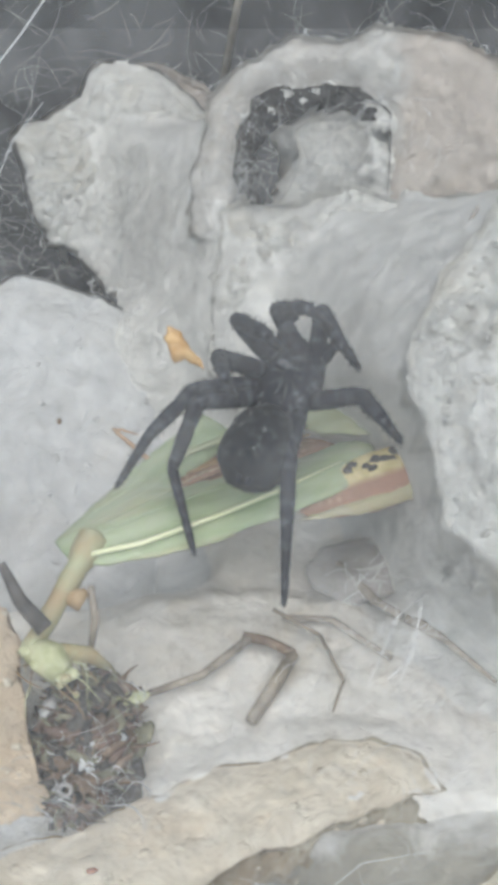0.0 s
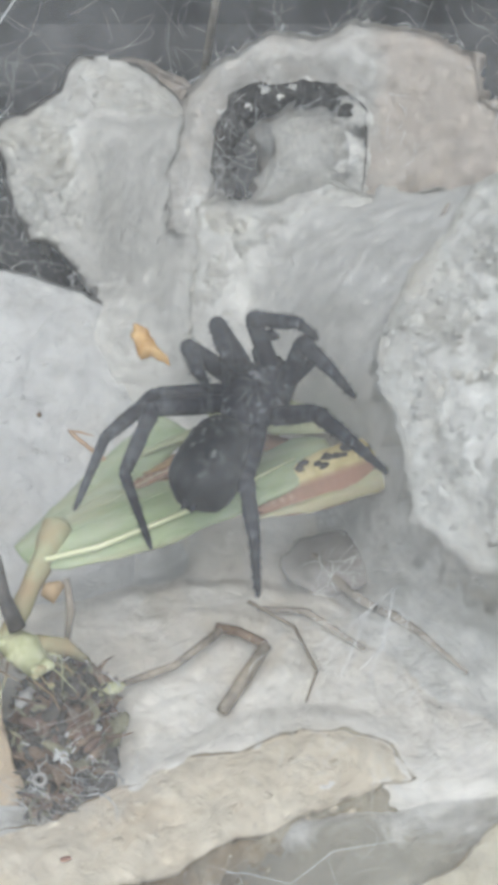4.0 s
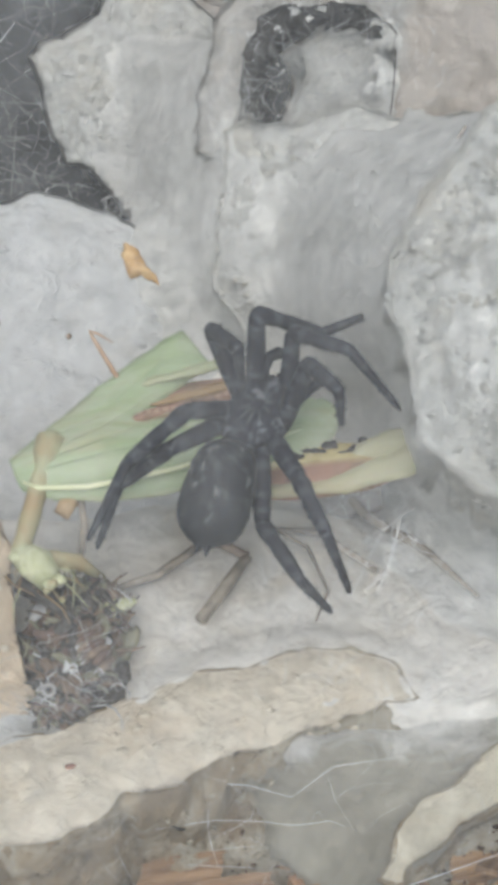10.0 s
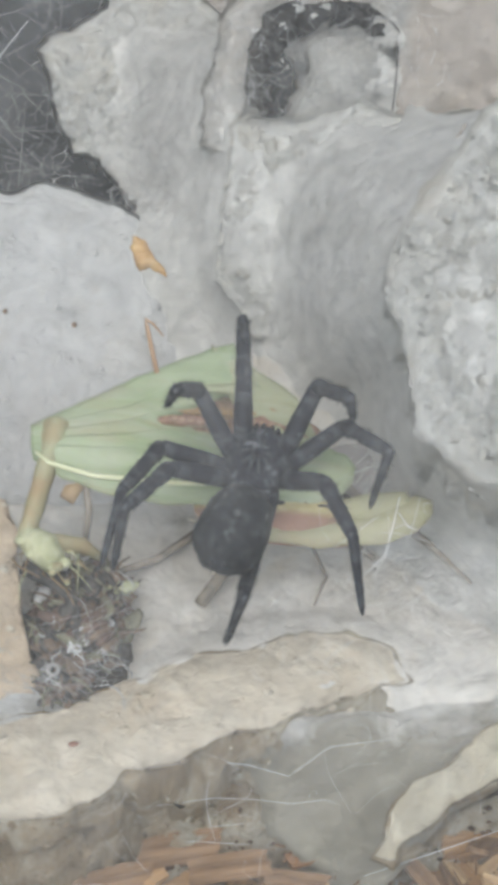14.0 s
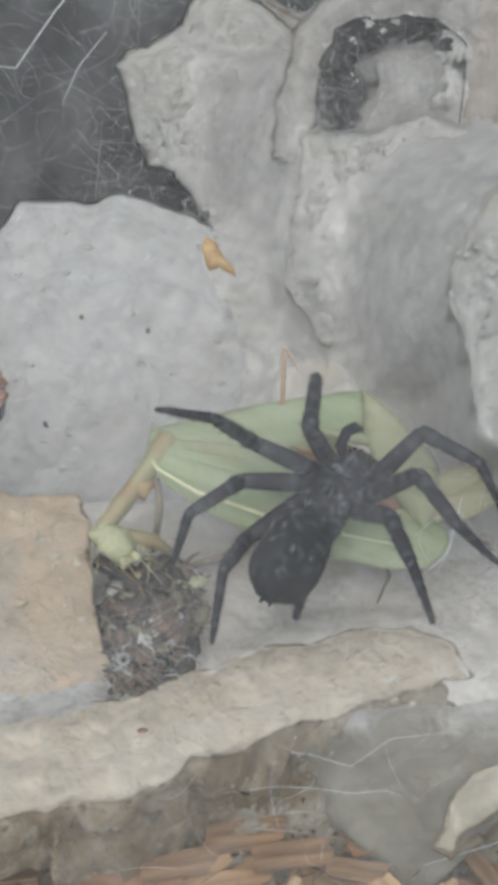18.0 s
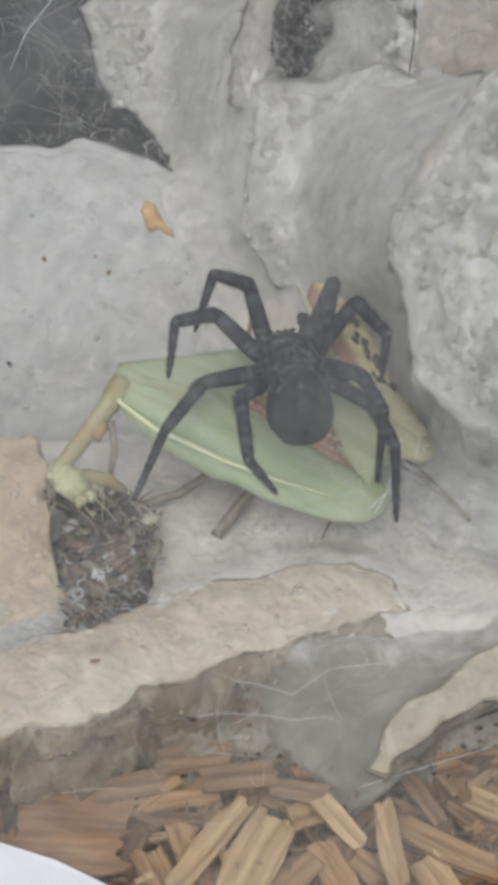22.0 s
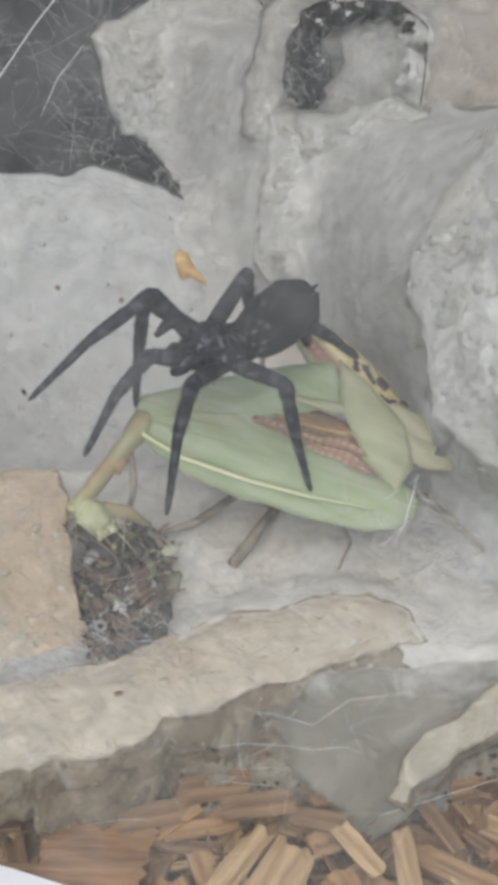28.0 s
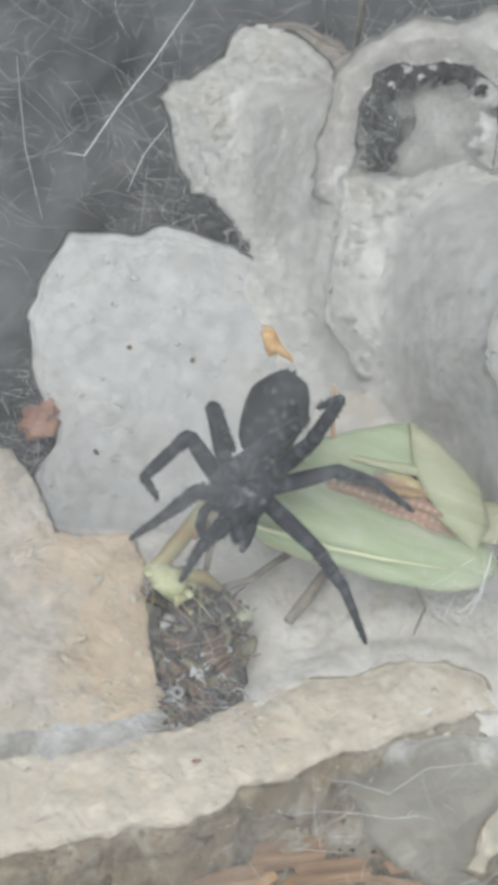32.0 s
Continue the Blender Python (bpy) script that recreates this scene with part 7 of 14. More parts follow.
    walk(LEGS['l1c'], [
        (0, aim(1.65, 1.23, 12.83, 4.53, 0.97, 5.15, 0, 1)),
        (0.5, aim(1.65, 1.35, 13.11, 4.74, 1.18, 5.51, 0, 1)),
        (1, aim(1.67, 1.48, 13.32, 4.97, 1.40, 5.82, 0, 1)),
        (1.5, aim(1.24, 1.30, 13.02, 4.78, 1.20, 5.63, 0, 1)),
        (2, aim(0.82, 1.14, 12.70, 4.59, 1.00, 5.42, 0, 1)),
        (2.5, aim(0.13, 1.11, 11.23, 3.21, 1.41, 3.64, 0, 1)),
        (3, aim(-0.42, 1.17, 9.54, 1.93, 1.90, 1.71, 0, 1)),
        (3.5, aim(-0.40, 1.05, 10.18, 1.77, 1.86, 2.31, 0, 1)),
        (4, aim(-0.26, 0.72, 11.73, 1.46, 1.76, 3.78, 0, 1)),
        (4.5, aim(0.14, 0.30, 13.42, 1.26, 1.62, 5.40, 0, 1)),
        (5, aim(0.79, -0.07, 14.50, 1.29, 1.53, 6.47, 0, 1)),
        (5.5, aim(1.38, -0.27, 14.86, 1.41, 1.53, 6.86, 0, 1)),
        (6, aim(1.62, -0.33, 14.91, 1.47, 1.54, 6.93, 0, 1)),
        (6.5, aim(5.32, 1.12, 14.59, 8.23, 2.12, 6.99, 0, 1)),
        (7, aim(8.37, 2.32, 11.93, 13.89, 2.30, 5.87, 0, 1)),
        (7.5, aim(8.41, 1.98, 11.08, 13.21, 2.22, 4.43, 0, 1)),
        (8, aim(8.41, 1.72, 9.81, 12.42, 2.22, 2.68, 0, 1)),
        (8.5, aim(10.10, 1.05, 8.08, 13.63, 1.02, 0.68, 0, 1)),
        (9, aim(11.71, 0.87, 5.97, 14.73, 0.31, -1.63, 0, 1)),
        (9.5, aim(14.11, 0.07, 3.19, 20.33, -1.95, -1.76, 0, 1)),
        (10, aim(14.73, 1.24, 0.55, 22.36, -1.66, -0.31, 0, 1)),
        (10.5, aim(14.07, 3.87, -2.18, 21.50, 0.44, -1.67, 0, 1)),
        (11, aim(12.87, 6.42, -4.72, 19.87, 2.58, -2.85, 0, 1)),
        (11.5, aim(15.71, 4.35, -2.37, 23.20, 1.02, -2.12, 0, 1)),
        (12, aim(17.77, 2.20, 0.35, 25.40, -0.46, -1.04, 0, 1)),
        (12.5, aim(16.51, 2.90, 4.92, 23.01, 1.89, 0.01, 0, 1)),
        (13, aim(13.25, 3.38, 8.27, 17.01, 4.26, 1.04, 0, 1)),
        (13.5, aim(14.70, 4.06, 7.85, 9.15, 2.56, 2.00, 0, 1)),
        (14, aim(16.09, 4.72, 7.13, 9.01, 2.95, 10.86, 0, 1)),
        (14.5, aim(16.06, 6.37, 7.02, 8.95, 4.09, 10.41, 0, 1)),
        (15, aim(15.93, 7.96, 6.79, 8.83, 5.20, 9.83, 0, 1)),
        (15.5, aim(15.59, 8.00, 6.71, 8.59, 5.16, 9.90, 0, 1)),
        (16, aim(14.67, 8.09, 6.48, 7.94, 5.02, 10.02, 0, 1)),
        (16.5, aim(13.35, 8.12, 6.04, 7.01, 4.78, 10.03, 0, 1)),
        (17, aim(11.96, 8.06, 5.46, 6.05, 4.48, 9.87, 0, 1)),
        (17.5, aim(10.89, 7.98, 4.93, 5.33, 4.22, 9.64, 0, 1)),
        (18, aim(10.47, 7.93, 4.70, 5.06, 4.11, 9.53, 0, 1)),
        (18.5, aim(12.70, 8.49, 5.85, 6.72, 5.21, 10.40, 0, 1)),
        (19, aim(14.77, 8.80, 6.58, 8.29, 6.10, 10.81, 0, 1)),
        (19.5, aim(14.30, 8.56, 7.28, 7.38, 5.90, 10.79, 0, 1)),
        (20, aim(13.79, 8.29, 7.95, 6.51, 5.70, 10.70, 0, 1)),
        (20.5, aim(14.06, 6.05, 7.75, 6.46, 4.70, 10.51, 0, 1)),
        (21, aim(13.98, 3.68, 7.46, 6.24, 3.62, 10.15, 0, 1)),
        (21.5, aim(10.96, 8.30, 12.64, 5.04, 10.90, 7.60, 0, 1)),
        (22, aim(4.14, 6.85, 11.44, 6.22, 9.40, 3.93, 0, 1)),
        (22.5, aim(3.18, 7.47, 10.96, 4.99, 9.52, 3.24, 0, 1)),
        (23, aim(2.25, 8.03, 10.38, 3.78, 9.59, 2.48, 0, 1)),
        (23.5, aim(0.07, 8.34, 9.25, 3.38, 10.60, 2.10, 0, 1)),
        (24, aim(-1.86, 8.33, 7.58, 3.02, 11.15, 1.63, 0, 1)),
        (24.5, aim(0.08, 7.73, 8.46, 5.20, 8.94, 2.18, 0, 1)),
        (25, aim(2.05, 6.92, 8.67, 7.22, 6.47, 2.31, 0, 1)),
        (25.5, aim(3.10, 7.28, 8.40, 7.80, 7.01, 1.69, 0, 1)),
        (26, aim(7.41, 8.94, 7.15, 10.80, 9.14, -0.31, 0, 1)),
        (26.5, aim(16.94, 7.65, 3.52, 18.53, 8.42, -4.49, 0, 1)),
        (27, aim(20.05, 4.12, 0.72, 20.12, 5.32, -7.39, 0, 1)),
        (27.5, aim(20.46, 3.13, -0.17, 19.94, 4.49, -8.24, 0, 1)),
        (28, aim(20.34, 4.68, 1.45, 21.02, 5.40, -6.69, 0, 1)),
        (28.5, aim(20.22, 4.87, 1.24, 20.55, 5.58, -6.93, 0, 1)),
        (29, aim(20.07, 5.06, 1.02, 20.05, 5.74, -7.15, 0, 1)),
        (29.5, aim(19.91, 5.42, 1.73, 19.48, 5.99, -6.44, 0, 1)),
        (30, aim(19.70, 5.76, 2.44, 18.88, 6.22, -5.71, 0, 1)),
        (30.5, aim(20.16, 4.55, 3.54, 20.39, 4.27, -4.66, 0, 1)),
        (31, aim(20.37, 3.24, 4.58, 21.65, 2.23, -3.46, 0, 1)),
        (31.5, aim(18.29, 2.11, 9.26, 19.94, 0.49, 1.39, 0, 1)),
        (32, aim(14.79, 0.85, 12.88, 16.80, -1.36, 5.24, 0, 1)),
    ])
    walk(LEGS['l2a'], [
        (0, aim(4.40, 2.30, -0.30, 1.28, 5.85, 5.65, 0, 1)),
        (0.5, aim(4.40, 2.30, -0.30, 1.53, 6.05, 5.65, 0, 1)),
        (1, aim(4.40, 2.30, -0.30, 1.79, 6.25, 5.65, 0, 1)),
        (1.5, aim(4.40, 2.30, -0.30, 1.77, 6.28, 5.62, 0, 1)),
        (2, aim(4.40, 2.30, -0.30, 1.76, 6.31, 5.59, 0, 1)),
        (2.5, aim(4.40, 2.30, -0.30, 1.11, 6.53, 5.09, 0, 1)),
        (3, aim(4.40, 2.30, -0.30, 0.50, 6.70, 4.52, 0, 1)),
        (3.5, aim(4.40, 2.30, -0.30, 0.82, 6.64, 4.81, 0, 1)),
        (4, aim(4.40, 2.30, -0.30, 1.76, 6.41, 5.52, 0, 1)),
        (4.5, aim(4.40, 2.30, -0.30, 3.18, 5.92, 6.27, 0, 1)),
        (5, aim(4.40, 2.30, -0.30, 4.67, 5.25, 6.70, 0, 1)),
        (5.5, aim(4.40, 2.30, -0.30, 5.72, 4.68, 6.80, 0, 1)),
        (6, aim(4.40, 2.30, -0.30, 6.10, 4.46, 6.79, 0, 1)),
        (6.5, aim(4.40, 2.30, -0.30, 5.79, 4.90, 6.71, 0, 1)),
        (7, aim(4.40, 2.30, -0.30, 5.46, 5.33, 6.59, 0, 1)),
        (7.5, aim(4.40, 2.30, -0.30, 5.64, 6.70, 5.77, 0, 1)),
        (8, aim(4.40, 2.30, -0.30, 5.76, 7.88, 4.68, 0, 1)),
        (8.5, aim(4.40, 2.30, -0.30, 6.04, 7.75, 4.74, 0, 1)),
        (9, aim(4.40, 2.30, -0.30, 6.31, 7.61, 4.79, 0, 1)),
        (9.5, aim(4.40, 2.30, -0.30, 6.07, 7.51, 4.98, 0, 1)),
        (10, aim(4.40, 2.30, -0.30, 5.83, 7.40, 5.15, 0, 1)),
        (10.5, aim(4.40, 2.30, -0.30, 6.02, 8.14, 4.28, 0, 1)),
        (11, aim(4.40, 2.30, -0.30, 6.18, 8.75, 3.30, 0, 1)),
        (11.5, aim(4.40, 2.30, -0.30, 7.32, 7.87, 3.96, 0, 1)),
        (12, aim(4.40, 2.30, -0.30, 8.33, 6.75, 4.44, 0, 1)),
        (12.5, aim(4.40, 2.30, -0.30, 5.97, 5.50, 6.41, 0, 1)),
        (13, aim(4.40, 2.30, -0.30, 3.30, 3.64, 7.10, 0, 1)),
        (13.5, aim(4.40, 2.30, -0.30, 5.89, 5.69, 6.33, 0, 1)),
        (14, aim(4.40, 2.30, -0.30, 8.19, 7.07, 4.24, 0, 1)),
        (14.5, aim(4.40, 2.30, -0.30, 7.65, 7.46, 4.23, 0, 1)),
        (15, aim(4.40, 2.30, -0.30, 7.10, 7.81, 4.19, 0, 1)),
        (15.5, aim(4.40, 2.30, -0.30, 6.73, 7.98, 4.17, 0, 1)),
        (16, aim(4.40, 2.30, -0.30, 5.75, 8.37, 4.07, 0, 1)),
        (16.5, aim(4.40, 2.30, -0.30, 4.34, 8.71, 3.79, 0, 1)),
        (17, aim(4.40, 2.30, -0.30, 2.94, 8.80, 3.36, 0, 1)),
        (17.5, aim(4.40, 2.30, -0.30, 1.96, 8.72, 2.96, 0, 1)),
        (18, aim(4.40, 2.30, -0.30, 1.60, 8.65, 2.79, 0, 1)),
        (18.5, aim(4.40, 2.30, -0.30, 2.11, 8.21, 3.89, 0, 1)),
        (19, aim(4.40, 2.30, -0.30, 2.68, 7.60, 4.87, 0, 1)),
        (19.5, aim(4.40, 2.30, -0.30, 3.97, 8.66, 3.83, 0, 1)),
        (20, aim(4.40, 2.30, -0.30, 5.29, 9.30, 2.52, 0, 1)),
        (20.5, aim(4.40, 2.30, -0.30, 6.74, 8.46, 3.50, 0, 1)),
        (21, aim(4.40, 2.30, -0.30, 8.03, 7.21, 4.22, 0, 1)),
        (21.5, aim(4.40, 2.30, -0.30, 7.82, 7.06, 4.54, 0, 1)),
        (22, aim(4.40, 2.30, -0.30, 7.61, 6.89, 4.84, 0, 1)),
        (22.5, aim(4.40, 2.30, -0.30, 7.97, 7.38, 4.09, 0, 1)),
        (23, aim(4.40, 2.30, -0.30, 8.27, 7.78, 3.26, 0, 1)),
        (23.5, aim(4.40, 2.30, -0.30, 5.57, 8.42, 4.05, 0, 1)),
        (24, aim(4.40, 2.30, -0.30, 2.69, 8.17, 4.21, 0, 1)),
        (24.5, aim(4.40, 2.30, -0.30, 5.23, 8.03, 4.63, 0, 1)),
        (25, aim(4.40, 2.30, -0.30, 7.67, 7.22, 4.48, 0, 1)),
        (25.5, aim(4.40, 2.30, -0.30, 8.26, 7.35, 3.87, 0, 1)),
        (26, aim(4.40, 2.30, -0.30, 9.75, 7.34, 1.63, 0, 1)),
        (26.5, aim(4.40, 2.30, -0.30, 10.70, 6.22, -1.94, 0, 1)),
        (27, aim(4.40, 2.30, -0.30, 10.40, 4.83, -4.22, 0, 1)),
        (27.5, aim(4.40, 2.30, -0.30, 10.14, 4.31, -4.86, 0, 1)),
        (28, aim(4.40, 2.30, -0.30, 11.22, 5.13, 1.49, 0, 1)),
        (28.5, aim(4.40, 2.30, -0.30, 11.63, 4.14, 1.14, 0, 1)),
        (29, aim(4.40, 2.30, -0.30, 11.88, 3.12, 0.77, 0, 1)),
        (29.5, aim(4.40, 2.30, -0.30, 11.95, 2.93, 0.35, 0, 1)),
        (30, aim(4.40, 2.30, -0.30, 11.98, 2.74, -0.07, 0, 1)),
        (30.5, aim(4.40, 2.30, -0.30, 10.03, 6.23, 2.96, 0, 1)),
        (31, aim(4.40, 2.30, -0.30, 5.62, 8.01, 4.57, 0, 1)),
        (31.5, aim(4.40, 2.30, -0.30, 6.64, 9.34, 1.46, 0, 1)),
        (32, aim(4.40, 2.30, -0.30, 7.18, 9.16, -2.02, 0, 1)),
    ])
    walk(LEGS['l2b'], [
        (0, aim(1.28, 5.85, 5.65, -3.01, 3.10, 11.55, 0, 1)),
        (0.5, aim(1.53, 6.05, 5.65, -3.02, 3.31, 11.36, 0, 1)),
        (1, aim(1.79, 6.25, 5.65, -3.01, 3.52, 11.16, 0, 1)),
        (1.5, aim(1.77, 6.28, 5.62, -3.22, 3.46, 10.91, 0, 1)),
        (2, aim(1.76, 6.31, 5.59, -3.42, 3.40, 10.65, 0, 1)),
        (2.5, aim(1.11, 6.53, 5.09, -3.68, 2.57, 9.80, 0, 1)),
        (3, aim(0.50, 6.70, 4.52, -3.80, 1.77, 8.77, 0, 1)),
        (3.5, aim(0.82, 6.64, 4.81, -3.47, 1.85, 9.23, 0, 1)),
        (4, aim(1.76, 6.41, 5.52, -2.48, 1.98, 10.34, 0, 1)),
        (4.5, aim(3.18, 5.92, 6.27, -0.97, 1.99, 11.58, 0, 1)),
        (5, aim(4.67, 5.25, 6.70, 0.64, 1.85, 12.45, 0, 1)),
        (5.5, aim(5.72, 4.68, 6.80, 1.81, 1.71, 12.86, 0, 1)),
        (6, aim(6.10, 4.46, 6.79, 2.24, 1.65, 12.96, 0, 1)),
        (6.5, aim(5.79, 4.90, 6.71, 0.68, 1.97, 11.82, 0, 1)),
        (7, aim(5.46, 5.33, 6.59, -0.67, 2.41, 10.42, 0, 1)),
        (7.5, aim(5.64, 6.70, 5.77, 0.08, 2.94, 9.75, 0, 1)),
        (8, aim(5.76, 7.88, 4.68, 0.87, 3.34, 8.73, 0, 1)),
        (8.5, aim(6.04, 7.75, 4.74, 2.70, 2.54, 9.49, 0, 1)),
        (9, aim(6.31, 7.61, 4.79, 4.71, 2.02, 9.99, 0, 1)),
        (9.5, aim(6.07, 7.51, 4.98, 4.11, 1.98, 10.12, 0, 1)),
        (10, aim(5.83, 7.40, 5.15, 3.52, 1.95, 10.23, 0, 1)),
        (10.5, aim(6.02, 8.14, 4.28, 5.00, 2.69, 9.76, 0, 1)),
        (11, aim(6.18, 8.75, 3.30, 6.47, 3.46, 9.02, 0, 1)),
        (11.5, aim(7.32, 7.87, 3.96, 5.85, 3.42, 10.19, 0, 1)),
        (12, aim(8.33, 6.75, 4.44, 5.20, 3.43, 10.77, 0, 1)),
        (12.5, aim(5.97, 5.50, 6.41, 9.88, 4.50, 13.08, 0, 1)),
        (13, aim(3.30, 3.64, 7.10, 10.72, 5.86, 8.07, 0, 1)),
        (13.5, aim(5.89, 5.69, 6.33, 7.89, 9.03, 13.10, 0, 1)),
        (14, aim(8.19, 7.07, 4.24, 2.66, 8.00, 9.67, 0, 1)),
        (14.5, aim(7.65, 7.46, 4.23, 2.99, 8.64, 10.37, 0, 1)),
        (15, aim(7.10, 7.81, 4.19, 3.39, 9.22, 10.90, 0, 1)),
        (15.5, aim(6.73, 7.98, 4.17, 3.05, 9.43, 10.89, 0, 1)),
        (16, aim(5.75, 8.37, 4.07, 2.11, 9.89, 10.80, 0, 1)),
        (16.5, aim(4.34, 8.71, 3.79, 0.78, 10.32, 10.54, 0, 1)),
        (17, aim(2.94, 8.80, 3.36, -0.55, 10.51, 10.12, 0, 1)),
        (17.5, aim(1.96, 8.72, 2.96, -1.47, 10.50, 9.73, 0, 1)),
        (18, aim(1.60, 8.65, 2.79, -1.81, 10.47, 9.56, 0, 1)),
        (18.5, aim(2.11, 8.21, 3.89, -1.13, 10.73, 10.52, 0, 1)),
        (19, aim(2.68, 7.60, 4.87, -0.36, 10.80, 11.30, 0, 1)),
        (19.5, aim(3.97, 8.66, 3.83, 0.36, 11.49, 10.14, 0, 1)),
        (20, aim(5.29, 9.30, 2.52, 1.15, 11.73, 8.66, 0, 1)),
        (20.5, aim(6.74, 8.46, 3.50, 2.27, 12.07, 8.77, 0, 1)),
        (21, aim(8.03, 7.21, 4.22, 3.41, 11.88, 8.44, 0, 1)),
        (21.5, aim(7.82, 7.06, 4.54, 2.72, 11.71, 8.17, 0, 1)),
        (22, aim(7.61, 6.89, 4.84, 2.07, 11.48, 7.85, 0, 1)),
        (22.5, aim(7.97, 7.38, 4.09, 1.93, 11.88, 6.12, 0, 1)),
        (23, aim(8.27, 7.78, 3.26, 1.86, 12.11, 4.29, 0, 1)),
        (23.5, aim(5.57, 8.42, 4.05, -0.73, 12.94, 4.93, 0, 1)),
        (24, aim(2.69, 8.17, 4.21, -3.49, 12.87, 4.93, 0, 1)),
        (24.5, aim(5.23, 8.03, 4.63, -0.53, 12.75, 6.93, 0, 1)),
        (25, aim(7.67, 7.22, 4.48, 2.59, 11.76, 8.27, 0, 1)),
        (25.5, aim(8.26, 7.35, 3.87, 3.84, 12.51, 7.70, 0, 1)),
        (26, aim(9.75, 7.34, 1.63, 8.07, 14.06, 5.20, 0, 1)),
        (26.5, aim(10.70, 6.22, -1.94, 13.74, 13.12, 0.05, 0, 1)),
        (27, aim(10.40, 4.83, -4.22, 15.88, 10.35, -3.69, 0, 1)),
        (27.5, aim(10.14, 4.31, -4.86, 16.17, 9.26, -4.77, 0, 1)),
        (28, aim(11.22, 5.13, 1.49, 16.68, 10.70, 1.59, 0, 1)),
        (28.5, aim(11.63, 4.14, 1.14, 17.54, 8.78, 3.24, 0, 1)),
        (29, aim(11.88, 3.12, 0.77, 17.75, 6.44, 4.69, 0, 1)),
        (29.5, aim(11.95, 2.93, 0.35, 17.66, 7.67, 2.74, 0, 1)),
        (30, aim(11.98, 2.74, -0.07, 17.13, 8.56, 0.62, 0, 1)),
        (30.5, aim(10.03, 6.23, 2.96, 15.29, 11.81, 4.34, 0, 1)),
        (31, aim(5.62, 8.01, 4.57, 10.96, 13.31, 6.64, 0, 1)),
        (31.5, aim(6.64, 9.34, 1.46, 11.47, 14.37, 4.96, 0, 1)),
        (32, aim(7.18, 9.16, -2.02, 11.32, 13.72, 2.77, 0, 1)),
    ])
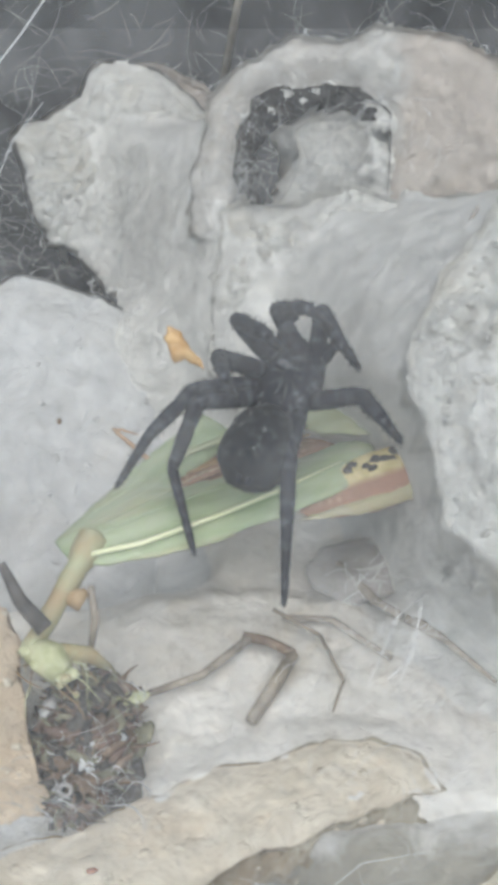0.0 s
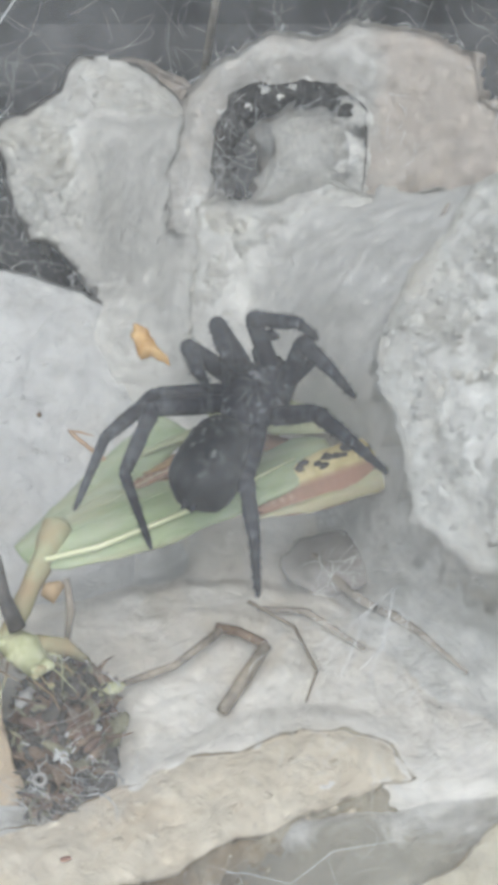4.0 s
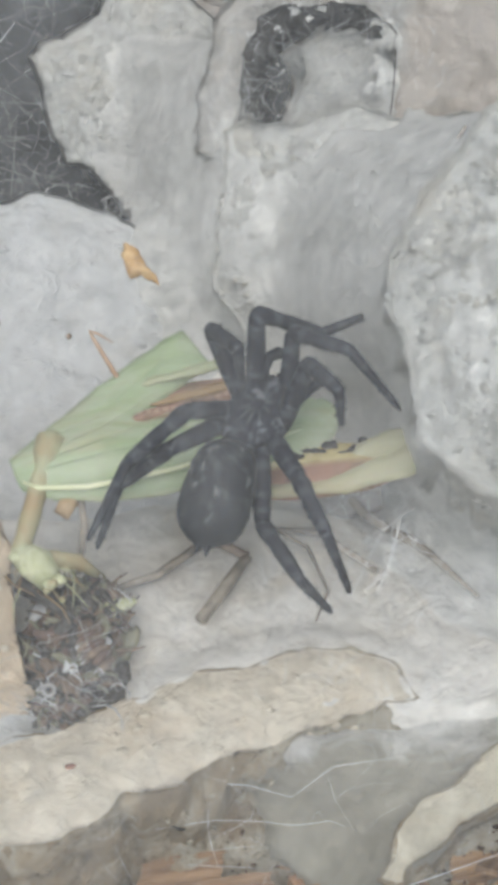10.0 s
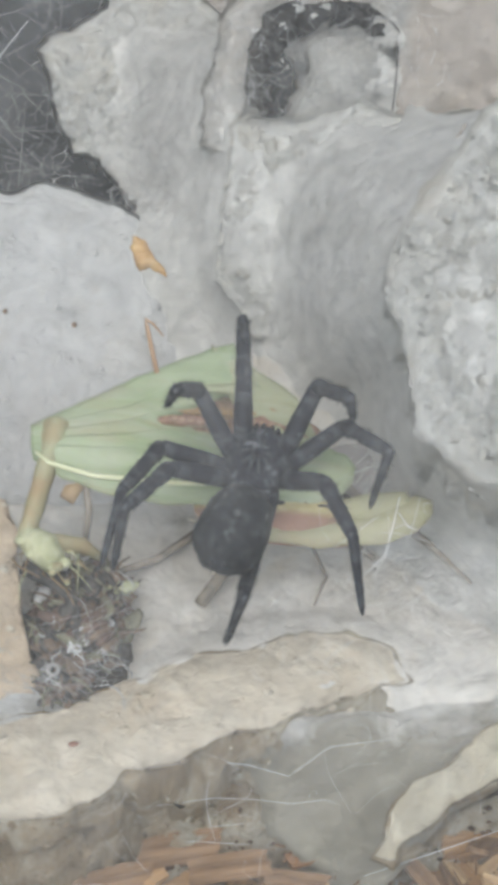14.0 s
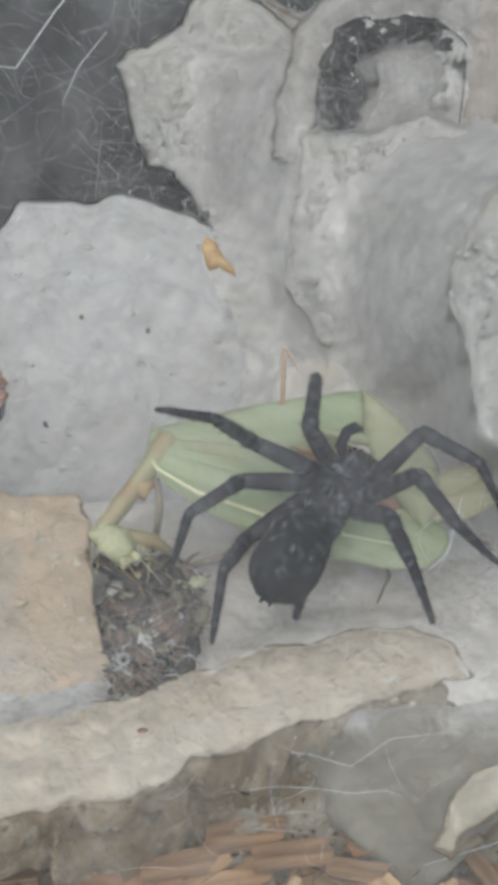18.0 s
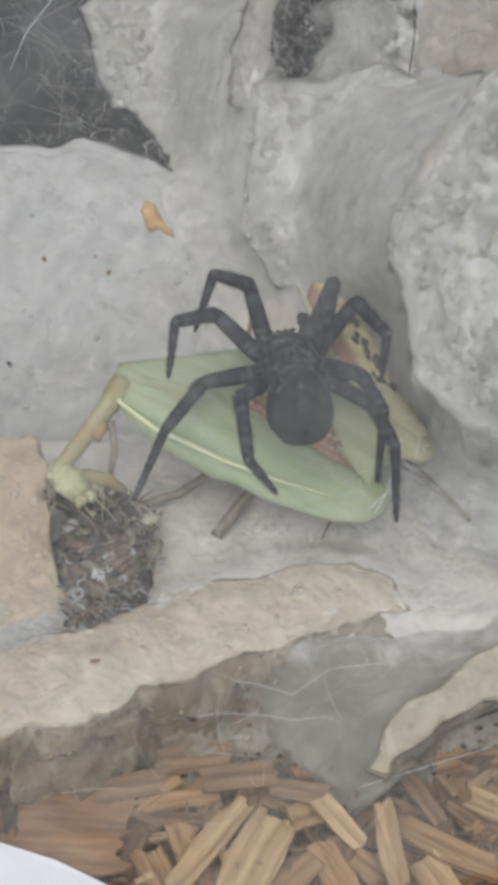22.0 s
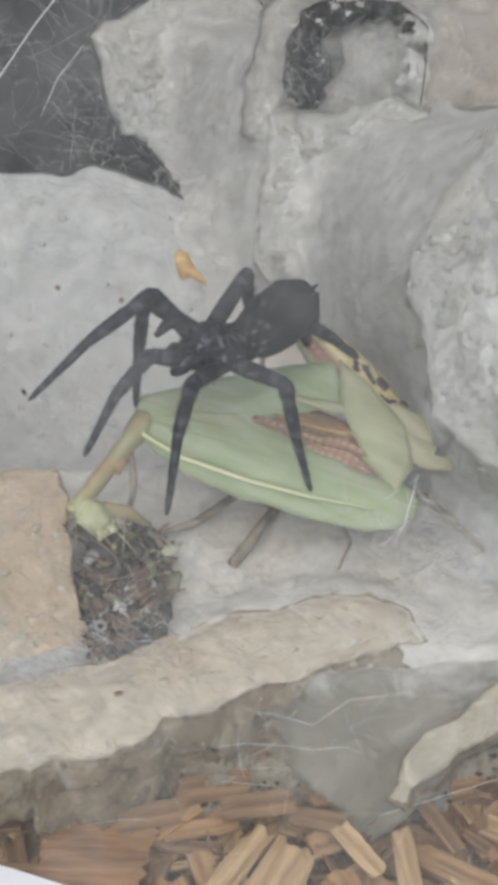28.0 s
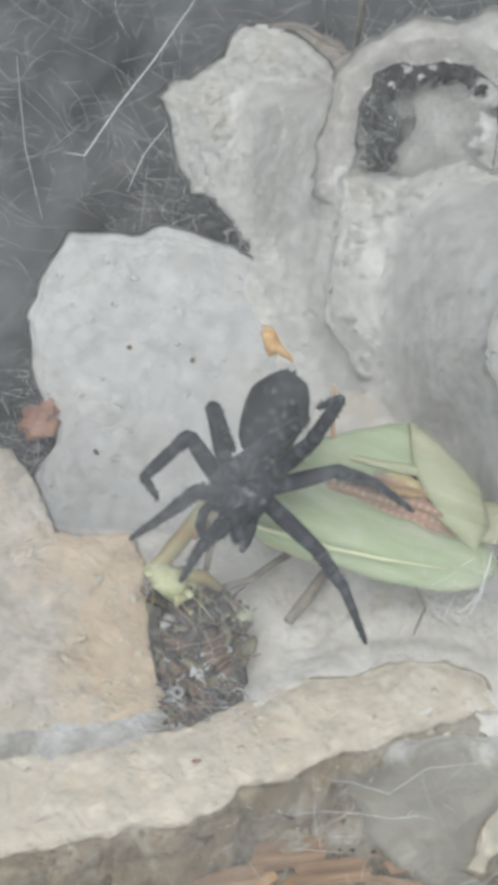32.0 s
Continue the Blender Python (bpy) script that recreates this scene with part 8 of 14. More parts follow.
    walk(LEGS['l2c'], [
        (0, aim(-3.01, 3.10, 11.55, -1.17, 3.05, 3.97, 0, 1)),
        (0.5, aim(-3.02, 3.31, 11.36, -1.03, 3.12, 3.83, 0, 1)),
        (1, aim(-3.01, 3.52, 11.16, -0.87, 3.19, 3.66, 0, 1)),
        (1.5, aim(-3.22, 3.46, 10.91, -1.04, 2.89, 3.44, 0, 1)),
        (2, aim(-3.42, 3.40, 10.65, -1.20, 2.59, 3.22, 0, 1)),
        (2.5, aim(-3.68, 2.57, 9.80, -0.94, 2.53, 2.50, 0, 1)),
        (3, aim(-3.80, 1.77, 8.77, -0.56, 2.51, 1.72, 0, 1)),
        (3.5, aim(-3.47, 1.85, 9.23, -0.39, 2.55, 2.10, 0, 1)),
        (4, aim(-2.48, 1.98, 10.34, 0.16, 2.61, 3.03, 0, 1)),
        (4.5, aim(-0.97, 1.99, 11.58, 1.08, 2.52, 4.07, 0, 1)),
        (5, aim(0.64, 1.85, 12.45, 2.09, 2.28, 4.80, 0, 1)),
        (5.5, aim(1.81, 1.71, 12.86, 2.79, 2.05, 5.13, 0, 1)),
        (6, aim(2.24, 1.65, 12.96, 3.04, 1.97, 5.21, 0, 1)),
        (6.5, aim(0.68, 1.97, 11.82, 1.80, 2.29, 4.11, 0, 1)),
        (7, aim(-0.67, 2.41, 10.42, 0.77, 2.73, 2.77, 0, 1)),
        (7.5, aim(0.08, 2.94, 9.75, 1.22, 3.18, 2.03, 0, 1)),
        (8, aim(0.87, 3.34, 8.73, 1.70, 3.49, 0.97, 0, 1)),
        (8.5, aim(2.70, 2.54, 9.49, 2.55, 3.41, 1.74, 0, 1)),
        (9, aim(4.71, 2.02, 9.99, 3.58, 3.60, 2.44, 0, 1)),
        (9.5, aim(4.11, 1.98, 10.12, 3.79, 2.82, 2.37, 0, 1)),
        (10, aim(3.52, 1.95, 10.23, 4.02, 2.03, 2.45, 0, 1)),
        (10.5, aim(5.00, 2.69, 9.76, 4.26, 2.91, 2.00, 0, 1)),
        (11, aim(6.47, 3.46, 9.02, 4.52, 3.81, 1.48, 0, 1)),
        (11.5, aim(5.85, 3.42, 10.19, 6.13, 4.07, 2.43, 0, 1)),
        (12, aim(5.20, 3.43, 10.77, 7.68, 4.33, 3.43, 0, 1)),
        (12.5, aim(9.88, 4.50, 13.08, 5.02, 2.27, 7.40, 0, 1)),
        (13, aim(10.72, 5.86, 8.07, 3.82, 2.94, 10.25, 0, 1)),
        (13.5, aim(7.89, 9.03, 13.10, 3.44, 7.43, 6.89, 0, 1)),
        (14, aim(2.66, 8.00, 9.67, 6.37, 9.78, 3.04, 0, 1)),
        (14.5, aim(2.99, 8.64, 10.37, 6.90, 11.50, 4.26, 0, 1)),
        (15, aim(3.39, 9.22, 10.90, 7.42, 13.09, 5.45, 0, 1)),
        (15.5, aim(3.05, 9.43, 10.89, 6.78, 13.60, 5.46, 0, 1)),
        (16, aim(2.11, 9.89, 10.80, 5.01, 14.82, 5.50, 0, 1)),
        (16.5, aim(0.78, 10.32, 10.54, 2.41, 16.14, 5.60, 0, 1)),
        (17, aim(-0.55, 10.51, 10.12, -0.25, 16.97, 5.75, 0, 1)),
        (17.5, aim(-1.47, 10.50, 9.73, -2.15, 17.26, 5.88, 0, 1)),
        (18, aim(-1.81, 10.47, 9.56, -2.85, 17.30, 5.94, 0, 1)),
        (18.5, aim(-1.13, 10.73, 10.52, -0.87, 15.56, 4.40, 0, 1)),
        (19, aim(-0.36, 10.80, 11.30, 1.16, 12.69, 3.88, 0, 1)),
        (19.5, aim(0.36, 11.49, 10.14, 2.48, 13.87, 3.02, 0, 1)),
        (20, aim(1.15, 11.73, 8.66, 3.83, 14.57, 1.91, 0, 1)),
        (20.5, aim(2.27, 12.07, 8.77, 4.35, 14.26, 1.58, 0, 1)),
        (21, aim(3.41, 11.88, 8.44, 4.85, 13.38, 0.92, 0, 1)),
        (21.5, aim(2.72, 11.71, 8.17, 4.28, 13.19, 0.67, 0, 1)),
        (22, aim(2.07, 11.48, 7.85, 3.75, 12.94, 0.38, 0, 1)),
        (22.5, aim(1.93, 11.88, 6.12, 4.21, 13.18, -1.22, 0, 1)),
        (23, aim(1.86, 12.11, 4.29, 4.71, 13.25, -2.88, 0, 1)),
        (23.5, aim(-0.73, 12.94, 4.93, 2.70, 15.02, -1.76, 0, 1)),
        (24, aim(-3.49, 12.87, 4.93, 0.45, 15.86, -1.10, 0, 1)),
        (24.5, aim(-0.53, 12.75, 6.93, 4.14, 15.61, 1.39, 0, 1)),
        (25, aim(2.59, 11.76, 8.27, 7.94, 14.46, 3.28, 0, 1)),
        (25.5, aim(3.84, 12.51, 7.70, 9.09, 15.56, 2.81, 0, 1)),
        (26, aim(8.07, 14.06, 5.20, 13.02, 17.96, 0.60, 0, 1)),
        (26.5, aim(13.74, 13.12, 0.05, 18.22, 17.96, -4.11, 0, 1)),
        (27, aim(15.88, 10.35, -3.69, 19.91, 15.89, -7.42, 0, 1)),
        (27.5, aim(16.17, 9.26, -4.77, 20.00, 15.06, -8.31, 0, 1)),
        (28, aim(16.68, 10.70, 1.59, 19.09, 16.10, -3.50, 0, 1)),
        (28.5, aim(17.54, 8.78, 3.24, 16.63, 10.16, -4.38, 0, 1)),
        (29, aim(17.75, 6.44, 4.69, 14.04, 3.03, -1.26, 0, 1)),
        (29.5, aim(17.66, 7.67, 2.74, 14.23, 6.33, -4.14, 0, 1)),
        (30, aim(17.13, 8.56, 0.62, 14.28, 9.40, -6.60, 0, 1)),
        (30.5, aim(15.29, 11.81, 4.34, 13.03, 13.51, -2.93, 0, 1)),
        (31, aim(10.96, 13.31, 6.64, 9.32, 15.82, -0.56, 0, 1)),
        (31.5, aim(11.47, 14.37, 4.96, 12.25, 17.47, -2.16, 0, 1)),
        (32, aim(11.32, 13.72, 2.77, 14.43, 17.08, -3.54, 0, 1)),
    ])
    walk(LEGS['l3a'], [
        (0, aim(3.10, 2.30, -0.30, -1.28, 7.29, 2.48, 0, 1)),
        (0.5, aim(3.10, 2.30, -0.30, -0.93, 7.79, 2.03, 0, 1)),
        (1, aim(3.10, 2.30, -0.30, -0.54, 8.23, 1.56, 0, 1)),
        (1.5, aim(3.10, 2.30, -0.30, -0.82, 7.98, 1.75, 0, 1)),
        (2, aim(3.10, 2.30, -0.30, -1.09, 7.71, 1.94, 0, 1)),
        (2.5, aim(3.10, 2.30, -0.30, -1.44, 7.77, 0.83, 0, 1)),
        (3, aim(3.10, 2.30, -0.30, -1.67, 7.69, -0.31, 0, 1)),
        (3.5, aim(3.10, 2.30, -0.30, -1.62, 7.74, -0.28, 0, 1)),
        (4, aim(3.10, 2.30, -0.30, -1.49, 7.84, -0.18, 0, 1)),
        (4.5, aim(3.10, 2.30, -0.30, -1.33, 7.97, -0.07, 0, 1)),
        (5, aim(3.10, 2.30, -0.30, -1.15, 8.10, 0.05, 0, 1)),
        (5.5, aim(3.10, 2.30, -0.30, -1.01, 8.19, 0.14, 0, 1)),
        (6, aim(3.10, 2.30, -0.30, -0.96, 8.23, 0.18, 0, 1)),
        (6.5, aim(3.10, 2.30, -0.30, -0.74, 8.39, -0.08, 0, 1)),
        (7, aim(3.10, 2.30, -0.30, -0.50, 8.53, -0.34, 0, 1)),
        (7.5, aim(3.10, 2.30, -0.30, -0.84, 8.31, 0.11, 0, 1)),
        (8, aim(3.10, 2.30, -0.30, -1.14, 8.05, 0.56, 0, 1)),
        (8.5, aim(3.10, 2.30, -0.30, -1.22, 7.70, 1.69, 0, 1)),
        (9, aim(3.10, 2.30, -0.30, -1.19, 7.21, 2.76, 0, 1)),
        (9.5, aim(3.10, 2.30, -0.30, -1.83, 5.51, 3.85, 0, 1)),
        (10, aim(3.10, 2.30, -0.30, -2.05, 3.54, 4.58, 0, 1)),
        (10.5, aim(3.10, 2.30, -0.30, -2.84, 4.25, 3.28, 0, 1)),
        (11, aim(3.10, 2.30, -0.30, -3.30, 4.85, 1.78, 0, 1)),
        (11.5, aim(3.10, 2.30, -0.30, -2.76, 6.36, 0.70, 0, 1)),
        (12, aim(3.10, 2.30, -0.30, -1.79, 7.58, -0.46, 0, 1)),
        (12.5, aim(3.10, 2.30, -0.30, -0.17, 8.71, 0.00, 0, 1)),
        (13, aim(3.10, 2.30, -0.30, 1.72, 9.33, 0.44, 0, 1)),
        (13.5, aim(3.10, 2.30, -0.30, 2.30, 9.38, 0.76, 0, 1)),
        (14, aim(3.10, 2.30, -0.30, 2.89, 9.37, 1.06, 0, 1)),
        (14.5, aim(3.10, 2.30, -0.30, 2.31, 9.35, 0.90, 0, 1)),
        (15, aim(3.10, 2.30, -0.30, 1.74, 9.29, 0.73, 0, 1)),
        (15.5, aim(3.10, 2.30, -0.30, 1.50, 9.25, 0.69, 0, 1)),
        (16, aim(3.10, 2.30, -0.30, 0.91, 9.10, 0.59, 0, 1)),
        (16.5, aim(3.10, 2.30, -0.30, 0.14, 8.82, 0.44, 0, 1)),
        (17, aim(3.10, 2.30, -0.30, -0.58, 8.46, 0.29, 0, 1)),
        (17.5, aim(3.10, 2.30, -0.30, -1.09, 8.13, 0.17, 0, 1)),
        (18, aim(3.10, 2.30, -0.30, -1.29, 7.99, 0.12, 0, 1)),
        (18.5, aim(3.10, 2.30, -0.30, -0.18, 8.70, 0.10, 0, 1)),
        (19, aim(3.10, 2.30, -0.30, 1.03, 9.19, 0.08, 0, 1)),
        (19.5, aim(3.10, 2.30, -0.30, 1.16, 9.23, -0.06, 0, 1)),
        (20, aim(3.10, 2.30, -0.30, 1.29, 9.27, -0.20, 0, 1)),
        (20.5, aim(3.10, 2.30, -0.30, 2.34, 9.46, -0.06, 0, 1)),
        (21, aim(3.10, 2.30, -0.30, 3.40, 9.48, 0.07, 0, 1)),
        (21.5, aim(3.10, 2.30, -0.30, 3.35, 9.50, -0.27, 0, 1)),
        (22, aim(3.10, 2.30, -0.30, 3.30, 9.49, -0.61, 0, 1)),
        (22.5, aim(3.10, 2.30, -0.30, 2.94, 9.40, -1.50, 0, 1)),
        (23, aim(3.10, 2.30, -0.30, 2.58, 9.18, -2.37, 0, 1)),
        (23.5, aim(3.10, 2.30, -0.30, 0.67, 8.86, -1.99, 0, 1)),
        (24, aim(3.10, 2.30, -0.30, -1.06, 8.05, -1.49, 0, 1)),
        (24.5, aim(3.10, 2.30, -0.30, 1.20, 9.12, -1.58, 0, 1)),
        (25, aim(3.10, 2.30, -0.30, 3.69, 9.37, -1.52, 0, 1)),
        (25.5, aim(3.10, 2.30, -0.30, 3.72, 9.35, -1.61, 0, 1)),
        (26, aim(3.10, 2.30, -0.30, 3.80, 9.30, -1.83, 0, 1)),
        (26.5, aim(3.10, 2.30, -0.30, 3.89, 9.23, -2.08, 0, 1)),
        (27, aim(3.10, 2.30, -0.30, 3.97, 9.16, -2.29, 0, 1)),
        (27.5, aim(3.10, 2.30, -0.30, 4.00, 9.13, -2.38, 0, 1)),
        (28, aim(3.10, 2.30, -0.30, 2.08, 8.53, 3.16, 0, 1)),
        (28.5, aim(3.10, 2.30, -0.30, 3.87, 8.74, 2.83, 0, 1)),
        (29, aim(3.10, 2.30, -0.30, 5.62, 8.53, 2.29, 0, 1)),
        (29.5, aim(3.10, 2.30, -0.30, 5.00, 8.38, 3.05, 0, 1)),
        (30, aim(3.10, 2.30, -0.30, 4.34, 8.12, 3.75, 0, 1)),
        (30.5, aim(3.10, 2.30, -0.30, 1.83, 7.90, 4.04, 0, 1)),
        (31, aim(3.10, 2.30, -0.30, -0.53, 6.99, 3.78, 0, 1)),
        (31.5, aim(3.10, 2.30, -0.30, -0.87, 7.83, 2.04, 0, 1)),
        (32, aim(3.10, 2.30, -0.30, -0.92, 8.26, 0.13, 0, 1)),
    ])
    walk(LEGS['l3b'], [
        (0, aim(-1.28, 7.29, 2.48, -8.17, 8.33, 4.97, 0, 1)),
        (0.5, aim(-0.93, 7.79, 2.03, -7.87, 8.92, 4.32, 0, 1)),
        (1, aim(-0.54, 8.23, 1.56, -7.53, 9.44, 3.64, 0, 1)),
        (1.5, aim(-0.82, 7.98, 1.75, -7.78, 9.33, 3.85, 0, 1)),
        (2, aim(-1.09, 7.71, 1.94, -8.02, 9.19, 4.06, 0, 1)),
        (2.5, aim(-1.44, 7.77, 0.83, -8.73, 8.59, 1.79, 0, 1)),
        (3, aim(-1.67, 7.69, -0.31, -9.07, 7.82, -0.53, 0, 1)),
        (3.5, aim(-1.62, 7.74, -0.28, -9.02, 7.94, -0.06, 0, 1)),
        (4, aim(-1.49, 7.84, -0.18, -8.75, 8.24, 1.22, 0, 1)),
        (4.5, aim(-1.33, 7.97, -0.07, -8.05, 8.62, 2.95, 0, 1)),
        (5, aim(-1.15, 8.10, 0.05, -6.99, 8.97, 4.51, 0, 1)),
        (5.5, aim(-1.01, 8.19, 0.14, -6.04, 9.19, 5.48, 0, 1)),
        (6, aim(-0.96, 8.23, 0.18, -5.65, 9.26, 5.81, 0, 1)),
        (6.5, aim(-0.74, 8.39, -0.08, -6.69, 9.77, 4.09, 0, 1)),
        (7, aim(-0.50, 8.53, -0.34, -7.30, 10.16, 2.09, 0, 1)),
        (7.5, aim(-0.84, 8.31, 0.11, -7.36, 9.51, 3.39, 0, 1)),
        (8, aim(-1.14, 8.05, 0.56, -7.28, 8.79, 4.63, 0, 1)),
        (8.5, aim(-1.22, 7.70, 1.69, -6.61, 8.10, 6.74, 0, 1)),
        (9, aim(-1.19, 7.21, 2.76, -5.67, 7.24, 8.65, 0, 1)),
        (9.5, aim(-1.83, 5.51, 3.85, -8.52, 5.84, 6.99, 0, 1)),
        (10, aim(-2.05, 3.54, 4.58, -9.42, 4.09, 4.26, 0, 1)),
        (10.5, aim(-2.84, 4.25, 3.28, -10.23, 3.89, 3.37, 0, 1)),
        (11, aim(-3.30, 4.85, 1.78, -10.58, 3.60, 2.29, 0, 1)),
        (11.5, aim(-2.76, 6.36, 0.70, -10.07, 5.37, 0.11, 0, 1)),
        (12, aim(-1.79, 7.58, -0.46, -8.96, 6.86, -2.14, 0, 1)),
        (12.5, aim(-0.17, 8.71, 0.00, -7.37, 9.25, -1.59, 0, 1)),
        (13, aim(1.72, 9.33, 0.44, -5.31, 11.12, -1.01, 0, 1)),
        (13.5, aim(2.30, 9.38, 0.76, -4.86, 11.23, 0.50, 0, 1)),
        (14, aim(2.89, 9.37, 1.06, -4.21, 11.24, 2.01, 0, 1)),
        (14.5, aim(2.31, 9.35, 0.90, -4.93, 10.71, 1.61, 0, 1)),
        (15, aim(1.74, 9.29, 0.73, -5.60, 10.12, 1.20, 0, 1)),
        (15.5, aim(1.50, 9.25, 0.69, -5.83, 10.06, 1.31, 0, 1)),
        (16, aim(0.91, 9.10, 0.59, -6.39, 9.88, 1.57, 0, 1)),
        (16.5, aim(0.14, 8.82, 0.44, -7.08, 9.55, 1.89, 0, 1)),
        (17, aim(-0.58, 8.46, 0.29, -7.70, 9.13, 2.19, 0, 1)),
        (17.5, aim(-1.09, 8.13, 0.17, -8.12, 8.76, 2.42, 0, 1)),
        (18, aim(-1.29, 7.99, 0.12, -8.27, 8.60, 2.50, 0, 1)),
        (18.5, aim(-0.18, 8.70, 0.10, -7.18, 9.43, 2.40, 0, 1)),
        (19, aim(1.03, 9.19, 0.08, -5.98, 10.05, 2.29, 0, 1)),
        (19.5, aim(1.16, 9.23, -0.06, -5.76, 10.37, 2.31, 0, 1)),
        (20, aim(1.29, 9.27, -0.20, -5.52, 10.68, 2.33, 0, 1)),
        (20.5, aim(2.34, 9.46, -0.06, -4.23, 12.53, 1.41, 0, 1)),
        (21, aim(3.40, 9.48, 0.07, -2.45, 14.01, 0.37, 0, 1)),
        (21.5, aim(3.35, 9.50, -0.27, -2.25, 14.27, -1.03, 0, 1)),
        (22, aim(3.30, 9.49, -0.61, -1.93, 14.40, -2.42, 0, 1)),
        (22.5, aim(2.94, 9.40, -1.50, -2.59, 14.02, -3.19, 0, 1)),
        (23, aim(2.58, 9.18, -2.37, -3.22, 13.49, -3.93, 0, 1)),
        (23.5, aim(0.67, 8.86, -1.99, -4.44, 13.77, -4.15, 0, 1)),
        (24, aim(-1.06, 8.05, -1.49, -5.35, 13.44, -4.20, 0, 1)),
        (24.5, aim(1.20, 9.12, -1.58, -3.10, 14.76, -3.70, 0, 1)),
        (25, aim(3.69, 9.37, -1.52, -0.58, 15.22, -3.03, 0, 1)),
        (25.5, aim(3.72, 9.35, -1.61, -0.83, 14.84, -3.58, 0, 1)),
        (26, aim(3.80, 9.30, -1.83, -1.32, 13.66, -4.91, 0, 1)),
        (26.5, aim(3.89, 9.23, -2.08, -1.57, 11.82, -6.35, 0, 1)),
        (27, aim(3.97, 9.16, -2.29, -1.43, 10.20, -7.24, 0, 1)),
        (27.5, aim(4.00, 9.13, -2.38, -1.31, 9.57, -7.52, 0, 1)),
        (28, aim(2.08, 8.53, 3.16, -0.78, 11.63, -2.92, 0, 1)),
        (28.5, aim(3.87, 8.74, 2.83, 0.31, 11.56, -3.01, 0, 1)),
        (29, aim(5.62, 8.53, 2.29, 1.38, 11.04, -3.23, 0, 1)),
        (29.5, aim(5.00, 8.38, 3.05, 1.07, 11.00, -2.64, 0, 1)),
        (30, aim(4.34, 8.12, 3.75, 0.73, 10.83, -2.11, 0, 1)),
        (30.5, aim(1.83, 7.90, 4.04, -2.58, 10.60, -1.27, 0, 1)),
        (31, aim(-0.53, 6.99, 3.78, -5.65, 9.62, -0.87, 0, 1)),
        (31.5, aim(-0.87, 7.83, 2.04, -4.63, 10.99, -3.49, 0, 1)),
        (32, aim(-0.92, 8.26, 0.13, -3.12, 11.78, -5.99, 0, 1)),
    ])
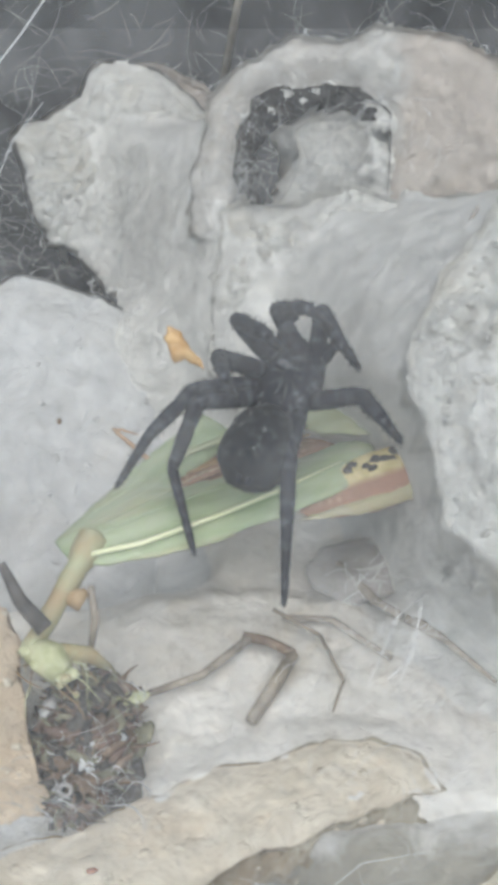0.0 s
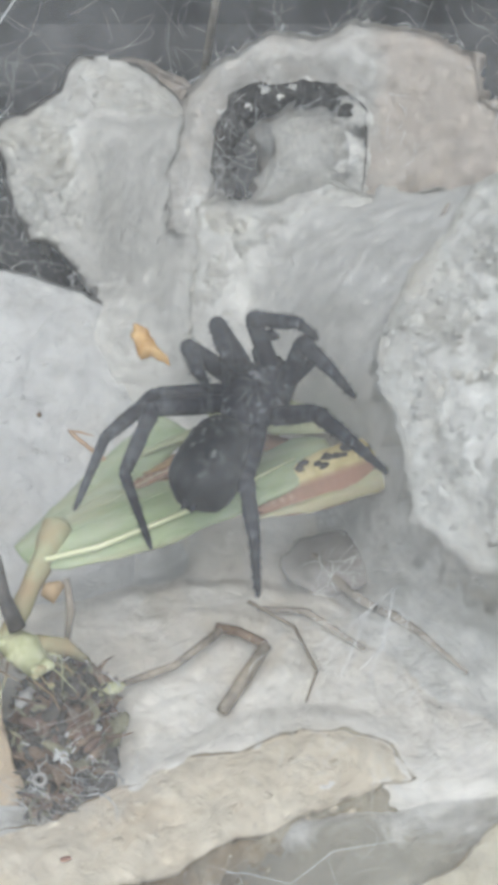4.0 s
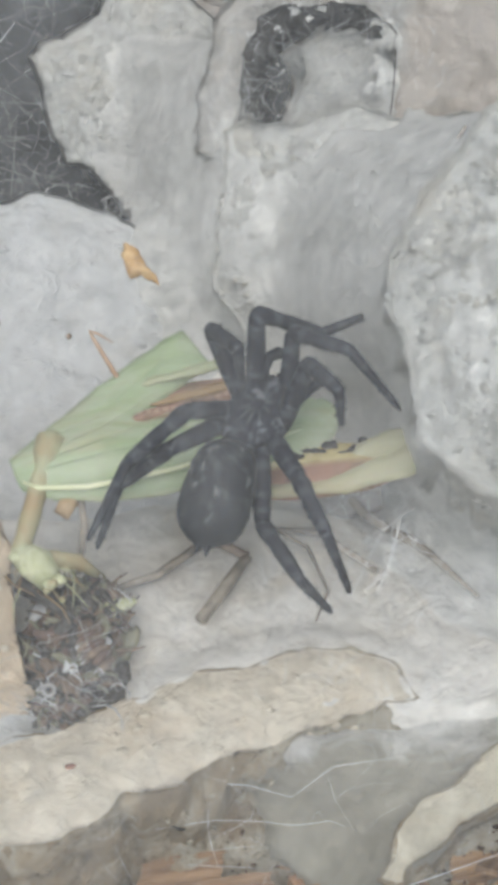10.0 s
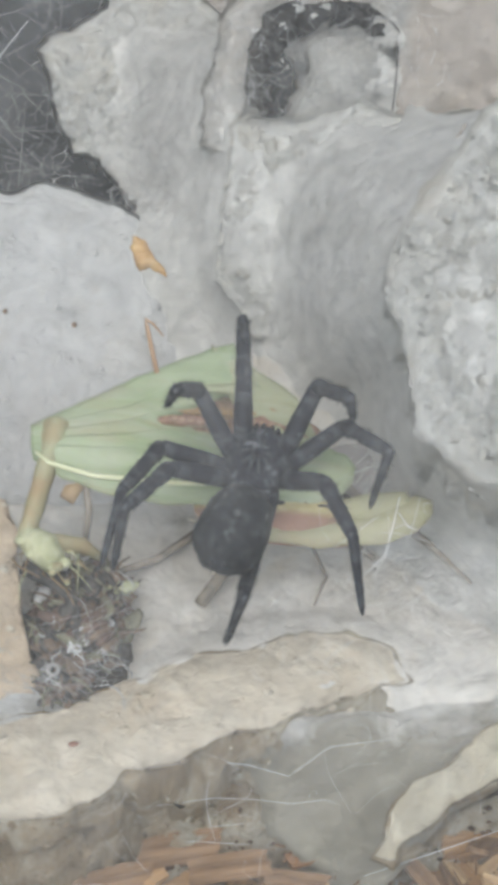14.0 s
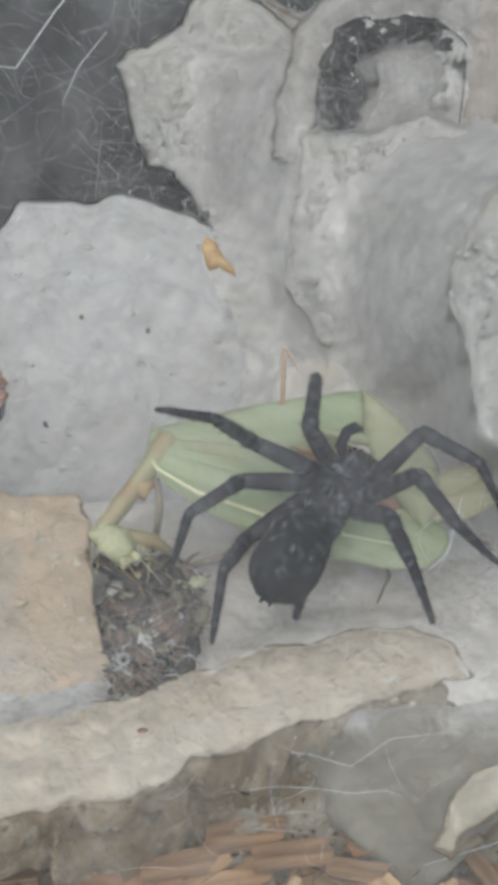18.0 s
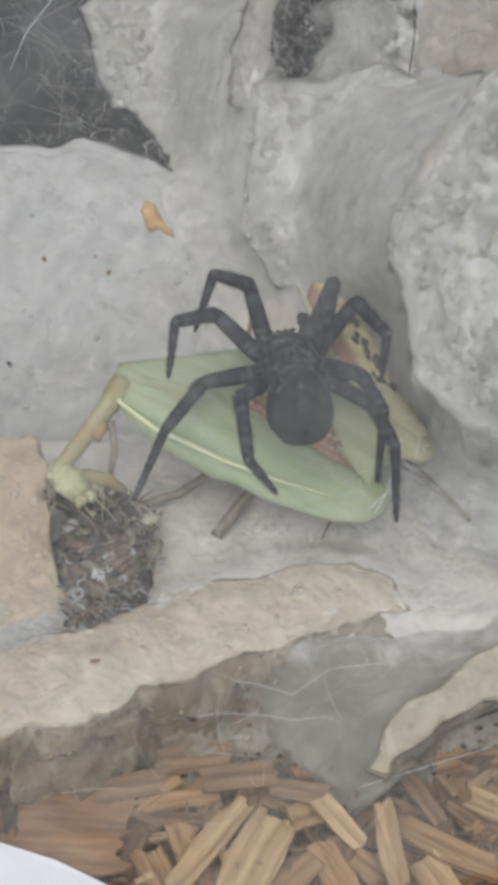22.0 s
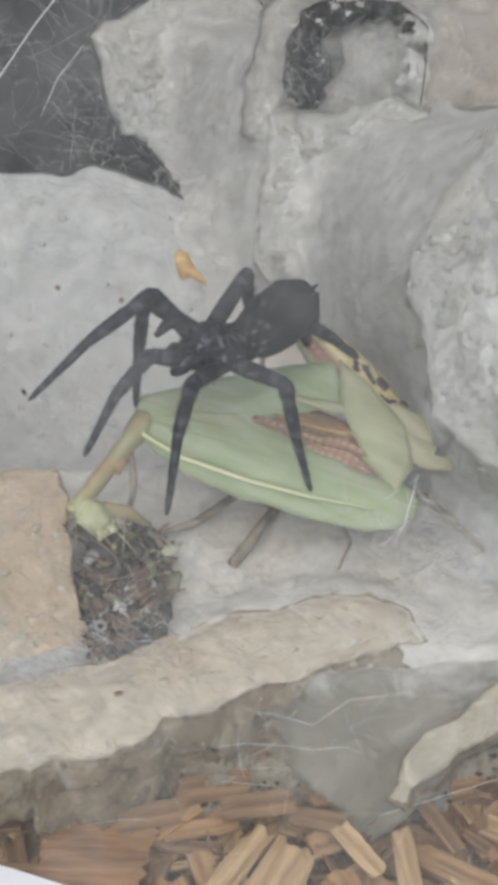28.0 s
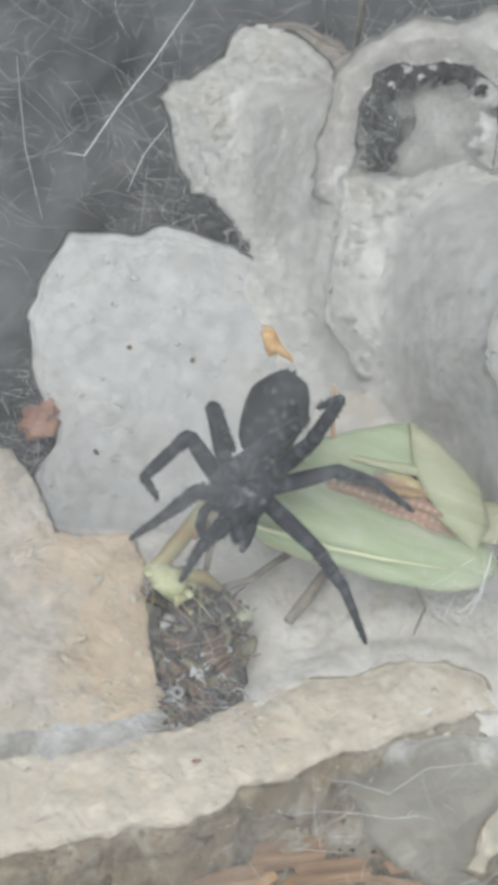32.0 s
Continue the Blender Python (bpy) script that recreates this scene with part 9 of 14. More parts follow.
    walk(LEGS['l3c'], [
        (0, aim(-8.17, 8.33, 4.97, -11.87, 10.62, -1.50, 0, 1)),
        (0.5, aim(-7.87, 8.92, 4.32, -11.55, 11.13, -2.19, 0, 1)),
        (1, aim(-7.53, 9.44, 3.64, -11.18, 11.57, -2.92, 0, 1)),
        (1.5, aim(-7.78, 9.33, 3.85, -11.48, 11.58, -2.64, 0, 1)),
        (2, aim(-8.02, 9.19, 4.06, -11.75, 11.56, -2.37, 0, 1)),
        (2.5, aim(-8.73, 8.59, 1.79, -15.75, 7.98, -1.55, 0, 1)),
        (3, aim(-9.07, 7.82, -0.53, -16.01, 4.53, 0.81, 0, 1)),
        (3.5, aim(-9.02, 7.94, -0.06, -16.14, 4.87, 0.78, 0, 1)),
        (4, aim(-8.75, 8.24, 1.22, -16.17, 5.92, 0.54, 0, 1)),
        (4.5, aim(-8.05, 8.62, 2.95, -15.21, 7.70, -0.01, 0, 1)),
        (5, aim(-6.99, 8.97, 4.51, -13.05, 9.55, -0.37, 0, 1)),
        (5.5, aim(-6.04, 9.19, 5.48, -11.00, 10.70, -0.34, 0, 1)),
        (6, aim(-5.65, 9.26, 5.81, -10.18, 11.08, -0.27, 0, 1)),
        (6.5, aim(-6.69, 9.77, 4.09, -10.46, 12.66, -2.09, 0, 1)),
        (7, aim(-7.30, 10.16, 2.09, -10.21, 14.05, -4.02, 0, 1)),
        (7.5, aim(-7.36, 9.51, 3.39, -11.19, 13.06, -2.41, 0, 1)),
        (8, aim(-7.28, 8.79, 4.63, -11.96, 11.95, -0.76, 0, 1)),
        (8.5, aim(-6.61, 8.10, 6.74, -11.40, 11.22, 1.44, 0, 1)),
        (9, aim(-5.67, 7.24, 8.65, -10.57, 10.32, 3.43, 0, 1)),
        (9.5, aim(-8.52, 5.84, 6.99, -15.00, 6.66, 2.72, 0, 1)),
        (10, aim(-9.42, 4.09, 4.26, -16.56, 2.53, 1.54, 0, 1)),
        (10.5, aim(-10.23, 3.89, 3.37, -17.56, 1.59, 2.02, 0, 1)),
        (11, aim(-10.58, 3.60, 2.29, -17.80, 0.64, 2.37, 0, 1)),
        (11.5, aim(-10.07, 5.37, 0.11, -17.31, 2.63, -0.87, 0, 1)),
        (12, aim(-8.96, 6.86, -2.14, -16.09, 4.41, -4.14, 0, 1)),
        (12.5, aim(-7.37, 9.25, -1.59, -14.84, 7.34, -2.79, 0, 1)),
        (13, aim(-5.31, 11.12, -1.01, -12.99, 9.78, -1.39, 0, 1)),
        (13.5, aim(-4.86, 11.23, 0.50, -12.56, 10.38, -0.36, 0, 1)),
        (14, aim(-4.21, 11.24, 2.01, -11.88, 10.87, 0.67, 0, 1)),
        (14.5, aim(-4.93, 10.71, 1.61, -12.00, 10.04, -1.62, 0, 1)),
        (15, aim(-5.60, 10.12, 1.20, -11.59, 9.19, -3.71, 0, 1)),
        (15.5, aim(-5.83, 10.06, 1.31, -11.63, 9.23, -3.84, 0, 1)),
        (16, aim(-6.39, 9.88, 1.57, -11.65, 9.31, -4.16, 0, 1)),
        (16.5, aim(-7.08, 9.55, 1.89, -11.53, 9.35, -4.52, 0, 1)),
        (17, aim(-7.70, 9.13, 2.19, -11.25, 9.31, -4.75, 0, 1)),
        (17.5, aim(-8.12, 8.76, 2.42, -10.95, 9.22, -4.84, 0, 1)),
        (18, aim(-8.27, 8.60, 2.50, -10.81, 9.17, -4.85, 0, 1)),
        (18.5, aim(-7.18, 9.43, 2.40, -9.14, 9.86, -5.13, 0, 1)),
        (19, aim(-5.98, 10.05, 2.29, -7.35, 10.33, -5.38, 0, 1)),
        (19.5, aim(-5.76, 10.37, 2.31, -6.87, 11.69, -5.29, 0, 1)),
        (20, aim(-5.52, 10.68, 2.33, -6.36, 13.01, -5.06, 0, 1)),
        (20.5, aim(-4.23, 12.53, 1.41, -7.28, 15.69, -5.04, 0, 1)),
        (21, aim(-2.45, 14.01, 0.37, -7.37, 17.65, -4.46, 0, 1)),
        (21.5, aim(-2.25, 14.27, -1.03, -6.64, 18.24, -6.11, 0, 1)),
        (22, aim(-1.93, 14.40, -2.42, -5.74, 18.68, -7.71, 0, 1)),
        (22.5, aim(-2.59, 14.02, -3.19, -5.95, 18.44, -8.66, 0, 1)),
        (23, aim(-3.22, 13.49, -3.93, -6.12, 18.03, -9.57, 0, 1)),
        (23.5, aim(-4.44, 13.77, -4.15, -7.06, 18.64, -9.65, 0, 1)),
        (24, aim(-5.35, 13.44, -4.20, -7.69, 18.63, -9.53, 0, 1)),
        (24.5, aim(-3.10, 14.76, -3.70, -6.92, 20.43, -7.47, 0, 1)),
        (25, aim(-0.58, 15.22, -3.03, -5.58, 20.90, -4.93, 0, 1)),
        (25.5, aim(-0.83, 14.84, -3.58, -5.21, 21.09, -5.21, 0, 1)),
        (26, aim(-1.32, 13.66, -4.91, -3.51, 21.11, -5.63, 0, 1)),
        (26.5, aim(-1.57, 11.82, -6.35, -0.28, 19.48, -5.66, 0, 1)),
        (27, aim(-1.43, 10.20, -7.24, 2.18, 16.92, -5.63, 0, 1)),
        (27.5, aim(-1.31, 9.57, -7.52, 2.98, 15.81, -5.65, 0, 1)),
        (28, aim(-0.78, 11.63, -2.92, 2.87, 18.45, -1.93, 0, 1)),
        (28.5, aim(0.31, 11.56, -3.01, 2.66, 18.97, -2.38, 0, 1)),
        (29, aim(1.38, 11.04, -3.23, 2.36, 18.77, -3.00, 0, 1)),
        (29.5, aim(1.07, 11.00, -2.64, 2.45, 18.63, -3.49, 0, 1)),
        (30, aim(0.73, 10.83, -2.11, 2.48, 18.19, -4.02, 0, 1)),
        (30.5, aim(-2.58, 10.60, -1.27, -2.18, 18.16, -3.15, 0, 1)),
        (31, aim(-5.65, 9.62, -0.87, -6.61, 17.15, -2.66, 0, 1)),
        (31.5, aim(-4.63, 10.99, -3.49, -3.33, 18.50, -1.82, 0, 1)),
        (32, aim(-3.12, 11.78, -5.99, 0.07, 17.16, -1.34, 0, 1)),
    ])
    walk(LEGS['l4a'], [
        (0, aim(1.90, 1.90, -0.30, -2.90, 6.14, 3.79, 0, 1)),
        (0.5, aim(1.90, 1.90, -0.30, -2.71, 6.59, 3.50, 0, 1)),
        (1, aim(1.90, 1.90, -0.30, -2.49, 7.02, 3.19, 0, 1)),
        (1.5, aim(1.90, 1.90, -0.30, -2.63, 7.01, 3.03, 0, 1)),
        (2, aim(1.90, 1.90, -0.30, -2.76, 7.00, 2.87, 0, 1)),
        (2.5, aim(1.90, 1.90, -0.30, -3.40, 6.84, 1.99, 0, 1)),
        (3, aim(1.90, 1.90, -0.30, -3.93, 6.58, 1.07, 0, 1)),
        (3.5, aim(1.90, 1.90, -0.30, -3.92, 6.53, 1.28, 0, 1)),
        (4, aim(1.90, 1.90, -0.30, -3.85, 6.40, 1.80, 0, 1)),
        (4.5, aim(1.90, 1.90, -0.30, -3.73, 6.19, 2.47, 0, 1)),
        (5, aim(1.90, 1.90, -0.30, -3.56, 5.94, 3.12, 0, 1)),
        (5.5, aim(1.90, 1.90, -0.30, -3.39, 5.72, 3.59, 0, 1)),
        (6, aim(1.90, 1.90, -0.30, -3.32, 5.64, 3.77, 0, 1)),
        (6.5, aim(1.90, 1.90, -0.30, -3.02, 7.32, 1.74, 0, 1)),
        (7, aim(1.90, 1.90, -0.30, -2.13, 8.34, -0.53, 0, 1)),
        (7.5, aim(1.90, 1.90, -0.30, -2.69, 7.85, 0.83, 0, 1)),
        (8, aim(1.90, 1.90, -0.30, -3.06, 7.12, 2.14, 0, 1)),
        (8.5, aim(1.90, 1.90, -0.30, -3.86, 6.20, 2.17, 0, 1)),
        (9, aim(1.90, 1.90, -0.30, -4.51, 5.18, 2.13, 0, 1)),
        (9.5, aim(1.90, 1.90, -0.30, -4.90, 4.11, 2.27, 0, 1)),
        (10, aim(1.90, 1.90, -0.30, -5.13, 2.99, 2.36, 0, 1)),
        (10.5, aim(1.90, 1.90, -0.30, -5.24, 3.29, 1.90, 0, 1)),
        (11, aim(1.90, 1.90, -0.30, -5.31, 3.57, 1.43, 0, 1)),
        (11.5, aim(1.90, 1.90, -0.30, -5.19, 4.14, 1.28, 0, 1)),
        (12, aim(1.90, 1.90, -0.30, -5.02, 4.70, 1.13, 0, 1)),
        (12.5, aim(1.90, 1.90, -0.30, -4.10, 6.11, 1.70, 0, 1)),
        (13, aim(1.90, 1.90, -0.30, -2.85, 7.30, 2.16, 0, 1)),
        (13.5, aim(1.90, 1.90, -0.30, -2.29, 7.37, 2.91, 0, 1)),
        (14, aim(1.90, 1.90, -0.30, -1.66, 7.36, 3.61, 0, 1)),
        (14.5, aim(1.90, 1.90, -0.30, -2.02, 7.46, 3.08, 0, 1)),
        (15, aim(1.90, 1.90, -0.30, -2.35, 7.53, 2.53, 0, 1)),
        (15.5, aim(1.90, 1.90, -0.30, -2.66, 7.42, 2.24, 0, 1)),
        (16, aim(1.90, 1.90, -0.30, -3.42, 7.04, 1.42, 0, 1)),
        (16.5, aim(1.90, 1.90, -0.30, -4.27, 6.30, 0.20, 0, 1)),
        (17, aim(1.90, 1.90, -0.30, -4.83, 5.35, -1.04, 0, 1)),
        (17.5, aim(1.90, 1.90, -0.30, -5.03, 4.57, -1.90, 0, 1)),
        (18, aim(1.90, 1.90, -0.30, -5.06, 4.27, -2.22, 0, 1)),
        (18.5, aim(1.90, 1.90, -0.30, -4.56, 5.61, 1.21, 0, 1)),
        (19, aim(1.90, 1.90, -0.30, -2.51, 6.06, 4.28, 0, 1)),
        (19.5, aim(1.90, 1.90, -0.30, -3.58, 6.38, 2.47, 0, 1)),
        (20, aim(1.90, 1.90, -0.30, -4.21, 6.35, 0.45, 0, 1)),
        (20.5, aim(1.90, 1.90, -0.30, -3.53, 6.72, 1.96, 0, 1)),
        (21, aim(1.90, 1.90, -0.30, -2.57, 6.85, 3.35, 0, 1)),
        (21.5, aim(1.90, 1.90, -0.30, -3.35, 6.67, 2.42, 0, 1)),
        (22, aim(1.90, 1.90, -0.30, -3.99, 6.38, 1.42, 0, 1)),
        (22.5, aim(1.90, 1.90, -0.30, -4.19, 6.42, -0.81, 0, 1)),
        (23, aim(1.90, 1.90, -0.30, -3.85, 6.07, -2.99, 0, 1)),
        (23.5, aim(1.90, 1.90, -0.30, -3.23, 5.80, -4.32, 0, 1)),
        (24, aim(1.90, 1.90, -0.30, -2.42, 5.38, -5.50, 0, 1)),
        (24.5, aim(1.90, 1.90, -0.30, -4.05, 5.55, -3.31, 0, 1)),
        (25, aim(1.90, 1.90, -0.30, -4.91, 5.25, -0.73, 0, 1)),
        (25.5, aim(1.90, 1.90, -0.30, -4.96, 5.15, -0.00, 0, 1)),
        (26, aim(1.90, 1.90, -0.30, -4.78, 4.74, 1.96, 0, 1)),
        (26.5, aim(1.90, 1.90, -0.30, -3.83, 3.91, 4.27, 0, 1)),
        (27, aim(1.90, 1.90, -0.30, -2.64, 3.10, 5.67, 0, 1)),
        (27.5, aim(1.90, 1.90, -0.30, -2.13, 2.79, 6.08, 0, 1)),
        (28, aim(1.90, 1.90, -0.30, -3.24, 2.39, 5.28, 0, 1)),
        (28.5, aim(1.90, 1.90, -0.30, -3.07, 1.91, 5.45, 0, 1)),
        (29, aim(1.90, 1.90, -0.30, -2.87, 1.43, 5.60, 0, 1)),
        (29.5, aim(1.90, 1.90, -0.30, -3.05, 2.06, 5.47, 0, 1)),
        (30, aim(1.90, 1.90, -0.30, -3.18, 2.70, 5.29, 0, 1)),
        (30.5, aim(1.90, 1.90, -0.30, -3.45, 2.36, 5.08, 0, 1)),
        (31, aim(1.90, 1.90, -0.30, -3.69, 2.02, 4.85, 0, 1)),
        (31.5, aim(1.90, 1.90, -0.30, -2.60, 3.94, 5.48, 0, 1)),
        (32, aim(1.90, 1.90, -0.30, -1.09, 5.68, 5.57, 0, 1)),
    ])
    walk(LEGS['l4b'], [
        (0, aim(-2.90, 6.14, 3.79, -7.18, 7.20, -3.36, 0, 1)),
        (0.5, aim(-2.71, 6.59, 3.50, -10.46, 6.54, 0.27, 0, 1)),
        (1, aim(-2.49, 7.02, 3.19, -10.57, 5.88, 5.19, 0, 1)),
        (1.5, aim(-2.63, 7.01, 3.03, -10.74, 5.73, 4.82, 0, 1)),
        (2, aim(-2.76, 7.00, 2.87, -10.89, 5.59, 4.44, 0, 1)),
        (2.5, aim(-3.40, 6.84, 1.99, -11.32, 4.22, 2.96, 0, 1)),
        (3, aim(-3.93, 6.58, 1.07, -11.44, 2.82, 1.42, 0, 1)),
        (3.5, aim(-3.92, 6.53, 1.28, -11.52, 3.03, 1.96, 0, 1)),
        (4, aim(-3.85, 6.40, 1.80, -11.62, 3.60, 3.35, 0, 1)),
        (4.5, aim(-3.73, 6.19, 2.47, -11.49, 4.43, 5.17, 0, 1)),
        (5, aim(-3.56, 5.94, 3.12, -11.04, 5.28, 6.88, 0, 1)),
        (5.5, aim(-3.39, 5.72, 3.59, -10.52, 5.89, 8.04, 0, 1)),
        (6, aim(-3.32, 5.64, 3.77, -10.27, 6.11, 8.46, 0, 1)),
        (6.5, aim(-3.02, 7.32, 1.74, -10.48, 7.42, 5.61, 0, 1)),
        (7, aim(-2.13, 8.34, -0.53, -9.98, 8.07, 2.45, 0, 1)),
        (7.5, aim(-2.69, 7.85, 0.83, -10.47, 6.88, 3.84, 0, 1)),
        (8, aim(-3.06, 7.12, 2.14, -10.71, 5.45, 5.17, 0, 1)),
        (8.5, aim(-3.86, 6.20, 2.17, -12.24, 6.05, 2.77, 0, 1)),
        (9, aim(-4.51, 5.18, 2.13, -12.58, 6.56, 0.23, 0, 1)),
        (9.5, aim(-4.90, 4.11, 2.27, -11.29, 6.96, -2.38, 0, 1)),
        (10, aim(-5.13, 2.99, 2.36, -8.70, 6.81, -4.22, 0, 1)),
        (10.5, aim(-5.24, 3.29, 1.90, -13.45, 4.04, 0.31, 0, 1)),
        (11, aim(-5.31, 3.57, 1.43, -11.67, 0.67, 6.08, 0, 1)),
        (11.5, aim(-5.19, 4.14, 1.28, -12.31, 1.65, 4.96, 0, 1)),
        (12, aim(-5.02, 4.70, 1.13, -12.74, 2.67, 3.75, 0, 1)),
        (12.5, aim(-4.10, 6.11, 1.70, -12.12, 5.70, 4.16, 0, 1)),
        (13, aim(-2.85, 7.30, 2.16, -10.86, 8.52, 4.37, 0, 1)),
        (13.5, aim(-2.29, 7.37, 2.91, -10.16, 9.05, 5.31, 0, 1)),
        (14, aim(-1.66, 7.36, 3.61, -9.37, 9.48, 6.19, 0, 1)),
        (14.5, aim(-2.02, 7.46, 3.08, -10.06, 8.65, 5.21, 0, 1)),
        (15, aim(-2.35, 7.53, 2.53, -10.58, 7.76, 4.17, 0, 1)),
        (15.5, aim(-2.66, 7.42, 2.24, -10.83, 7.47, 4.18, 0, 1)),
        (16, aim(-3.42, 7.04, 1.42, -11.37, 6.61, 4.11, 0, 1)),
        (16.5, aim(-4.27, 6.30, 0.20, -11.75, 5.22, 3.87, 0, 1)),
        (17, aim(-4.83, 5.35, -1.04, -11.68, 3.66, 3.51, 0, 1)),
        (17.5, aim(-5.03, 4.57, -1.90, -11.32, 2.44, 3.24, 0, 1)),
        (18, aim(-5.06, 4.27, -2.22, -11.12, 1.98, 3.14, 0, 1)),
        (18.5, aim(-4.56, 5.61, 1.21, -12.01, 3.91, 4.70, 0, 1)),
        (19, aim(-2.51, 6.06, 4.28, -10.75, 5.11, 5.61, 0, 1)),
        (19.5, aim(-3.58, 6.38, 2.47, -11.65, 4.77, 4.14, 0, 1)),
        (20, aim(-4.21, 6.35, 0.45, -12.06, 4.10, 2.45, 0, 1)),
        (20.5, aim(-3.53, 6.72, 1.96, -11.62, 5.32, 3.69, 0, 1)),
        (21, aim(-2.57, 6.85, 3.35, -10.82, 6.31, 4.81, 0, 1)),
        (21.5, aim(-3.35, 6.67, 2.42, -11.74, 6.70, 2.14, 0, 1)),
        (22, aim(-3.99, 6.38, 1.42, -12.13, 6.97, -0.59, 0, 1)),
        (22.5, aim(-4.19, 6.42, -0.81, -12.33, 6.38, -2.85, 0, 1)),
        (23, aim(-3.85, 6.07, -2.99, -11.97, 5.40, -5.06, 0, 1)),
        (23.5, aim(-3.23, 5.80, -4.32, -11.47, 4.90, -5.71, 0, 1)),
        (24, aim(-2.42, 5.38, -5.50, -10.71, 4.26, -6.18, 0, 1)),
        (24.5, aim(-4.05, 5.55, -3.31, -12.29, 4.71, -4.69, 0, 1)),
        (25, aim(-4.91, 5.25, -0.73, -13.03, 4.70, -2.79, 0, 1)),
        (25.5, aim(-4.96, 5.15, -0.00, -13.18, 5.38, -1.74, 0, 1)),
        (26, aim(-4.78, 4.74, 1.96, -12.80, 7.13, 1.24, 0, 1)),
        (26.5, aim(-3.83, 3.91, 4.27, -10.59, 8.84, 4.99, 0, 1)),
        (27, aim(-2.64, 3.10, 5.67, -7.80, 9.50, 7.42, 0, 1)),
        (27.5, aim(-2.13, 2.79, 6.08, -6.61, 9.58, 8.16, 0, 1)),
        (28, aim(-3.24, 2.39, 5.28, -0.36, 8.89, 9.77, 0, 1)),
        (28.5, aim(-3.07, 1.91, 5.45, -1.07, 9.21, 9.09, 0, 1)),
        (29, aim(-2.87, 1.43, 5.60, -1.82, 9.32, 8.28, 0, 1)),
        (29.5, aim(-3.05, 2.06, 5.47, -2.23, 9.73, 8.80, 0, 1)),
        (30, aim(-3.18, 2.70, 5.29, -2.62, 10.09, 9.26, 0, 1)),
        (30.5, aim(-3.45, 2.36, 5.08, -3.97, 9.51, 9.47, 0, 1)),
        (31, aim(-3.69, 2.02, 4.85, -5.29, 8.78, 9.57, 0, 1)),
        (31.5, aim(-2.60, 3.94, 5.48, -4.80, 8.81, 11.96, 0, 1)),
        (32, aim(-1.09, 5.68, 5.57, -3.68, 8.17, 13.17, 0, 1)),
    ])
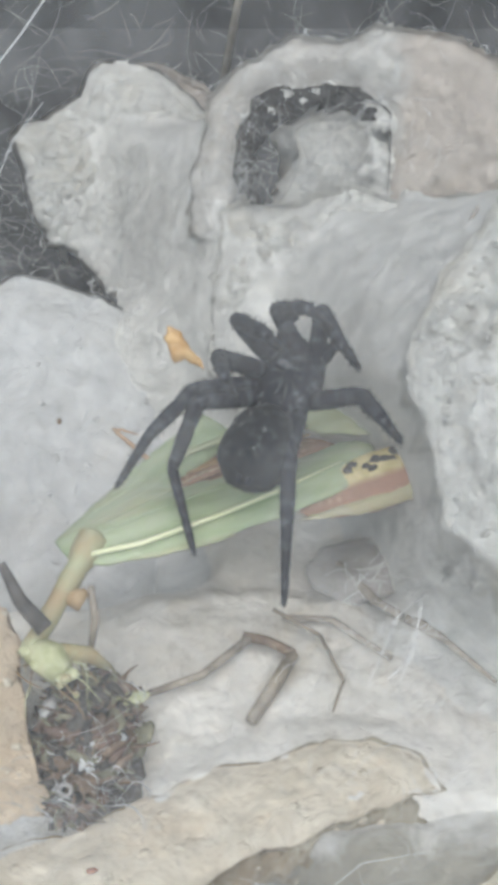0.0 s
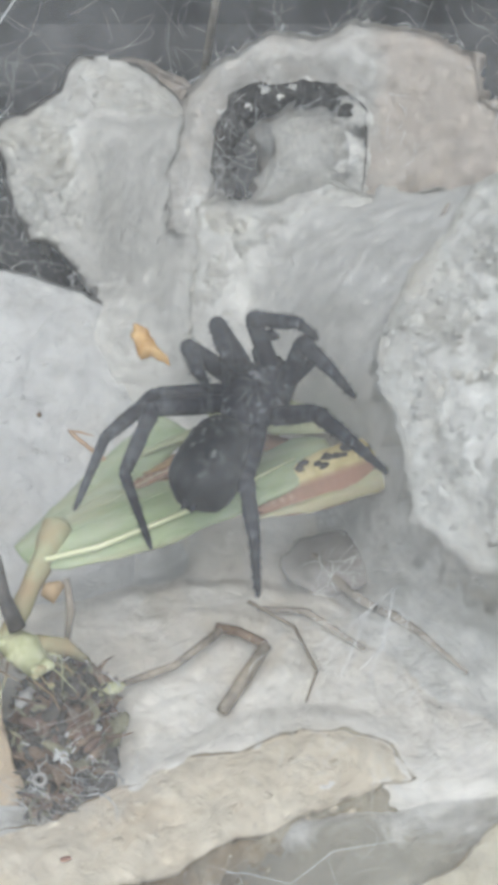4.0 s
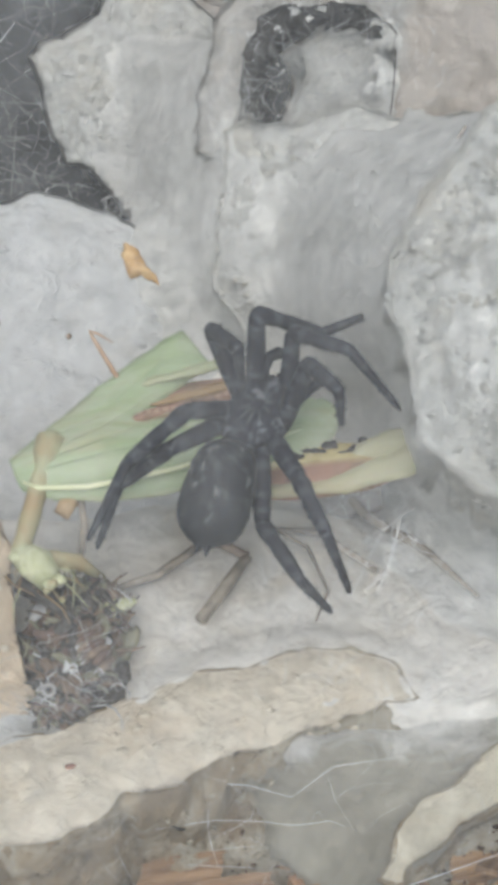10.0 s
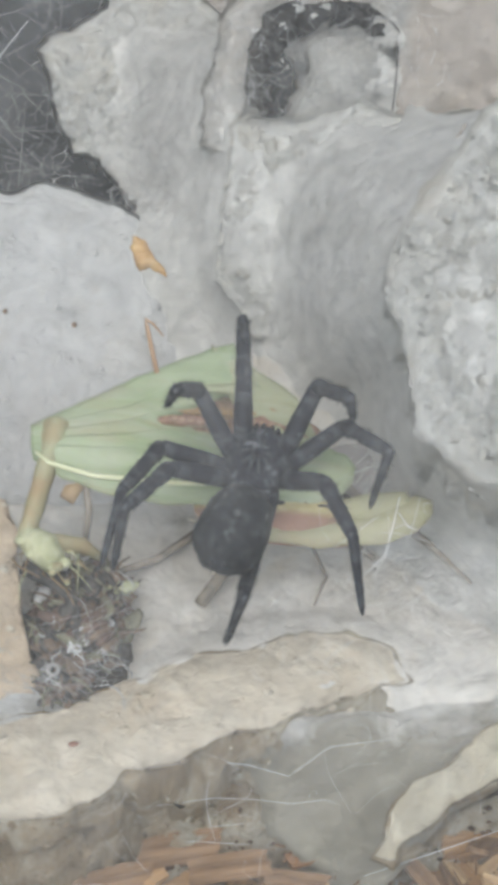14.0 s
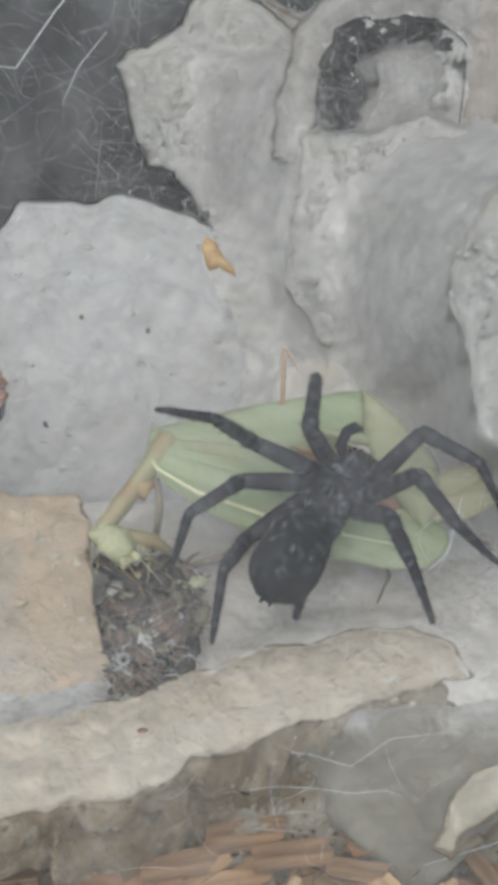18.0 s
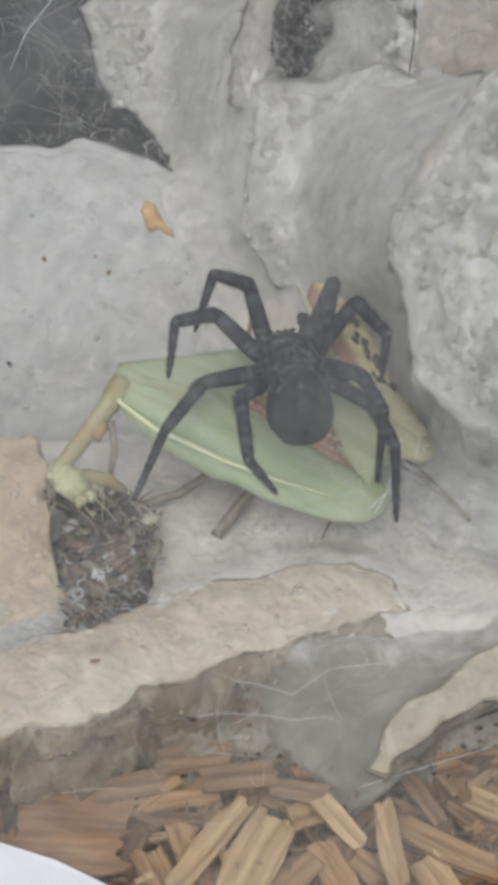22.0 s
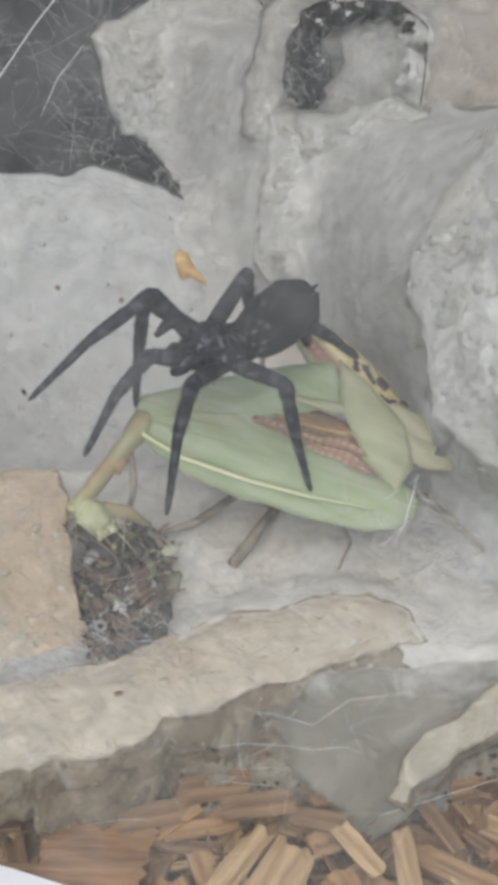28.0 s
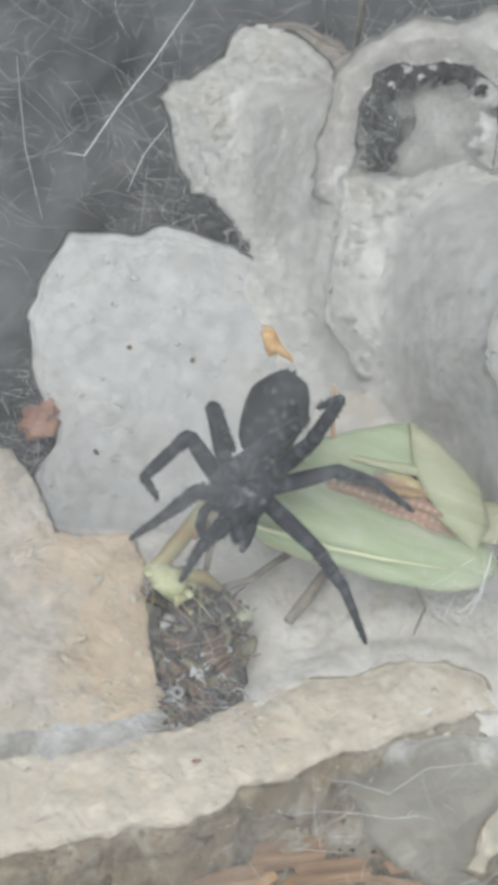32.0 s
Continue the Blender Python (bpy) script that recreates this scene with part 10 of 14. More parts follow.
    walk(LEGS['l4c'], [
        (0, aim(-7.18, 7.20, -3.36, -14.13, 1.50, -3.92, 0, 1)),
        (0.5, aim(-10.46, 6.54, 0.27, -16.65, 1.10, -3.35, 0, 1)),
        (1, aim(-10.57, 5.88, 5.19, -15.24, 1.38, -1.05, 0, 1)),
        (1.5, aim(-10.74, 5.73, 4.82, -14.92, 1.81, -2.12, 0, 1)),
        (2, aim(-10.89, 5.59, 4.44, -14.54, 2.30, -3.11, 0, 1)),
        (2.5, aim(-11.32, 4.22, 2.96, -13.70, 0.19, -4.72, 0, 1)),
        (3, aim(-11.44, 2.82, 1.42, -12.48, -1.85, -6.20, 0, 1)),
        (3.5, aim(-11.52, 3.03, 1.96, -12.70, -1.45, -5.75, 0, 1)),
        (4, aim(-11.62, 3.60, 3.35, -13.15, -0.39, -4.57, 0, 1)),
        (4.5, aim(-11.49, 4.43, 5.17, -13.45, 1.12, -2.96, 0, 1)),
        (5, aim(-11.04, 5.28, 6.88, -13.43, 2.69, -1.40, 0, 1)),
        (5.5, aim(-10.52, 5.89, 8.04, -13.22, 3.85, -0.30, 0, 1)),
        (6, aim(-10.27, 6.11, 8.46, -13.09, 4.29, 0.11, 0, 1)),
        (6.5, aim(-10.48, 7.42, 5.61, -13.17, 5.97, -2.86, 0, 1)),
        (7, aim(-9.98, 8.07, 2.45, -12.52, 7.00, -6.12, 0, 1)),
        (7.5, aim(-10.47, 6.88, 3.84, -12.98, 6.07, -4.76, 0, 1)),
        (8, aim(-10.71, 5.45, 5.17, -13.19, 4.90, -3.47, 0, 1)),
        (8.5, aim(-12.24, 6.05, 2.77, -18.95, 3.34, -2.58, 0, 1)),
        (9, aim(-12.58, 6.56, 0.23, -20.76, 2.81, 0.38, 0, 1)),
        (9.5, aim(-11.29, 6.96, -2.38, -19.08, 2.81, -0.65, 0, 1)),
        (10, aim(-8.70, 6.81, -4.22, -15.84, 2.39, -0.98, 0, 1)),
        (10.5, aim(-13.45, 4.04, 0.31, -21.66, 0.84, -1.54, 0, 1)),
        (11, aim(-11.67, 0.67, 6.08, -18.07, -0.19, -0.20, 0, 1)),
        (11.5, aim(-12.31, 1.65, 4.96, -17.08, 0.91, -2.64, 0, 1)),
        (12, aim(-12.74, 2.67, 3.75, -15.62, 2.10, -4.76, 0, 1)),
        (12.5, aim(-12.12, 5.70, 4.16, -15.99, 5.35, -3.95, 0, 1)),
        (13, aim(-10.86, 8.52, 4.37, -15.67, 8.39, -3.23, 0, 1)),
        (13.5, aim(-10.16, 9.05, 5.31, -12.86, 9.49, -3.26, 0, 1)),
        (14, aim(-9.37, 9.48, 6.19, -9.76, 10.46, -2.74, 0, 1)),
        (14.5, aim(-10.06, 8.65, 5.21, -10.26, 9.90, -3.70, 0, 1)),
        (15, aim(-10.58, 7.76, 4.17, -10.60, 9.28, -4.70, 0, 1)),
        (15.5, aim(-10.83, 7.47, 4.18, -11.13, 8.79, -4.72, 0, 1)),
        (16, aim(-11.37, 6.61, 4.11, -12.37, 7.41, -4.79, 0, 1)),
        (16.5, aim(-11.75, 5.22, 3.87, -13.70, 5.33, -4.92, 0, 1)),
        (17, aim(-11.68, 3.66, 3.51, -14.53, 3.06, -5.00, 0, 1)),
        (17.5, aim(-11.32, 2.44, 3.24, -14.81, 1.33, -4.98, 0, 1)),
        (18, aim(-11.12, 1.98, 3.14, -14.85, 0.66, -4.94, 0, 1)),
        (18.5, aim(-12.01, 3.91, 4.70, -16.38, 1.09, -2.64, 0, 1)),
        (19, aim(-10.75, 5.11, 5.61, -15.58, 0.88, -0.70, 0, 1)),
        (19.5, aim(-11.65, 4.77, 4.14, -13.67, 0.52, -3.53, 0, 1)),
        (20, aim(-12.06, 4.10, 2.45, -11.03, 0.33, -5.66, 0, 1)),
        (20.5, aim(-11.62, 5.32, 3.69, -8.36, 1.72, -3.89, 0, 1)),
        (21, aim(-10.82, 6.31, 4.81, -5.53, 3.13, -1.74, 0, 1)),
        (21.5, aim(-11.74, 6.70, 2.14, -7.05, 3.70, -4.93, 0, 1)),
        (22, aim(-12.13, 6.97, -0.59, -8.07, 4.17, -8.12, 0, 1)),
        (22.5, aim(-12.33, 6.38, -2.85, -8.09, 2.78, -9.92, 0, 1)),
        (23, aim(-11.97, 5.40, -5.06, -7.58, 1.03, -11.60, 0, 1)),
        (23.5, aim(-11.47, 4.90, -5.71, -7.63, -0.19, -12.06, 0, 1)),
        (24, aim(-10.71, 4.26, -6.18, -7.47, -1.49, -12.30, 0, 1)),
        (24.5, aim(-12.29, 4.71, -4.69, -9.64, -0.96, -11.15, 0, 1)),
        (25, aim(-13.03, 4.70, -2.79, -10.98, -0.86, -9.57, 0, 1)),
        (25.5, aim(-13.18, 5.38, -1.74, -11.57, 0.51, -9.13, 0, 1)),
        (26, aim(-12.80, 7.13, 1.24, -12.73, 4.85, -7.46, 0, 1)),
        (26.5, aim(-10.59, 8.84, 4.99, -12.74, 10.81, -3.53, 0, 1)),
        (27, aim(-7.80, 9.50, 7.42, -11.14, 14.10, 0.44, 0, 1)),
        (27.5, aim(-6.61, 9.58, 8.16, -10.24, 14.90, 1.87, 0, 1)),
        (28, aim(-0.36, 8.89, 9.77, -7.64, 8.15, 4.53, 0, 1)),
        (28.5, aim(-1.07, 9.21, 9.09, -7.91, 10.11, 3.31, 0, 1)),
        (29, aim(-1.82, 9.32, 8.28, -7.94, 11.82, 2.17, 0, 1)),
        (29.5, aim(-2.23, 9.73, 8.80, -7.40, 13.45, 2.43, 0, 1)),
        (30, aim(-2.62, 10.09, 9.26, -6.67, 14.91, 2.82, 0, 1)),
        (30.5, aim(-3.97, 9.51, 9.47, -6.82, 14.67, 2.67, 0, 1)),
        (31, aim(-5.29, 8.78, 9.57, -6.89, 14.19, 2.55, 0, 1)),
        (31.5, aim(-4.80, 8.81, 11.96, -6.59, 10.01, 3.22, 0, 1)),
        (32, aim(-3.68, 8.17, 13.17, -5.20, 4.86, 4.94, 0, 1)),
    ])
    walk(LEGS['r1a'], [
        (0, aim(5.60, -1.90, -0.30, 7.97, 3.10, 5.47, 0, -1)),
        (0.5, aim(5.60, -1.90, -0.30, 9.29, 3.18, 4.66, 0, -1)),
        (1, aim(5.60, -1.90, -0.30, 10.47, 3.06, 3.66, 0, -1)),
        (1.5, aim(5.60, -1.90, -0.30, 9.84, 2.54, 4.83, 0, -1)),
        (2, aim(5.60, -1.90, -0.30, 9.08, 1.88, 5.83, 0, -1)),
        (2.5, aim(5.60, -1.90, -0.30, 7.78, 3.70, 4.98, 0, -1)),
        (3, aim(5.60, -1.90, -0.30, 6.29, 5.02, 3.65, 0, -1)),
        (3.5, aim(5.60, -1.90, -0.30, 6.88, 4.85, 3.81, 0, -1)),
        (4, aim(5.60, -1.90, -0.30, 8.69, 4.01, 4.12, 0, -1)),
        (4.5, aim(5.60, -1.90, -0.30, 11.27, 1.74, 4.01, 0, -1)),
        (5, aim(5.60, -1.90, -0.30, 12.80, -1.20, 3.11, 0, -1)),
        (5.5, aim(5.60, -1.90, -0.30, 13.09, -3.01, 2.27, 0, -1)),
        (6, aim(5.60, -1.90, -0.30, 13.09, -3.57, 1.97, 0, -1)),
        (6.5, aim(5.60, -1.90, -0.30, 12.69, -2.92, 3.26, 0, -1)),
        (7, aim(5.60, -1.90, -0.30, 12.05, -2.23, 4.42, 0, -1)),
        (7.5, aim(5.60, -1.90, -0.30, 11.90, -0.36, 4.39, 0, -1)),
        (8, aim(5.60, -1.90, -0.30, 11.39, 1.44, 4.09, 0, -1)),
        (8.5, aim(5.60, -1.90, -0.30, 10.48, 1.55, 5.02, 0, -1)),
        (9, aim(5.60, -1.90, -0.30, 9.43, 1.56, 5.81, 0, -1)),
        (9.5, aim(5.60, -1.90, -0.30, 10.28, 1.74, 5.07, 0, -1)),
        (10, aim(5.60, -1.90, -0.30, 11.04, 1.84, 4.22, 0, -1)),
        (10.5, aim(5.60, -1.90, -0.30, 10.04, 2.61, 4.59, 0, -1)),
        (11, aim(5.60, -1.90, -0.30, 8.92, 3.26, 4.83, 0, -1)),
        (11.5, aim(5.60, -1.90, -0.30, 10.42, 1.78, 4.92, 0, -1)),
        (12, aim(5.60, -1.90, -0.30, 11.58, 0.03, 4.65, 0, -1)),
        (12.5, aim(5.60, -1.90, -0.30, 11.24, -1.86, 5.37, 0, -1)),
        (13, aim(5.60, -1.90, -0.30, 10.53, -3.76, 5.72, 0, -1)),
        (13.5, aim(5.60, -1.90, -0.30, 10.88, -3.87, 5.38, 0, -1)),
        (14, aim(5.60, -1.90, -0.30, 11.21, -3.98, 5.01, 0, -1)),
        (14.5, aim(5.60, -1.90, -0.30, 11.16, -3.42, 5.25, 0, -1)),
        (15, aim(5.60, -1.90, -0.30, 11.08, -2.85, 5.45, 0, -1)),
        (15.5, aim(5.60, -1.90, -0.30, 11.22, -2.91, 5.30, 0, -1)),
        (16, aim(5.60, -1.90, -0.30, 11.55, -3.06, 4.92, 0, -1)),
        (16.5, aim(5.60, -1.90, -0.30, 11.95, -3.24, 4.38, 0, -1)),
        (17, aim(5.60, -1.90, -0.30, 12.30, -3.41, 3.80, 0, -1)),
        (17.5, aim(5.60, -1.90, -0.30, 12.53, -3.53, 3.34, 0, -1)),
        (18, aim(5.60, -1.90, -0.30, 12.62, -3.58, 3.16, 0, -1)),
        (18.5, aim(5.60, -1.90, -0.30, 10.68, -3.94, 5.53, 0, -1)),
        (19, aim(5.60, -1.90, -0.30, 7.99, -4.00, 7.04, 0, -1)),
        (19.5, aim(5.60, -1.90, -0.30, 6.00, -4.55, 7.24, 0, -1)),
        (20, aim(5.60, -1.90, -0.30, 3.98, -4.91, 6.93, 0, -1)),
        (20.5, aim(5.60, -1.90, -0.30, 4.92, -3.87, 7.42, 0, -1)),
        (21, aim(5.60, -1.90, -0.30, 5.89, -2.75, 7.65, 0, -1)),
        (21.5, aim(5.60, -1.90, -0.30, 7.21, -4.47, 7.10, 0, -1)),
        (22, aim(5.60, -1.90, -0.30, 8.40, -5.98, 5.99, 0, -1)),
        (22.5, aim(5.60, -1.90, -0.30, 6.06, -5.57, 6.79, 0, -1)),
        (23, aim(5.60, -1.90, -0.30, 3.67, -4.80, 6.90, 0, -1)),
        (23.5, aim(5.60, -1.90, -0.30, 2.66, -4.20, 6.78, 0, -1)),
        (24, aim(5.60, -1.90, -0.30, 1.71, -3.56, 6.49, 0, -1)),
        (24.5, aim(5.60, -1.90, -0.30, 4.87, -4.32, 7.29, 0, -1)),
        (25, aim(5.60, -1.90, -0.30, 8.15, -4.66, 6.76, 0, -1)),
        (25.5, aim(5.60, -1.90, -0.30, 8.60, -4.60, 6.61, 0, -1)),
        (26, aim(5.60, -1.90, -0.30, 9.66, -4.39, 6.12, 0, -1)),
        (26.5, aim(5.60, -1.90, -0.30, 10.85, -4.06, 5.34, 0, -1)),
        (27, aim(5.60, -1.90, -0.30, 11.68, -3.75, 4.56, 0, -1)),
        (27.5, aim(5.60, -1.90, -0.30, 11.98, -3.60, 4.21, 0, -1)),
        (28, aim(5.60, -1.90, -0.30, 11.44, -4.58, 4.46, 0, -1)),
        (28.5, aim(5.60, -1.90, -0.30, 12.47, -4.36, 2.98, 0, -1)),
        (29, aim(5.60, -1.90, -0.30, 13.14, -4.02, 1.32, 0, -1)),
        (29.5, aim(5.60, -1.90, -0.30, 12.35, -4.53, 3.08, 0, -1)),
        (30, aim(5.60, -1.90, -0.30, 11.15, -4.87, 4.63, 0, -1)),
        (30.5, aim(5.60, -1.90, -0.30, 10.83, -5.18, 4.80, 0, -1)),
        (31, aim(5.60, -1.90, -0.30, 10.48, -5.47, 4.94, 0, -1)),
        (31.5, aim(5.60, -1.90, -0.30, 9.40, -4.24, 6.34, 0, -1)),
        (32, aim(5.60, -1.90, -0.30, 8.04, -2.84, 7.26, 0, -1)),
    ])
    walk(LEGS['r1b'], [
        (0, aim(7.97, 3.10, 5.47, 5.79, -0.97, 12.25, 0, -1)),
        (0.5, aim(9.29, 3.18, 4.66, 6.32, -0.97, 11.08, 0, -1)),
        (1, aim(10.47, 3.06, 3.66, 6.74, -1.12, 9.64, 0, -1)),
        (1.5, aim(9.84, 2.54, 4.83, 5.89, -1.56, 10.72, 0, -1)),
        (2, aim(9.08, 1.88, 5.83, 4.91, -2.14, 11.64, 0, -1)),
        (2.5, aim(7.78, 3.70, 4.98, 5.48, -1.31, 11.04, 0, -1)),
        (3, aim(6.29, 5.02, 3.65, 6.02, -0.65, 9.57, 0, -1)),
        (3.5, aim(6.88, 4.85, 3.81, 6.34, -0.86, 9.67, 0, -1)),
        (4, aim(8.69, 4.01, 4.12, 7.45, -1.75, 9.83, 0, -1)),
        (4.5, aim(11.27, 1.74, 4.01, 9.14, -4.02, 9.44, 0, -1)),
        (5, aim(12.80, -1.20, 3.11, 9.81, -6.89, 8.19, 0, -1)),
        (5.5, aim(13.09, -3.01, 2.27, 9.47, -8.60, 7.05, 0, -1)),
        (6, aim(13.09, -3.57, 1.97, 9.22, -9.11, 6.62, 0, -1)),
        (6.5, aim(12.69, -2.92, 3.26, 8.40, -8.03, 8.03, 0, -1)),
        (7, aim(12.05, -2.23, 4.42, 7.35, -6.87, 9.29, 0, -1)),
        (7.5, aim(11.90, -0.36, 4.39, 8.76, -5.58, 9.88, 0, -1)),
        (8, aim(11.39, 1.44, 4.09, 9.97, -4.12, 9.95, 0, -1)),
        (8.5, aim(10.48, 1.55, 5.02, 11.47, -4.60, 10.35, 0, -1)),
        (9, aim(9.43, 1.56, 5.81, 12.74, -4.59, 10.11, 0, -1)),
        (9.5, aim(10.28, 1.74, 5.07, 11.80, -5.01, 9.47, 0, -1)),
        (10, aim(11.04, 1.84, 4.22, 10.67, -5.15, 8.49, 0, -1)),
        (10.5, aim(10.04, 2.61, 4.59, 11.19, -4.47, 8.56, 0, -1)),
        (11, aim(8.92, 3.26, 4.83, 11.55, -3.66, 8.35, 0, -1)),
        (11.5, aim(10.42, 1.78, 4.92, 10.58, -5.70, 8.28, 0, -1)),
        (12, aim(11.58, 0.03, 4.65, 9.26, -7.29, 7.53, 0, -1)),
        (12.5, aim(11.24, -1.86, 5.37, 6.93, -8.34, 7.94, 0, -1)),
        (13, aim(10.53, -3.76, 5.72, 4.53, -8.94, 7.81, 0, -1)),
        (13.5, aim(10.88, -3.87, 5.38, 5.06, -8.39, 8.97, 0, -1)),
        (14, aim(11.21, -3.98, 5.01, 5.80, -7.65, 9.97, 0, -1)),
        (14.5, aim(11.16, -3.42, 5.25, 5.59, -6.87, 10.18, 0, -1)),
        (15, aim(11.08, -2.85, 5.45, 5.36, -6.09, 10.35, 0, -1)),
        (15.5, aim(11.22, -2.91, 5.30, 5.72, -6.52, 10.20, 0, -1)),
        (16, aim(11.55, -3.06, 4.92, 6.70, -7.59, 9.73, 0, -1)),
        (16.5, aim(11.95, -3.24, 4.38, 8.15, -8.91, 8.91, 0, -1)),
        (17, aim(12.30, -3.41, 3.80, 9.69, -10.02, 7.90, 0, -1)),
        (17.5, aim(12.53, -3.53, 3.34, 10.84, -10.66, 7.03, 0, -1)),
        (18, aim(12.62, -3.58, 3.16, 11.29, -10.87, 6.67, 0, -1)),
        (18.5, aim(10.68, -3.94, 5.53, 15.22, -10.70, 6.50, 0, -1)),
        (19, aim(7.99, -4.00, 7.04, 15.62, -6.09, 4.87, 0, -1)),
        (19.5, aim(6.00, -4.55, 7.24, 13.81, -6.63, 5.85, 0, -1)),
        (20, aim(3.98, -4.91, 6.93, 11.89, -6.97, 6.34, 0, -1)),
        (20.5, aim(4.92, -3.87, 7.42, 12.68, -6.20, 6.15, 0, -1)),
        (21, aim(5.89, -2.75, 7.65, 13.43, -5.35, 5.71, 0, -1)),
        (21.5, aim(7.21, -4.47, 7.10, 5.78, -6.04, -0.82, 0, -1)),
        (22, aim(8.40, -5.98, 5.99, 0.49, -3.79, 5.89, 0, -1)),
        (22.5, aim(6.06, -5.57, 6.79, -1.86, -3.44, 6.48, 0, -1)),
        (23, aim(3.67, -4.80, 6.90, -4.25, -2.74, 6.37, 0, -1)),
        (23.5, aim(2.66, -4.20, 6.78, -5.30, -2.43, 5.93, 0, -1)),
        (24, aim(1.71, -3.56, 6.49, -6.27, -2.08, 5.35, 0, -1)),
        (24.5, aim(4.87, -4.32, 7.29, -3.07, -2.38, 6.67, 0, -1)),
        (25, aim(8.15, -4.66, 6.76, 0.31, -2.26, 6.68, 0, -1)),
        (25.5, aim(8.60, -4.60, 6.61, 0.76, -2.41, 5.61, 0, -1)),
        (26, aim(9.66, -4.39, 6.12, 2.77, -3.27, 1.83, 0, -1)),
        (26.5, aim(10.85, -4.06, 5.34, 8.54, -5.18, -2.45, 0, -1)),
        (27, aim(11.68, -3.75, 4.56, 12.80, -5.92, -3.27, 0, -1)),
        (27.5, aim(11.98, -3.60, 4.21, 13.98, -6.00, -3.37, 0, -1)),
        (28, aim(11.44, -4.58, 4.46, 17.44, -4.13, -1.12, 0, -1)),
        (28.5, aim(12.47, -4.36, 2.98, 17.09, -4.03, -3.79, 0, -1)),
        (29, aim(13.14, -4.02, 1.32, 16.17, -3.81, -6.29, 0, -1)),
        (29.5, aim(12.35, -4.53, 3.08, 14.64, -6.32, -4.59, 0, -1)),
        (30, aim(11.15, -4.87, 4.63, 12.53, -8.54, -2.57, 0, -1)),
        (30.5, aim(10.83, -5.18, 4.80, 13.25, -7.15, -2.79, 0, -1)),
        (31, aim(10.48, -5.47, 4.94, 13.80, -5.63, -2.56, 0, -1)),
        (31.5, aim(9.40, -4.24, 6.34, 12.04, -6.35, -1.13, 0, -1)),
        (32, aim(8.04, -2.84, 7.26, 9.83, -6.77, 0.29, 0, -1)),
    ])
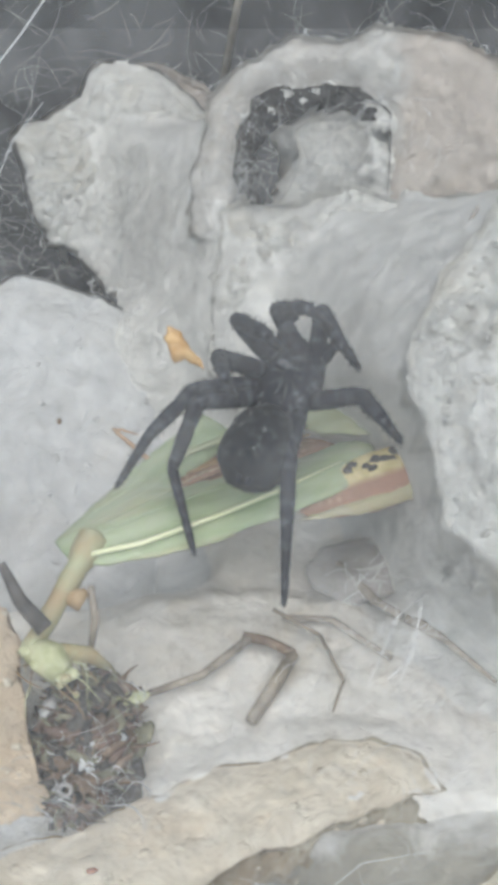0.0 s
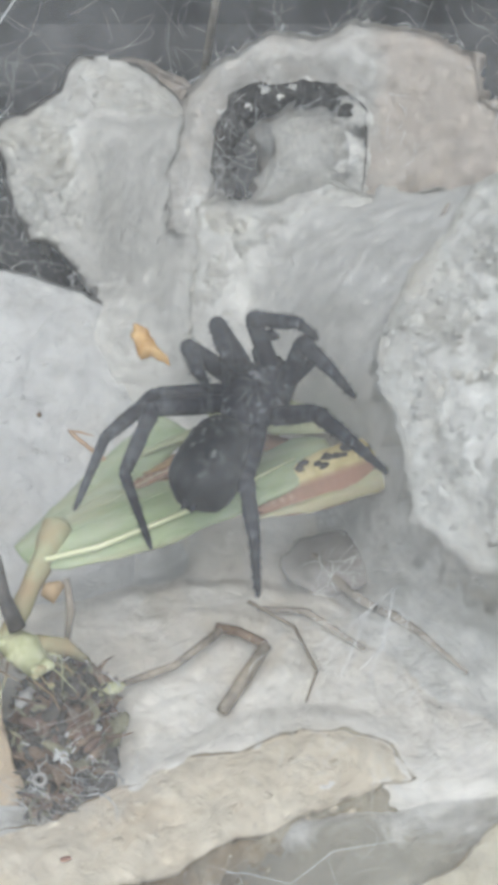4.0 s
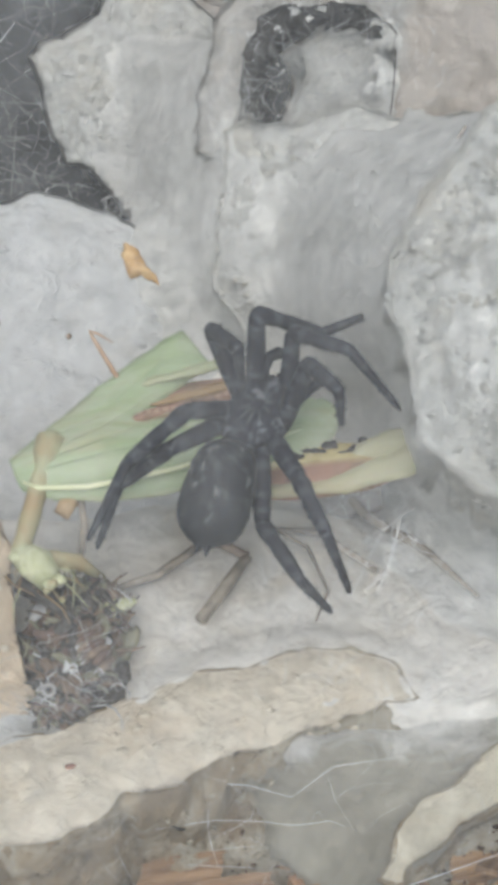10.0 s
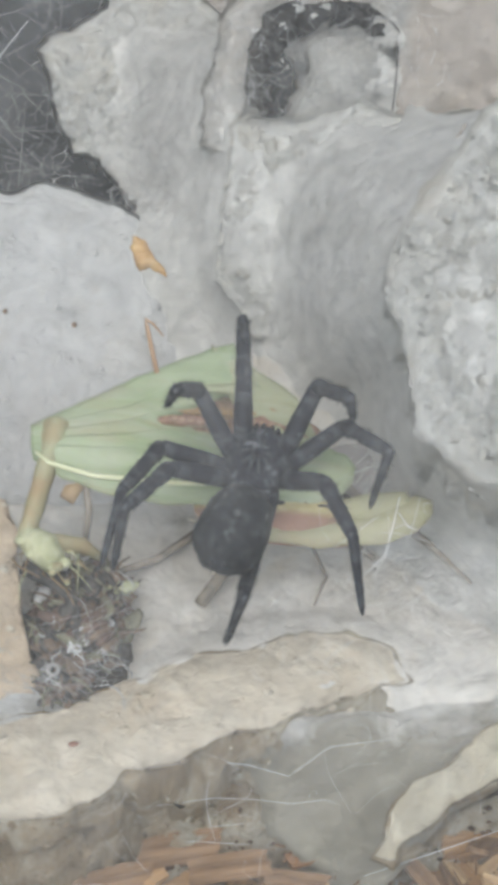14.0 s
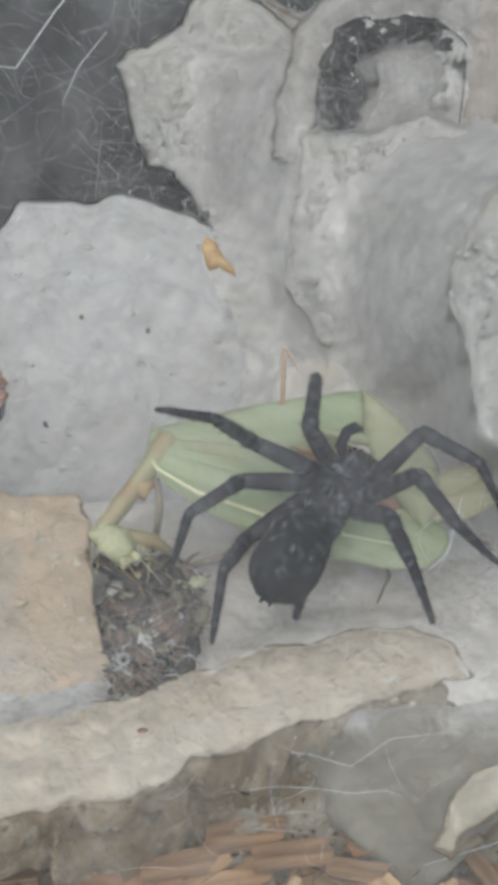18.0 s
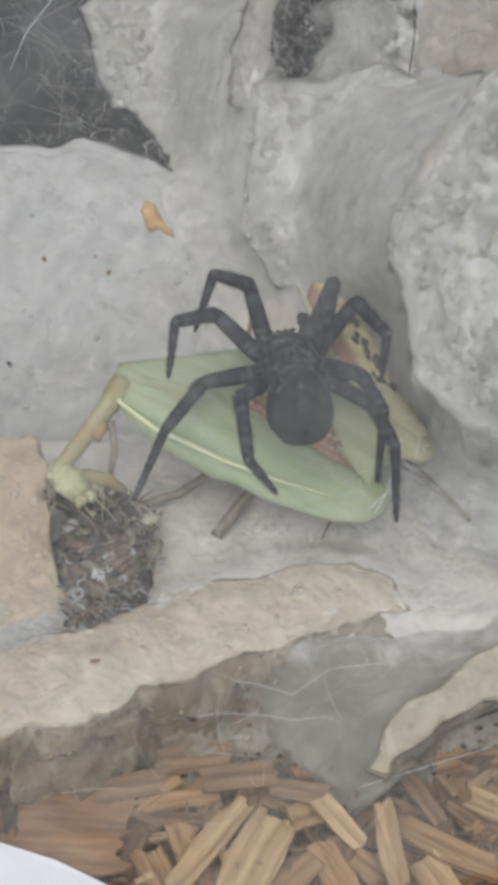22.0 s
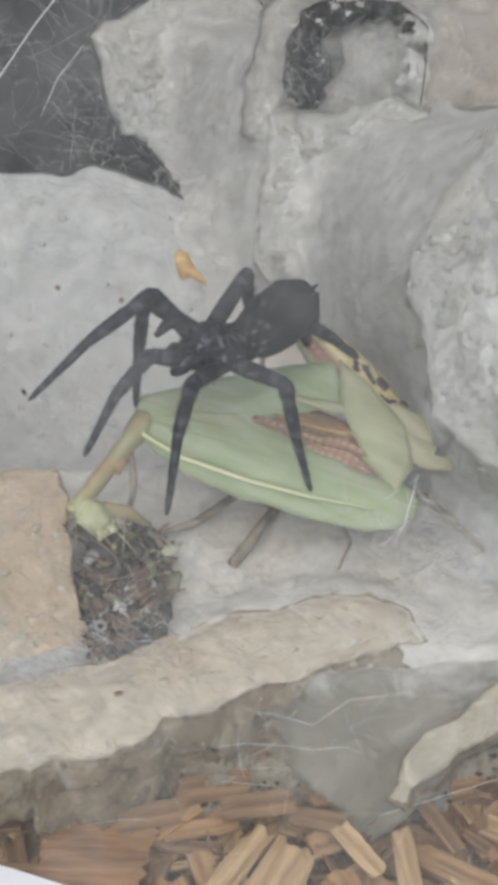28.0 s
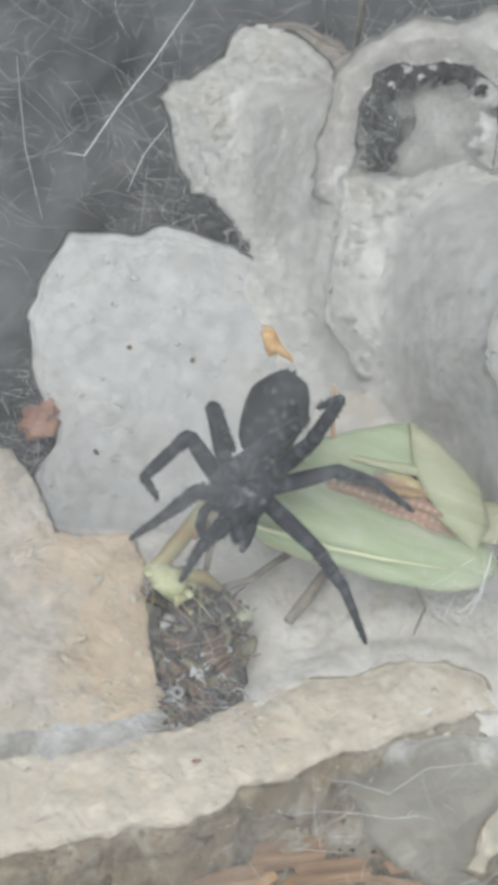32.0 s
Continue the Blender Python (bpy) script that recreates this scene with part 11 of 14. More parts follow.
    walk(LEGS['r1c'], [
        (0, aim(5.79, -0.97, 12.25, 8.05, -3.46, 4.77, 0, -1)),
        (0.5, aim(6.32, -0.97, 11.08, 9.46, -2.44, 3.65, 0, -1)),
        (1, aim(6.74, -1.12, 9.64, 10.68, -1.52, 2.46, 0, -1)),
        (1.5, aim(5.89, -1.56, 10.72, 9.92, -1.91, 3.59, 0, -1)),
        (2, aim(4.91, -2.14, 11.64, 9.03, -2.44, 4.55, 0, -1)),
        (2.5, aim(5.48, -1.31, 11.04, 9.67, -0.98, 4.00, 0, -1)),
        (3, aim(6.02, -0.65, 9.57, 10.25, 0.32, 2.61, 0, -1)),
        (3.5, aim(6.34, -0.86, 9.67, 10.48, -0.17, 2.63, 0, -1)),
        (4, aim(7.45, -1.75, 9.83, 11.34, -1.80, 2.61, 0, -1)),
        (4.5, aim(9.14, -4.02, 9.44, 12.62, -5.05, 2.09, 0, -1)),
        (5, aim(9.81, -6.89, 8.19, 12.83, -8.89, 0.83, 0, -1)),
        (5.5, aim(9.47, -8.60, 7.05, 12.11, -11.30, -0.23, 0, -1)),
        (6, aim(9.22, -9.11, 6.62, 11.71, -12.07, -0.61, 0, -1)),
        (6.5, aim(8.40, -8.03, 8.03, 11.57, -9.41, 0.59, 0, -1)),
        (7, aim(7.35, -6.87, 9.29, 11.06, -6.63, 1.98, 0, -1)),
        (7.5, aim(8.76, -5.58, 9.88, 12.33, -5.27, 2.50, 0, -1)),
        (8, aim(9.97, -4.12, 9.95, 13.40, -3.76, 2.51, 0, -1)),
        (8.5, aim(11.47, -4.60, 10.35, 13.33, -5.08, 2.38, 0, -1)),
        (9, aim(12.74, -4.59, 10.11, 12.93, -5.89, 2.01, 0, -1)),
        (9.5, aim(11.80, -5.01, 9.47, 12.46, -8.56, 2.11, 0, -1)),
        (10, aim(10.67, -5.15, 8.49, 11.76, -10.64, 2.49, 0, -1)),
        (10.5, aim(11.19, -4.47, 8.56, 11.31, -7.10, 0.79, 0, -1)),
        (11, aim(11.55, -3.66, 8.35, 10.67, -2.96, 0.23, 0, -1)),
        (11.5, aim(10.58, -5.70, 8.28, 11.49, -6.92, 0.23, 0, -1)),
        (12, aim(9.26, -7.29, 7.53, 11.86, -10.30, 0.36, 0, -1)),
        (12.5, aim(6.93, -8.34, 7.94, 7.55, -9.64, -0.13, 0, -1)),
        (13, aim(4.53, -8.94, 7.81, 3.10, -8.38, -0.25, 0, -1)),
        (13.5, aim(5.06, -8.39, 8.97, 6.41, -8.26, 0.89, 0, -1)),
        (14, aim(5.80, -7.65, 9.97, 9.78, -7.96, 2.81, 0, -1)),
        (14.5, aim(5.59, -6.87, 10.18, 6.52, -7.06, 2.03, 0, -1)),
        (15, aim(5.36, -6.09, 10.35, 3.08, -6.12, 2.48, 0, -1)),
        (15.5, aim(5.72, -6.52, 10.20, 3.67, -6.76, 2.26, 0, -1)),
        (16, aim(6.70, -7.59, 9.73, 5.26, -8.37, 1.69, 0, -1)),
        (16.5, aim(8.15, -8.91, 8.91, 7.55, -10.39, 0.87, 0, -1)),
        (17, aim(9.69, -10.02, 7.90, 9.94, -12.17, -0.01, 0, -1)),
        (17.5, aim(10.84, -10.66, 7.03, 11.74, -13.30, -0.69, 0, -1)),
        (18, aim(11.29, -10.87, 6.67, 12.42, -13.69, -0.95, 0, -1)),
        (18.5, aim(15.22, -10.70, 6.50, 16.05, -14.84, -0.53, 0, -1)),
        (19, aim(15.62, -6.09, 4.87, 16.11, -11.42, -1.34, 0, -1)),
        (19.5, aim(13.81, -6.63, 5.85, 14.53, -10.10, -1.55, 0, -1)),
        (20, aim(11.89, -6.97, 6.34, 12.79, -8.32, -1.70, 0, -1)),
        (20.5, aim(12.68, -6.20, 6.15, 17.40, -9.14, 0.12, 0, -1)),
        (21, aim(13.43, -5.35, 5.71, 20.48, -8.95, 3.59, 0, -1)),
        (21.5, aim(5.78, -6.04, -0.82, 11.95, -7.86, -5.89, 0, -1)),
        (22, aim(0.49, -3.79, 5.89, 4.63, -3.49, -1.19, 0, -1)),
        (22.5, aim(-1.86, -3.44, 6.48, 3.07, -3.21, -0.08, 0, -1)),
        (23, aim(-4.25, -2.74, 6.37, 1.40, -2.57, 0.43, 0, -1)),
        (23.5, aim(-5.30, -2.43, 5.93, 0.45, -2.45, 0.09, 0, -1)),
        (24, aim(-6.27, -2.08, 5.35, -0.43, -2.28, -0.40, 0, -1)),
        (24.5, aim(-3.07, -2.38, 6.67, 2.37, -2.92, 0.56, 0, -1)),
        (25, aim(0.31, -2.26, 6.68, 5.32, -3.14, 0.24, 0, -1)),
        (25.5, aim(0.76, -2.41, 5.61, 5.10, -3.11, -1.31, 0, -1)),
        (26, aim(2.77, -3.27, 1.83, 4.95, -3.42, -6.07, 0, -1)),
        (26.5, aim(8.54, -5.18, -2.45, 7.56, -4.59, -10.57, 0, -1)),
        (27, aim(12.80, -5.92, -3.27, 9.55, -4.84, -10.71, 0, -1)),
        (27.5, aim(13.98, -6.00, -3.37, 9.99, -4.76, -10.43, 0, -1)),
        (28, aim(17.44, -4.13, -1.12, 23.19, -2.52, -6.74, 0, -1)),
        (28.5, aim(17.09, -4.03, -3.79, 20.77, 0.48, -9.57, 0, -1)),
        (29, aim(16.17, -3.81, -6.29, 17.08, 2.74, -11.15, 0, -1)),
        (29.5, aim(14.64, -6.32, -4.59, 18.62, -2.17, -10.43, 0, -1)),
        (30, aim(12.53, -8.54, -2.57, 18.63, -7.79, -8.00, 0, -1)),
        (30.5, aim(13.25, -7.15, -2.79, 18.78, -4.45, -8.21, 0, -1)),
        (31, aim(13.80, -5.63, -2.56, 18.42, -1.14, -7.63, 0, -1)),
        (31.5, aim(12.04, -6.35, -1.13, 15.96, -6.17, -8.33, 0, -1)),
        (32, aim(9.83, -6.77, 0.29, 11.67, -10.96, -6.51, 0, -1)),
    ])
    walk(LEGS['r2a'], [
        (0, aim(4.40, -2.30, -0.30, 10.67, -0.32, 3.51, 0, -1)),
        (0.5, aim(4.40, -2.30, -0.30, 9.73, -0.67, 4.87, 0, -1)),
        (1, aim(4.40, -2.30, -0.30, 8.51, -1.09, 5.98, 0, -1)),
        (1.5, aim(4.40, -2.30, -0.30, 8.19, -1.64, 6.26, 0, -1)),
        (2, aim(4.40, -2.30, -0.30, 7.83, -2.19, 6.48, 0, -1)),
        (2.5, aim(4.40, -2.30, -0.30, 7.63, -1.53, 6.53, 0, -1)),
        (3, aim(4.40, -2.30, -0.30, 7.41, -0.87, 6.53, 0, -1)),
        (3.5, aim(4.40, -2.30, -0.30, 7.58, -1.22, 6.52, 0, -1)),
        (4, aim(4.40, -2.30, -0.30, 8.00, -2.15, 6.39, 0, -1)),
        (4.5, aim(4.40, -2.30, -0.30, 8.46, -3.43, 6.02, 0, -1)),
        (5, aim(4.40, -2.30, -0.30, 8.79, -4.67, 5.43, 0, -1)),
        (5.5, aim(4.40, -2.30, -0.30, 8.93, -5.52, 4.88, 0, -1)),
        (6, aim(4.40, -2.30, -0.30, 8.96, -5.83, 4.65, 0, -1)),
        (6.5, aim(4.40, -2.30, -0.30, 8.29, -5.79, 5.22, 0, -1)),
        (7, aim(4.40, -2.30, -0.30, 7.56, -5.69, 5.72, 0, -1)),
        (7.5, aim(4.40, -2.30, -0.30, 8.41, -4.97, 5.58, 0, -1)),
        (8, aim(4.40, -2.30, -0.30, 9.17, -4.19, 5.31, 0, -1)),
        (8.5, aim(4.40, -2.30, -0.30, 10.34, -4.88, 3.67, 0, -1)),
        (9, aim(4.40, -2.30, -0.30, 11.05, -5.37, 1.73, 0, -1)),
        (9.5, aim(4.40, -2.30, -0.30, 10.10, -4.00, 4.43, 0, -1)),
        (10, aim(4.40, -2.30, -0.30, 8.15, -2.34, 6.31, 0, -1)),
        (10.5, aim(4.40, -2.30, -0.30, 8.71, -1.70, 5.93, 0, -1)),
        (11, aim(4.40, -2.30, -0.30, 9.21, -1.08, 5.46, 0, -1)),
        (11.5, aim(4.40, -2.30, -0.30, 9.46, -2.26, 5.37, 0, -1)),
        (12, aim(4.40, -2.30, -0.30, 9.59, -3.44, 5.13, 0, -1)),
        (12.5, aim(4.40, -2.30, -0.30, 10.06, -5.26, 3.82, 0, -1)),
        (13, aim(4.40, -2.30, -0.30, 10.01, -6.81, 2.13, 0, -1)),
        (13.5, aim(4.40, -2.30, -0.30, 9.92, -7.02, 1.94, 0, -1)),
        (14, aim(4.40, -2.30, -0.30, 9.82, -7.23, 1.74, 0, -1)),
        (14.5, aim(4.40, -2.30, -0.30, 9.57, -6.90, 2.84, 0, -1)),
        (15, aim(4.40, -2.30, -0.30, 9.21, -6.47, 3.86, 0, -1)),
        (15.5, aim(4.40, -2.30, -0.30, 9.09, -6.49, 3.97, 0, -1)),
        (16, aim(4.40, -2.30, -0.30, 8.79, -6.54, 4.23, 0, -1)),
        (16.5, aim(4.40, -2.30, -0.30, 8.37, -6.58, 4.56, 0, -1)),
        (17, aim(4.40, -2.30, -0.30, 7.94, -6.61, 4.86, 0, -1)),
        (17.5, aim(4.40, -2.30, -0.30, 7.60, -6.61, 5.08, 0, -1)),
        (18, aim(4.40, -2.30, -0.30, 7.46, -6.61, 5.16, 0, -1)),
        (18.5, aim(4.40, -2.30, -0.30, 6.20, -6.16, 6.00, 0, -1)),
        (19, aim(4.40, -2.30, -0.30, 4.86, -5.54, 6.56, 0, -1)),
        (19.5, aim(4.40, -2.30, -0.30, 6.70, -6.94, 5.26, 0, -1)),
        (20, aim(4.40, -2.30, -0.30, 8.25, -7.79, 3.28, 0, -1)),
        (20.5, aim(4.40, -2.30, -0.30, 6.11, -8.90, 3.05, 0, -1)),
        (21, aim(4.40, -2.30, -0.30, 3.79, -9.35, 2.48, 0, -1)),
        (21.5, aim(4.40, -2.30, -0.30, 4.36, -8.64, 3.89, 0, -1)),
        (22, aim(4.40, -2.30, -0.30, 4.94, -7.62, 5.10, 0, -1)),
        (22.5, aim(4.40, -2.30, -0.30, 5.12, -7.86, 4.83, 0, -1)),
        (23, aim(4.40, -2.30, -0.30, 5.30, -8.09, 4.54, 0, -1)),
        (23.5, aim(4.40, -2.30, -0.30, 4.29, -8.22, 4.47, 0, -1)),
        (24, aim(4.40, -2.30, -0.30, 3.27, -8.23, 4.32, 0, -1)),
        (24.5, aim(4.40, -2.30, -0.30, 2.47, -8.27, 3.99, 0, -1)),
        (25, aim(4.40, -2.30, -0.30, 1.70, -8.23, 3.61, 0, -1)),
        (25.5, aim(4.40, -2.30, -0.30, 2.46, -8.21, 4.06, 0, -1)),
        (26, aim(4.40, -2.30, -0.30, 5.14, -7.59, 5.11, 0, -1)),
        (26.5, aim(4.40, -2.30, -0.30, 8.90, -5.16, 5.11, 0, -1)),
        (27, aim(4.40, -2.30, -0.30, 10.58, -2.96, 4.07, 0, -1)),
        (27.5, aim(4.40, -2.30, -0.30, 10.91, -2.27, 3.63, 0, -1)),
        (28, aim(4.40, -2.30, -0.30, 10.62, -5.91, 2.15, 0, -1)),
        (28.5, aim(4.40, -2.30, -0.30, 10.73, -5.51, 2.42, 0, -1)),
        (29, aim(4.40, -2.30, -0.30, 10.81, -5.10, 2.67, 0, -1)),
        (29.5, aim(4.40, -2.30, -0.30, 10.93, -5.50, 1.91, 0, -1)),
        (30, aim(4.40, -2.30, -0.30, 10.96, -5.87, 1.11, 0, -1)),
        (30.5, aim(4.40, -2.30, -0.30, 11.66, -2.55, 1.95, 0, -1)),
        (31, aim(4.40, -2.30, -0.30, 10.82, 0.82, 2.31, 0, -1)),
        (31.5, aim(4.40, -2.30, -0.30, 7.80, -2.90, 6.47, 0, -1)),
        (32, aim(4.40, -2.30, -0.30, 2.40, -6.21, 5.90, 0, -1)),
    ])
    walk(LEGS['r2b'], [
        (0, aim(10.67, -0.32, 3.51, 5.79, -4.34, 8.07, 0, -1)),
        (0.5, aim(9.73, -0.67, 4.87, 4.88, -4.88, 9.30, 0, -1)),
        (1, aim(8.51, -1.09, 5.98, 3.71, -5.49, 10.27, 0, -1)),
        (1.5, aim(8.19, -1.64, 6.26, 3.14, -5.60, 10.70, 0, -1)),
        (2, aim(7.83, -2.19, 6.48, 2.56, -5.69, 11.05, 0, -1)),
        (2.5, aim(7.63, -1.53, 6.53, 3.26, -5.95, 11.23, 0, -1)),
        (3, aim(7.41, -0.87, 6.53, 4.04, -6.11, 11.23, 0, -1)),
        (3.5, aim(7.58, -1.22, 6.52, 4.16, -6.49, 11.13, 0, -1)),
        (4, aim(8.00, -2.15, 6.39, 4.44, -7.52, 10.79, 0, -1)),
        (4.5, aim(8.46, -3.43, 6.02, 4.73, -8.91, 10.13, 0, -1)),
        (5, aim(8.79, -4.67, 5.43, 4.90, -10.25, 9.25, 0, -1)),
        (5.5, aim(8.93, -5.52, 4.88, 4.92, -11.18, 8.46, 0, -1)),
        (6, aim(8.96, -5.83, 4.65, 4.90, -11.51, 8.13, 0, -1)),
        (6.5, aim(8.29, -5.79, 5.22, 4.08, -10.52, 9.77, 0, -1)),
        (7, aim(7.56, -5.69, 5.72, 3.35, -9.32, 11.19, 0, -1)),
        (7.5, aim(8.41, -4.97, 5.58, 4.68, -8.73, 11.30, 0, -1)),
        (8, aim(9.17, -4.19, 5.31, 5.95, -8.06, 11.26, 0, -1)),
        (8.5, aim(10.34, -4.88, 3.67, 8.29, -9.25, 9.80, 0, -1)),
        (9, aim(11.05, -5.37, 1.73, 10.21, -10.12, 7.85, 0, -1)),
        (9.5, aim(10.10, -4.00, 4.43, 8.32, -9.26, 9.91, 0, -1)),
        (10, aim(8.15, -2.34, 6.31, 5.48, -7.97, 11.00, 0, -1)),
        (10.5, aim(8.71, -1.70, 5.93, 7.52, -7.94, 10.46, 0, -1)),
        (11, aim(9.21, -1.08, 5.46, 9.54, -7.66, 9.63, 0, -1)),
        (11.5, aim(9.46, -2.26, 5.37, 7.57, -8.93, 8.94, 0, -1)),
        (12, aim(9.59, -3.44, 5.13, 5.63, -9.61, 7.80, 0, -1)),
        (12.5, aim(10.06, -5.26, 3.82, 5.13, -10.52, 6.80, 0, -1)),
        (13, aim(10.01, -6.81, 2.13, 4.27, -11.00, 5.35, 0, -1)),
        (13.5, aim(9.92, -7.02, 1.94, 4.50, -11.58, 5.22, 0, -1)),
        (14, aim(9.82, -7.23, 1.74, 4.75, -12.14, 5.07, 0, -1)),
        (14.5, aim(9.57, -6.90, 2.84, 4.51, -11.92, 6.01, 0, -1)),
        (15, aim(9.21, -6.47, 3.86, 4.15, -11.58, 6.87, 0, -1)),
        (15.5, aim(9.09, -6.49, 3.97, 4.15, -11.74, 6.93, 0, -1)),
        (16, aim(8.79, -6.54, 4.23, 4.14, -12.11, 7.09, 0, -1)),
        (16.5, aim(8.37, -6.58, 4.56, 4.13, -12.55, 7.26, 0, -1)),
        (17, aim(7.94, -6.61, 4.86, 4.13, -12.93, 7.39, 0, -1)),
        (17.5, aim(7.60, -6.61, 5.08, 4.13, -13.18, 7.46, 0, -1)),
        (18, aim(7.46, -6.61, 5.16, 4.13, -13.28, 7.48, 0, -1)),
        (18.5, aim(6.20, -6.16, 6.00, 9.05, -13.34, 4.99, 0, -1)),
        (19, aim(4.86, -5.54, 6.56, 11.57, -7.39, 3.04, 0, -1)),
        (19.5, aim(6.70, -6.94, 5.26, 9.11, -14.07, 7.33, 0, -1)),
        (20, aim(8.25, -7.79, 3.28, 3.30, -11.10, 8.31, 0, -1)),
        (20.5, aim(6.11, -8.90, 3.05, -0.48, -11.38, 6.42, 0, -1)),
        (21, aim(3.79, -9.35, 2.48, -3.77, -10.72, 3.84, 0, -1)),
        (21.5, aim(4.36, -8.64, 3.89, -3.25, -10.12, 4.70, 0, -1)),
        (22, aim(4.94, -7.62, 5.10, -2.69, -9.20, 5.34, 0, -1)),
        (22.5, aim(5.12, -7.86, 4.83, -2.46, -9.52, 4.10, 0, -1)),
        (23, aim(5.30, -8.09, 4.54, -2.12, -9.79, 2.85, 0, -1)),
        (23.5, aim(4.29, -8.22, 4.47, -2.96, -9.58, 1.93, 0, -1)),
        (24, aim(3.27, -8.23, 4.32, -3.69, -9.24, 0.96, 0, -1)),
        (24.5, aim(2.47, -8.27, 3.99, -5.05, -6.85, 2.49, 0, -1)),
        (25, aim(1.70, -8.23, 3.61, -5.18, -4.60, 4.20, 0, -1)),
        (25.5, aim(2.46, -8.21, 4.06, -4.61, -4.91, 3.92, 0, -1)),
        (26, aim(5.14, -7.59, 5.11, -2.01, -5.42, 2.88, 0, -1)),
        (26.5, aim(8.90, -5.16, 5.11, 2.68, -4.84, 0.42, 0, -1)),
        (27, aim(10.58, -2.96, 4.07, 5.73, -4.05, -1.94, 0, -1)),
        (27.5, aim(10.91, -2.27, 3.63, 6.65, -3.83, -2.72, 0, -1)),
        (28, aim(10.62, -5.91, 2.15, 8.78, -4.57, -5.31, 0, -1)),
        (28.5, aim(10.73, -5.51, 2.42, 8.50, -4.92, -5.03, 0, -1)),
        (29, aim(10.81, -5.10, 2.67, 8.21, -5.25, -4.68, 0, -1)),
        (29.5, aim(10.93, -5.50, 1.91, 7.49, -5.22, -5.09, 0, -1)),
        (30, aim(10.96, -5.87, 1.11, 6.74, -5.14, -5.40, 0, -1)),
        (30.5, aim(11.66, -2.55, 1.95, 7.93, -1.86, -4.87, 0, -1)),
        (31, aim(10.82, 0.82, 2.31, 7.61, 1.47, -4.77, 0, -1)),
        (31.5, aim(7.80, -2.90, 6.47, 8.42, -5.00, -1.02, 0, -1)),
        (32, aim(2.40, -6.21, 5.90, 6.63, -10.27, 0.76, 0, -1)),
    ])
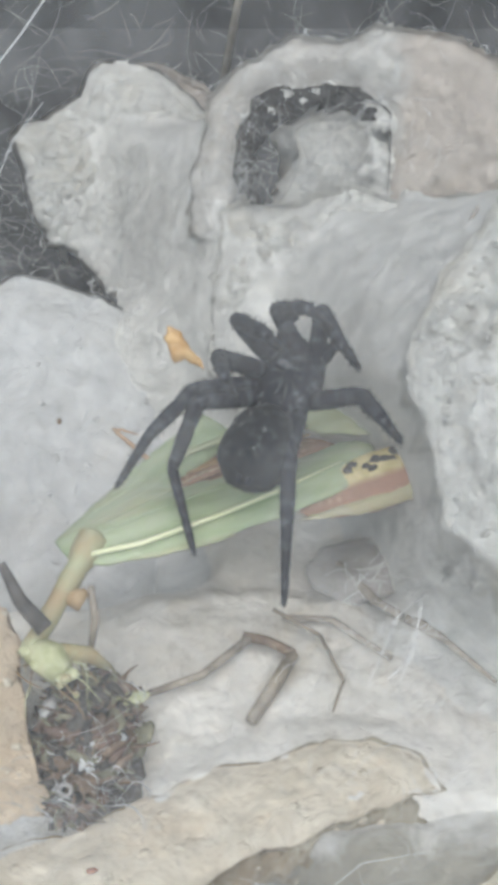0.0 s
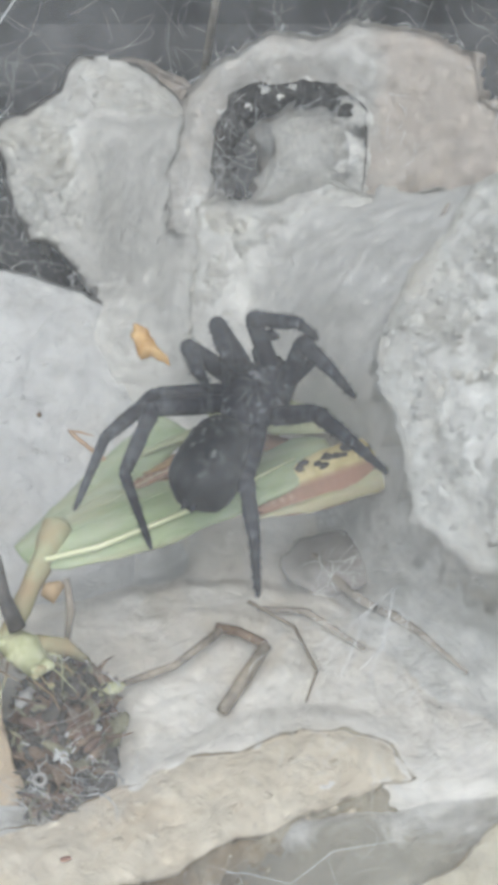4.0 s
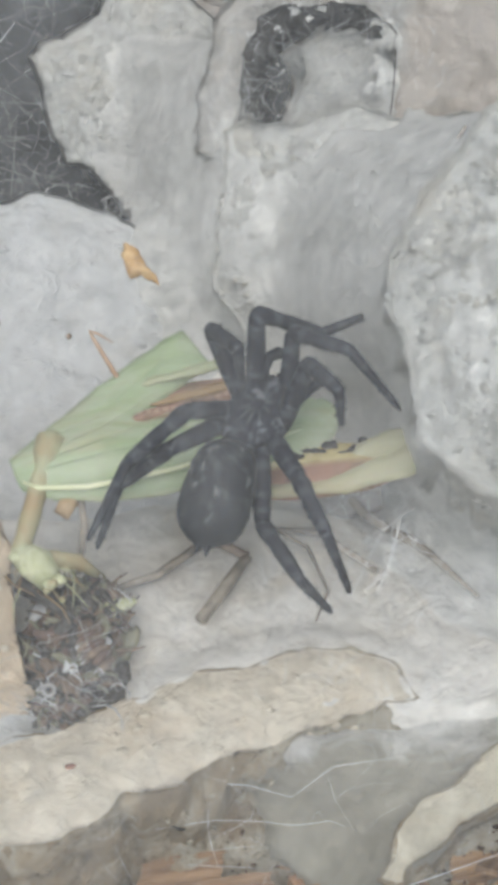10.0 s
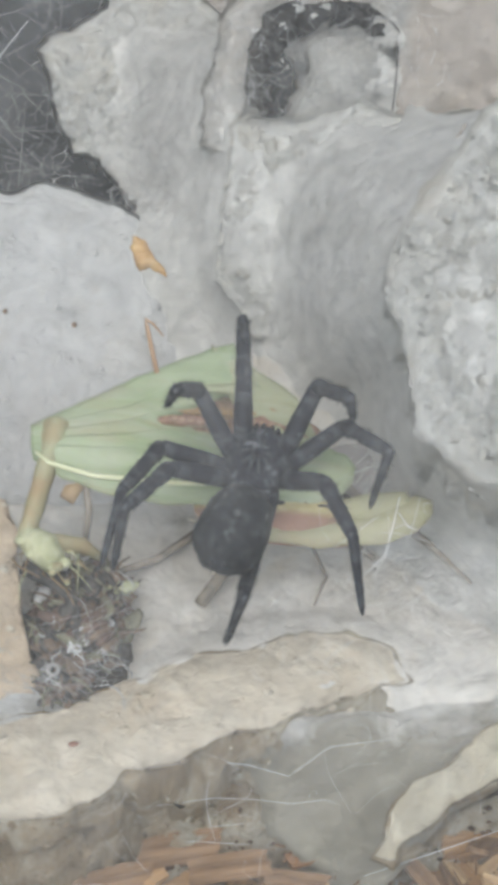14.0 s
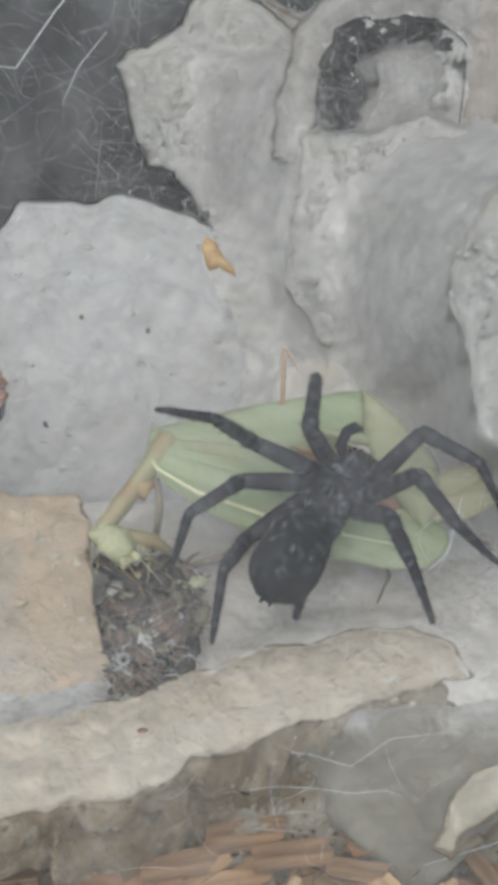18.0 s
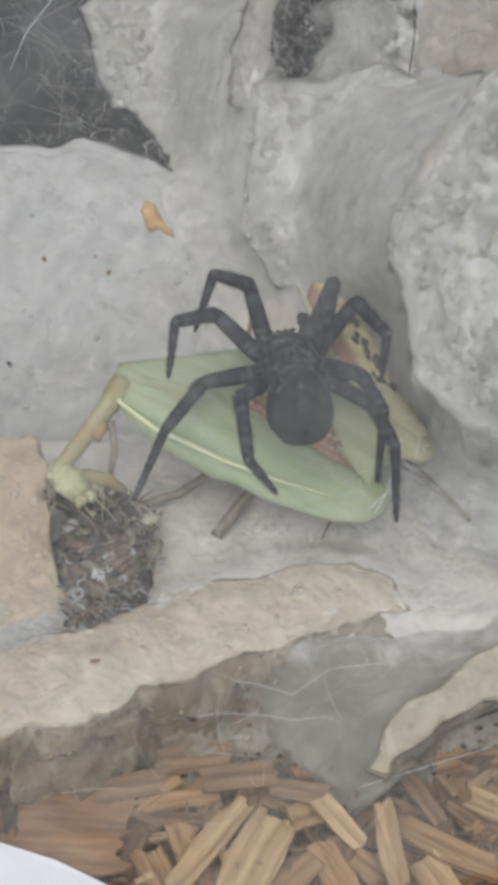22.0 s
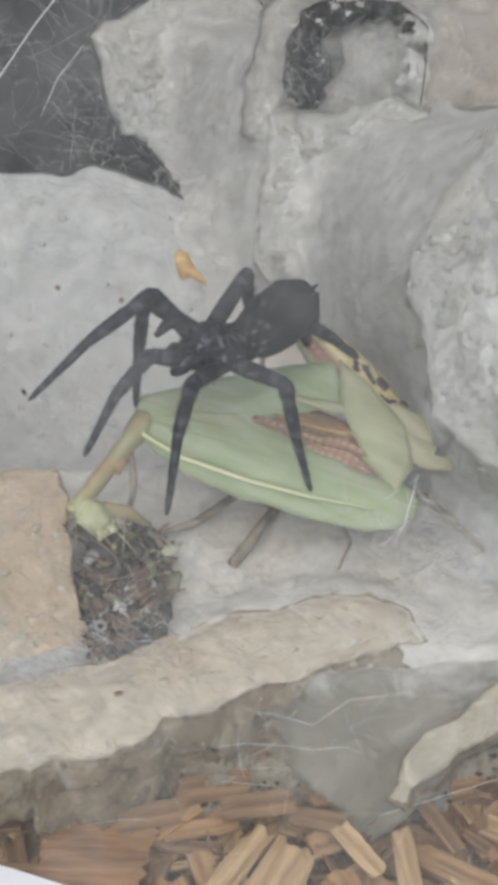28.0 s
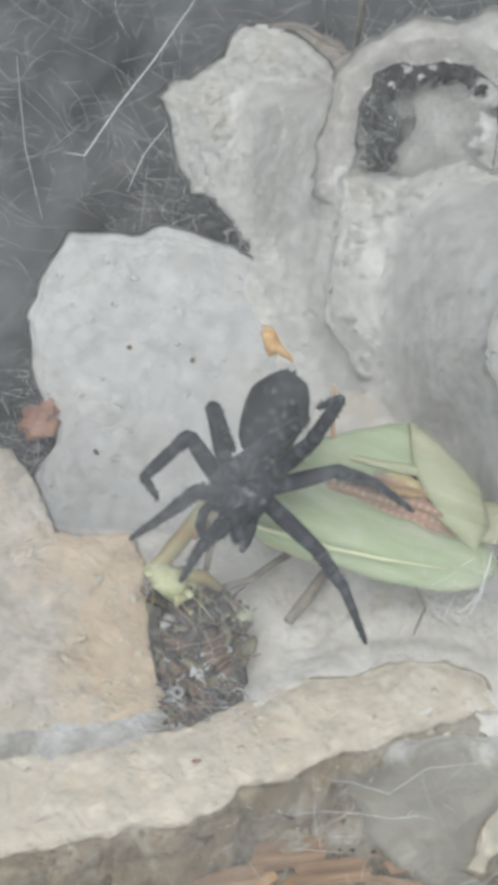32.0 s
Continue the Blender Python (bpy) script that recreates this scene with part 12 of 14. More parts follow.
    walk(LEGS['r2c'], [
        (0, aim(5.79, -4.34, 8.07, 7.84, -5.59, 0.65, 0, -1)),
        (0.5, aim(4.88, -4.88, 9.30, 7.13, -5.57, 1.86, 0, -1)),
        (1, aim(3.71, -5.49, 10.27, 6.14, -5.63, 2.86, 0, -1)),
        (1.5, aim(3.14, -5.60, 10.70, 5.46, -5.88, 3.25, 0, -1)),
        (2, aim(2.56, -5.69, 11.05, 4.76, -6.12, 3.58, 0, -1)),
        (2.5, aim(3.26, -5.95, 11.23, 6.37, -6.38, 4.09, 0, -1)),
        (3, aim(4.04, -6.11, 11.23, 8.02, -6.52, 4.53, 0, -1)),
        (3.5, aim(4.16, -6.49, 11.13, 7.86, -7.13, 4.30, 0, -1)),
        (4, aim(4.44, -7.52, 10.79, 7.38, -8.76, 3.68, 0, -1)),
        (4.5, aim(4.73, -8.91, 10.13, 6.56, -10.93, 2.82, 0, -1)),
        (5, aim(4.90, -10.25, 9.25, 5.54, -13.00, 1.97, 0, -1)),
        (5.5, aim(4.92, -11.18, 8.46, 4.69, -14.40, 1.36, 0, -1)),
        (6, aim(4.90, -11.51, 8.13, 4.35, -14.90, 1.12, 0, -1)),
        (6.5, aim(4.08, -10.52, 9.77, 3.87, -12.37, 2.20, 0, -1)),
        (7, aim(3.35, -9.32, 11.19, 3.50, -9.55, 3.39, 0, -1)),
        (7.5, aim(4.68, -8.73, 11.30, 4.82, -8.98, 3.51, 0, -1)),
        (8, aim(5.95, -8.06, 11.26, 6.08, -8.34, 3.47, 0, -1)),
        (8.5, aim(8.29, -9.25, 9.80, 7.36, -8.75, 2.07, 0, -1)),
        (9, aim(10.21, -10.12, 7.85, 8.27, -8.85, 0.41, 0, -1)),
        (9.5, aim(8.32, -9.26, 9.91, 7.85, -8.53, 2.16, 0, -1)),
        (10, aim(5.48, -7.97, 11.00, 6.51, -7.81, 3.27, 0, -1)),
        (10.5, aim(7.52, -7.94, 10.46, 6.39, -7.65, 2.74, 0, -1)),
        (11, aim(9.54, -7.66, 9.63, 6.34, -7.26, 2.53, 0, -1)),
        (11.5, aim(7.57, -8.93, 8.94, 5.25, -9.18, 1.50, 0, -1)),
        (12, aim(5.63, -9.61, 7.80, 4.26, -10.51, 0.17, 0, -1)),
        (12.5, aim(5.13, -10.52, 6.80, 4.63, -10.51, -0.98, 0, -1)),
        (13, aim(4.27, -11.00, 5.35, 4.65, -10.08, -2.39, 0, -1)),
        (13.5, aim(4.50, -11.58, 5.22, 4.32, -10.70, -2.53, 0, -1)),
        (14, aim(4.75, -12.14, 5.07, 4.01, -11.30, -2.65, 0, -1)),
        (14.5, aim(4.51, -11.92, 6.01, 4.01, -10.93, -1.71, 0, -1)),
        (15, aim(4.15, -11.58, 6.87, 3.89, -10.45, -0.85, 0, -1)),
        (15.5, aim(4.15, -11.74, 6.93, 4.06, -10.97, -0.83, 0, -1)),
        (16, aim(4.14, -12.11, 7.09, 4.54, -12.31, -0.70, 0, -1)),
        (16.5, aim(4.13, -12.55, 7.26, 5.19, -14.08, -0.32, 0, -1)),
        (17, aim(4.13, -12.93, 7.39, 5.80, -15.74, 0.30, 0, -1)),
        (17.5, aim(4.13, -13.18, 7.46, 6.21, -16.85, 0.90, 0, -1)),
        (18, aim(4.13, -13.28, 7.48, 6.35, -17.25, 1.15, 0, -1)),
        (18.5, aim(9.05, -13.34, 4.99, 7.24, -19.83, 1.04, 0, -1)),
        (19, aim(11.57, -7.39, 3.04, 6.57, -13.37, 3.32, 0, -1)),
        (19.5, aim(9.11, -14.07, 7.33, 5.65, -18.67, 2.07, 0, -1)),
        (20, aim(3.30, -11.10, 8.31, 3.37, -11.67, 0.53, 0, -1)),
        (20.5, aim(-0.48, -11.38, 6.42, 0.48, -11.77, -1.32, 0, -1)),
        (21, aim(-3.77, -10.72, 3.84, -1.94, -10.94, -3.74, 0, -1)),
        (21.5, aim(-3.25, -10.12, 4.70, -0.96, -10.06, -2.76, 0, -1)),
        (22, aim(-2.69, -9.20, 5.34, 0.06, -8.86, -1.95, 0, -1)),
        (22.5, aim(-2.46, -9.52, 4.10, 1.65, -9.46, -2.53, 0, -1)),
        (23, aim(-2.12, -9.79, 2.85, 3.20, -10.01, -2.86, 0, -1)),
        (23.5, aim(-2.96, -9.58, 1.93, 2.07, -9.77, -4.03, 0, -1)),
        (24, aim(-3.69, -9.24, 0.96, 1.04, -9.41, -5.24, 0, -1)),
        (24.5, aim(-5.05, -6.85, 2.49, 0.02, -6.83, -3.44, 0, -1)),
        (25, aim(-5.18, -4.60, 4.20, 0.21, -4.40, -1.43, 0, -1)),
        (25.5, aim(-4.61, -4.91, 3.92, 0.13, -4.90, -2.27, 0, -1)),
        (26, aim(-2.01, -5.42, 2.88, 0.34, -5.99, -4.53, 0, -1)),
        (26.5, aim(2.68, -4.84, 0.42, 1.16, -6.09, -7.12, 0, -1)),
        (27, aim(5.73, -4.05, -1.94, 1.70, -5.60, -8.43, 0, -1)),
        (27.5, aim(6.65, -3.83, -2.72, 1.90, -5.44, -8.69, 0, -1)),
        (28, aim(8.78, -4.57, -5.31, 6.55, -3.38, -12.69, 0, -1)),
        (28.5, aim(8.50, -4.92, -5.03, 5.49, -3.99, -12.17, 0, -1)),
        (29, aim(8.21, -5.25, -4.68, 4.46, -4.61, -11.49, 0, -1)),
        (29.5, aim(7.49, -5.22, -5.09, 8.71, 0.75, -9.96, 0, -1)),
        (30, aim(6.74, -5.14, -5.40, 11.79, 0.58, -3.79, 0, -1)),
        (30.5, aim(7.93, -1.86, -4.87, 12.40, 3.84, -1.98, 0, -1)),
        (31, aim(7.61, 1.47, -4.77, 11.35, 6.97, -0.70, 0, -1)),
        (31.5, aim(8.42, -5.00, -1.02, 11.88, 0.90, -4.76, 0, -1)),
        (32, aim(6.63, -10.27, 0.76, 6.32, -9.92, -7.03, 0, -1)),
    ])
    walk(LEGS['r3a'], [
        (0, aim(3.10, -2.30, -0.30, 3.41, -7.43, 4.74, 0, -1)),
        (0.5, aim(3.10, -2.30, -0.30, 3.36, -6.82, 5.29, 0, -1)),
        (1, aim(3.10, -2.30, -0.30, 3.31, -6.16, 5.77, 0, -1)),
        (1.5, aim(3.10, -2.30, -0.30, 3.01, -6.24, 5.73, 0, -1)),
        (2, aim(3.10, -2.30, -0.30, 2.72, -6.30, 5.67, 0, -1)),
        (2.5, aim(3.10, -2.30, -0.30, 3.31, -6.00, 5.87, 0, -1)),
        (3, aim(3.10, -2.30, -0.30, 3.89, -5.66, 6.02, 0, -1)),
        (3.5, aim(3.10, -2.30, -0.30, 3.70, -6.07, 5.80, 0, -1)),
        (4, aim(3.10, -2.30, -0.30, 3.15, -7.13, 5.04, 0, -1)),
        (4.5, aim(3.10, -2.30, -0.30, 2.33, -8.35, 3.52, 0, -1)),
        (5, aim(3.10, -2.30, -0.30, 1.58, -9.05, 1.67, 0, -1)),
        (5.5, aim(3.10, -2.30, -0.30, 1.14, -9.20, 0.33, 0, -1)),
        (6, aim(3.10, -2.30, -0.30, 1.00, -9.19, -0.16, 0, -1)),
        (6.5, aim(3.10, -2.30, -0.30, 1.00, -9.05, 1.08, 0, -1)),
        (7, aim(3.10, -2.30, -0.30, 1.06, -8.70, 2.28, 0, -1)),
        (7.5, aim(3.10, -2.30, -0.30, 2.35, -9.17, 1.71, 0, -1)),
        (8, aim(3.10, -2.30, -0.30, 3.67, -9.35, 1.06, 0, -1)),
        (8.5, aim(3.10, -2.30, -0.30, 5.00, -9.16, 0.75, 0, -1)),
        (9, aim(3.10, -2.30, -0.30, 6.27, -8.73, 0.39, 0, -1)),
        (9.5, aim(3.10, -2.30, -0.30, 3.16, -9.23, 1.66, 0, -1)),
        (10, aim(3.10, -2.30, -0.30, 0.03, -8.19, 2.48, 0, -1)),
        (10.5, aim(3.10, -2.30, -0.30, 1.00, -8.62, 2.44, 0, -1)),
        (11, aim(3.10, -2.30, -0.30, 2.01, -8.91, 2.34, 0, -1)),
        (11.5, aim(3.10, -2.30, -0.30, 1.24, -8.90, 1.91, 0, -1)),
        (12, aim(3.10, -2.30, -0.30, 0.50, -8.78, 1.45, 0, -1)),
        (12.5, aim(3.10, -2.30, -0.30, -0.48, -8.12, 1.97, 0, -1)),
        (13, aim(3.10, -2.30, -0.30, -1.34, -7.26, 2.43, 0, -1)),
        (13.5, aim(3.10, -2.30, -0.30, -0.70, -7.17, 3.40, 0, -1)),
        (14, aim(3.10, -2.30, -0.30, 0.04, -6.95, 4.27, 0, -1)),
        (14.5, aim(3.10, -2.30, -0.30, 0.30, -6.97, 4.41, 0, -1)),
        (15, aim(3.10, -2.30, -0.30, 0.55, -6.98, 4.54, 0, -1)),
        (15.5, aim(3.10, -2.30, -0.30, 0.67, -7.01, 4.58, 0, -1)),
        (16, aim(3.10, -2.30, -0.30, 0.98, -7.06, 4.66, 0, -1)),
        (16.5, aim(3.10, -2.30, -0.30, 1.38, -7.12, 4.76, 0, -1)),
        (17, aim(3.10, -2.30, -0.30, 1.79, -7.17, 4.84, 0, -1)),
        (17.5, aim(3.10, -2.30, -0.30, 2.11, -7.19, 4.89, 0, -1)),
        (18, aim(3.10, -2.30, -0.30, 2.24, -7.19, 4.91, 0, -1)),
        (18.5, aim(3.10, -2.30, -0.30, 1.04, -7.83, 3.83, 0, -1)),
        (19, aim(3.10, -2.30, -0.30, -0.04, -8.14, 2.50, 0, -1)),
        (19.5, aim(3.10, -2.30, -0.30, 0.43, -8.23, 2.78, 0, -1)),
        (20, aim(3.10, -2.30, -0.30, 0.91, -8.29, 3.04, 0, -1)),
        (20.5, aim(3.10, -2.30, -0.30, -0.06, -8.32, 2.06, 0, -1)),
        (21, aim(3.10, -2.30, -0.30, -0.92, -8.13, 0.99, 0, -1)),
        (21.5, aim(3.10, -2.30, -0.30, -1.92, -7.30, 0.97, 0, -1)),
        (22, aim(3.10, -2.30, -0.30, -2.75, -6.31, 0.92, 0, -1)),
        (22.5, aim(3.10, -2.30, -0.30, -2.36, -6.30, 2.16, 0, -1)),
        (23, aim(3.10, -2.30, -0.30, -1.79, -6.15, 3.32, 0, -1)),
        (23.5, aim(3.10, -2.30, -0.30, -1.48, -6.41, 3.44, 0, -1)),
        (24, aim(3.10, -2.30, -0.30, -1.15, -6.66, 3.54, 0, -1)),
        (24.5, aim(3.10, -2.30, -0.30, -0.02, -8.25, 2.28, 0, -1)),
        (25, aim(3.10, -2.30, -0.30, 1.44, -9.23, 0.76, 0, -1)),
        (25.5, aim(3.10, -2.30, -0.30, 1.41, -9.20, 0.87, 0, -1)),
        (26, aim(3.10, -2.30, -0.30, 1.36, -9.13, 1.15, 0, -1)),
        (26.5, aim(3.10, -2.30, -0.30, 1.30, -9.04, 1.48, 0, -1)),
        (27, aim(3.10, -2.30, -0.30, 1.26, -8.95, 1.75, 0, -1)),
        (27.5, aim(3.10, -2.30, -0.30, 1.24, -8.91, 1.87, 0, -1)),
        (28, aim(3.10, -2.30, -0.30, -0.47, -4.47, 5.56, 0, -1)),
        (28.5, aim(3.10, -2.30, -0.30, -1.87, -1.41, 4.83, 0, -1)),
        (29, aim(3.10, -2.30, -0.30, -2.13, 1.45, 2.92, 0, -1)),
        (29.5, aim(3.10, -2.30, -0.30, -1.90, 1.95, 2.66, 0, -1)),
        (30, aim(3.10, -2.30, -0.30, -1.64, 2.42, 2.36, 0, -1)),
        (30.5, aim(3.10, -2.30, -0.30, 2.00, -0.46, 6.57, 0, -1)),
        (31, aim(3.10, -2.30, -0.30, 6.47, -4.73, 5.58, 0, -1)),
        (31.5, aim(3.10, -2.30, -0.30, 1.66, -6.32, 5.49, 0, -1)),
        (32, aim(3.10, -2.30, -0.30, -2.44, -5.92, 2.54, 0, -1)),
    ])
    walk(LEGS['r3b'], [
        (0, aim(3.41, -7.43, 4.74, -0.54, -11.03, 9.86, 0, -1)),
        (0.5, aim(3.36, -6.82, 5.29, -0.88, -10.83, 9.84, 0, -1)),
        (1, aim(3.31, -6.16, 5.77, -1.19, -10.54, 9.70, 0, -1)),
        (1.5, aim(3.01, -6.24, 5.73, -1.44, -10.34, 9.97, 0, -1)),
        (2, aim(2.72, -6.30, 5.67, -1.68, -10.13, 10.22, 0, -1)),
        (2.5, aim(3.31, -6.00, 5.87, -0.44, -10.74, 10.14, 0, -1)),
        (3, aim(3.89, -5.66, 6.02, 0.90, -11.20, 9.90, 0, -1)),
        (3.5, aim(3.70, -6.07, 5.80, 0.78, -11.63, 9.72, 0, -1)),
        (4, aim(3.15, -7.13, 5.04, 0.40, -12.72, 9.04, 0, -1)),
        (4.5, aim(2.33, -8.35, 3.52, -0.19, -13.97, 7.63, 0, -1)),
        (5, aim(1.58, -9.05, 1.67, -0.72, -14.69, 5.88, 0, -1)),
        (5.5, aim(1.14, -9.20, 0.33, -0.97, -14.85, 4.61, 0, -1)),
        (6, aim(1.00, -9.19, -0.16, -1.04, -14.84, 4.16, 0, -1)),
        (6.5, aim(1.00, -9.05, 1.08, -1.98, -15.00, 4.32, 0, -1)),
        (7, aim(1.06, -8.70, 2.28, -2.75, -14.71, 4.31, 0, -1)),
        (7.5, aim(2.35, -9.17, 1.71, -1.01, -14.94, 4.90, 0, -1)),
        (8, aim(3.67, -9.35, 1.06, 0.87, -14.71, 5.32, 0, -1)),
        (8.5, aim(5.00, -9.16, 0.75, 3.87, -14.68, 5.54, 0, -1)),
        (9, aim(6.27, -8.73, 0.39, 6.87, -14.09, 5.46, 0, -1)),
        (9.5, aim(3.16, -9.23, 1.66, 1.57, -15.39, 5.43, 0, -1)),
        (10, aim(0.03, -8.19, 2.48, -3.54, -14.35, 4.49, 0, -1)),
        (10.5, aim(1.00, -8.62, 2.44, -1.00, -15.29, 4.93, 0, -1)),
        (11, aim(2.01, -8.91, 2.34, 1.68, -15.74, 5.17, 0, -1)),
        (11.5, aim(1.24, -8.90, 1.91, -0.87, -15.34, 4.86, 0, -1)),
        (12, aim(0.50, -8.78, 1.45, -3.26, -14.46, 4.34, 0, -1)),
        (12.5, aim(-0.48, -8.12, 1.97, -5.70, -13.23, 3.18, 0, -1)),
        (13, aim(-1.34, -7.26, 2.43, -7.51, -11.31, 1.82, 0, -1)),
        (13.5, aim(-0.70, -7.17, 3.40, -6.98, -11.07, 3.61, 0, -1)),
        (14, aim(0.04, -6.95, 4.27, -6.28, -10.66, 5.29, 0, -1)),
        (14.5, aim(0.30, -6.97, 4.41, -5.82, -11.08, 5.09, 0, -1)),
        (15, aim(0.55, -6.98, 4.54, -5.33, -11.47, 4.88, 0, -1)),
        (15.5, aim(0.67, -7.01, 4.58, -5.11, -11.59, 5.11, 0, -1)),
        (16, aim(0.98, -7.06, 4.66, -4.55, -11.87, 5.71, 0, -1)),
        (16.5, aim(1.38, -7.12, 4.76, -3.74, -12.18, 6.47, 0, -1)),
        (17, aim(1.79, -7.17, 4.84, -2.87, -12.41, 7.19, 0, -1)),
        (17.5, aim(2.11, -7.19, 4.89, -2.16, -12.54, 7.70, 0, -1)),
        (18, aim(2.24, -7.19, 4.91, -1.88, -12.57, 7.89, 0, -1)),
        (18.5, aim(1.04, -7.83, 3.83, -4.18, -12.36, 6.46, 0, -1)),
        (19, aim(-0.04, -8.14, 2.50, -6.17, -11.66, 4.68, 0, -1)),
        (19.5, aim(0.43, -8.23, 2.78, -6.31, -11.11, 3.84, 0, -1)),
        (20, aim(0.91, -8.29, 3.04, -6.17, -10.42, 2.94, 0, -1)),
        (20.5, aim(-0.06, -8.32, 2.06, -7.38, -9.37, 2.30, 0, -1)),
        (21, aim(-0.92, -8.13, 0.99, -8.30, -8.06, 1.57, 0, -1)),
        (21.5, aim(-1.92, -7.30, 0.97, -9.31, -7.61, 1.28, 0, -1)),
        (22, aim(-2.75, -6.31, 0.92, -10.12, -6.99, 0.96, 0, -1)),
        (22.5, aim(-2.36, -6.30, 2.16, -9.76, -6.21, 2.31, 0, -1)),
        (23, aim(-1.79, -6.15, 3.32, -9.14, -5.30, 3.57, 0, -1)),
        (23.5, aim(-1.48, -6.41, 3.44, -8.80, -5.34, 3.23, 0, -1)),
        (24, aim(-1.15, -6.66, 3.54, -8.41, -5.37, 2.86, 0, -1)),
        (24.5, aim(-0.02, -8.25, 2.28, -7.37, -7.87, 1.54, 0, -1)),
        (25, aim(1.44, -9.23, 0.76, -5.90, -9.76, -0.04, 0, -1)),
        (25.5, aim(1.41, -9.20, 0.87, -5.88, -9.67, -0.30, 0, -1)),
        (26, aim(1.36, -9.13, 1.15, -5.73, -9.45, -0.95, 0, -1)),
        (26.5, aim(1.30, -9.04, 1.48, -5.38, -9.15, -1.69, 0, -1)),
        (27, aim(1.26, -8.95, 1.75, -4.97, -8.90, -2.24, 0, -1)),
        (27.5, aim(1.24, -8.91, 1.87, -4.77, -8.79, -2.45, 0, -1)),
        (28, aim(-0.47, -4.47, 5.56, -4.58, -5.21, -0.55, 0, -1)),
        (28.5, aim(-1.87, -1.41, 4.83, -7.22, -1.72, -0.27, 0, -1)),
        (29, aim(-2.13, 1.45, 2.92, -8.46, 1.57, -0.90, 0, -1)),
        (29.5, aim(-1.90, 1.95, 2.66, -8.28, 2.85, -1.00, 0, -1)),
        (30, aim(-1.64, 2.42, 2.36, -7.98, 4.10, -1.07, 0, -1)),
        (30.5, aim(2.00, -0.46, 6.57, -3.55, 0.03, 1.69, 0, -1)),
        (31, aim(6.47, -4.73, 5.58, 2.14, -5.47, -0.38, 0, -1)),
        (31.5, aim(1.66, -6.32, 5.49, -0.10, 0.76, 4.28, 0, -1)),
        (32, aim(-2.44, -5.92, 2.54, 1.28, -2.70, 8.07, 0, -1)),
    ])
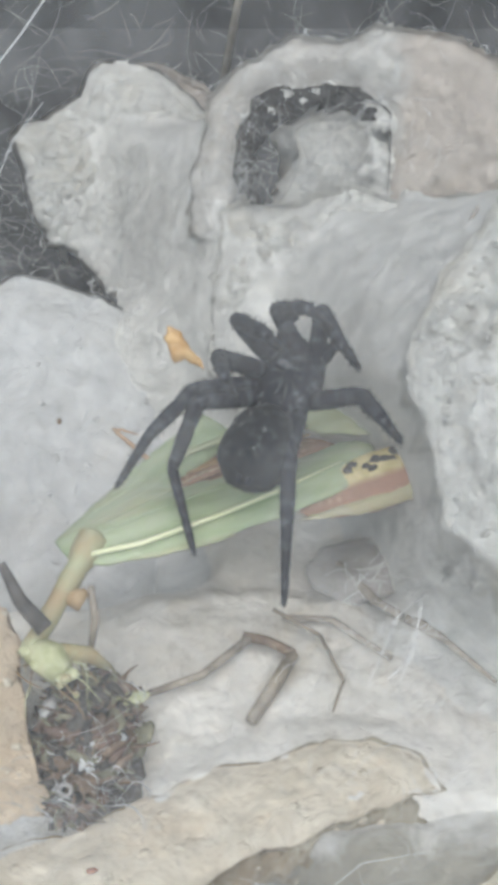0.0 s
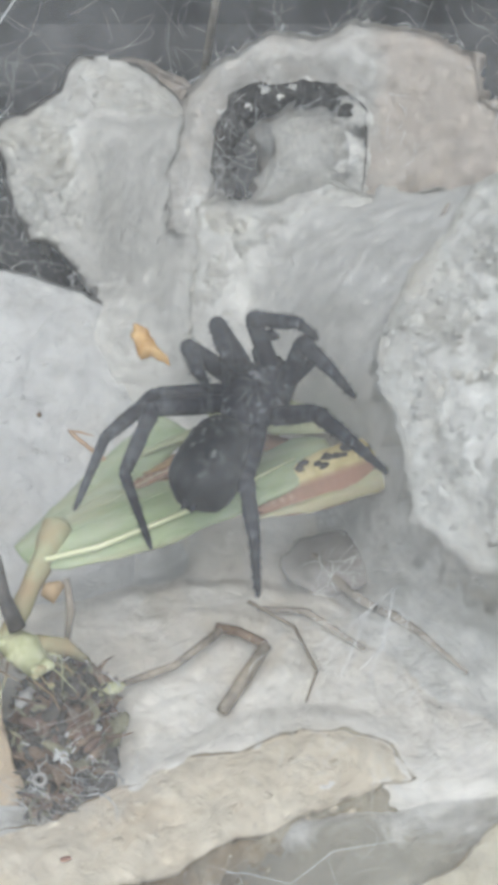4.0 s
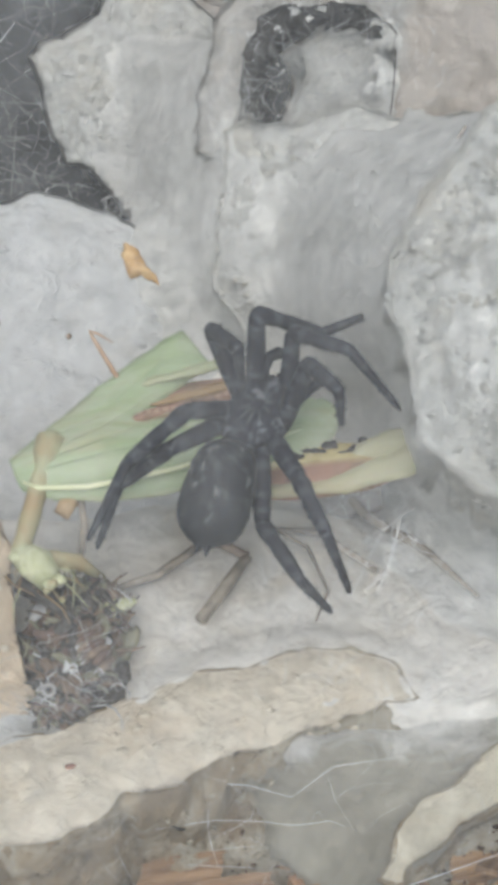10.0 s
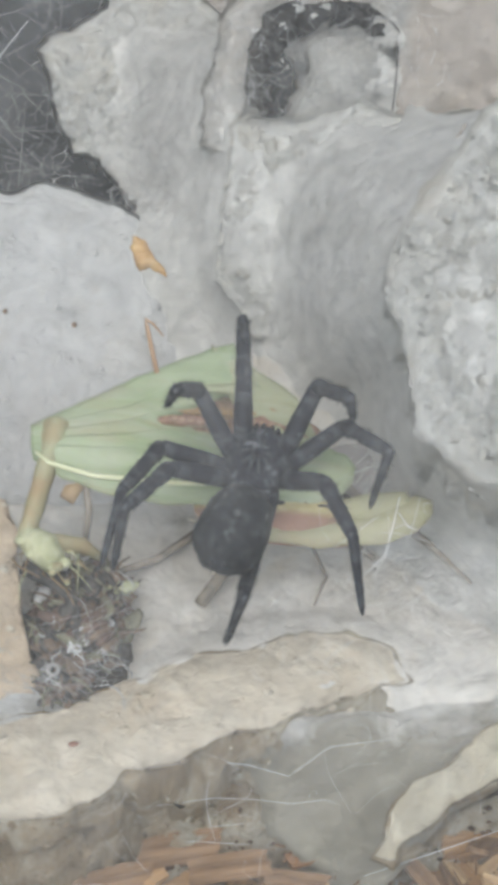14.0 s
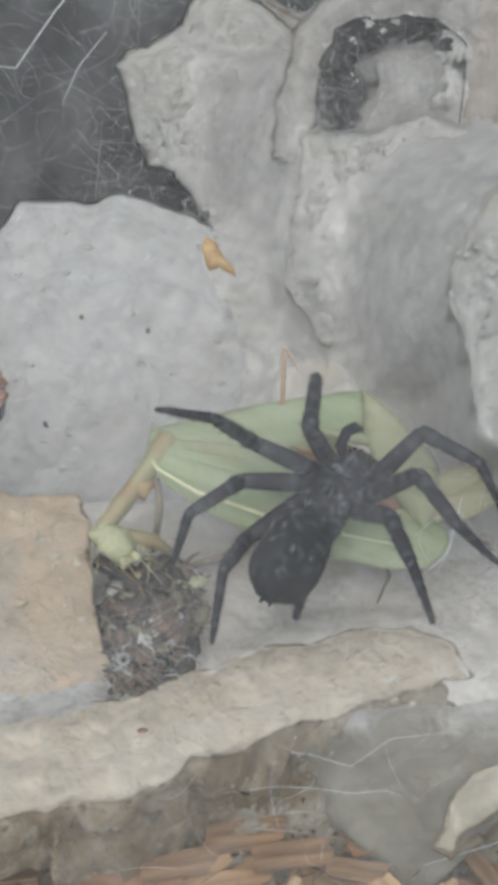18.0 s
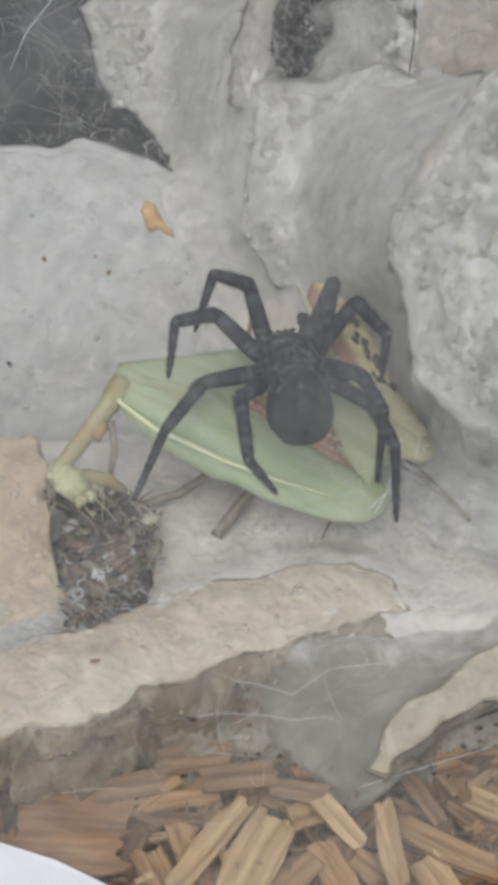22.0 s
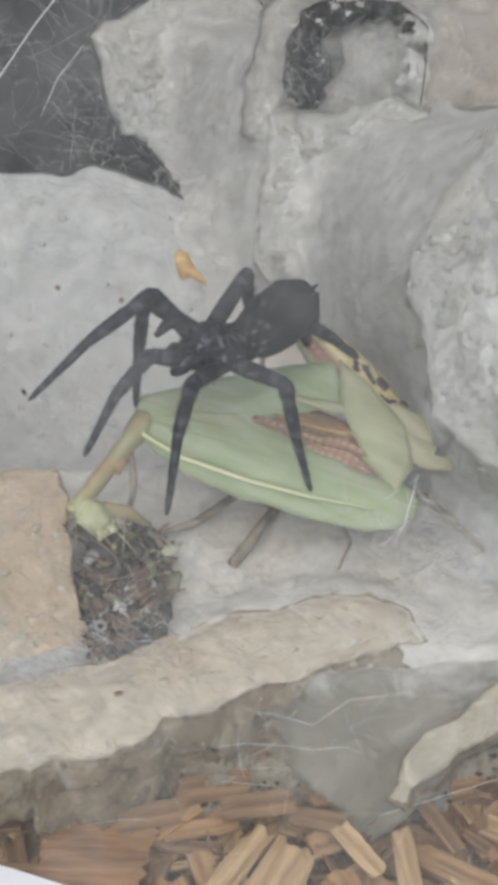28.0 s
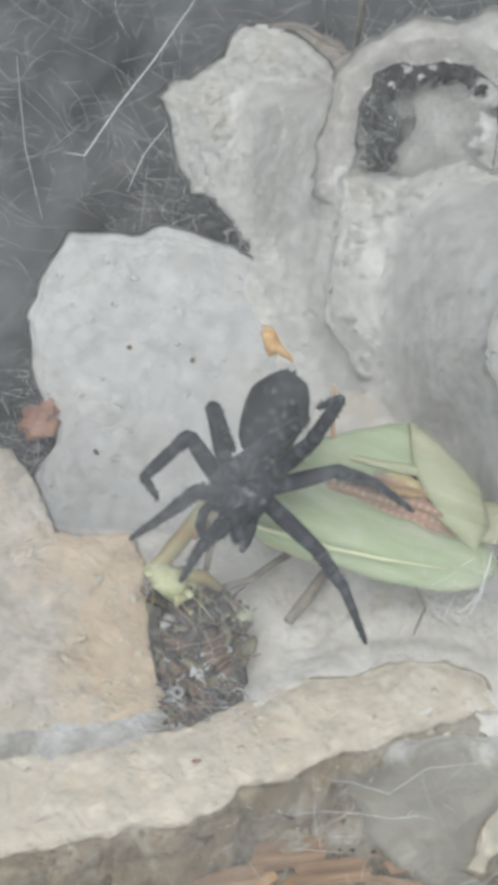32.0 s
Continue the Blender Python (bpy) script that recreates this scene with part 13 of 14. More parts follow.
    walk(LEGS['r3c'], [
        (0, aim(-0.54, -11.03, 9.86, 1.52, -12.36, 2.45, 0, -1)),
        (0.5, aim(-0.88, -10.83, 9.84, 1.33, -12.42, 2.53, 0, -1)),
        (1, aim(-1.19, -10.54, 9.70, 1.17, -12.38, 2.50, 0, -1)),
        (1.5, aim(-1.44, -10.34, 9.97, 0.78, -12.33, 2.76, 0, -1)),
        (2, aim(-1.68, -10.13, 10.22, 0.40, -12.25, 3.01, 0, -1)),
        (2.5, aim(-0.44, -10.74, 10.14, 2.61, -11.86, 3.05, 0, -1)),
        (3, aim(0.90, -11.20, 9.90, 4.80, -11.29, 3.15, 0, -1)),
        (3.5, aim(0.78, -11.63, 9.72, 4.48, -12.30, 2.88, 0, -1)),
        (4, aim(0.40, -12.72, 9.04, 3.27, -15.27, 2.25, 0, -1)),
        (4.5, aim(-0.19, -13.97, 7.63, 0.71, -19.40, 2.10, 0, -1)),
        (5, aim(-0.72, -14.69, 5.88, -1.99, -21.77, 2.87, 0, -1)),
        (5.5, aim(-0.97, -14.85, 4.61, -3.35, -22.16, 3.31, 0, -1)),
        (6, aim(-1.04, -14.84, 4.16, -3.72, -22.13, 3.41, 0, -1)),
        (6.5, aim(-1.98, -15.00, 4.32, -3.07, -21.31, -0.13, 0, -1)),
        (7, aim(-2.75, -14.71, 4.31, -1.94, -18.29, -2.58, 0, -1)),
        (7.5, aim(-1.01, -14.94, 4.90, 0.14, -17.98, -2.19, 0, -1)),
        (8, aim(0.87, -14.71, 5.32, 2.34, -17.19, -1.93, 0, -1)),
        (8.5, aim(3.87, -14.68, 5.54, 4.70, -16.52, -1.99, 0, -1)),
        (9, aim(6.87, -14.09, 5.46, 7.04, -15.25, -2.26, 0, -1)),
        (9.5, aim(1.57, -15.39, 5.43, 1.58, -17.50, -2.08, 0, -1)),
        (10, aim(-3.54, -14.35, 4.49, -3.69, -17.38, -2.70, 0, -1)),
        (10.5, aim(-1.00, -15.29, 4.93, -1.66, -18.26, -2.26, 0, -1)),
        (11, aim(1.68, -15.74, 5.17, 0.53, -18.64, -1.98, 0, -1)),
        (11.5, aim(-0.87, -15.34, 4.86, -1.20, -18.39, -2.31, 0, -1)),
        (12, aim(-3.26, -14.46, 4.34, -2.76, -17.61, -2.77, 0, -1)),
        (12.5, aim(-5.70, -13.23, 3.18, -5.98, -16.16, -4.05, 0, -1)),
        (13, aim(-7.51, -11.31, 1.82, -8.58, -13.99, -5.43, 0, -1)),
        (13.5, aim(-6.98, -11.07, 3.61, -9.20, -13.56, -3.45, 0, -1)),
        (14, aim(-6.28, -10.66, 5.29, -9.59, -12.90, -1.41, 0, -1)),
        (14.5, aim(-5.82, -11.08, 5.09, -8.22, -13.48, -1.93, 0, -1)),
        (15, aim(-5.33, -11.47, 4.88, -6.77, -13.99, -2.36, 0, -1)),
        (15.5, aim(-5.11, -11.59, 5.11, -6.49, -14.18, -2.11, 0, -1)),
        (16, aim(-4.55, -11.87, 5.71, -5.75, -14.63, -1.49, 0, -1)),
        (16.5, aim(-3.74, -12.18, 6.47, -4.72, -15.14, -0.68, 0, -1)),
        (17, aim(-2.87, -12.41, 7.19, -3.62, -15.58, 0.10, 0, -1)),
        (17.5, aim(-2.16, -12.54, 7.70, -2.74, -15.86, 0.67, 0, -1)),
        (18, aim(-1.88, -12.57, 7.89, -2.38, -15.95, 0.88, 0, -1)),
        (18.5, aim(-4.18, -12.36, 6.46, -4.73, -15.19, -0.79, 0, -1)),
        (19, aim(-6.17, -11.66, 4.68, -6.76, -13.92, -2.76, 0, -1)),
        (19.5, aim(-6.31, -11.11, 3.84, -7.47, -13.35, -3.54, 0, -1)),
        (20, aim(-6.17, -10.42, 2.94, -7.89, -12.63, -4.34, 0, -1)),
        (20.5, aim(-7.38, -9.37, 2.30, -9.05, -10.55, -5.23, 0, -1)),
        (21, aim(-8.30, -8.06, 1.57, -9.88, -8.21, -6.07, 0, -1)),
        (21.5, aim(-9.31, -7.61, 1.28, -10.56, -7.03, -6.39, 0, -1)),
        (22, aim(-10.12, -6.99, 0.96, -11.03, -5.69, -6.68, 0, -1)),
        (22.5, aim(-9.76, -6.21, 2.31, -8.19, -6.42, -5.33, 0, -1)),
        (23, aim(-9.14, -5.30, 3.57, -5.30, -7.00, -3.00, 0, -1)),
        (23.5, aim(-8.80, -5.34, 3.23, -6.18, -6.83, -3.97, 0, -1)),
        (24, aim(-8.41, -5.37, 2.86, -7.09, -6.61, -4.72, 0, -1)),
        (24.5, aim(-7.37, -7.87, 1.54, -5.94, -7.36, -6.11, 0, -1)),
        (25, aim(-5.90, -9.76, -0.04, -4.42, -7.52, -7.36, 0, -1)),
        (25.5, aim(-5.88, -9.67, -0.30, -3.88, -6.79, -7.27, 0, -1)),
        (26, aim(-5.73, -9.45, -0.95, -2.28, -4.78, -6.16, 0, -1)),
        (26.5, aim(-5.38, -9.15, -1.69, -0.71, -3.07, -3.08, 0, -1)),
        (27, aim(-4.97, -8.90, -2.24, -0.24, -2.88, -0.75, 0, -1)),
        (27.5, aim(-4.77, -8.79, -2.45, -0.16, -2.96, -0.08, 0, -1)),
        (28, aim(-4.58, -5.21, -0.55, -0.08, 0.88, 1.35, 0, -1)),
        (28.5, aim(-7.22, -1.72, -0.27, -2.58, 3.79, 2.70, 0, -1)),
        (29, aim(-8.46, 1.57, -0.90, -3.77, 6.39, 3.06, 0, -1)),
        (29.5, aim(-8.28, 2.85, -1.00, -3.02, 7.29, 2.68, 0, -1)),
        (30, aim(-7.98, 4.10, -1.07, -2.19, 8.10, 2.29, 0, -1)),
        (30.5, aim(-3.55, 0.03, 1.69, 1.27, 4.28, 6.12, 0, -1)),
        (31, aim(2.14, -5.47, -0.38, 5.81, -1.12, 4.95, 0, -1)),
        (31.5, aim(-0.10, 0.76, 4.28, 3.86, 6.70, 1.12, 0, -1)),
        (32, aim(1.28, -2.70, 8.07, 0.66, -2.47, 0.30, 0, -1)),
    ])
    walk(LEGS['r4a'], [
        (0, aim(1.90, -1.90, -0.30, -4.13, -3.62, 3.99, 0, -1)),
        (0.5, aim(1.90, -1.90, -0.30, -4.32, -3.37, 3.81, 0, -1)),
        (1, aim(1.90, -1.90, -0.30, -4.50, -3.12, 3.61, 0, -1)),
        (1.5, aim(1.90, -1.90, -0.30, -4.74, -3.22, 3.16, 0, -1)),
        (2, aim(1.90, -1.90, -0.30, -4.94, -3.31, 2.69, 0, -1)),
        (2.5, aim(1.90, -1.90, -0.30, -4.68, -4.11, 2.79, 0, -1)),
        (3, aim(1.90, -1.90, -0.30, -4.34, -4.89, 2.85, 0, -1)),
        (3.5, aim(1.90, -1.90, -0.30, -4.47, -4.93, 2.53, 0, -1)),
        (4, aim(1.90, -1.90, -0.30, -4.74, -5.03, 1.66, 0, -1)),
        (4.5, aim(1.90, -1.90, -0.30, -4.96, -5.09, 0.43, 0, -1)),
        (5, aim(1.90, -1.90, -0.30, -4.99, -5.06, -0.82, 0, -1)),
        (5.5, aim(1.90, -1.90, -0.30, -4.90, -4.98, -1.73, 0, -1)),
        (6, aim(1.90, -1.90, -0.30, -4.84, -4.94, -2.07, 0, -1)),
        (6.5, aim(1.90, -1.90, -0.30, -4.38, -5.07, -3.18, 0, -1)),
        (7, aim(1.90, -1.90, -0.30, -3.76, -5.12, -4.21, 0, -1)),
        (7.5, aim(1.90, -1.90, -0.30, -4.00, -5.06, -3.90, 0, -1)),
        (8, aim(1.90, -1.90, -0.30, -4.22, -4.99, -3.57, 0, -1)),
        (8.5, aim(1.90, -1.90, -0.30, -4.36, -6.04, -1.46, 0, -1)),
        (9, aim(1.90, -1.90, -0.30, -3.90, -6.69, 0.76, 0, -1)),
        (9.5, aim(1.90, -1.90, -0.30, -3.78, -6.79, -1.54, 0, -1)),
        (10, aim(1.90, -1.90, -0.30, -3.14, -6.44, -3.72, 0, -1)),
        (10.5, aim(1.90, -1.90, -0.30, -3.37, -6.76, -2.82, 0, -1)),
        (11, aim(1.90, -1.90, -0.30, -3.51, -7.00, -1.86, 0, -1)),
        (11.5, aim(1.90, -1.90, -0.30, -4.22, -5.48, -3.05, 0, -1)),
        (12, aim(1.90, -1.90, -0.30, -4.47, -3.69, -4.03, 0, -1)),
        (12.5, aim(1.90, -1.90, -0.30, -4.55, -2.31, -4.30, 0, -1)),
        (13, aim(1.90, -1.90, -0.30, -4.40, -0.91, -4.43, 0, -1)),
        (13.5, aim(1.90, -1.90, -0.30, -4.29, -1.21, -4.65, 0, -1)),
        (14, aim(1.90, -1.90, -0.30, -4.17, -1.51, -4.85, 0, -1)),
        (14.5, aim(1.90, -1.90, -0.30, -4.56, -1.93, -4.31, 0, -1)),
        (15, aim(1.90, -1.90, -0.30, -4.87, -2.34, -3.72, 0, -1)),
        (15.5, aim(1.90, -1.90, -0.30, -5.05, -2.44, -3.32, 0, -1)),
        (16, aim(1.90, -1.90, -0.30, -5.41, -2.70, -2.20, 0, -1)),
        (16.5, aim(1.90, -1.90, -0.30, -5.61, -3.02, -0.55, 0, -1)),
        (17, aim(1.90, -1.90, -0.30, -5.44, -3.29, 1.11, 0, -1)),
        (17.5, aim(1.90, -1.90, -0.30, -5.09, -3.44, 2.26, 0, -1)),
        (18, aim(1.90, -1.90, -0.30, -4.92, -3.48, 2.67, 0, -1)),
        (18.5, aim(1.90, -1.90, -0.30, -4.09, -5.51, 2.67, 0, -1)),
        (19, aim(1.90, -1.90, -0.30, -2.76, -7.24, 2.43, 0, -1)),
        (19.5, aim(1.90, -1.90, -0.30, -2.89, -7.11, 2.47, 0, -1)),
        (20, aim(1.90, -1.90, -0.30, -3.01, -6.97, 2.51, 0, -1)),
        (20.5, aim(1.90, -1.90, -0.30, -3.94, -6.62, 0.86, 0, -1)),
        (21, aim(1.90, -1.90, -0.30, -4.49, -5.97, -0.87, 0, -1)),
        (21.5, aim(1.90, -1.90, -0.30, -3.71, -6.73, -2.03, 0, -1)),
        (22, aim(1.90, -1.90, -0.30, -2.67, -7.28, -3.11, 0, -1)),
        (22.5, aim(1.90, -1.90, -0.30, -1.43, -8.38, -2.47, 0, -1)),
        (23, aim(1.90, -1.90, -0.30, -0.01, -9.12, -1.72, 0, -1)),
        (23.5, aim(1.90, -1.90, -0.30, -0.35, -8.87, -2.34, 0, -1)),
        (24, aim(1.90, -1.90, -0.30, -0.67, -8.55, -2.94, 0, -1)),
        (24.5, aim(1.90, -1.90, -0.30, -0.80, -8.77, -2.12, 0, -1)),
        (25, aim(1.90, -1.90, -0.30, -0.91, -8.90, -1.27, 0, -1)),
        (25.5, aim(1.90, -1.90, -0.30, -1.50, -8.69, -0.66, 0, -1)),
        (26, aim(1.90, -1.90, -0.30, -3.23, -7.18, 1.58, 0, -1)),
        (26.5, aim(1.90, -1.90, -0.30, -4.01, -2.83, 4.39, 0, -1)),
        (27, aim(1.90, -1.90, -0.30, -3.09, 0.17, 5.05, 0, -1)),
        (27.5, aim(1.90, -1.90, -0.30, -2.67, 0.94, 5.07, 0, -1)),
        (28, aim(1.90, -1.90, -0.30, -3.71, 1.40, 3.63, 0, -1)),
        (28.5, aim(1.90, -1.90, -0.30, -2.60, 2.82, 3.60, 0, -1)),
        (29, aim(1.90, -1.90, -0.30, -1.24, 3.98, 3.35, 0, -1)),
        (29.5, aim(1.90, -1.90, -0.30, -0.69, 4.22, 3.39, 0, -1)),
        (30, aim(1.90, -1.90, -0.30, -0.11, 4.43, 3.40, 0, -1)),
        (30.5, aim(1.90, -1.90, -0.30, -1.86, 3.90, 2.85, 0, -1)),
        (31, aim(1.90, -1.90, -0.30, -3.37, 3.01, 2.11, 0, -1)),
        (31.5, aim(1.90, -1.90, -0.30, -3.13, 3.03, 2.55, 0, -1)),
        (32, aim(1.90, -1.90, -0.30, -2.87, 3.03, 2.98, 0, -1)),
    ])
    walk(LEGS['r4b'], [
        (0, aim(-4.13, -3.62, 3.99, -11.57, -6.77, 6.28, 0, -1)),
        (0.5, aim(-4.32, -3.37, 3.81, -11.86, -6.36, 5.99, 0, -1)),
        (1, aim(-4.50, -3.12, 3.61, -12.13, -5.95, 5.69, 0, -1)),
        (1.5, aim(-4.74, -3.22, 3.16, -12.47, -5.96, 4.96, 0, -1)),
        (2, aim(-4.94, -3.31, 2.69, -12.77, -5.96, 4.22, 0, -1)),
        (2.5, aim(-4.68, -4.11, 2.79, -11.73, -8.25, 4.72, 0, -1)),
        (3, aim(-4.34, -4.89, 2.85, -10.32, -10.34, 5.09, 0, -1)),
        (3.5, aim(-4.47, -4.93, 2.53, -10.41, -10.28, 5.10, 0, -1)),
        (4, aim(-4.74, -5.03, 1.66, -10.55, -10.06, 5.06, 0, -1)),
        (4.5, aim(-4.96, -5.09, 0.43, -10.47, -9.60, 4.89, 0, -1)),
        (5, aim(-4.99, -5.06, -0.82, -10.09, -8.95, 4.60, 0, -1)),
        (5.5, aim(-4.90, -4.98, -1.73, -9.62, -8.37, 4.34, 0, -1)),
        (6, aim(-4.84, -4.94, -2.07, -9.40, -8.12, 4.22, 0, -1)),
        (6.5, aim(-4.38, -5.07, -3.18, -10.70, -9.62, -0.03, 0, -1)),
        (7, aim(-3.76, -5.12, -4.21, -10.51, -10.08, -4.88, 0, -1)),
        (7.5, aim(-4.00, -5.06, -3.90, -10.31, -10.57, -3.23, 0, -1)),
        (8, aim(-4.22, -4.99, -3.57, -9.89, -10.87, -1.59, 0, -1)),
        (8.5, aim(-4.36, -6.04, -1.46, -7.86, -12.82, 2.05, 0, -1)),
        (9, aim(-3.90, -6.69, 0.76, -4.84, -13.62, 5.42, 0, -1)),
        (9.5, aim(-3.78, -6.79, -1.54, -5.88, -13.92, 2.37, 0, -1)),
        (10, aim(-3.14, -6.44, -3.72, -6.34, -13.58, -0.67, 0, -1)),
        (10.5, aim(-3.37, -6.76, -2.82, -4.82, -14.07, 1.07, 0, -1)),
        (11, aim(-3.51, -7.00, -1.86, -3.13, -14.08, 2.65, 0, -1)),
        (11.5, aim(-4.22, -5.48, -3.05, -7.51, -12.06, 0.99, 0, -1)),
        (12, aim(-4.47, -3.69, -4.03, -10.80, -8.49, -1.27, 0, -1)),
        (12.5, aim(-4.55, -2.31, -4.30, -11.97, -5.29, -1.72, 0, -1)),
        (13, aim(-4.40, -0.91, -4.43, -12.44, -1.88, -2.20, 0, -1)),
        (13.5, aim(-4.29, -1.21, -4.65, -11.96, -2.01, -1.31, 0, -1)),
        (14, aim(-4.17, -1.51, -4.85, -11.32, -2.13, -0.48, 0, -1)),
        (14.5, aim(-4.56, -1.93, -4.31, -11.88, -3.22, -0.40, 0, -1)),
        (15, aim(-4.87, -2.34, -3.72, -12.30, -4.29, -0.32, 0, -1)),
        (15.5, aim(-5.05, -2.44, -3.32, -12.71, -4.38, -0.48, 0, -1)),
        (16, aim(-5.41, -2.70, -2.20, -13.61, -4.47, -1.64, 0, -1)),
        (16.5, aim(-5.61, -3.02, -0.55, -12.38, -3.85, -5.45, 0, -1)),
        (17, aim(-5.44, -3.29, 1.11, -7.64, -2.79, -6.98, 0, -1)),
        (17.5, aim(-5.09, -3.44, 2.26, -5.02, -2.44, -6.08, 0, -1)),
        (18, aim(-4.92, -3.48, 2.67, -4.25, -2.36, -5.63, 0, -1)),
        (18.5, aim(-4.09, -5.51, 2.67, -3.04, -5.93, -5.65, 0, -1)),
        (19, aim(-2.76, -7.24, 2.43, -1.37, -9.18, -5.62, 0, -1)),
        (19.5, aim(-2.89, -7.11, 2.47, -0.91, -9.34, -5.38, 0, -1)),
        (20, aim(-3.01, -6.97, 2.51, -0.47, -9.49, -5.09, 0, -1)),
        (20.5, aim(-3.94, -6.62, 0.86, -3.01, -8.92, -7.17, 0, -1)),
        (21, aim(-4.49, -5.97, -0.87, -5.22, -7.97, -9.00, 0, -1)),
        (21.5, aim(-3.71, -6.73, -2.03, -10.01, -8.43, -7.32, 0, -1)),
        (22, aim(-2.67, -7.28, -3.11, -11.04, -7.73, -2.62, 0, -1)),
        (22.5, aim(-1.43, -8.38, -2.47, -9.79, -9.14, -2.82, 0, -1)),
        (23, aim(-0.01, -9.12, -1.72, -8.26, -10.19, -2.90, 0, -1)),
        (23.5, aim(-0.35, -8.87, -2.34, -8.55, -10.16, -3.60, 0, -1)),
        (24, aim(-0.67, -8.55, -2.94, -8.82, -10.07, -4.29, 0, -1)),
        (24.5, aim(-0.80, -8.77, -2.12, -8.87, -9.92, -4.16, 0, -1)),
        (25, aim(-0.91, -8.90, -1.27, -8.81, -9.68, -3.99, 0, -1)),
        (25.5, aim(-1.50, -8.69, -0.66, -9.45, -9.43, -3.25, 0, -1)),
        (26, aim(-3.23, -7.18, 1.58, -11.29, -7.83, -0.69, 0, -1)),
        (26.5, aim(-4.01, -2.83, 4.39, -12.18, -3.36, 2.50, 0, -1)),
        (27, aim(-3.09, 0.17, 5.05, -11.33, -0.26, 3.49, 0, -1)),
        (27.5, aim(-2.67, 0.94, 5.07, -10.94, 0.55, 3.64, 0, -1)),
        (28, aim(-3.71, 1.40, 3.63, -10.16, -0.67, -1.34, 0, -1)),
        (28.5, aim(-2.60, 2.82, 3.60, -8.77, 0.50, -1.61, 0, -1)),
        (29, aim(-1.24, 3.98, 3.35, -7.11, 1.41, -2.08, 0, -1)),
        (29.5, aim(-0.69, 4.22, 3.39, -6.60, 2.09, -2.18, 0, -1)),
        (30, aim(-0.11, 4.43, 3.40, -6.05, 2.74, -2.29, 0, -1)),
        (30.5, aim(-1.86, 3.90, 2.85, -8.30, 3.94, -2.54, 0, -1)),
        (31, aim(-3.37, 3.01, 2.11, -10.01, 4.77, -2.73, 0, -1)),
        (31.5, aim(-3.13, 3.03, 2.55, -8.72, 3.58, -3.69, 0, -1)),
        (32, aim(-2.87, 3.03, 2.98, -7.05, 2.34, -4.27, 0, -1)),
    ])
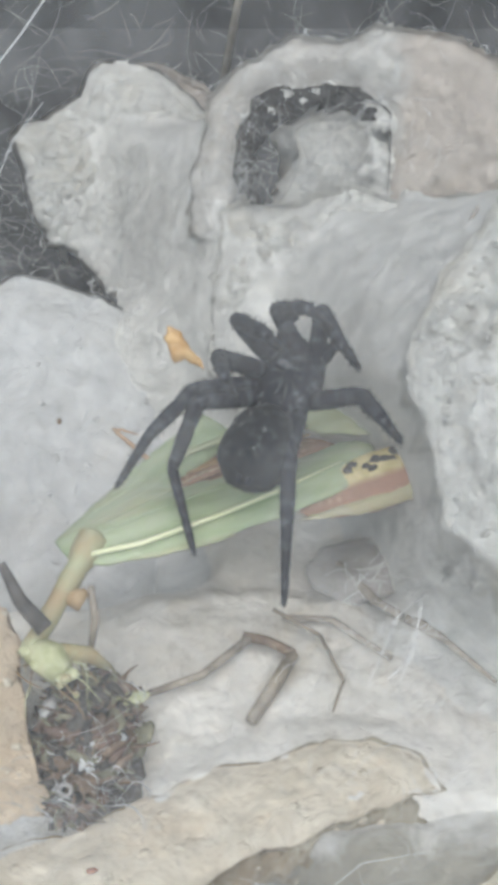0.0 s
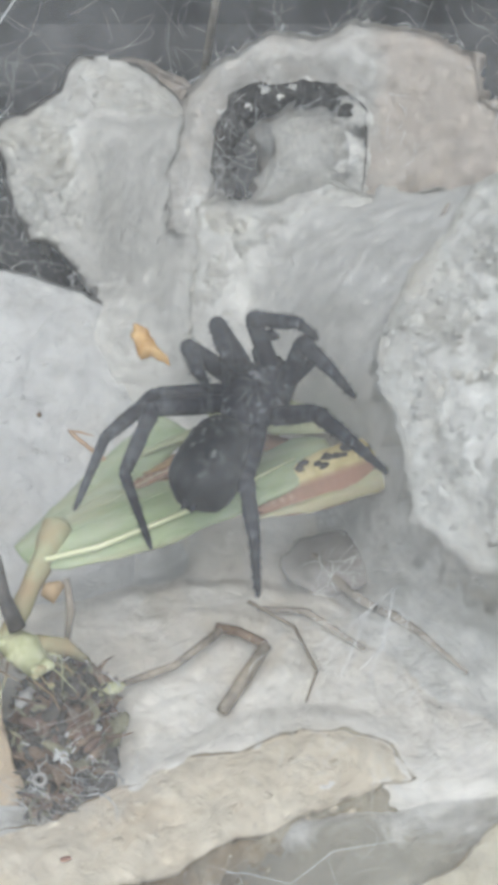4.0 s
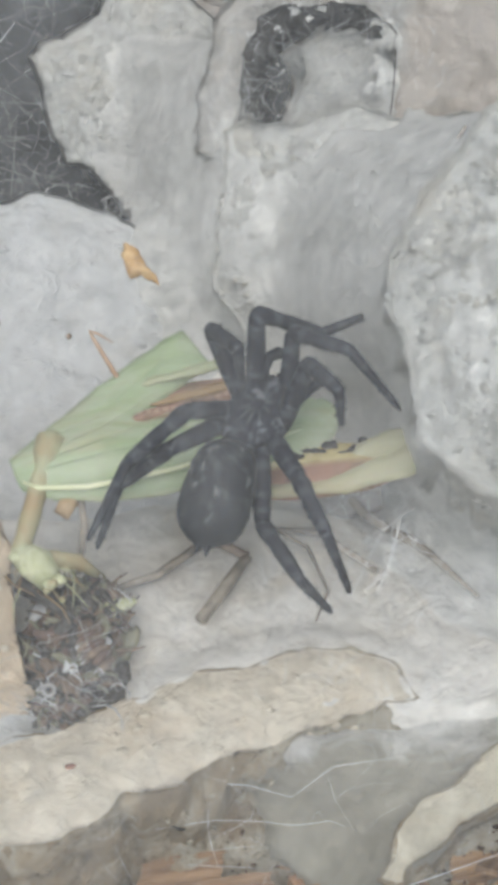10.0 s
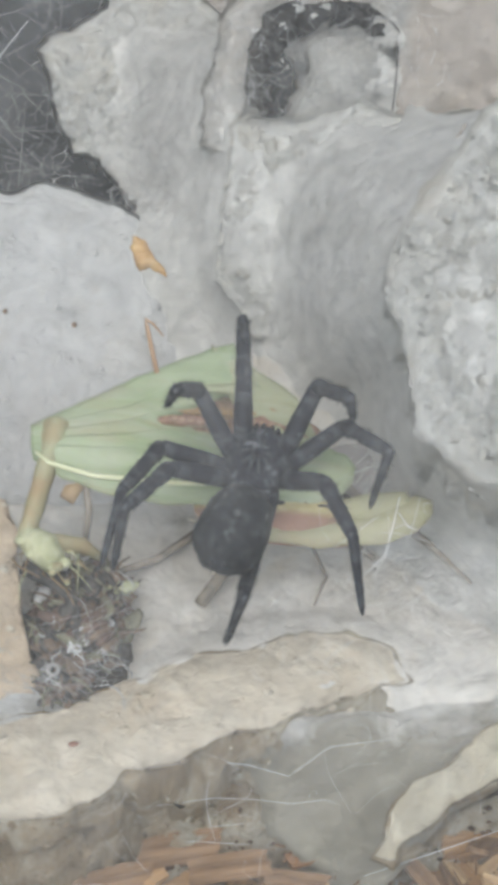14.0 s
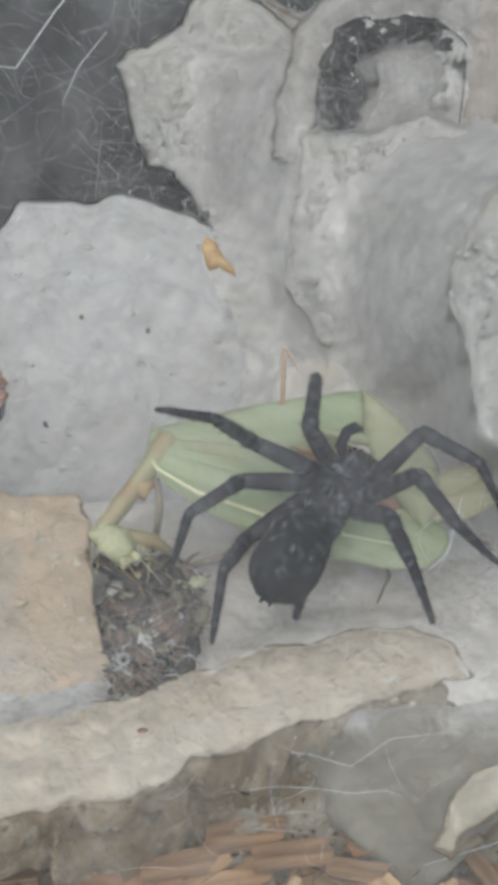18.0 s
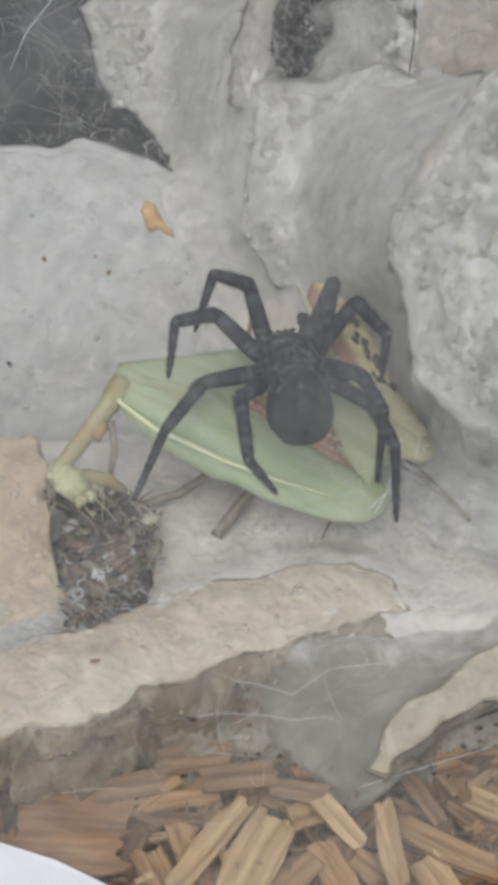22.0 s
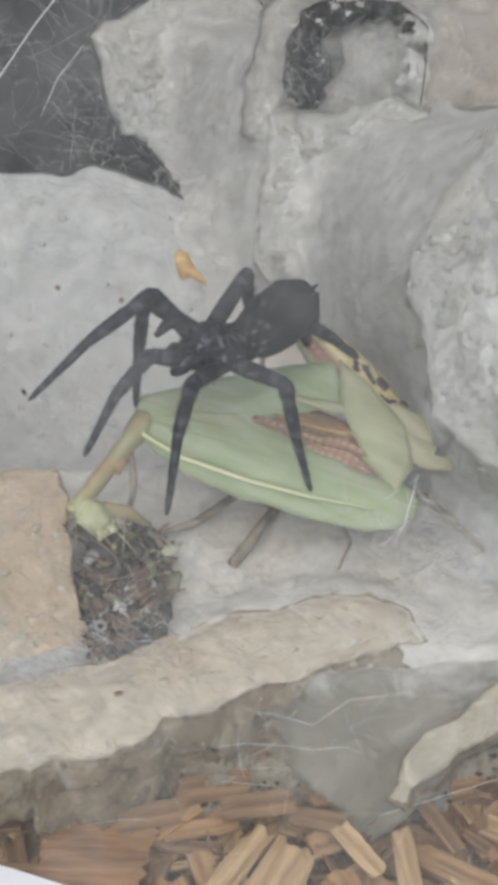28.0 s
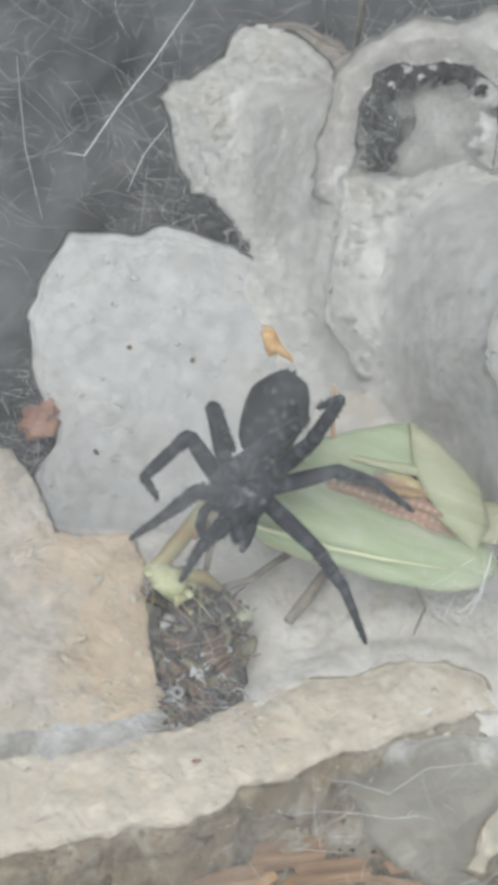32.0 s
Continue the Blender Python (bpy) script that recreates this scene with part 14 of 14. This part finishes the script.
    walk(LEGS['r4c'], [
        (0, aim(-11.57, -6.77, 6.28, -16.06, -8.49, -1.33, 0, -1)),
        (0.5, aim(-11.86, -6.36, 5.99, -16.00, -8.02, -1.83, 0, -1)),
        (1, aim(-12.13, -5.95, 5.69, -15.91, -7.54, -2.32, 0, -1)),
        (1.5, aim(-12.47, -5.96, 4.96, -15.69, -7.21, -3.35, 0, -1)),
        (2, aim(-12.77, -5.96, 4.22, -15.41, -6.86, -4.34, 0, -1)),
        (2.5, aim(-11.73, -8.25, 4.72, -13.61, -9.53, -3.99, 0, -1)),
        (3, aim(-10.32, -10.34, 5.09, -11.42, -11.98, -3.69, 0, -1)),
        (3.5, aim(-10.41, -10.28, 5.10, -11.48, -11.86, -3.69, 0, -1)),
        (4, aim(-10.55, -10.06, 5.06, -11.55, -11.48, -3.77, 0, -1)),
        (4.5, aim(-10.47, -9.60, 4.89, -11.39, -10.80, -3.98, 0, -1)),
        (5, aim(-10.09, -8.95, 4.60, -10.92, -9.95, -4.30, 0, -1)),
        (5.5, aim(-9.62, -8.37, 4.34, -10.39, -9.20, -4.59, 0, -1)),
        (6, aim(-9.40, -8.12, 4.22, -10.14, -8.89, -4.71, 0, -1)),
        (6.5, aim(-10.70, -9.62, -0.03, -12.77, -11.48, -8.60, 0, -1)),
        (7, aim(-10.51, -10.08, -4.88, -13.83, -12.95, -12.74, 0, -1)),
        (7.5, aim(-10.31, -10.57, -3.23, -12.38, -12.90, -11.68, 0, -1)),
        (8, aim(-9.89, -10.87, -1.59, -10.66, -12.60, -10.39, 0, -1)),
        (8.5, aim(-7.86, -12.82, 2.05, -9.54, -14.42, -6.64, 0, -1)),
        (9, aim(-4.84, -13.62, 5.42, -7.42, -15.07, -3.08, 0, -1)),
        (9.5, aim(-5.88, -13.92, 2.37, -5.98, -15.77, -6.43, 0, -1)),
        (10, aim(-6.34, -13.58, -0.67, -3.95, -15.68, -9.09, 0, -1)),
        (10.5, aim(-4.82, -14.07, 1.07, -3.58, -15.98, -7.63, 0, -1)),
        (11, aim(-3.13, -14.08, 2.65, -3.07, -15.78, -6.19, 0, -1)),
        (11.5, aim(-7.51, -12.06, 0.99, -7.85, -13.26, -7.92, 0, -1)),
        (12, aim(-10.80, -8.49, -1.27, -11.54, -9.17, -10.21, 0, -1)),
        (12.5, aim(-11.97, -5.29, -1.72, -11.18, -5.14, -10.69, 0, -1)),
        (13, aim(-12.44, -1.88, -2.20, -10.16, -0.92, -10.85, 0, -1)),
        (13.5, aim(-11.96, -2.01, -1.31, -10.39, -0.85, -10.10, 0, -1)),
        (14, aim(-11.32, -2.13, -0.48, -10.46, -0.78, -9.33, 0, -1)),
        (14.5, aim(-11.88, -3.22, -0.40, -10.23, -1.67, -9.11, 0, -1)),
        (15, aim(-12.30, -4.29, -0.32, -9.88, -2.56, -8.81, 0, -1)),
        (15.5, aim(-12.71, -4.38, -0.48, -10.50, -2.69, -9.04, 0, -1)),
        (16, aim(-13.61, -4.47, -1.64, -11.92, -2.90, -10.34, 0, -1)),
        (16.5, aim(-12.38, -3.85, -5.45, -11.41, -2.46, -14.29, 0, -1)),
        (17, aim(-7.64, -2.79, -6.98, -7.37, -1.57, -15.89, 0, -1)),
        (17.5, aim(-5.02, -2.44, -6.08, -5.29, -1.36, -15.01, 0, -1)),
        (18, aim(-4.25, -2.36, -5.63, -4.74, -1.35, -14.56, 0, -1)),
        (18.5, aim(-3.04, -5.93, -5.65, -2.13, -6.21, -14.60, 0, -1)),
        (19, aim(-1.37, -9.18, -5.62, 0.90, -10.75, -14.19, 0, -1)),
        (19.5, aim(-0.91, -9.34, -5.38, 1.11, -10.57, -14.07, 0, -1)),
        (20, aim(-0.47, -9.49, -5.09, 1.30, -10.36, -13.88, 0, -1)),
        (20.5, aim(-3.01, -8.92, -7.17, -5.84, -9.36, -15.70, 0, -1)),
        (21, aim(-5.22, -7.97, -9.00, -11.90, -7.85, -15.03, 0, -1)),
        (21.5, aim(-10.01, -8.43, -7.32, -13.91, -8.13, -15.42, 0, -1)),
        (22, aim(-11.04, -7.73, -2.62, -11.59, -7.30, -11.59, 0, -1)),
        (22.5, aim(-9.79, -9.14, -2.82, -7.98, -10.07, -11.58, 0, -1)),
        (23, aim(-8.26, -10.19, -2.90, -4.26, -12.40, -10.65, 0, -1)),
        (23.5, aim(-8.55, -10.16, -3.60, -4.69, -12.08, -11.50, 0, -1)),
        (24, aim(-8.82, -10.07, -4.29, -5.10, -11.69, -12.32, 0, -1)),
        (24.5, aim(-8.87, -9.92, -4.16, -4.44, -10.77, -11.95, 0, -1)),
        (25, aim(-8.81, -9.68, -3.99, -3.73, -9.73, -11.42, 0, -1)),
        (25.5, aim(-9.45, -9.43, -3.25, -3.72, -8.87, -10.16, 0, -1)),
        (26, aim(-11.29, -7.83, -0.69, -4.00, -5.35, -5.35, 0, -1)),
        (26.5, aim(-12.18, -3.36, 2.50, -4.46, 1.26, 2.25, 0, -1)),
        (27, aim(-11.33, -0.26, 3.49, -4.64, 5.04, 6.34, 0, -1)),
        (27.5, aim(-10.94, 0.55, 3.64, -4.77, 5.92, 7.39, 0, -1)),
        (28, aim(-10.16, -0.67, -1.34, -4.19, 4.34, 3.17, 0, -1)),
        (28.5, aim(-8.77, 0.50, -1.61, -3.03, 5.45, 3.24, 0, -1)),
        (29, aim(-7.11, 1.41, -2.08, -1.61, 6.30, 3.09, 0, -1)),
        (29.5, aim(-6.60, 2.09, -2.18, -0.80, 6.81, 2.82, 0, -1)),
        (30, aim(-6.05, 2.74, -2.29, 0.04, 7.28, 2.54, 0, -1)),
        (30.5, aim(-8.30, 3.94, -2.54, -2.42, 8.40, 2.62, 0, -1)),
        (31, aim(-10.01, 4.77, -2.73, -4.35, 9.14, 2.74, 0, -1)),
        (31.5, aim(-8.72, 3.58, -3.69, -4.57, 6.24, 3.84, 0, -1)),
        (32, aim(-7.05, 2.34, -4.27, -4.89, 2.97, 4.45, 0, -1)),
    ])


# ---- what moves: the prey, which the spider drags round ----
def prey_rows():
    walk(PREY, [
        (0, pose(-0.01373, 0.01241, 0.02521, -3.0, -6.8, 13.7)),
        (1, pose(-0.01379, 0.01233, 0.02517, -3.0, -6.9, 13.9)),
        (2, pose(-0.01372, 0.01236, 0.02518, -3.0, -7.1, 14.2)),
        (3, pose(-0.01389, 0.01222, 0.02511, -3.0, -6.8, 13.5)),
        (6, pose(-0.01829, 0.00977, 0.02387, 1.0, -10.4, 21.2)),
        (7, pose(-0.01734, 0.01058, 0.02428, 6.6, -3.5, 6.9)),
        (8, pose(-0.01731, 0.01077, 0.02438, 14.7, -2.9, 5.7)),
        (9, pose(-0.01723, 0.01094, 0.02446, 15.6, -1.9, 3.8)),
        (10, pose(-0.01768, 0.01055, 0.02427, 16.2, -3.2, 6.4)),
        (11, pose(-0.01761, 0.01061, 0.02430, 17.2, -1.6, 3.3)),
        (12, pose(-0.01778, 0.01057, 0.02428, 17.9, -2.8, 5.5)),
        (13, pose(-0.01806, 0.01129, 0.02464, 18.6, 3.4, -6.7)),
        (14, pose(-0.01743, 0.01161, 0.02480, 22.5, 4.4, -8.8)),
        (15, pose(-0.01726, 0.01157, 0.02478, 26.4, 5.0, -9.9)),
        (18, pose(-0.01363, 0.01082, 0.02440, 24.9, 10.2, -20.9)),
        (19, pose(-0.01352, 0.01105, 0.02452, 24.9, 10.3, -21.1)),
        (20, pose(-0.01280, 0.01142, 0.02470, 23.5, 13.3, -27.8)),
        (21, pose(-0.01285, 0.01186, 0.02493, 24.3, 11.7, -24.2)),
        (22, pose(-0.01276, 0.01175, 0.02487, 23.8, 12.7, -26.4)),
        (23, pose(-0.01269, 0.01169, 0.02484, 23.8, 12.8, -26.7)),
        (24, pose(-0.01268, 0.01169, 0.02484, 23.6, 13.1, -27.3)),
        (25, pose(-0.01249, 0.01179, 0.02490, 23.7, 13.0, -27.2)),
        (27.5, pose(-0.01240, 0.01182, 0.02491, 24.7, 10.8, -22.3)),
        (28, pose(-0.01228, 0.01180, 0.02490, 24.9, 10.2, -20.9)),
        (29, pose(-0.01252, 0.01218, 0.02509, 25.2, 9.4, -19.1)),
        (30, pose(-0.01239, 0.01256, 0.02528, 25.2, 9.5, -19.3)),
        (31, pose(-0.01221, 0.01190, 0.02495, 25.6, 8.3, -16.8)),
        (32, pose(-0.01237, 0.01124, 0.02462, 25.4, 8.9, -18.1)),
    ])
    walk(TAIL, [
        (0, pose(0.02080, 0.00060, -0.00120, 32, 0, 3.0)),
        (1, pose(0.02090, 0.00055, -0.00120, 32, 0, 3.6)),
        (2, pose(0.02085, 0.00040, -0.00120, 32, 0, 3.4)),
        (3, pose(0.02100, 0.00070, -0.00120, 32, 0, 3.8)),
        (6, pose(0.01888, 0.00018, -0.00120, 26, 0, -3.0)),
        (7, pose(0.01934, 0.00166, -0.00120, 17, 0, -0.9)),
        (8, pose(0.01922, 0.00123, -0.00120, 9, 0, -0.2)),
        (9, pose(0.01755, -0.00057, -0.00120, 0, 0, 6.0)),
        (10, pose(0.01742, -0.00078, -0.00120, 0, 0, -1.6)),
        (11, pose(0.01780, 0.00140, -0.00120, 0, 0, -4.2)),
        (12, pose(0.01747, -0.00076, -0.00120, 0, 0, -8.4)),
        (13, pose(0.01499, -0.00142, -0.00120, 0, 0, 6.0)),
        (14, pose(0.01536, -0.00150, -0.00120, 0, 0, 4.1)),
        (15, pose(0.01514, -0.00153, -0.00120, 0, 0, 8.8)),
        (18, pose(0.01326, 0.00289, -0.00120, 0, 0, 23.9)),
        (19, pose(0.01432, 0.00541, -0.00120, 0, 0, 18.2)),
        (20, pose(0.01194, 0.00670, -0.00120, 0, 0, 13.6)),
        (21, pose(0.01022, 0.01988, -0.00120, 0, 0, -31.4)),
        (22, pose(0.01117, 0.02248, -0.00120, 0, 0, -34.8)),
        (23, pose(0.01327, 0.02302, -0.00120, 0, 0, -41.0)),
        (24, pose(0.01252, 0.02255, -0.00120, 0, 0, -38.7)),
        (25, pose(0.01219, 0.02214, -0.00120, 0, 0, -37.6)),
        (27.5, pose(0.01135, 0.02025, -0.00120, 0, 0, -32.8)),
        (28, pose(0.01034, 0.01900, -0.00120, 0, 0, -25.9)),
        (29, pose(0.00758, 0.01167, -0.00120, 0, 0, 0.4)),
        (30, pose(0.00764, 0.01178, -0.00120, 0, 0, -0.9)),
        (31, pose(0.00876, 0.01191, -0.00160, 0, 0, -11.2)),
        (32, pose(0.00821, 0.01126, -0.00160, 0, 0, -9.6)),
    ])
    walk(FLAP, [
        (0, pose(0.0035, 0.0005, 0.0008)),
        (3.5, pose(0.0035, 0.0005, 0.0008)),
        (6, pose(-0.004, -0.003, -0.001)),
        (9, pose(-0.008, -0.005, -0.002)),
        (12.5, pose(-0.008, -0.005, -0.002)),
        (14.5, pose(-0.001, 0, 0.0006)),
        (21, pose(0, 0, 0.0007)),
        (32, pose(0, 0, 0.0007)),
    ])
    walk(FORE_LEG, [
        (0, aim(-17.8, 4.7, 24.2, -21.2, 7.8, 28.3, 0, 1)),
        (3.5, aim(-17.8, 4.7, 24.2, -21.2, 7.8, 28.3, 0, 1)),
        (5.5, aim(-19.8, 4.6, 17.5, -15.4, 1.0, 17.0, 1, 0)),
        (32, aim(-19.8, 4.6, 17.5, -15.4, 1.0, 17.0, 1, 0)),
    ])
    for limb in HIND_LEG:
        walk(limb, [
            (0, pose(0.0038, -0.0014, 0)),
            (3.5, pose(0.0036, -0.0014, 0)),
            (6, pose(0.0024, -0.0008, 0)),
            (7.5, pose(0.0006, -0.0004, 0)),
            (28.5, pose(0, 0, 0)),
            (30.5, pose(-0.0020, 0.0010, 0)),
            (32, pose(-0.0020, 0.0010, 0)),
        ])
    walk(THORAX_PART, [
        (0, aim(-19.4, 4.6, 21.4, -13.4, 14.8, 25.8, 0, 1)),
        (1, aim(-19.4, 4.6, 21.4, -13.5, 14.7, 25.8, 0, 1)),
        (2, aim(-19.4, 4.6, 21.4, -13.4, 14.8, 25.8, 0, 1)),
        (3, aim(-19.4, 4.6, 21.4, -13.6, 14.6, 25.7, 0, 1)),
        (6, aim(-19.4, 4.6, 21.4, -18.0, 12.2, 24.5, 0, 1)),
        (7, aim(-19.4, 4.6, 21.4, -17.0, 13.0, 24.9, 0, 1)),
        (8, aim(-19.4, 4.6, 21.4, -17.0, 13.2, 25.0, 0, 1)),
        (9, aim(-19.4, 4.6, 21.4, -16.9, 13.3, 25.1, 0, 1)),
        (10, aim(-19.4, 4.6, 21.4, -17.4, 13.0, 24.9, 0, 1)),
        (11, aim(-19.4, 4.6, 21.4, -17.3, 13.0, 24.9, 0, 1)),
        (12, aim(-19.4, 4.6, 21.4, -17.5, 13.0, 24.9, 0, 1)),
        (13, aim(-19.4, 4.6, 21.4, -17.8, 13.7, 25.2, 0, 1)),
        (14, aim(-19.4, 4.6, 21.4, -17.1, 14.0, 25.4, 0, 1)),
        (15, aim(-19.4, 4.6, 21.4, -17.0, 14.0, 25.4, 0, 1)),
        (18, aim(-19.4, 4.6, 21.4, -13.3, 13.2, 25.0, 0, 1)),
        (19, aim(-19.4, 4.6, 21.4, -13.2, 13.5, 25.1, 0, 1)),
        (20, aim(-19.4, 4.6, 21.4, -12.5, 13.8, 25.3, 0, 1)),
        (21, aim(-19.4, 4.6, 21.4, -12.5, 14.3, 25.5, 0, 1)),
        (22, aim(-19.4, 4.6, 21.4, -12.5, 14.2, 25.5, 0, 1)),
        (23, aim(-19.4, 4.6, 21.4, -12.4, 14.1, 25.4, 0, 1)),
        (24, aim(-19.4, 4.6, 21.4, -12.4, 14.1, 25.4, 0, 1)),
        (25, aim(-19.4, 4.6, 21.4, -12.2, 14.2, 25.5, 0, 1)),
        (27.5, aim(-19.4, 4.6, 21.4, -12.1, 14.2, 25.5, 0, 1)),
        (28, aim(-19.4, 4.6, 21.4, -12.0, 14.2, 25.5, 0, 1)),
        (29, aim(-19.4, 4.6, 21.4, -12.2, 14.6, 25.7, 0, 1)),
        (30, aim(-19.4, 4.6, 21.4, -12.1, 15.0, 25.9, 0, 1)),
        (31, aim(-19.4, 4.6, 21.4, -11.9, 14.3, 25.6, 0, 1)),
        (32, aim(-19.4, 4.6, 21.4, -12.1, 13.6, 25.2, 0, 1)),
    ])


def motions():
    spider_rows()
    prey_rows()


motions()
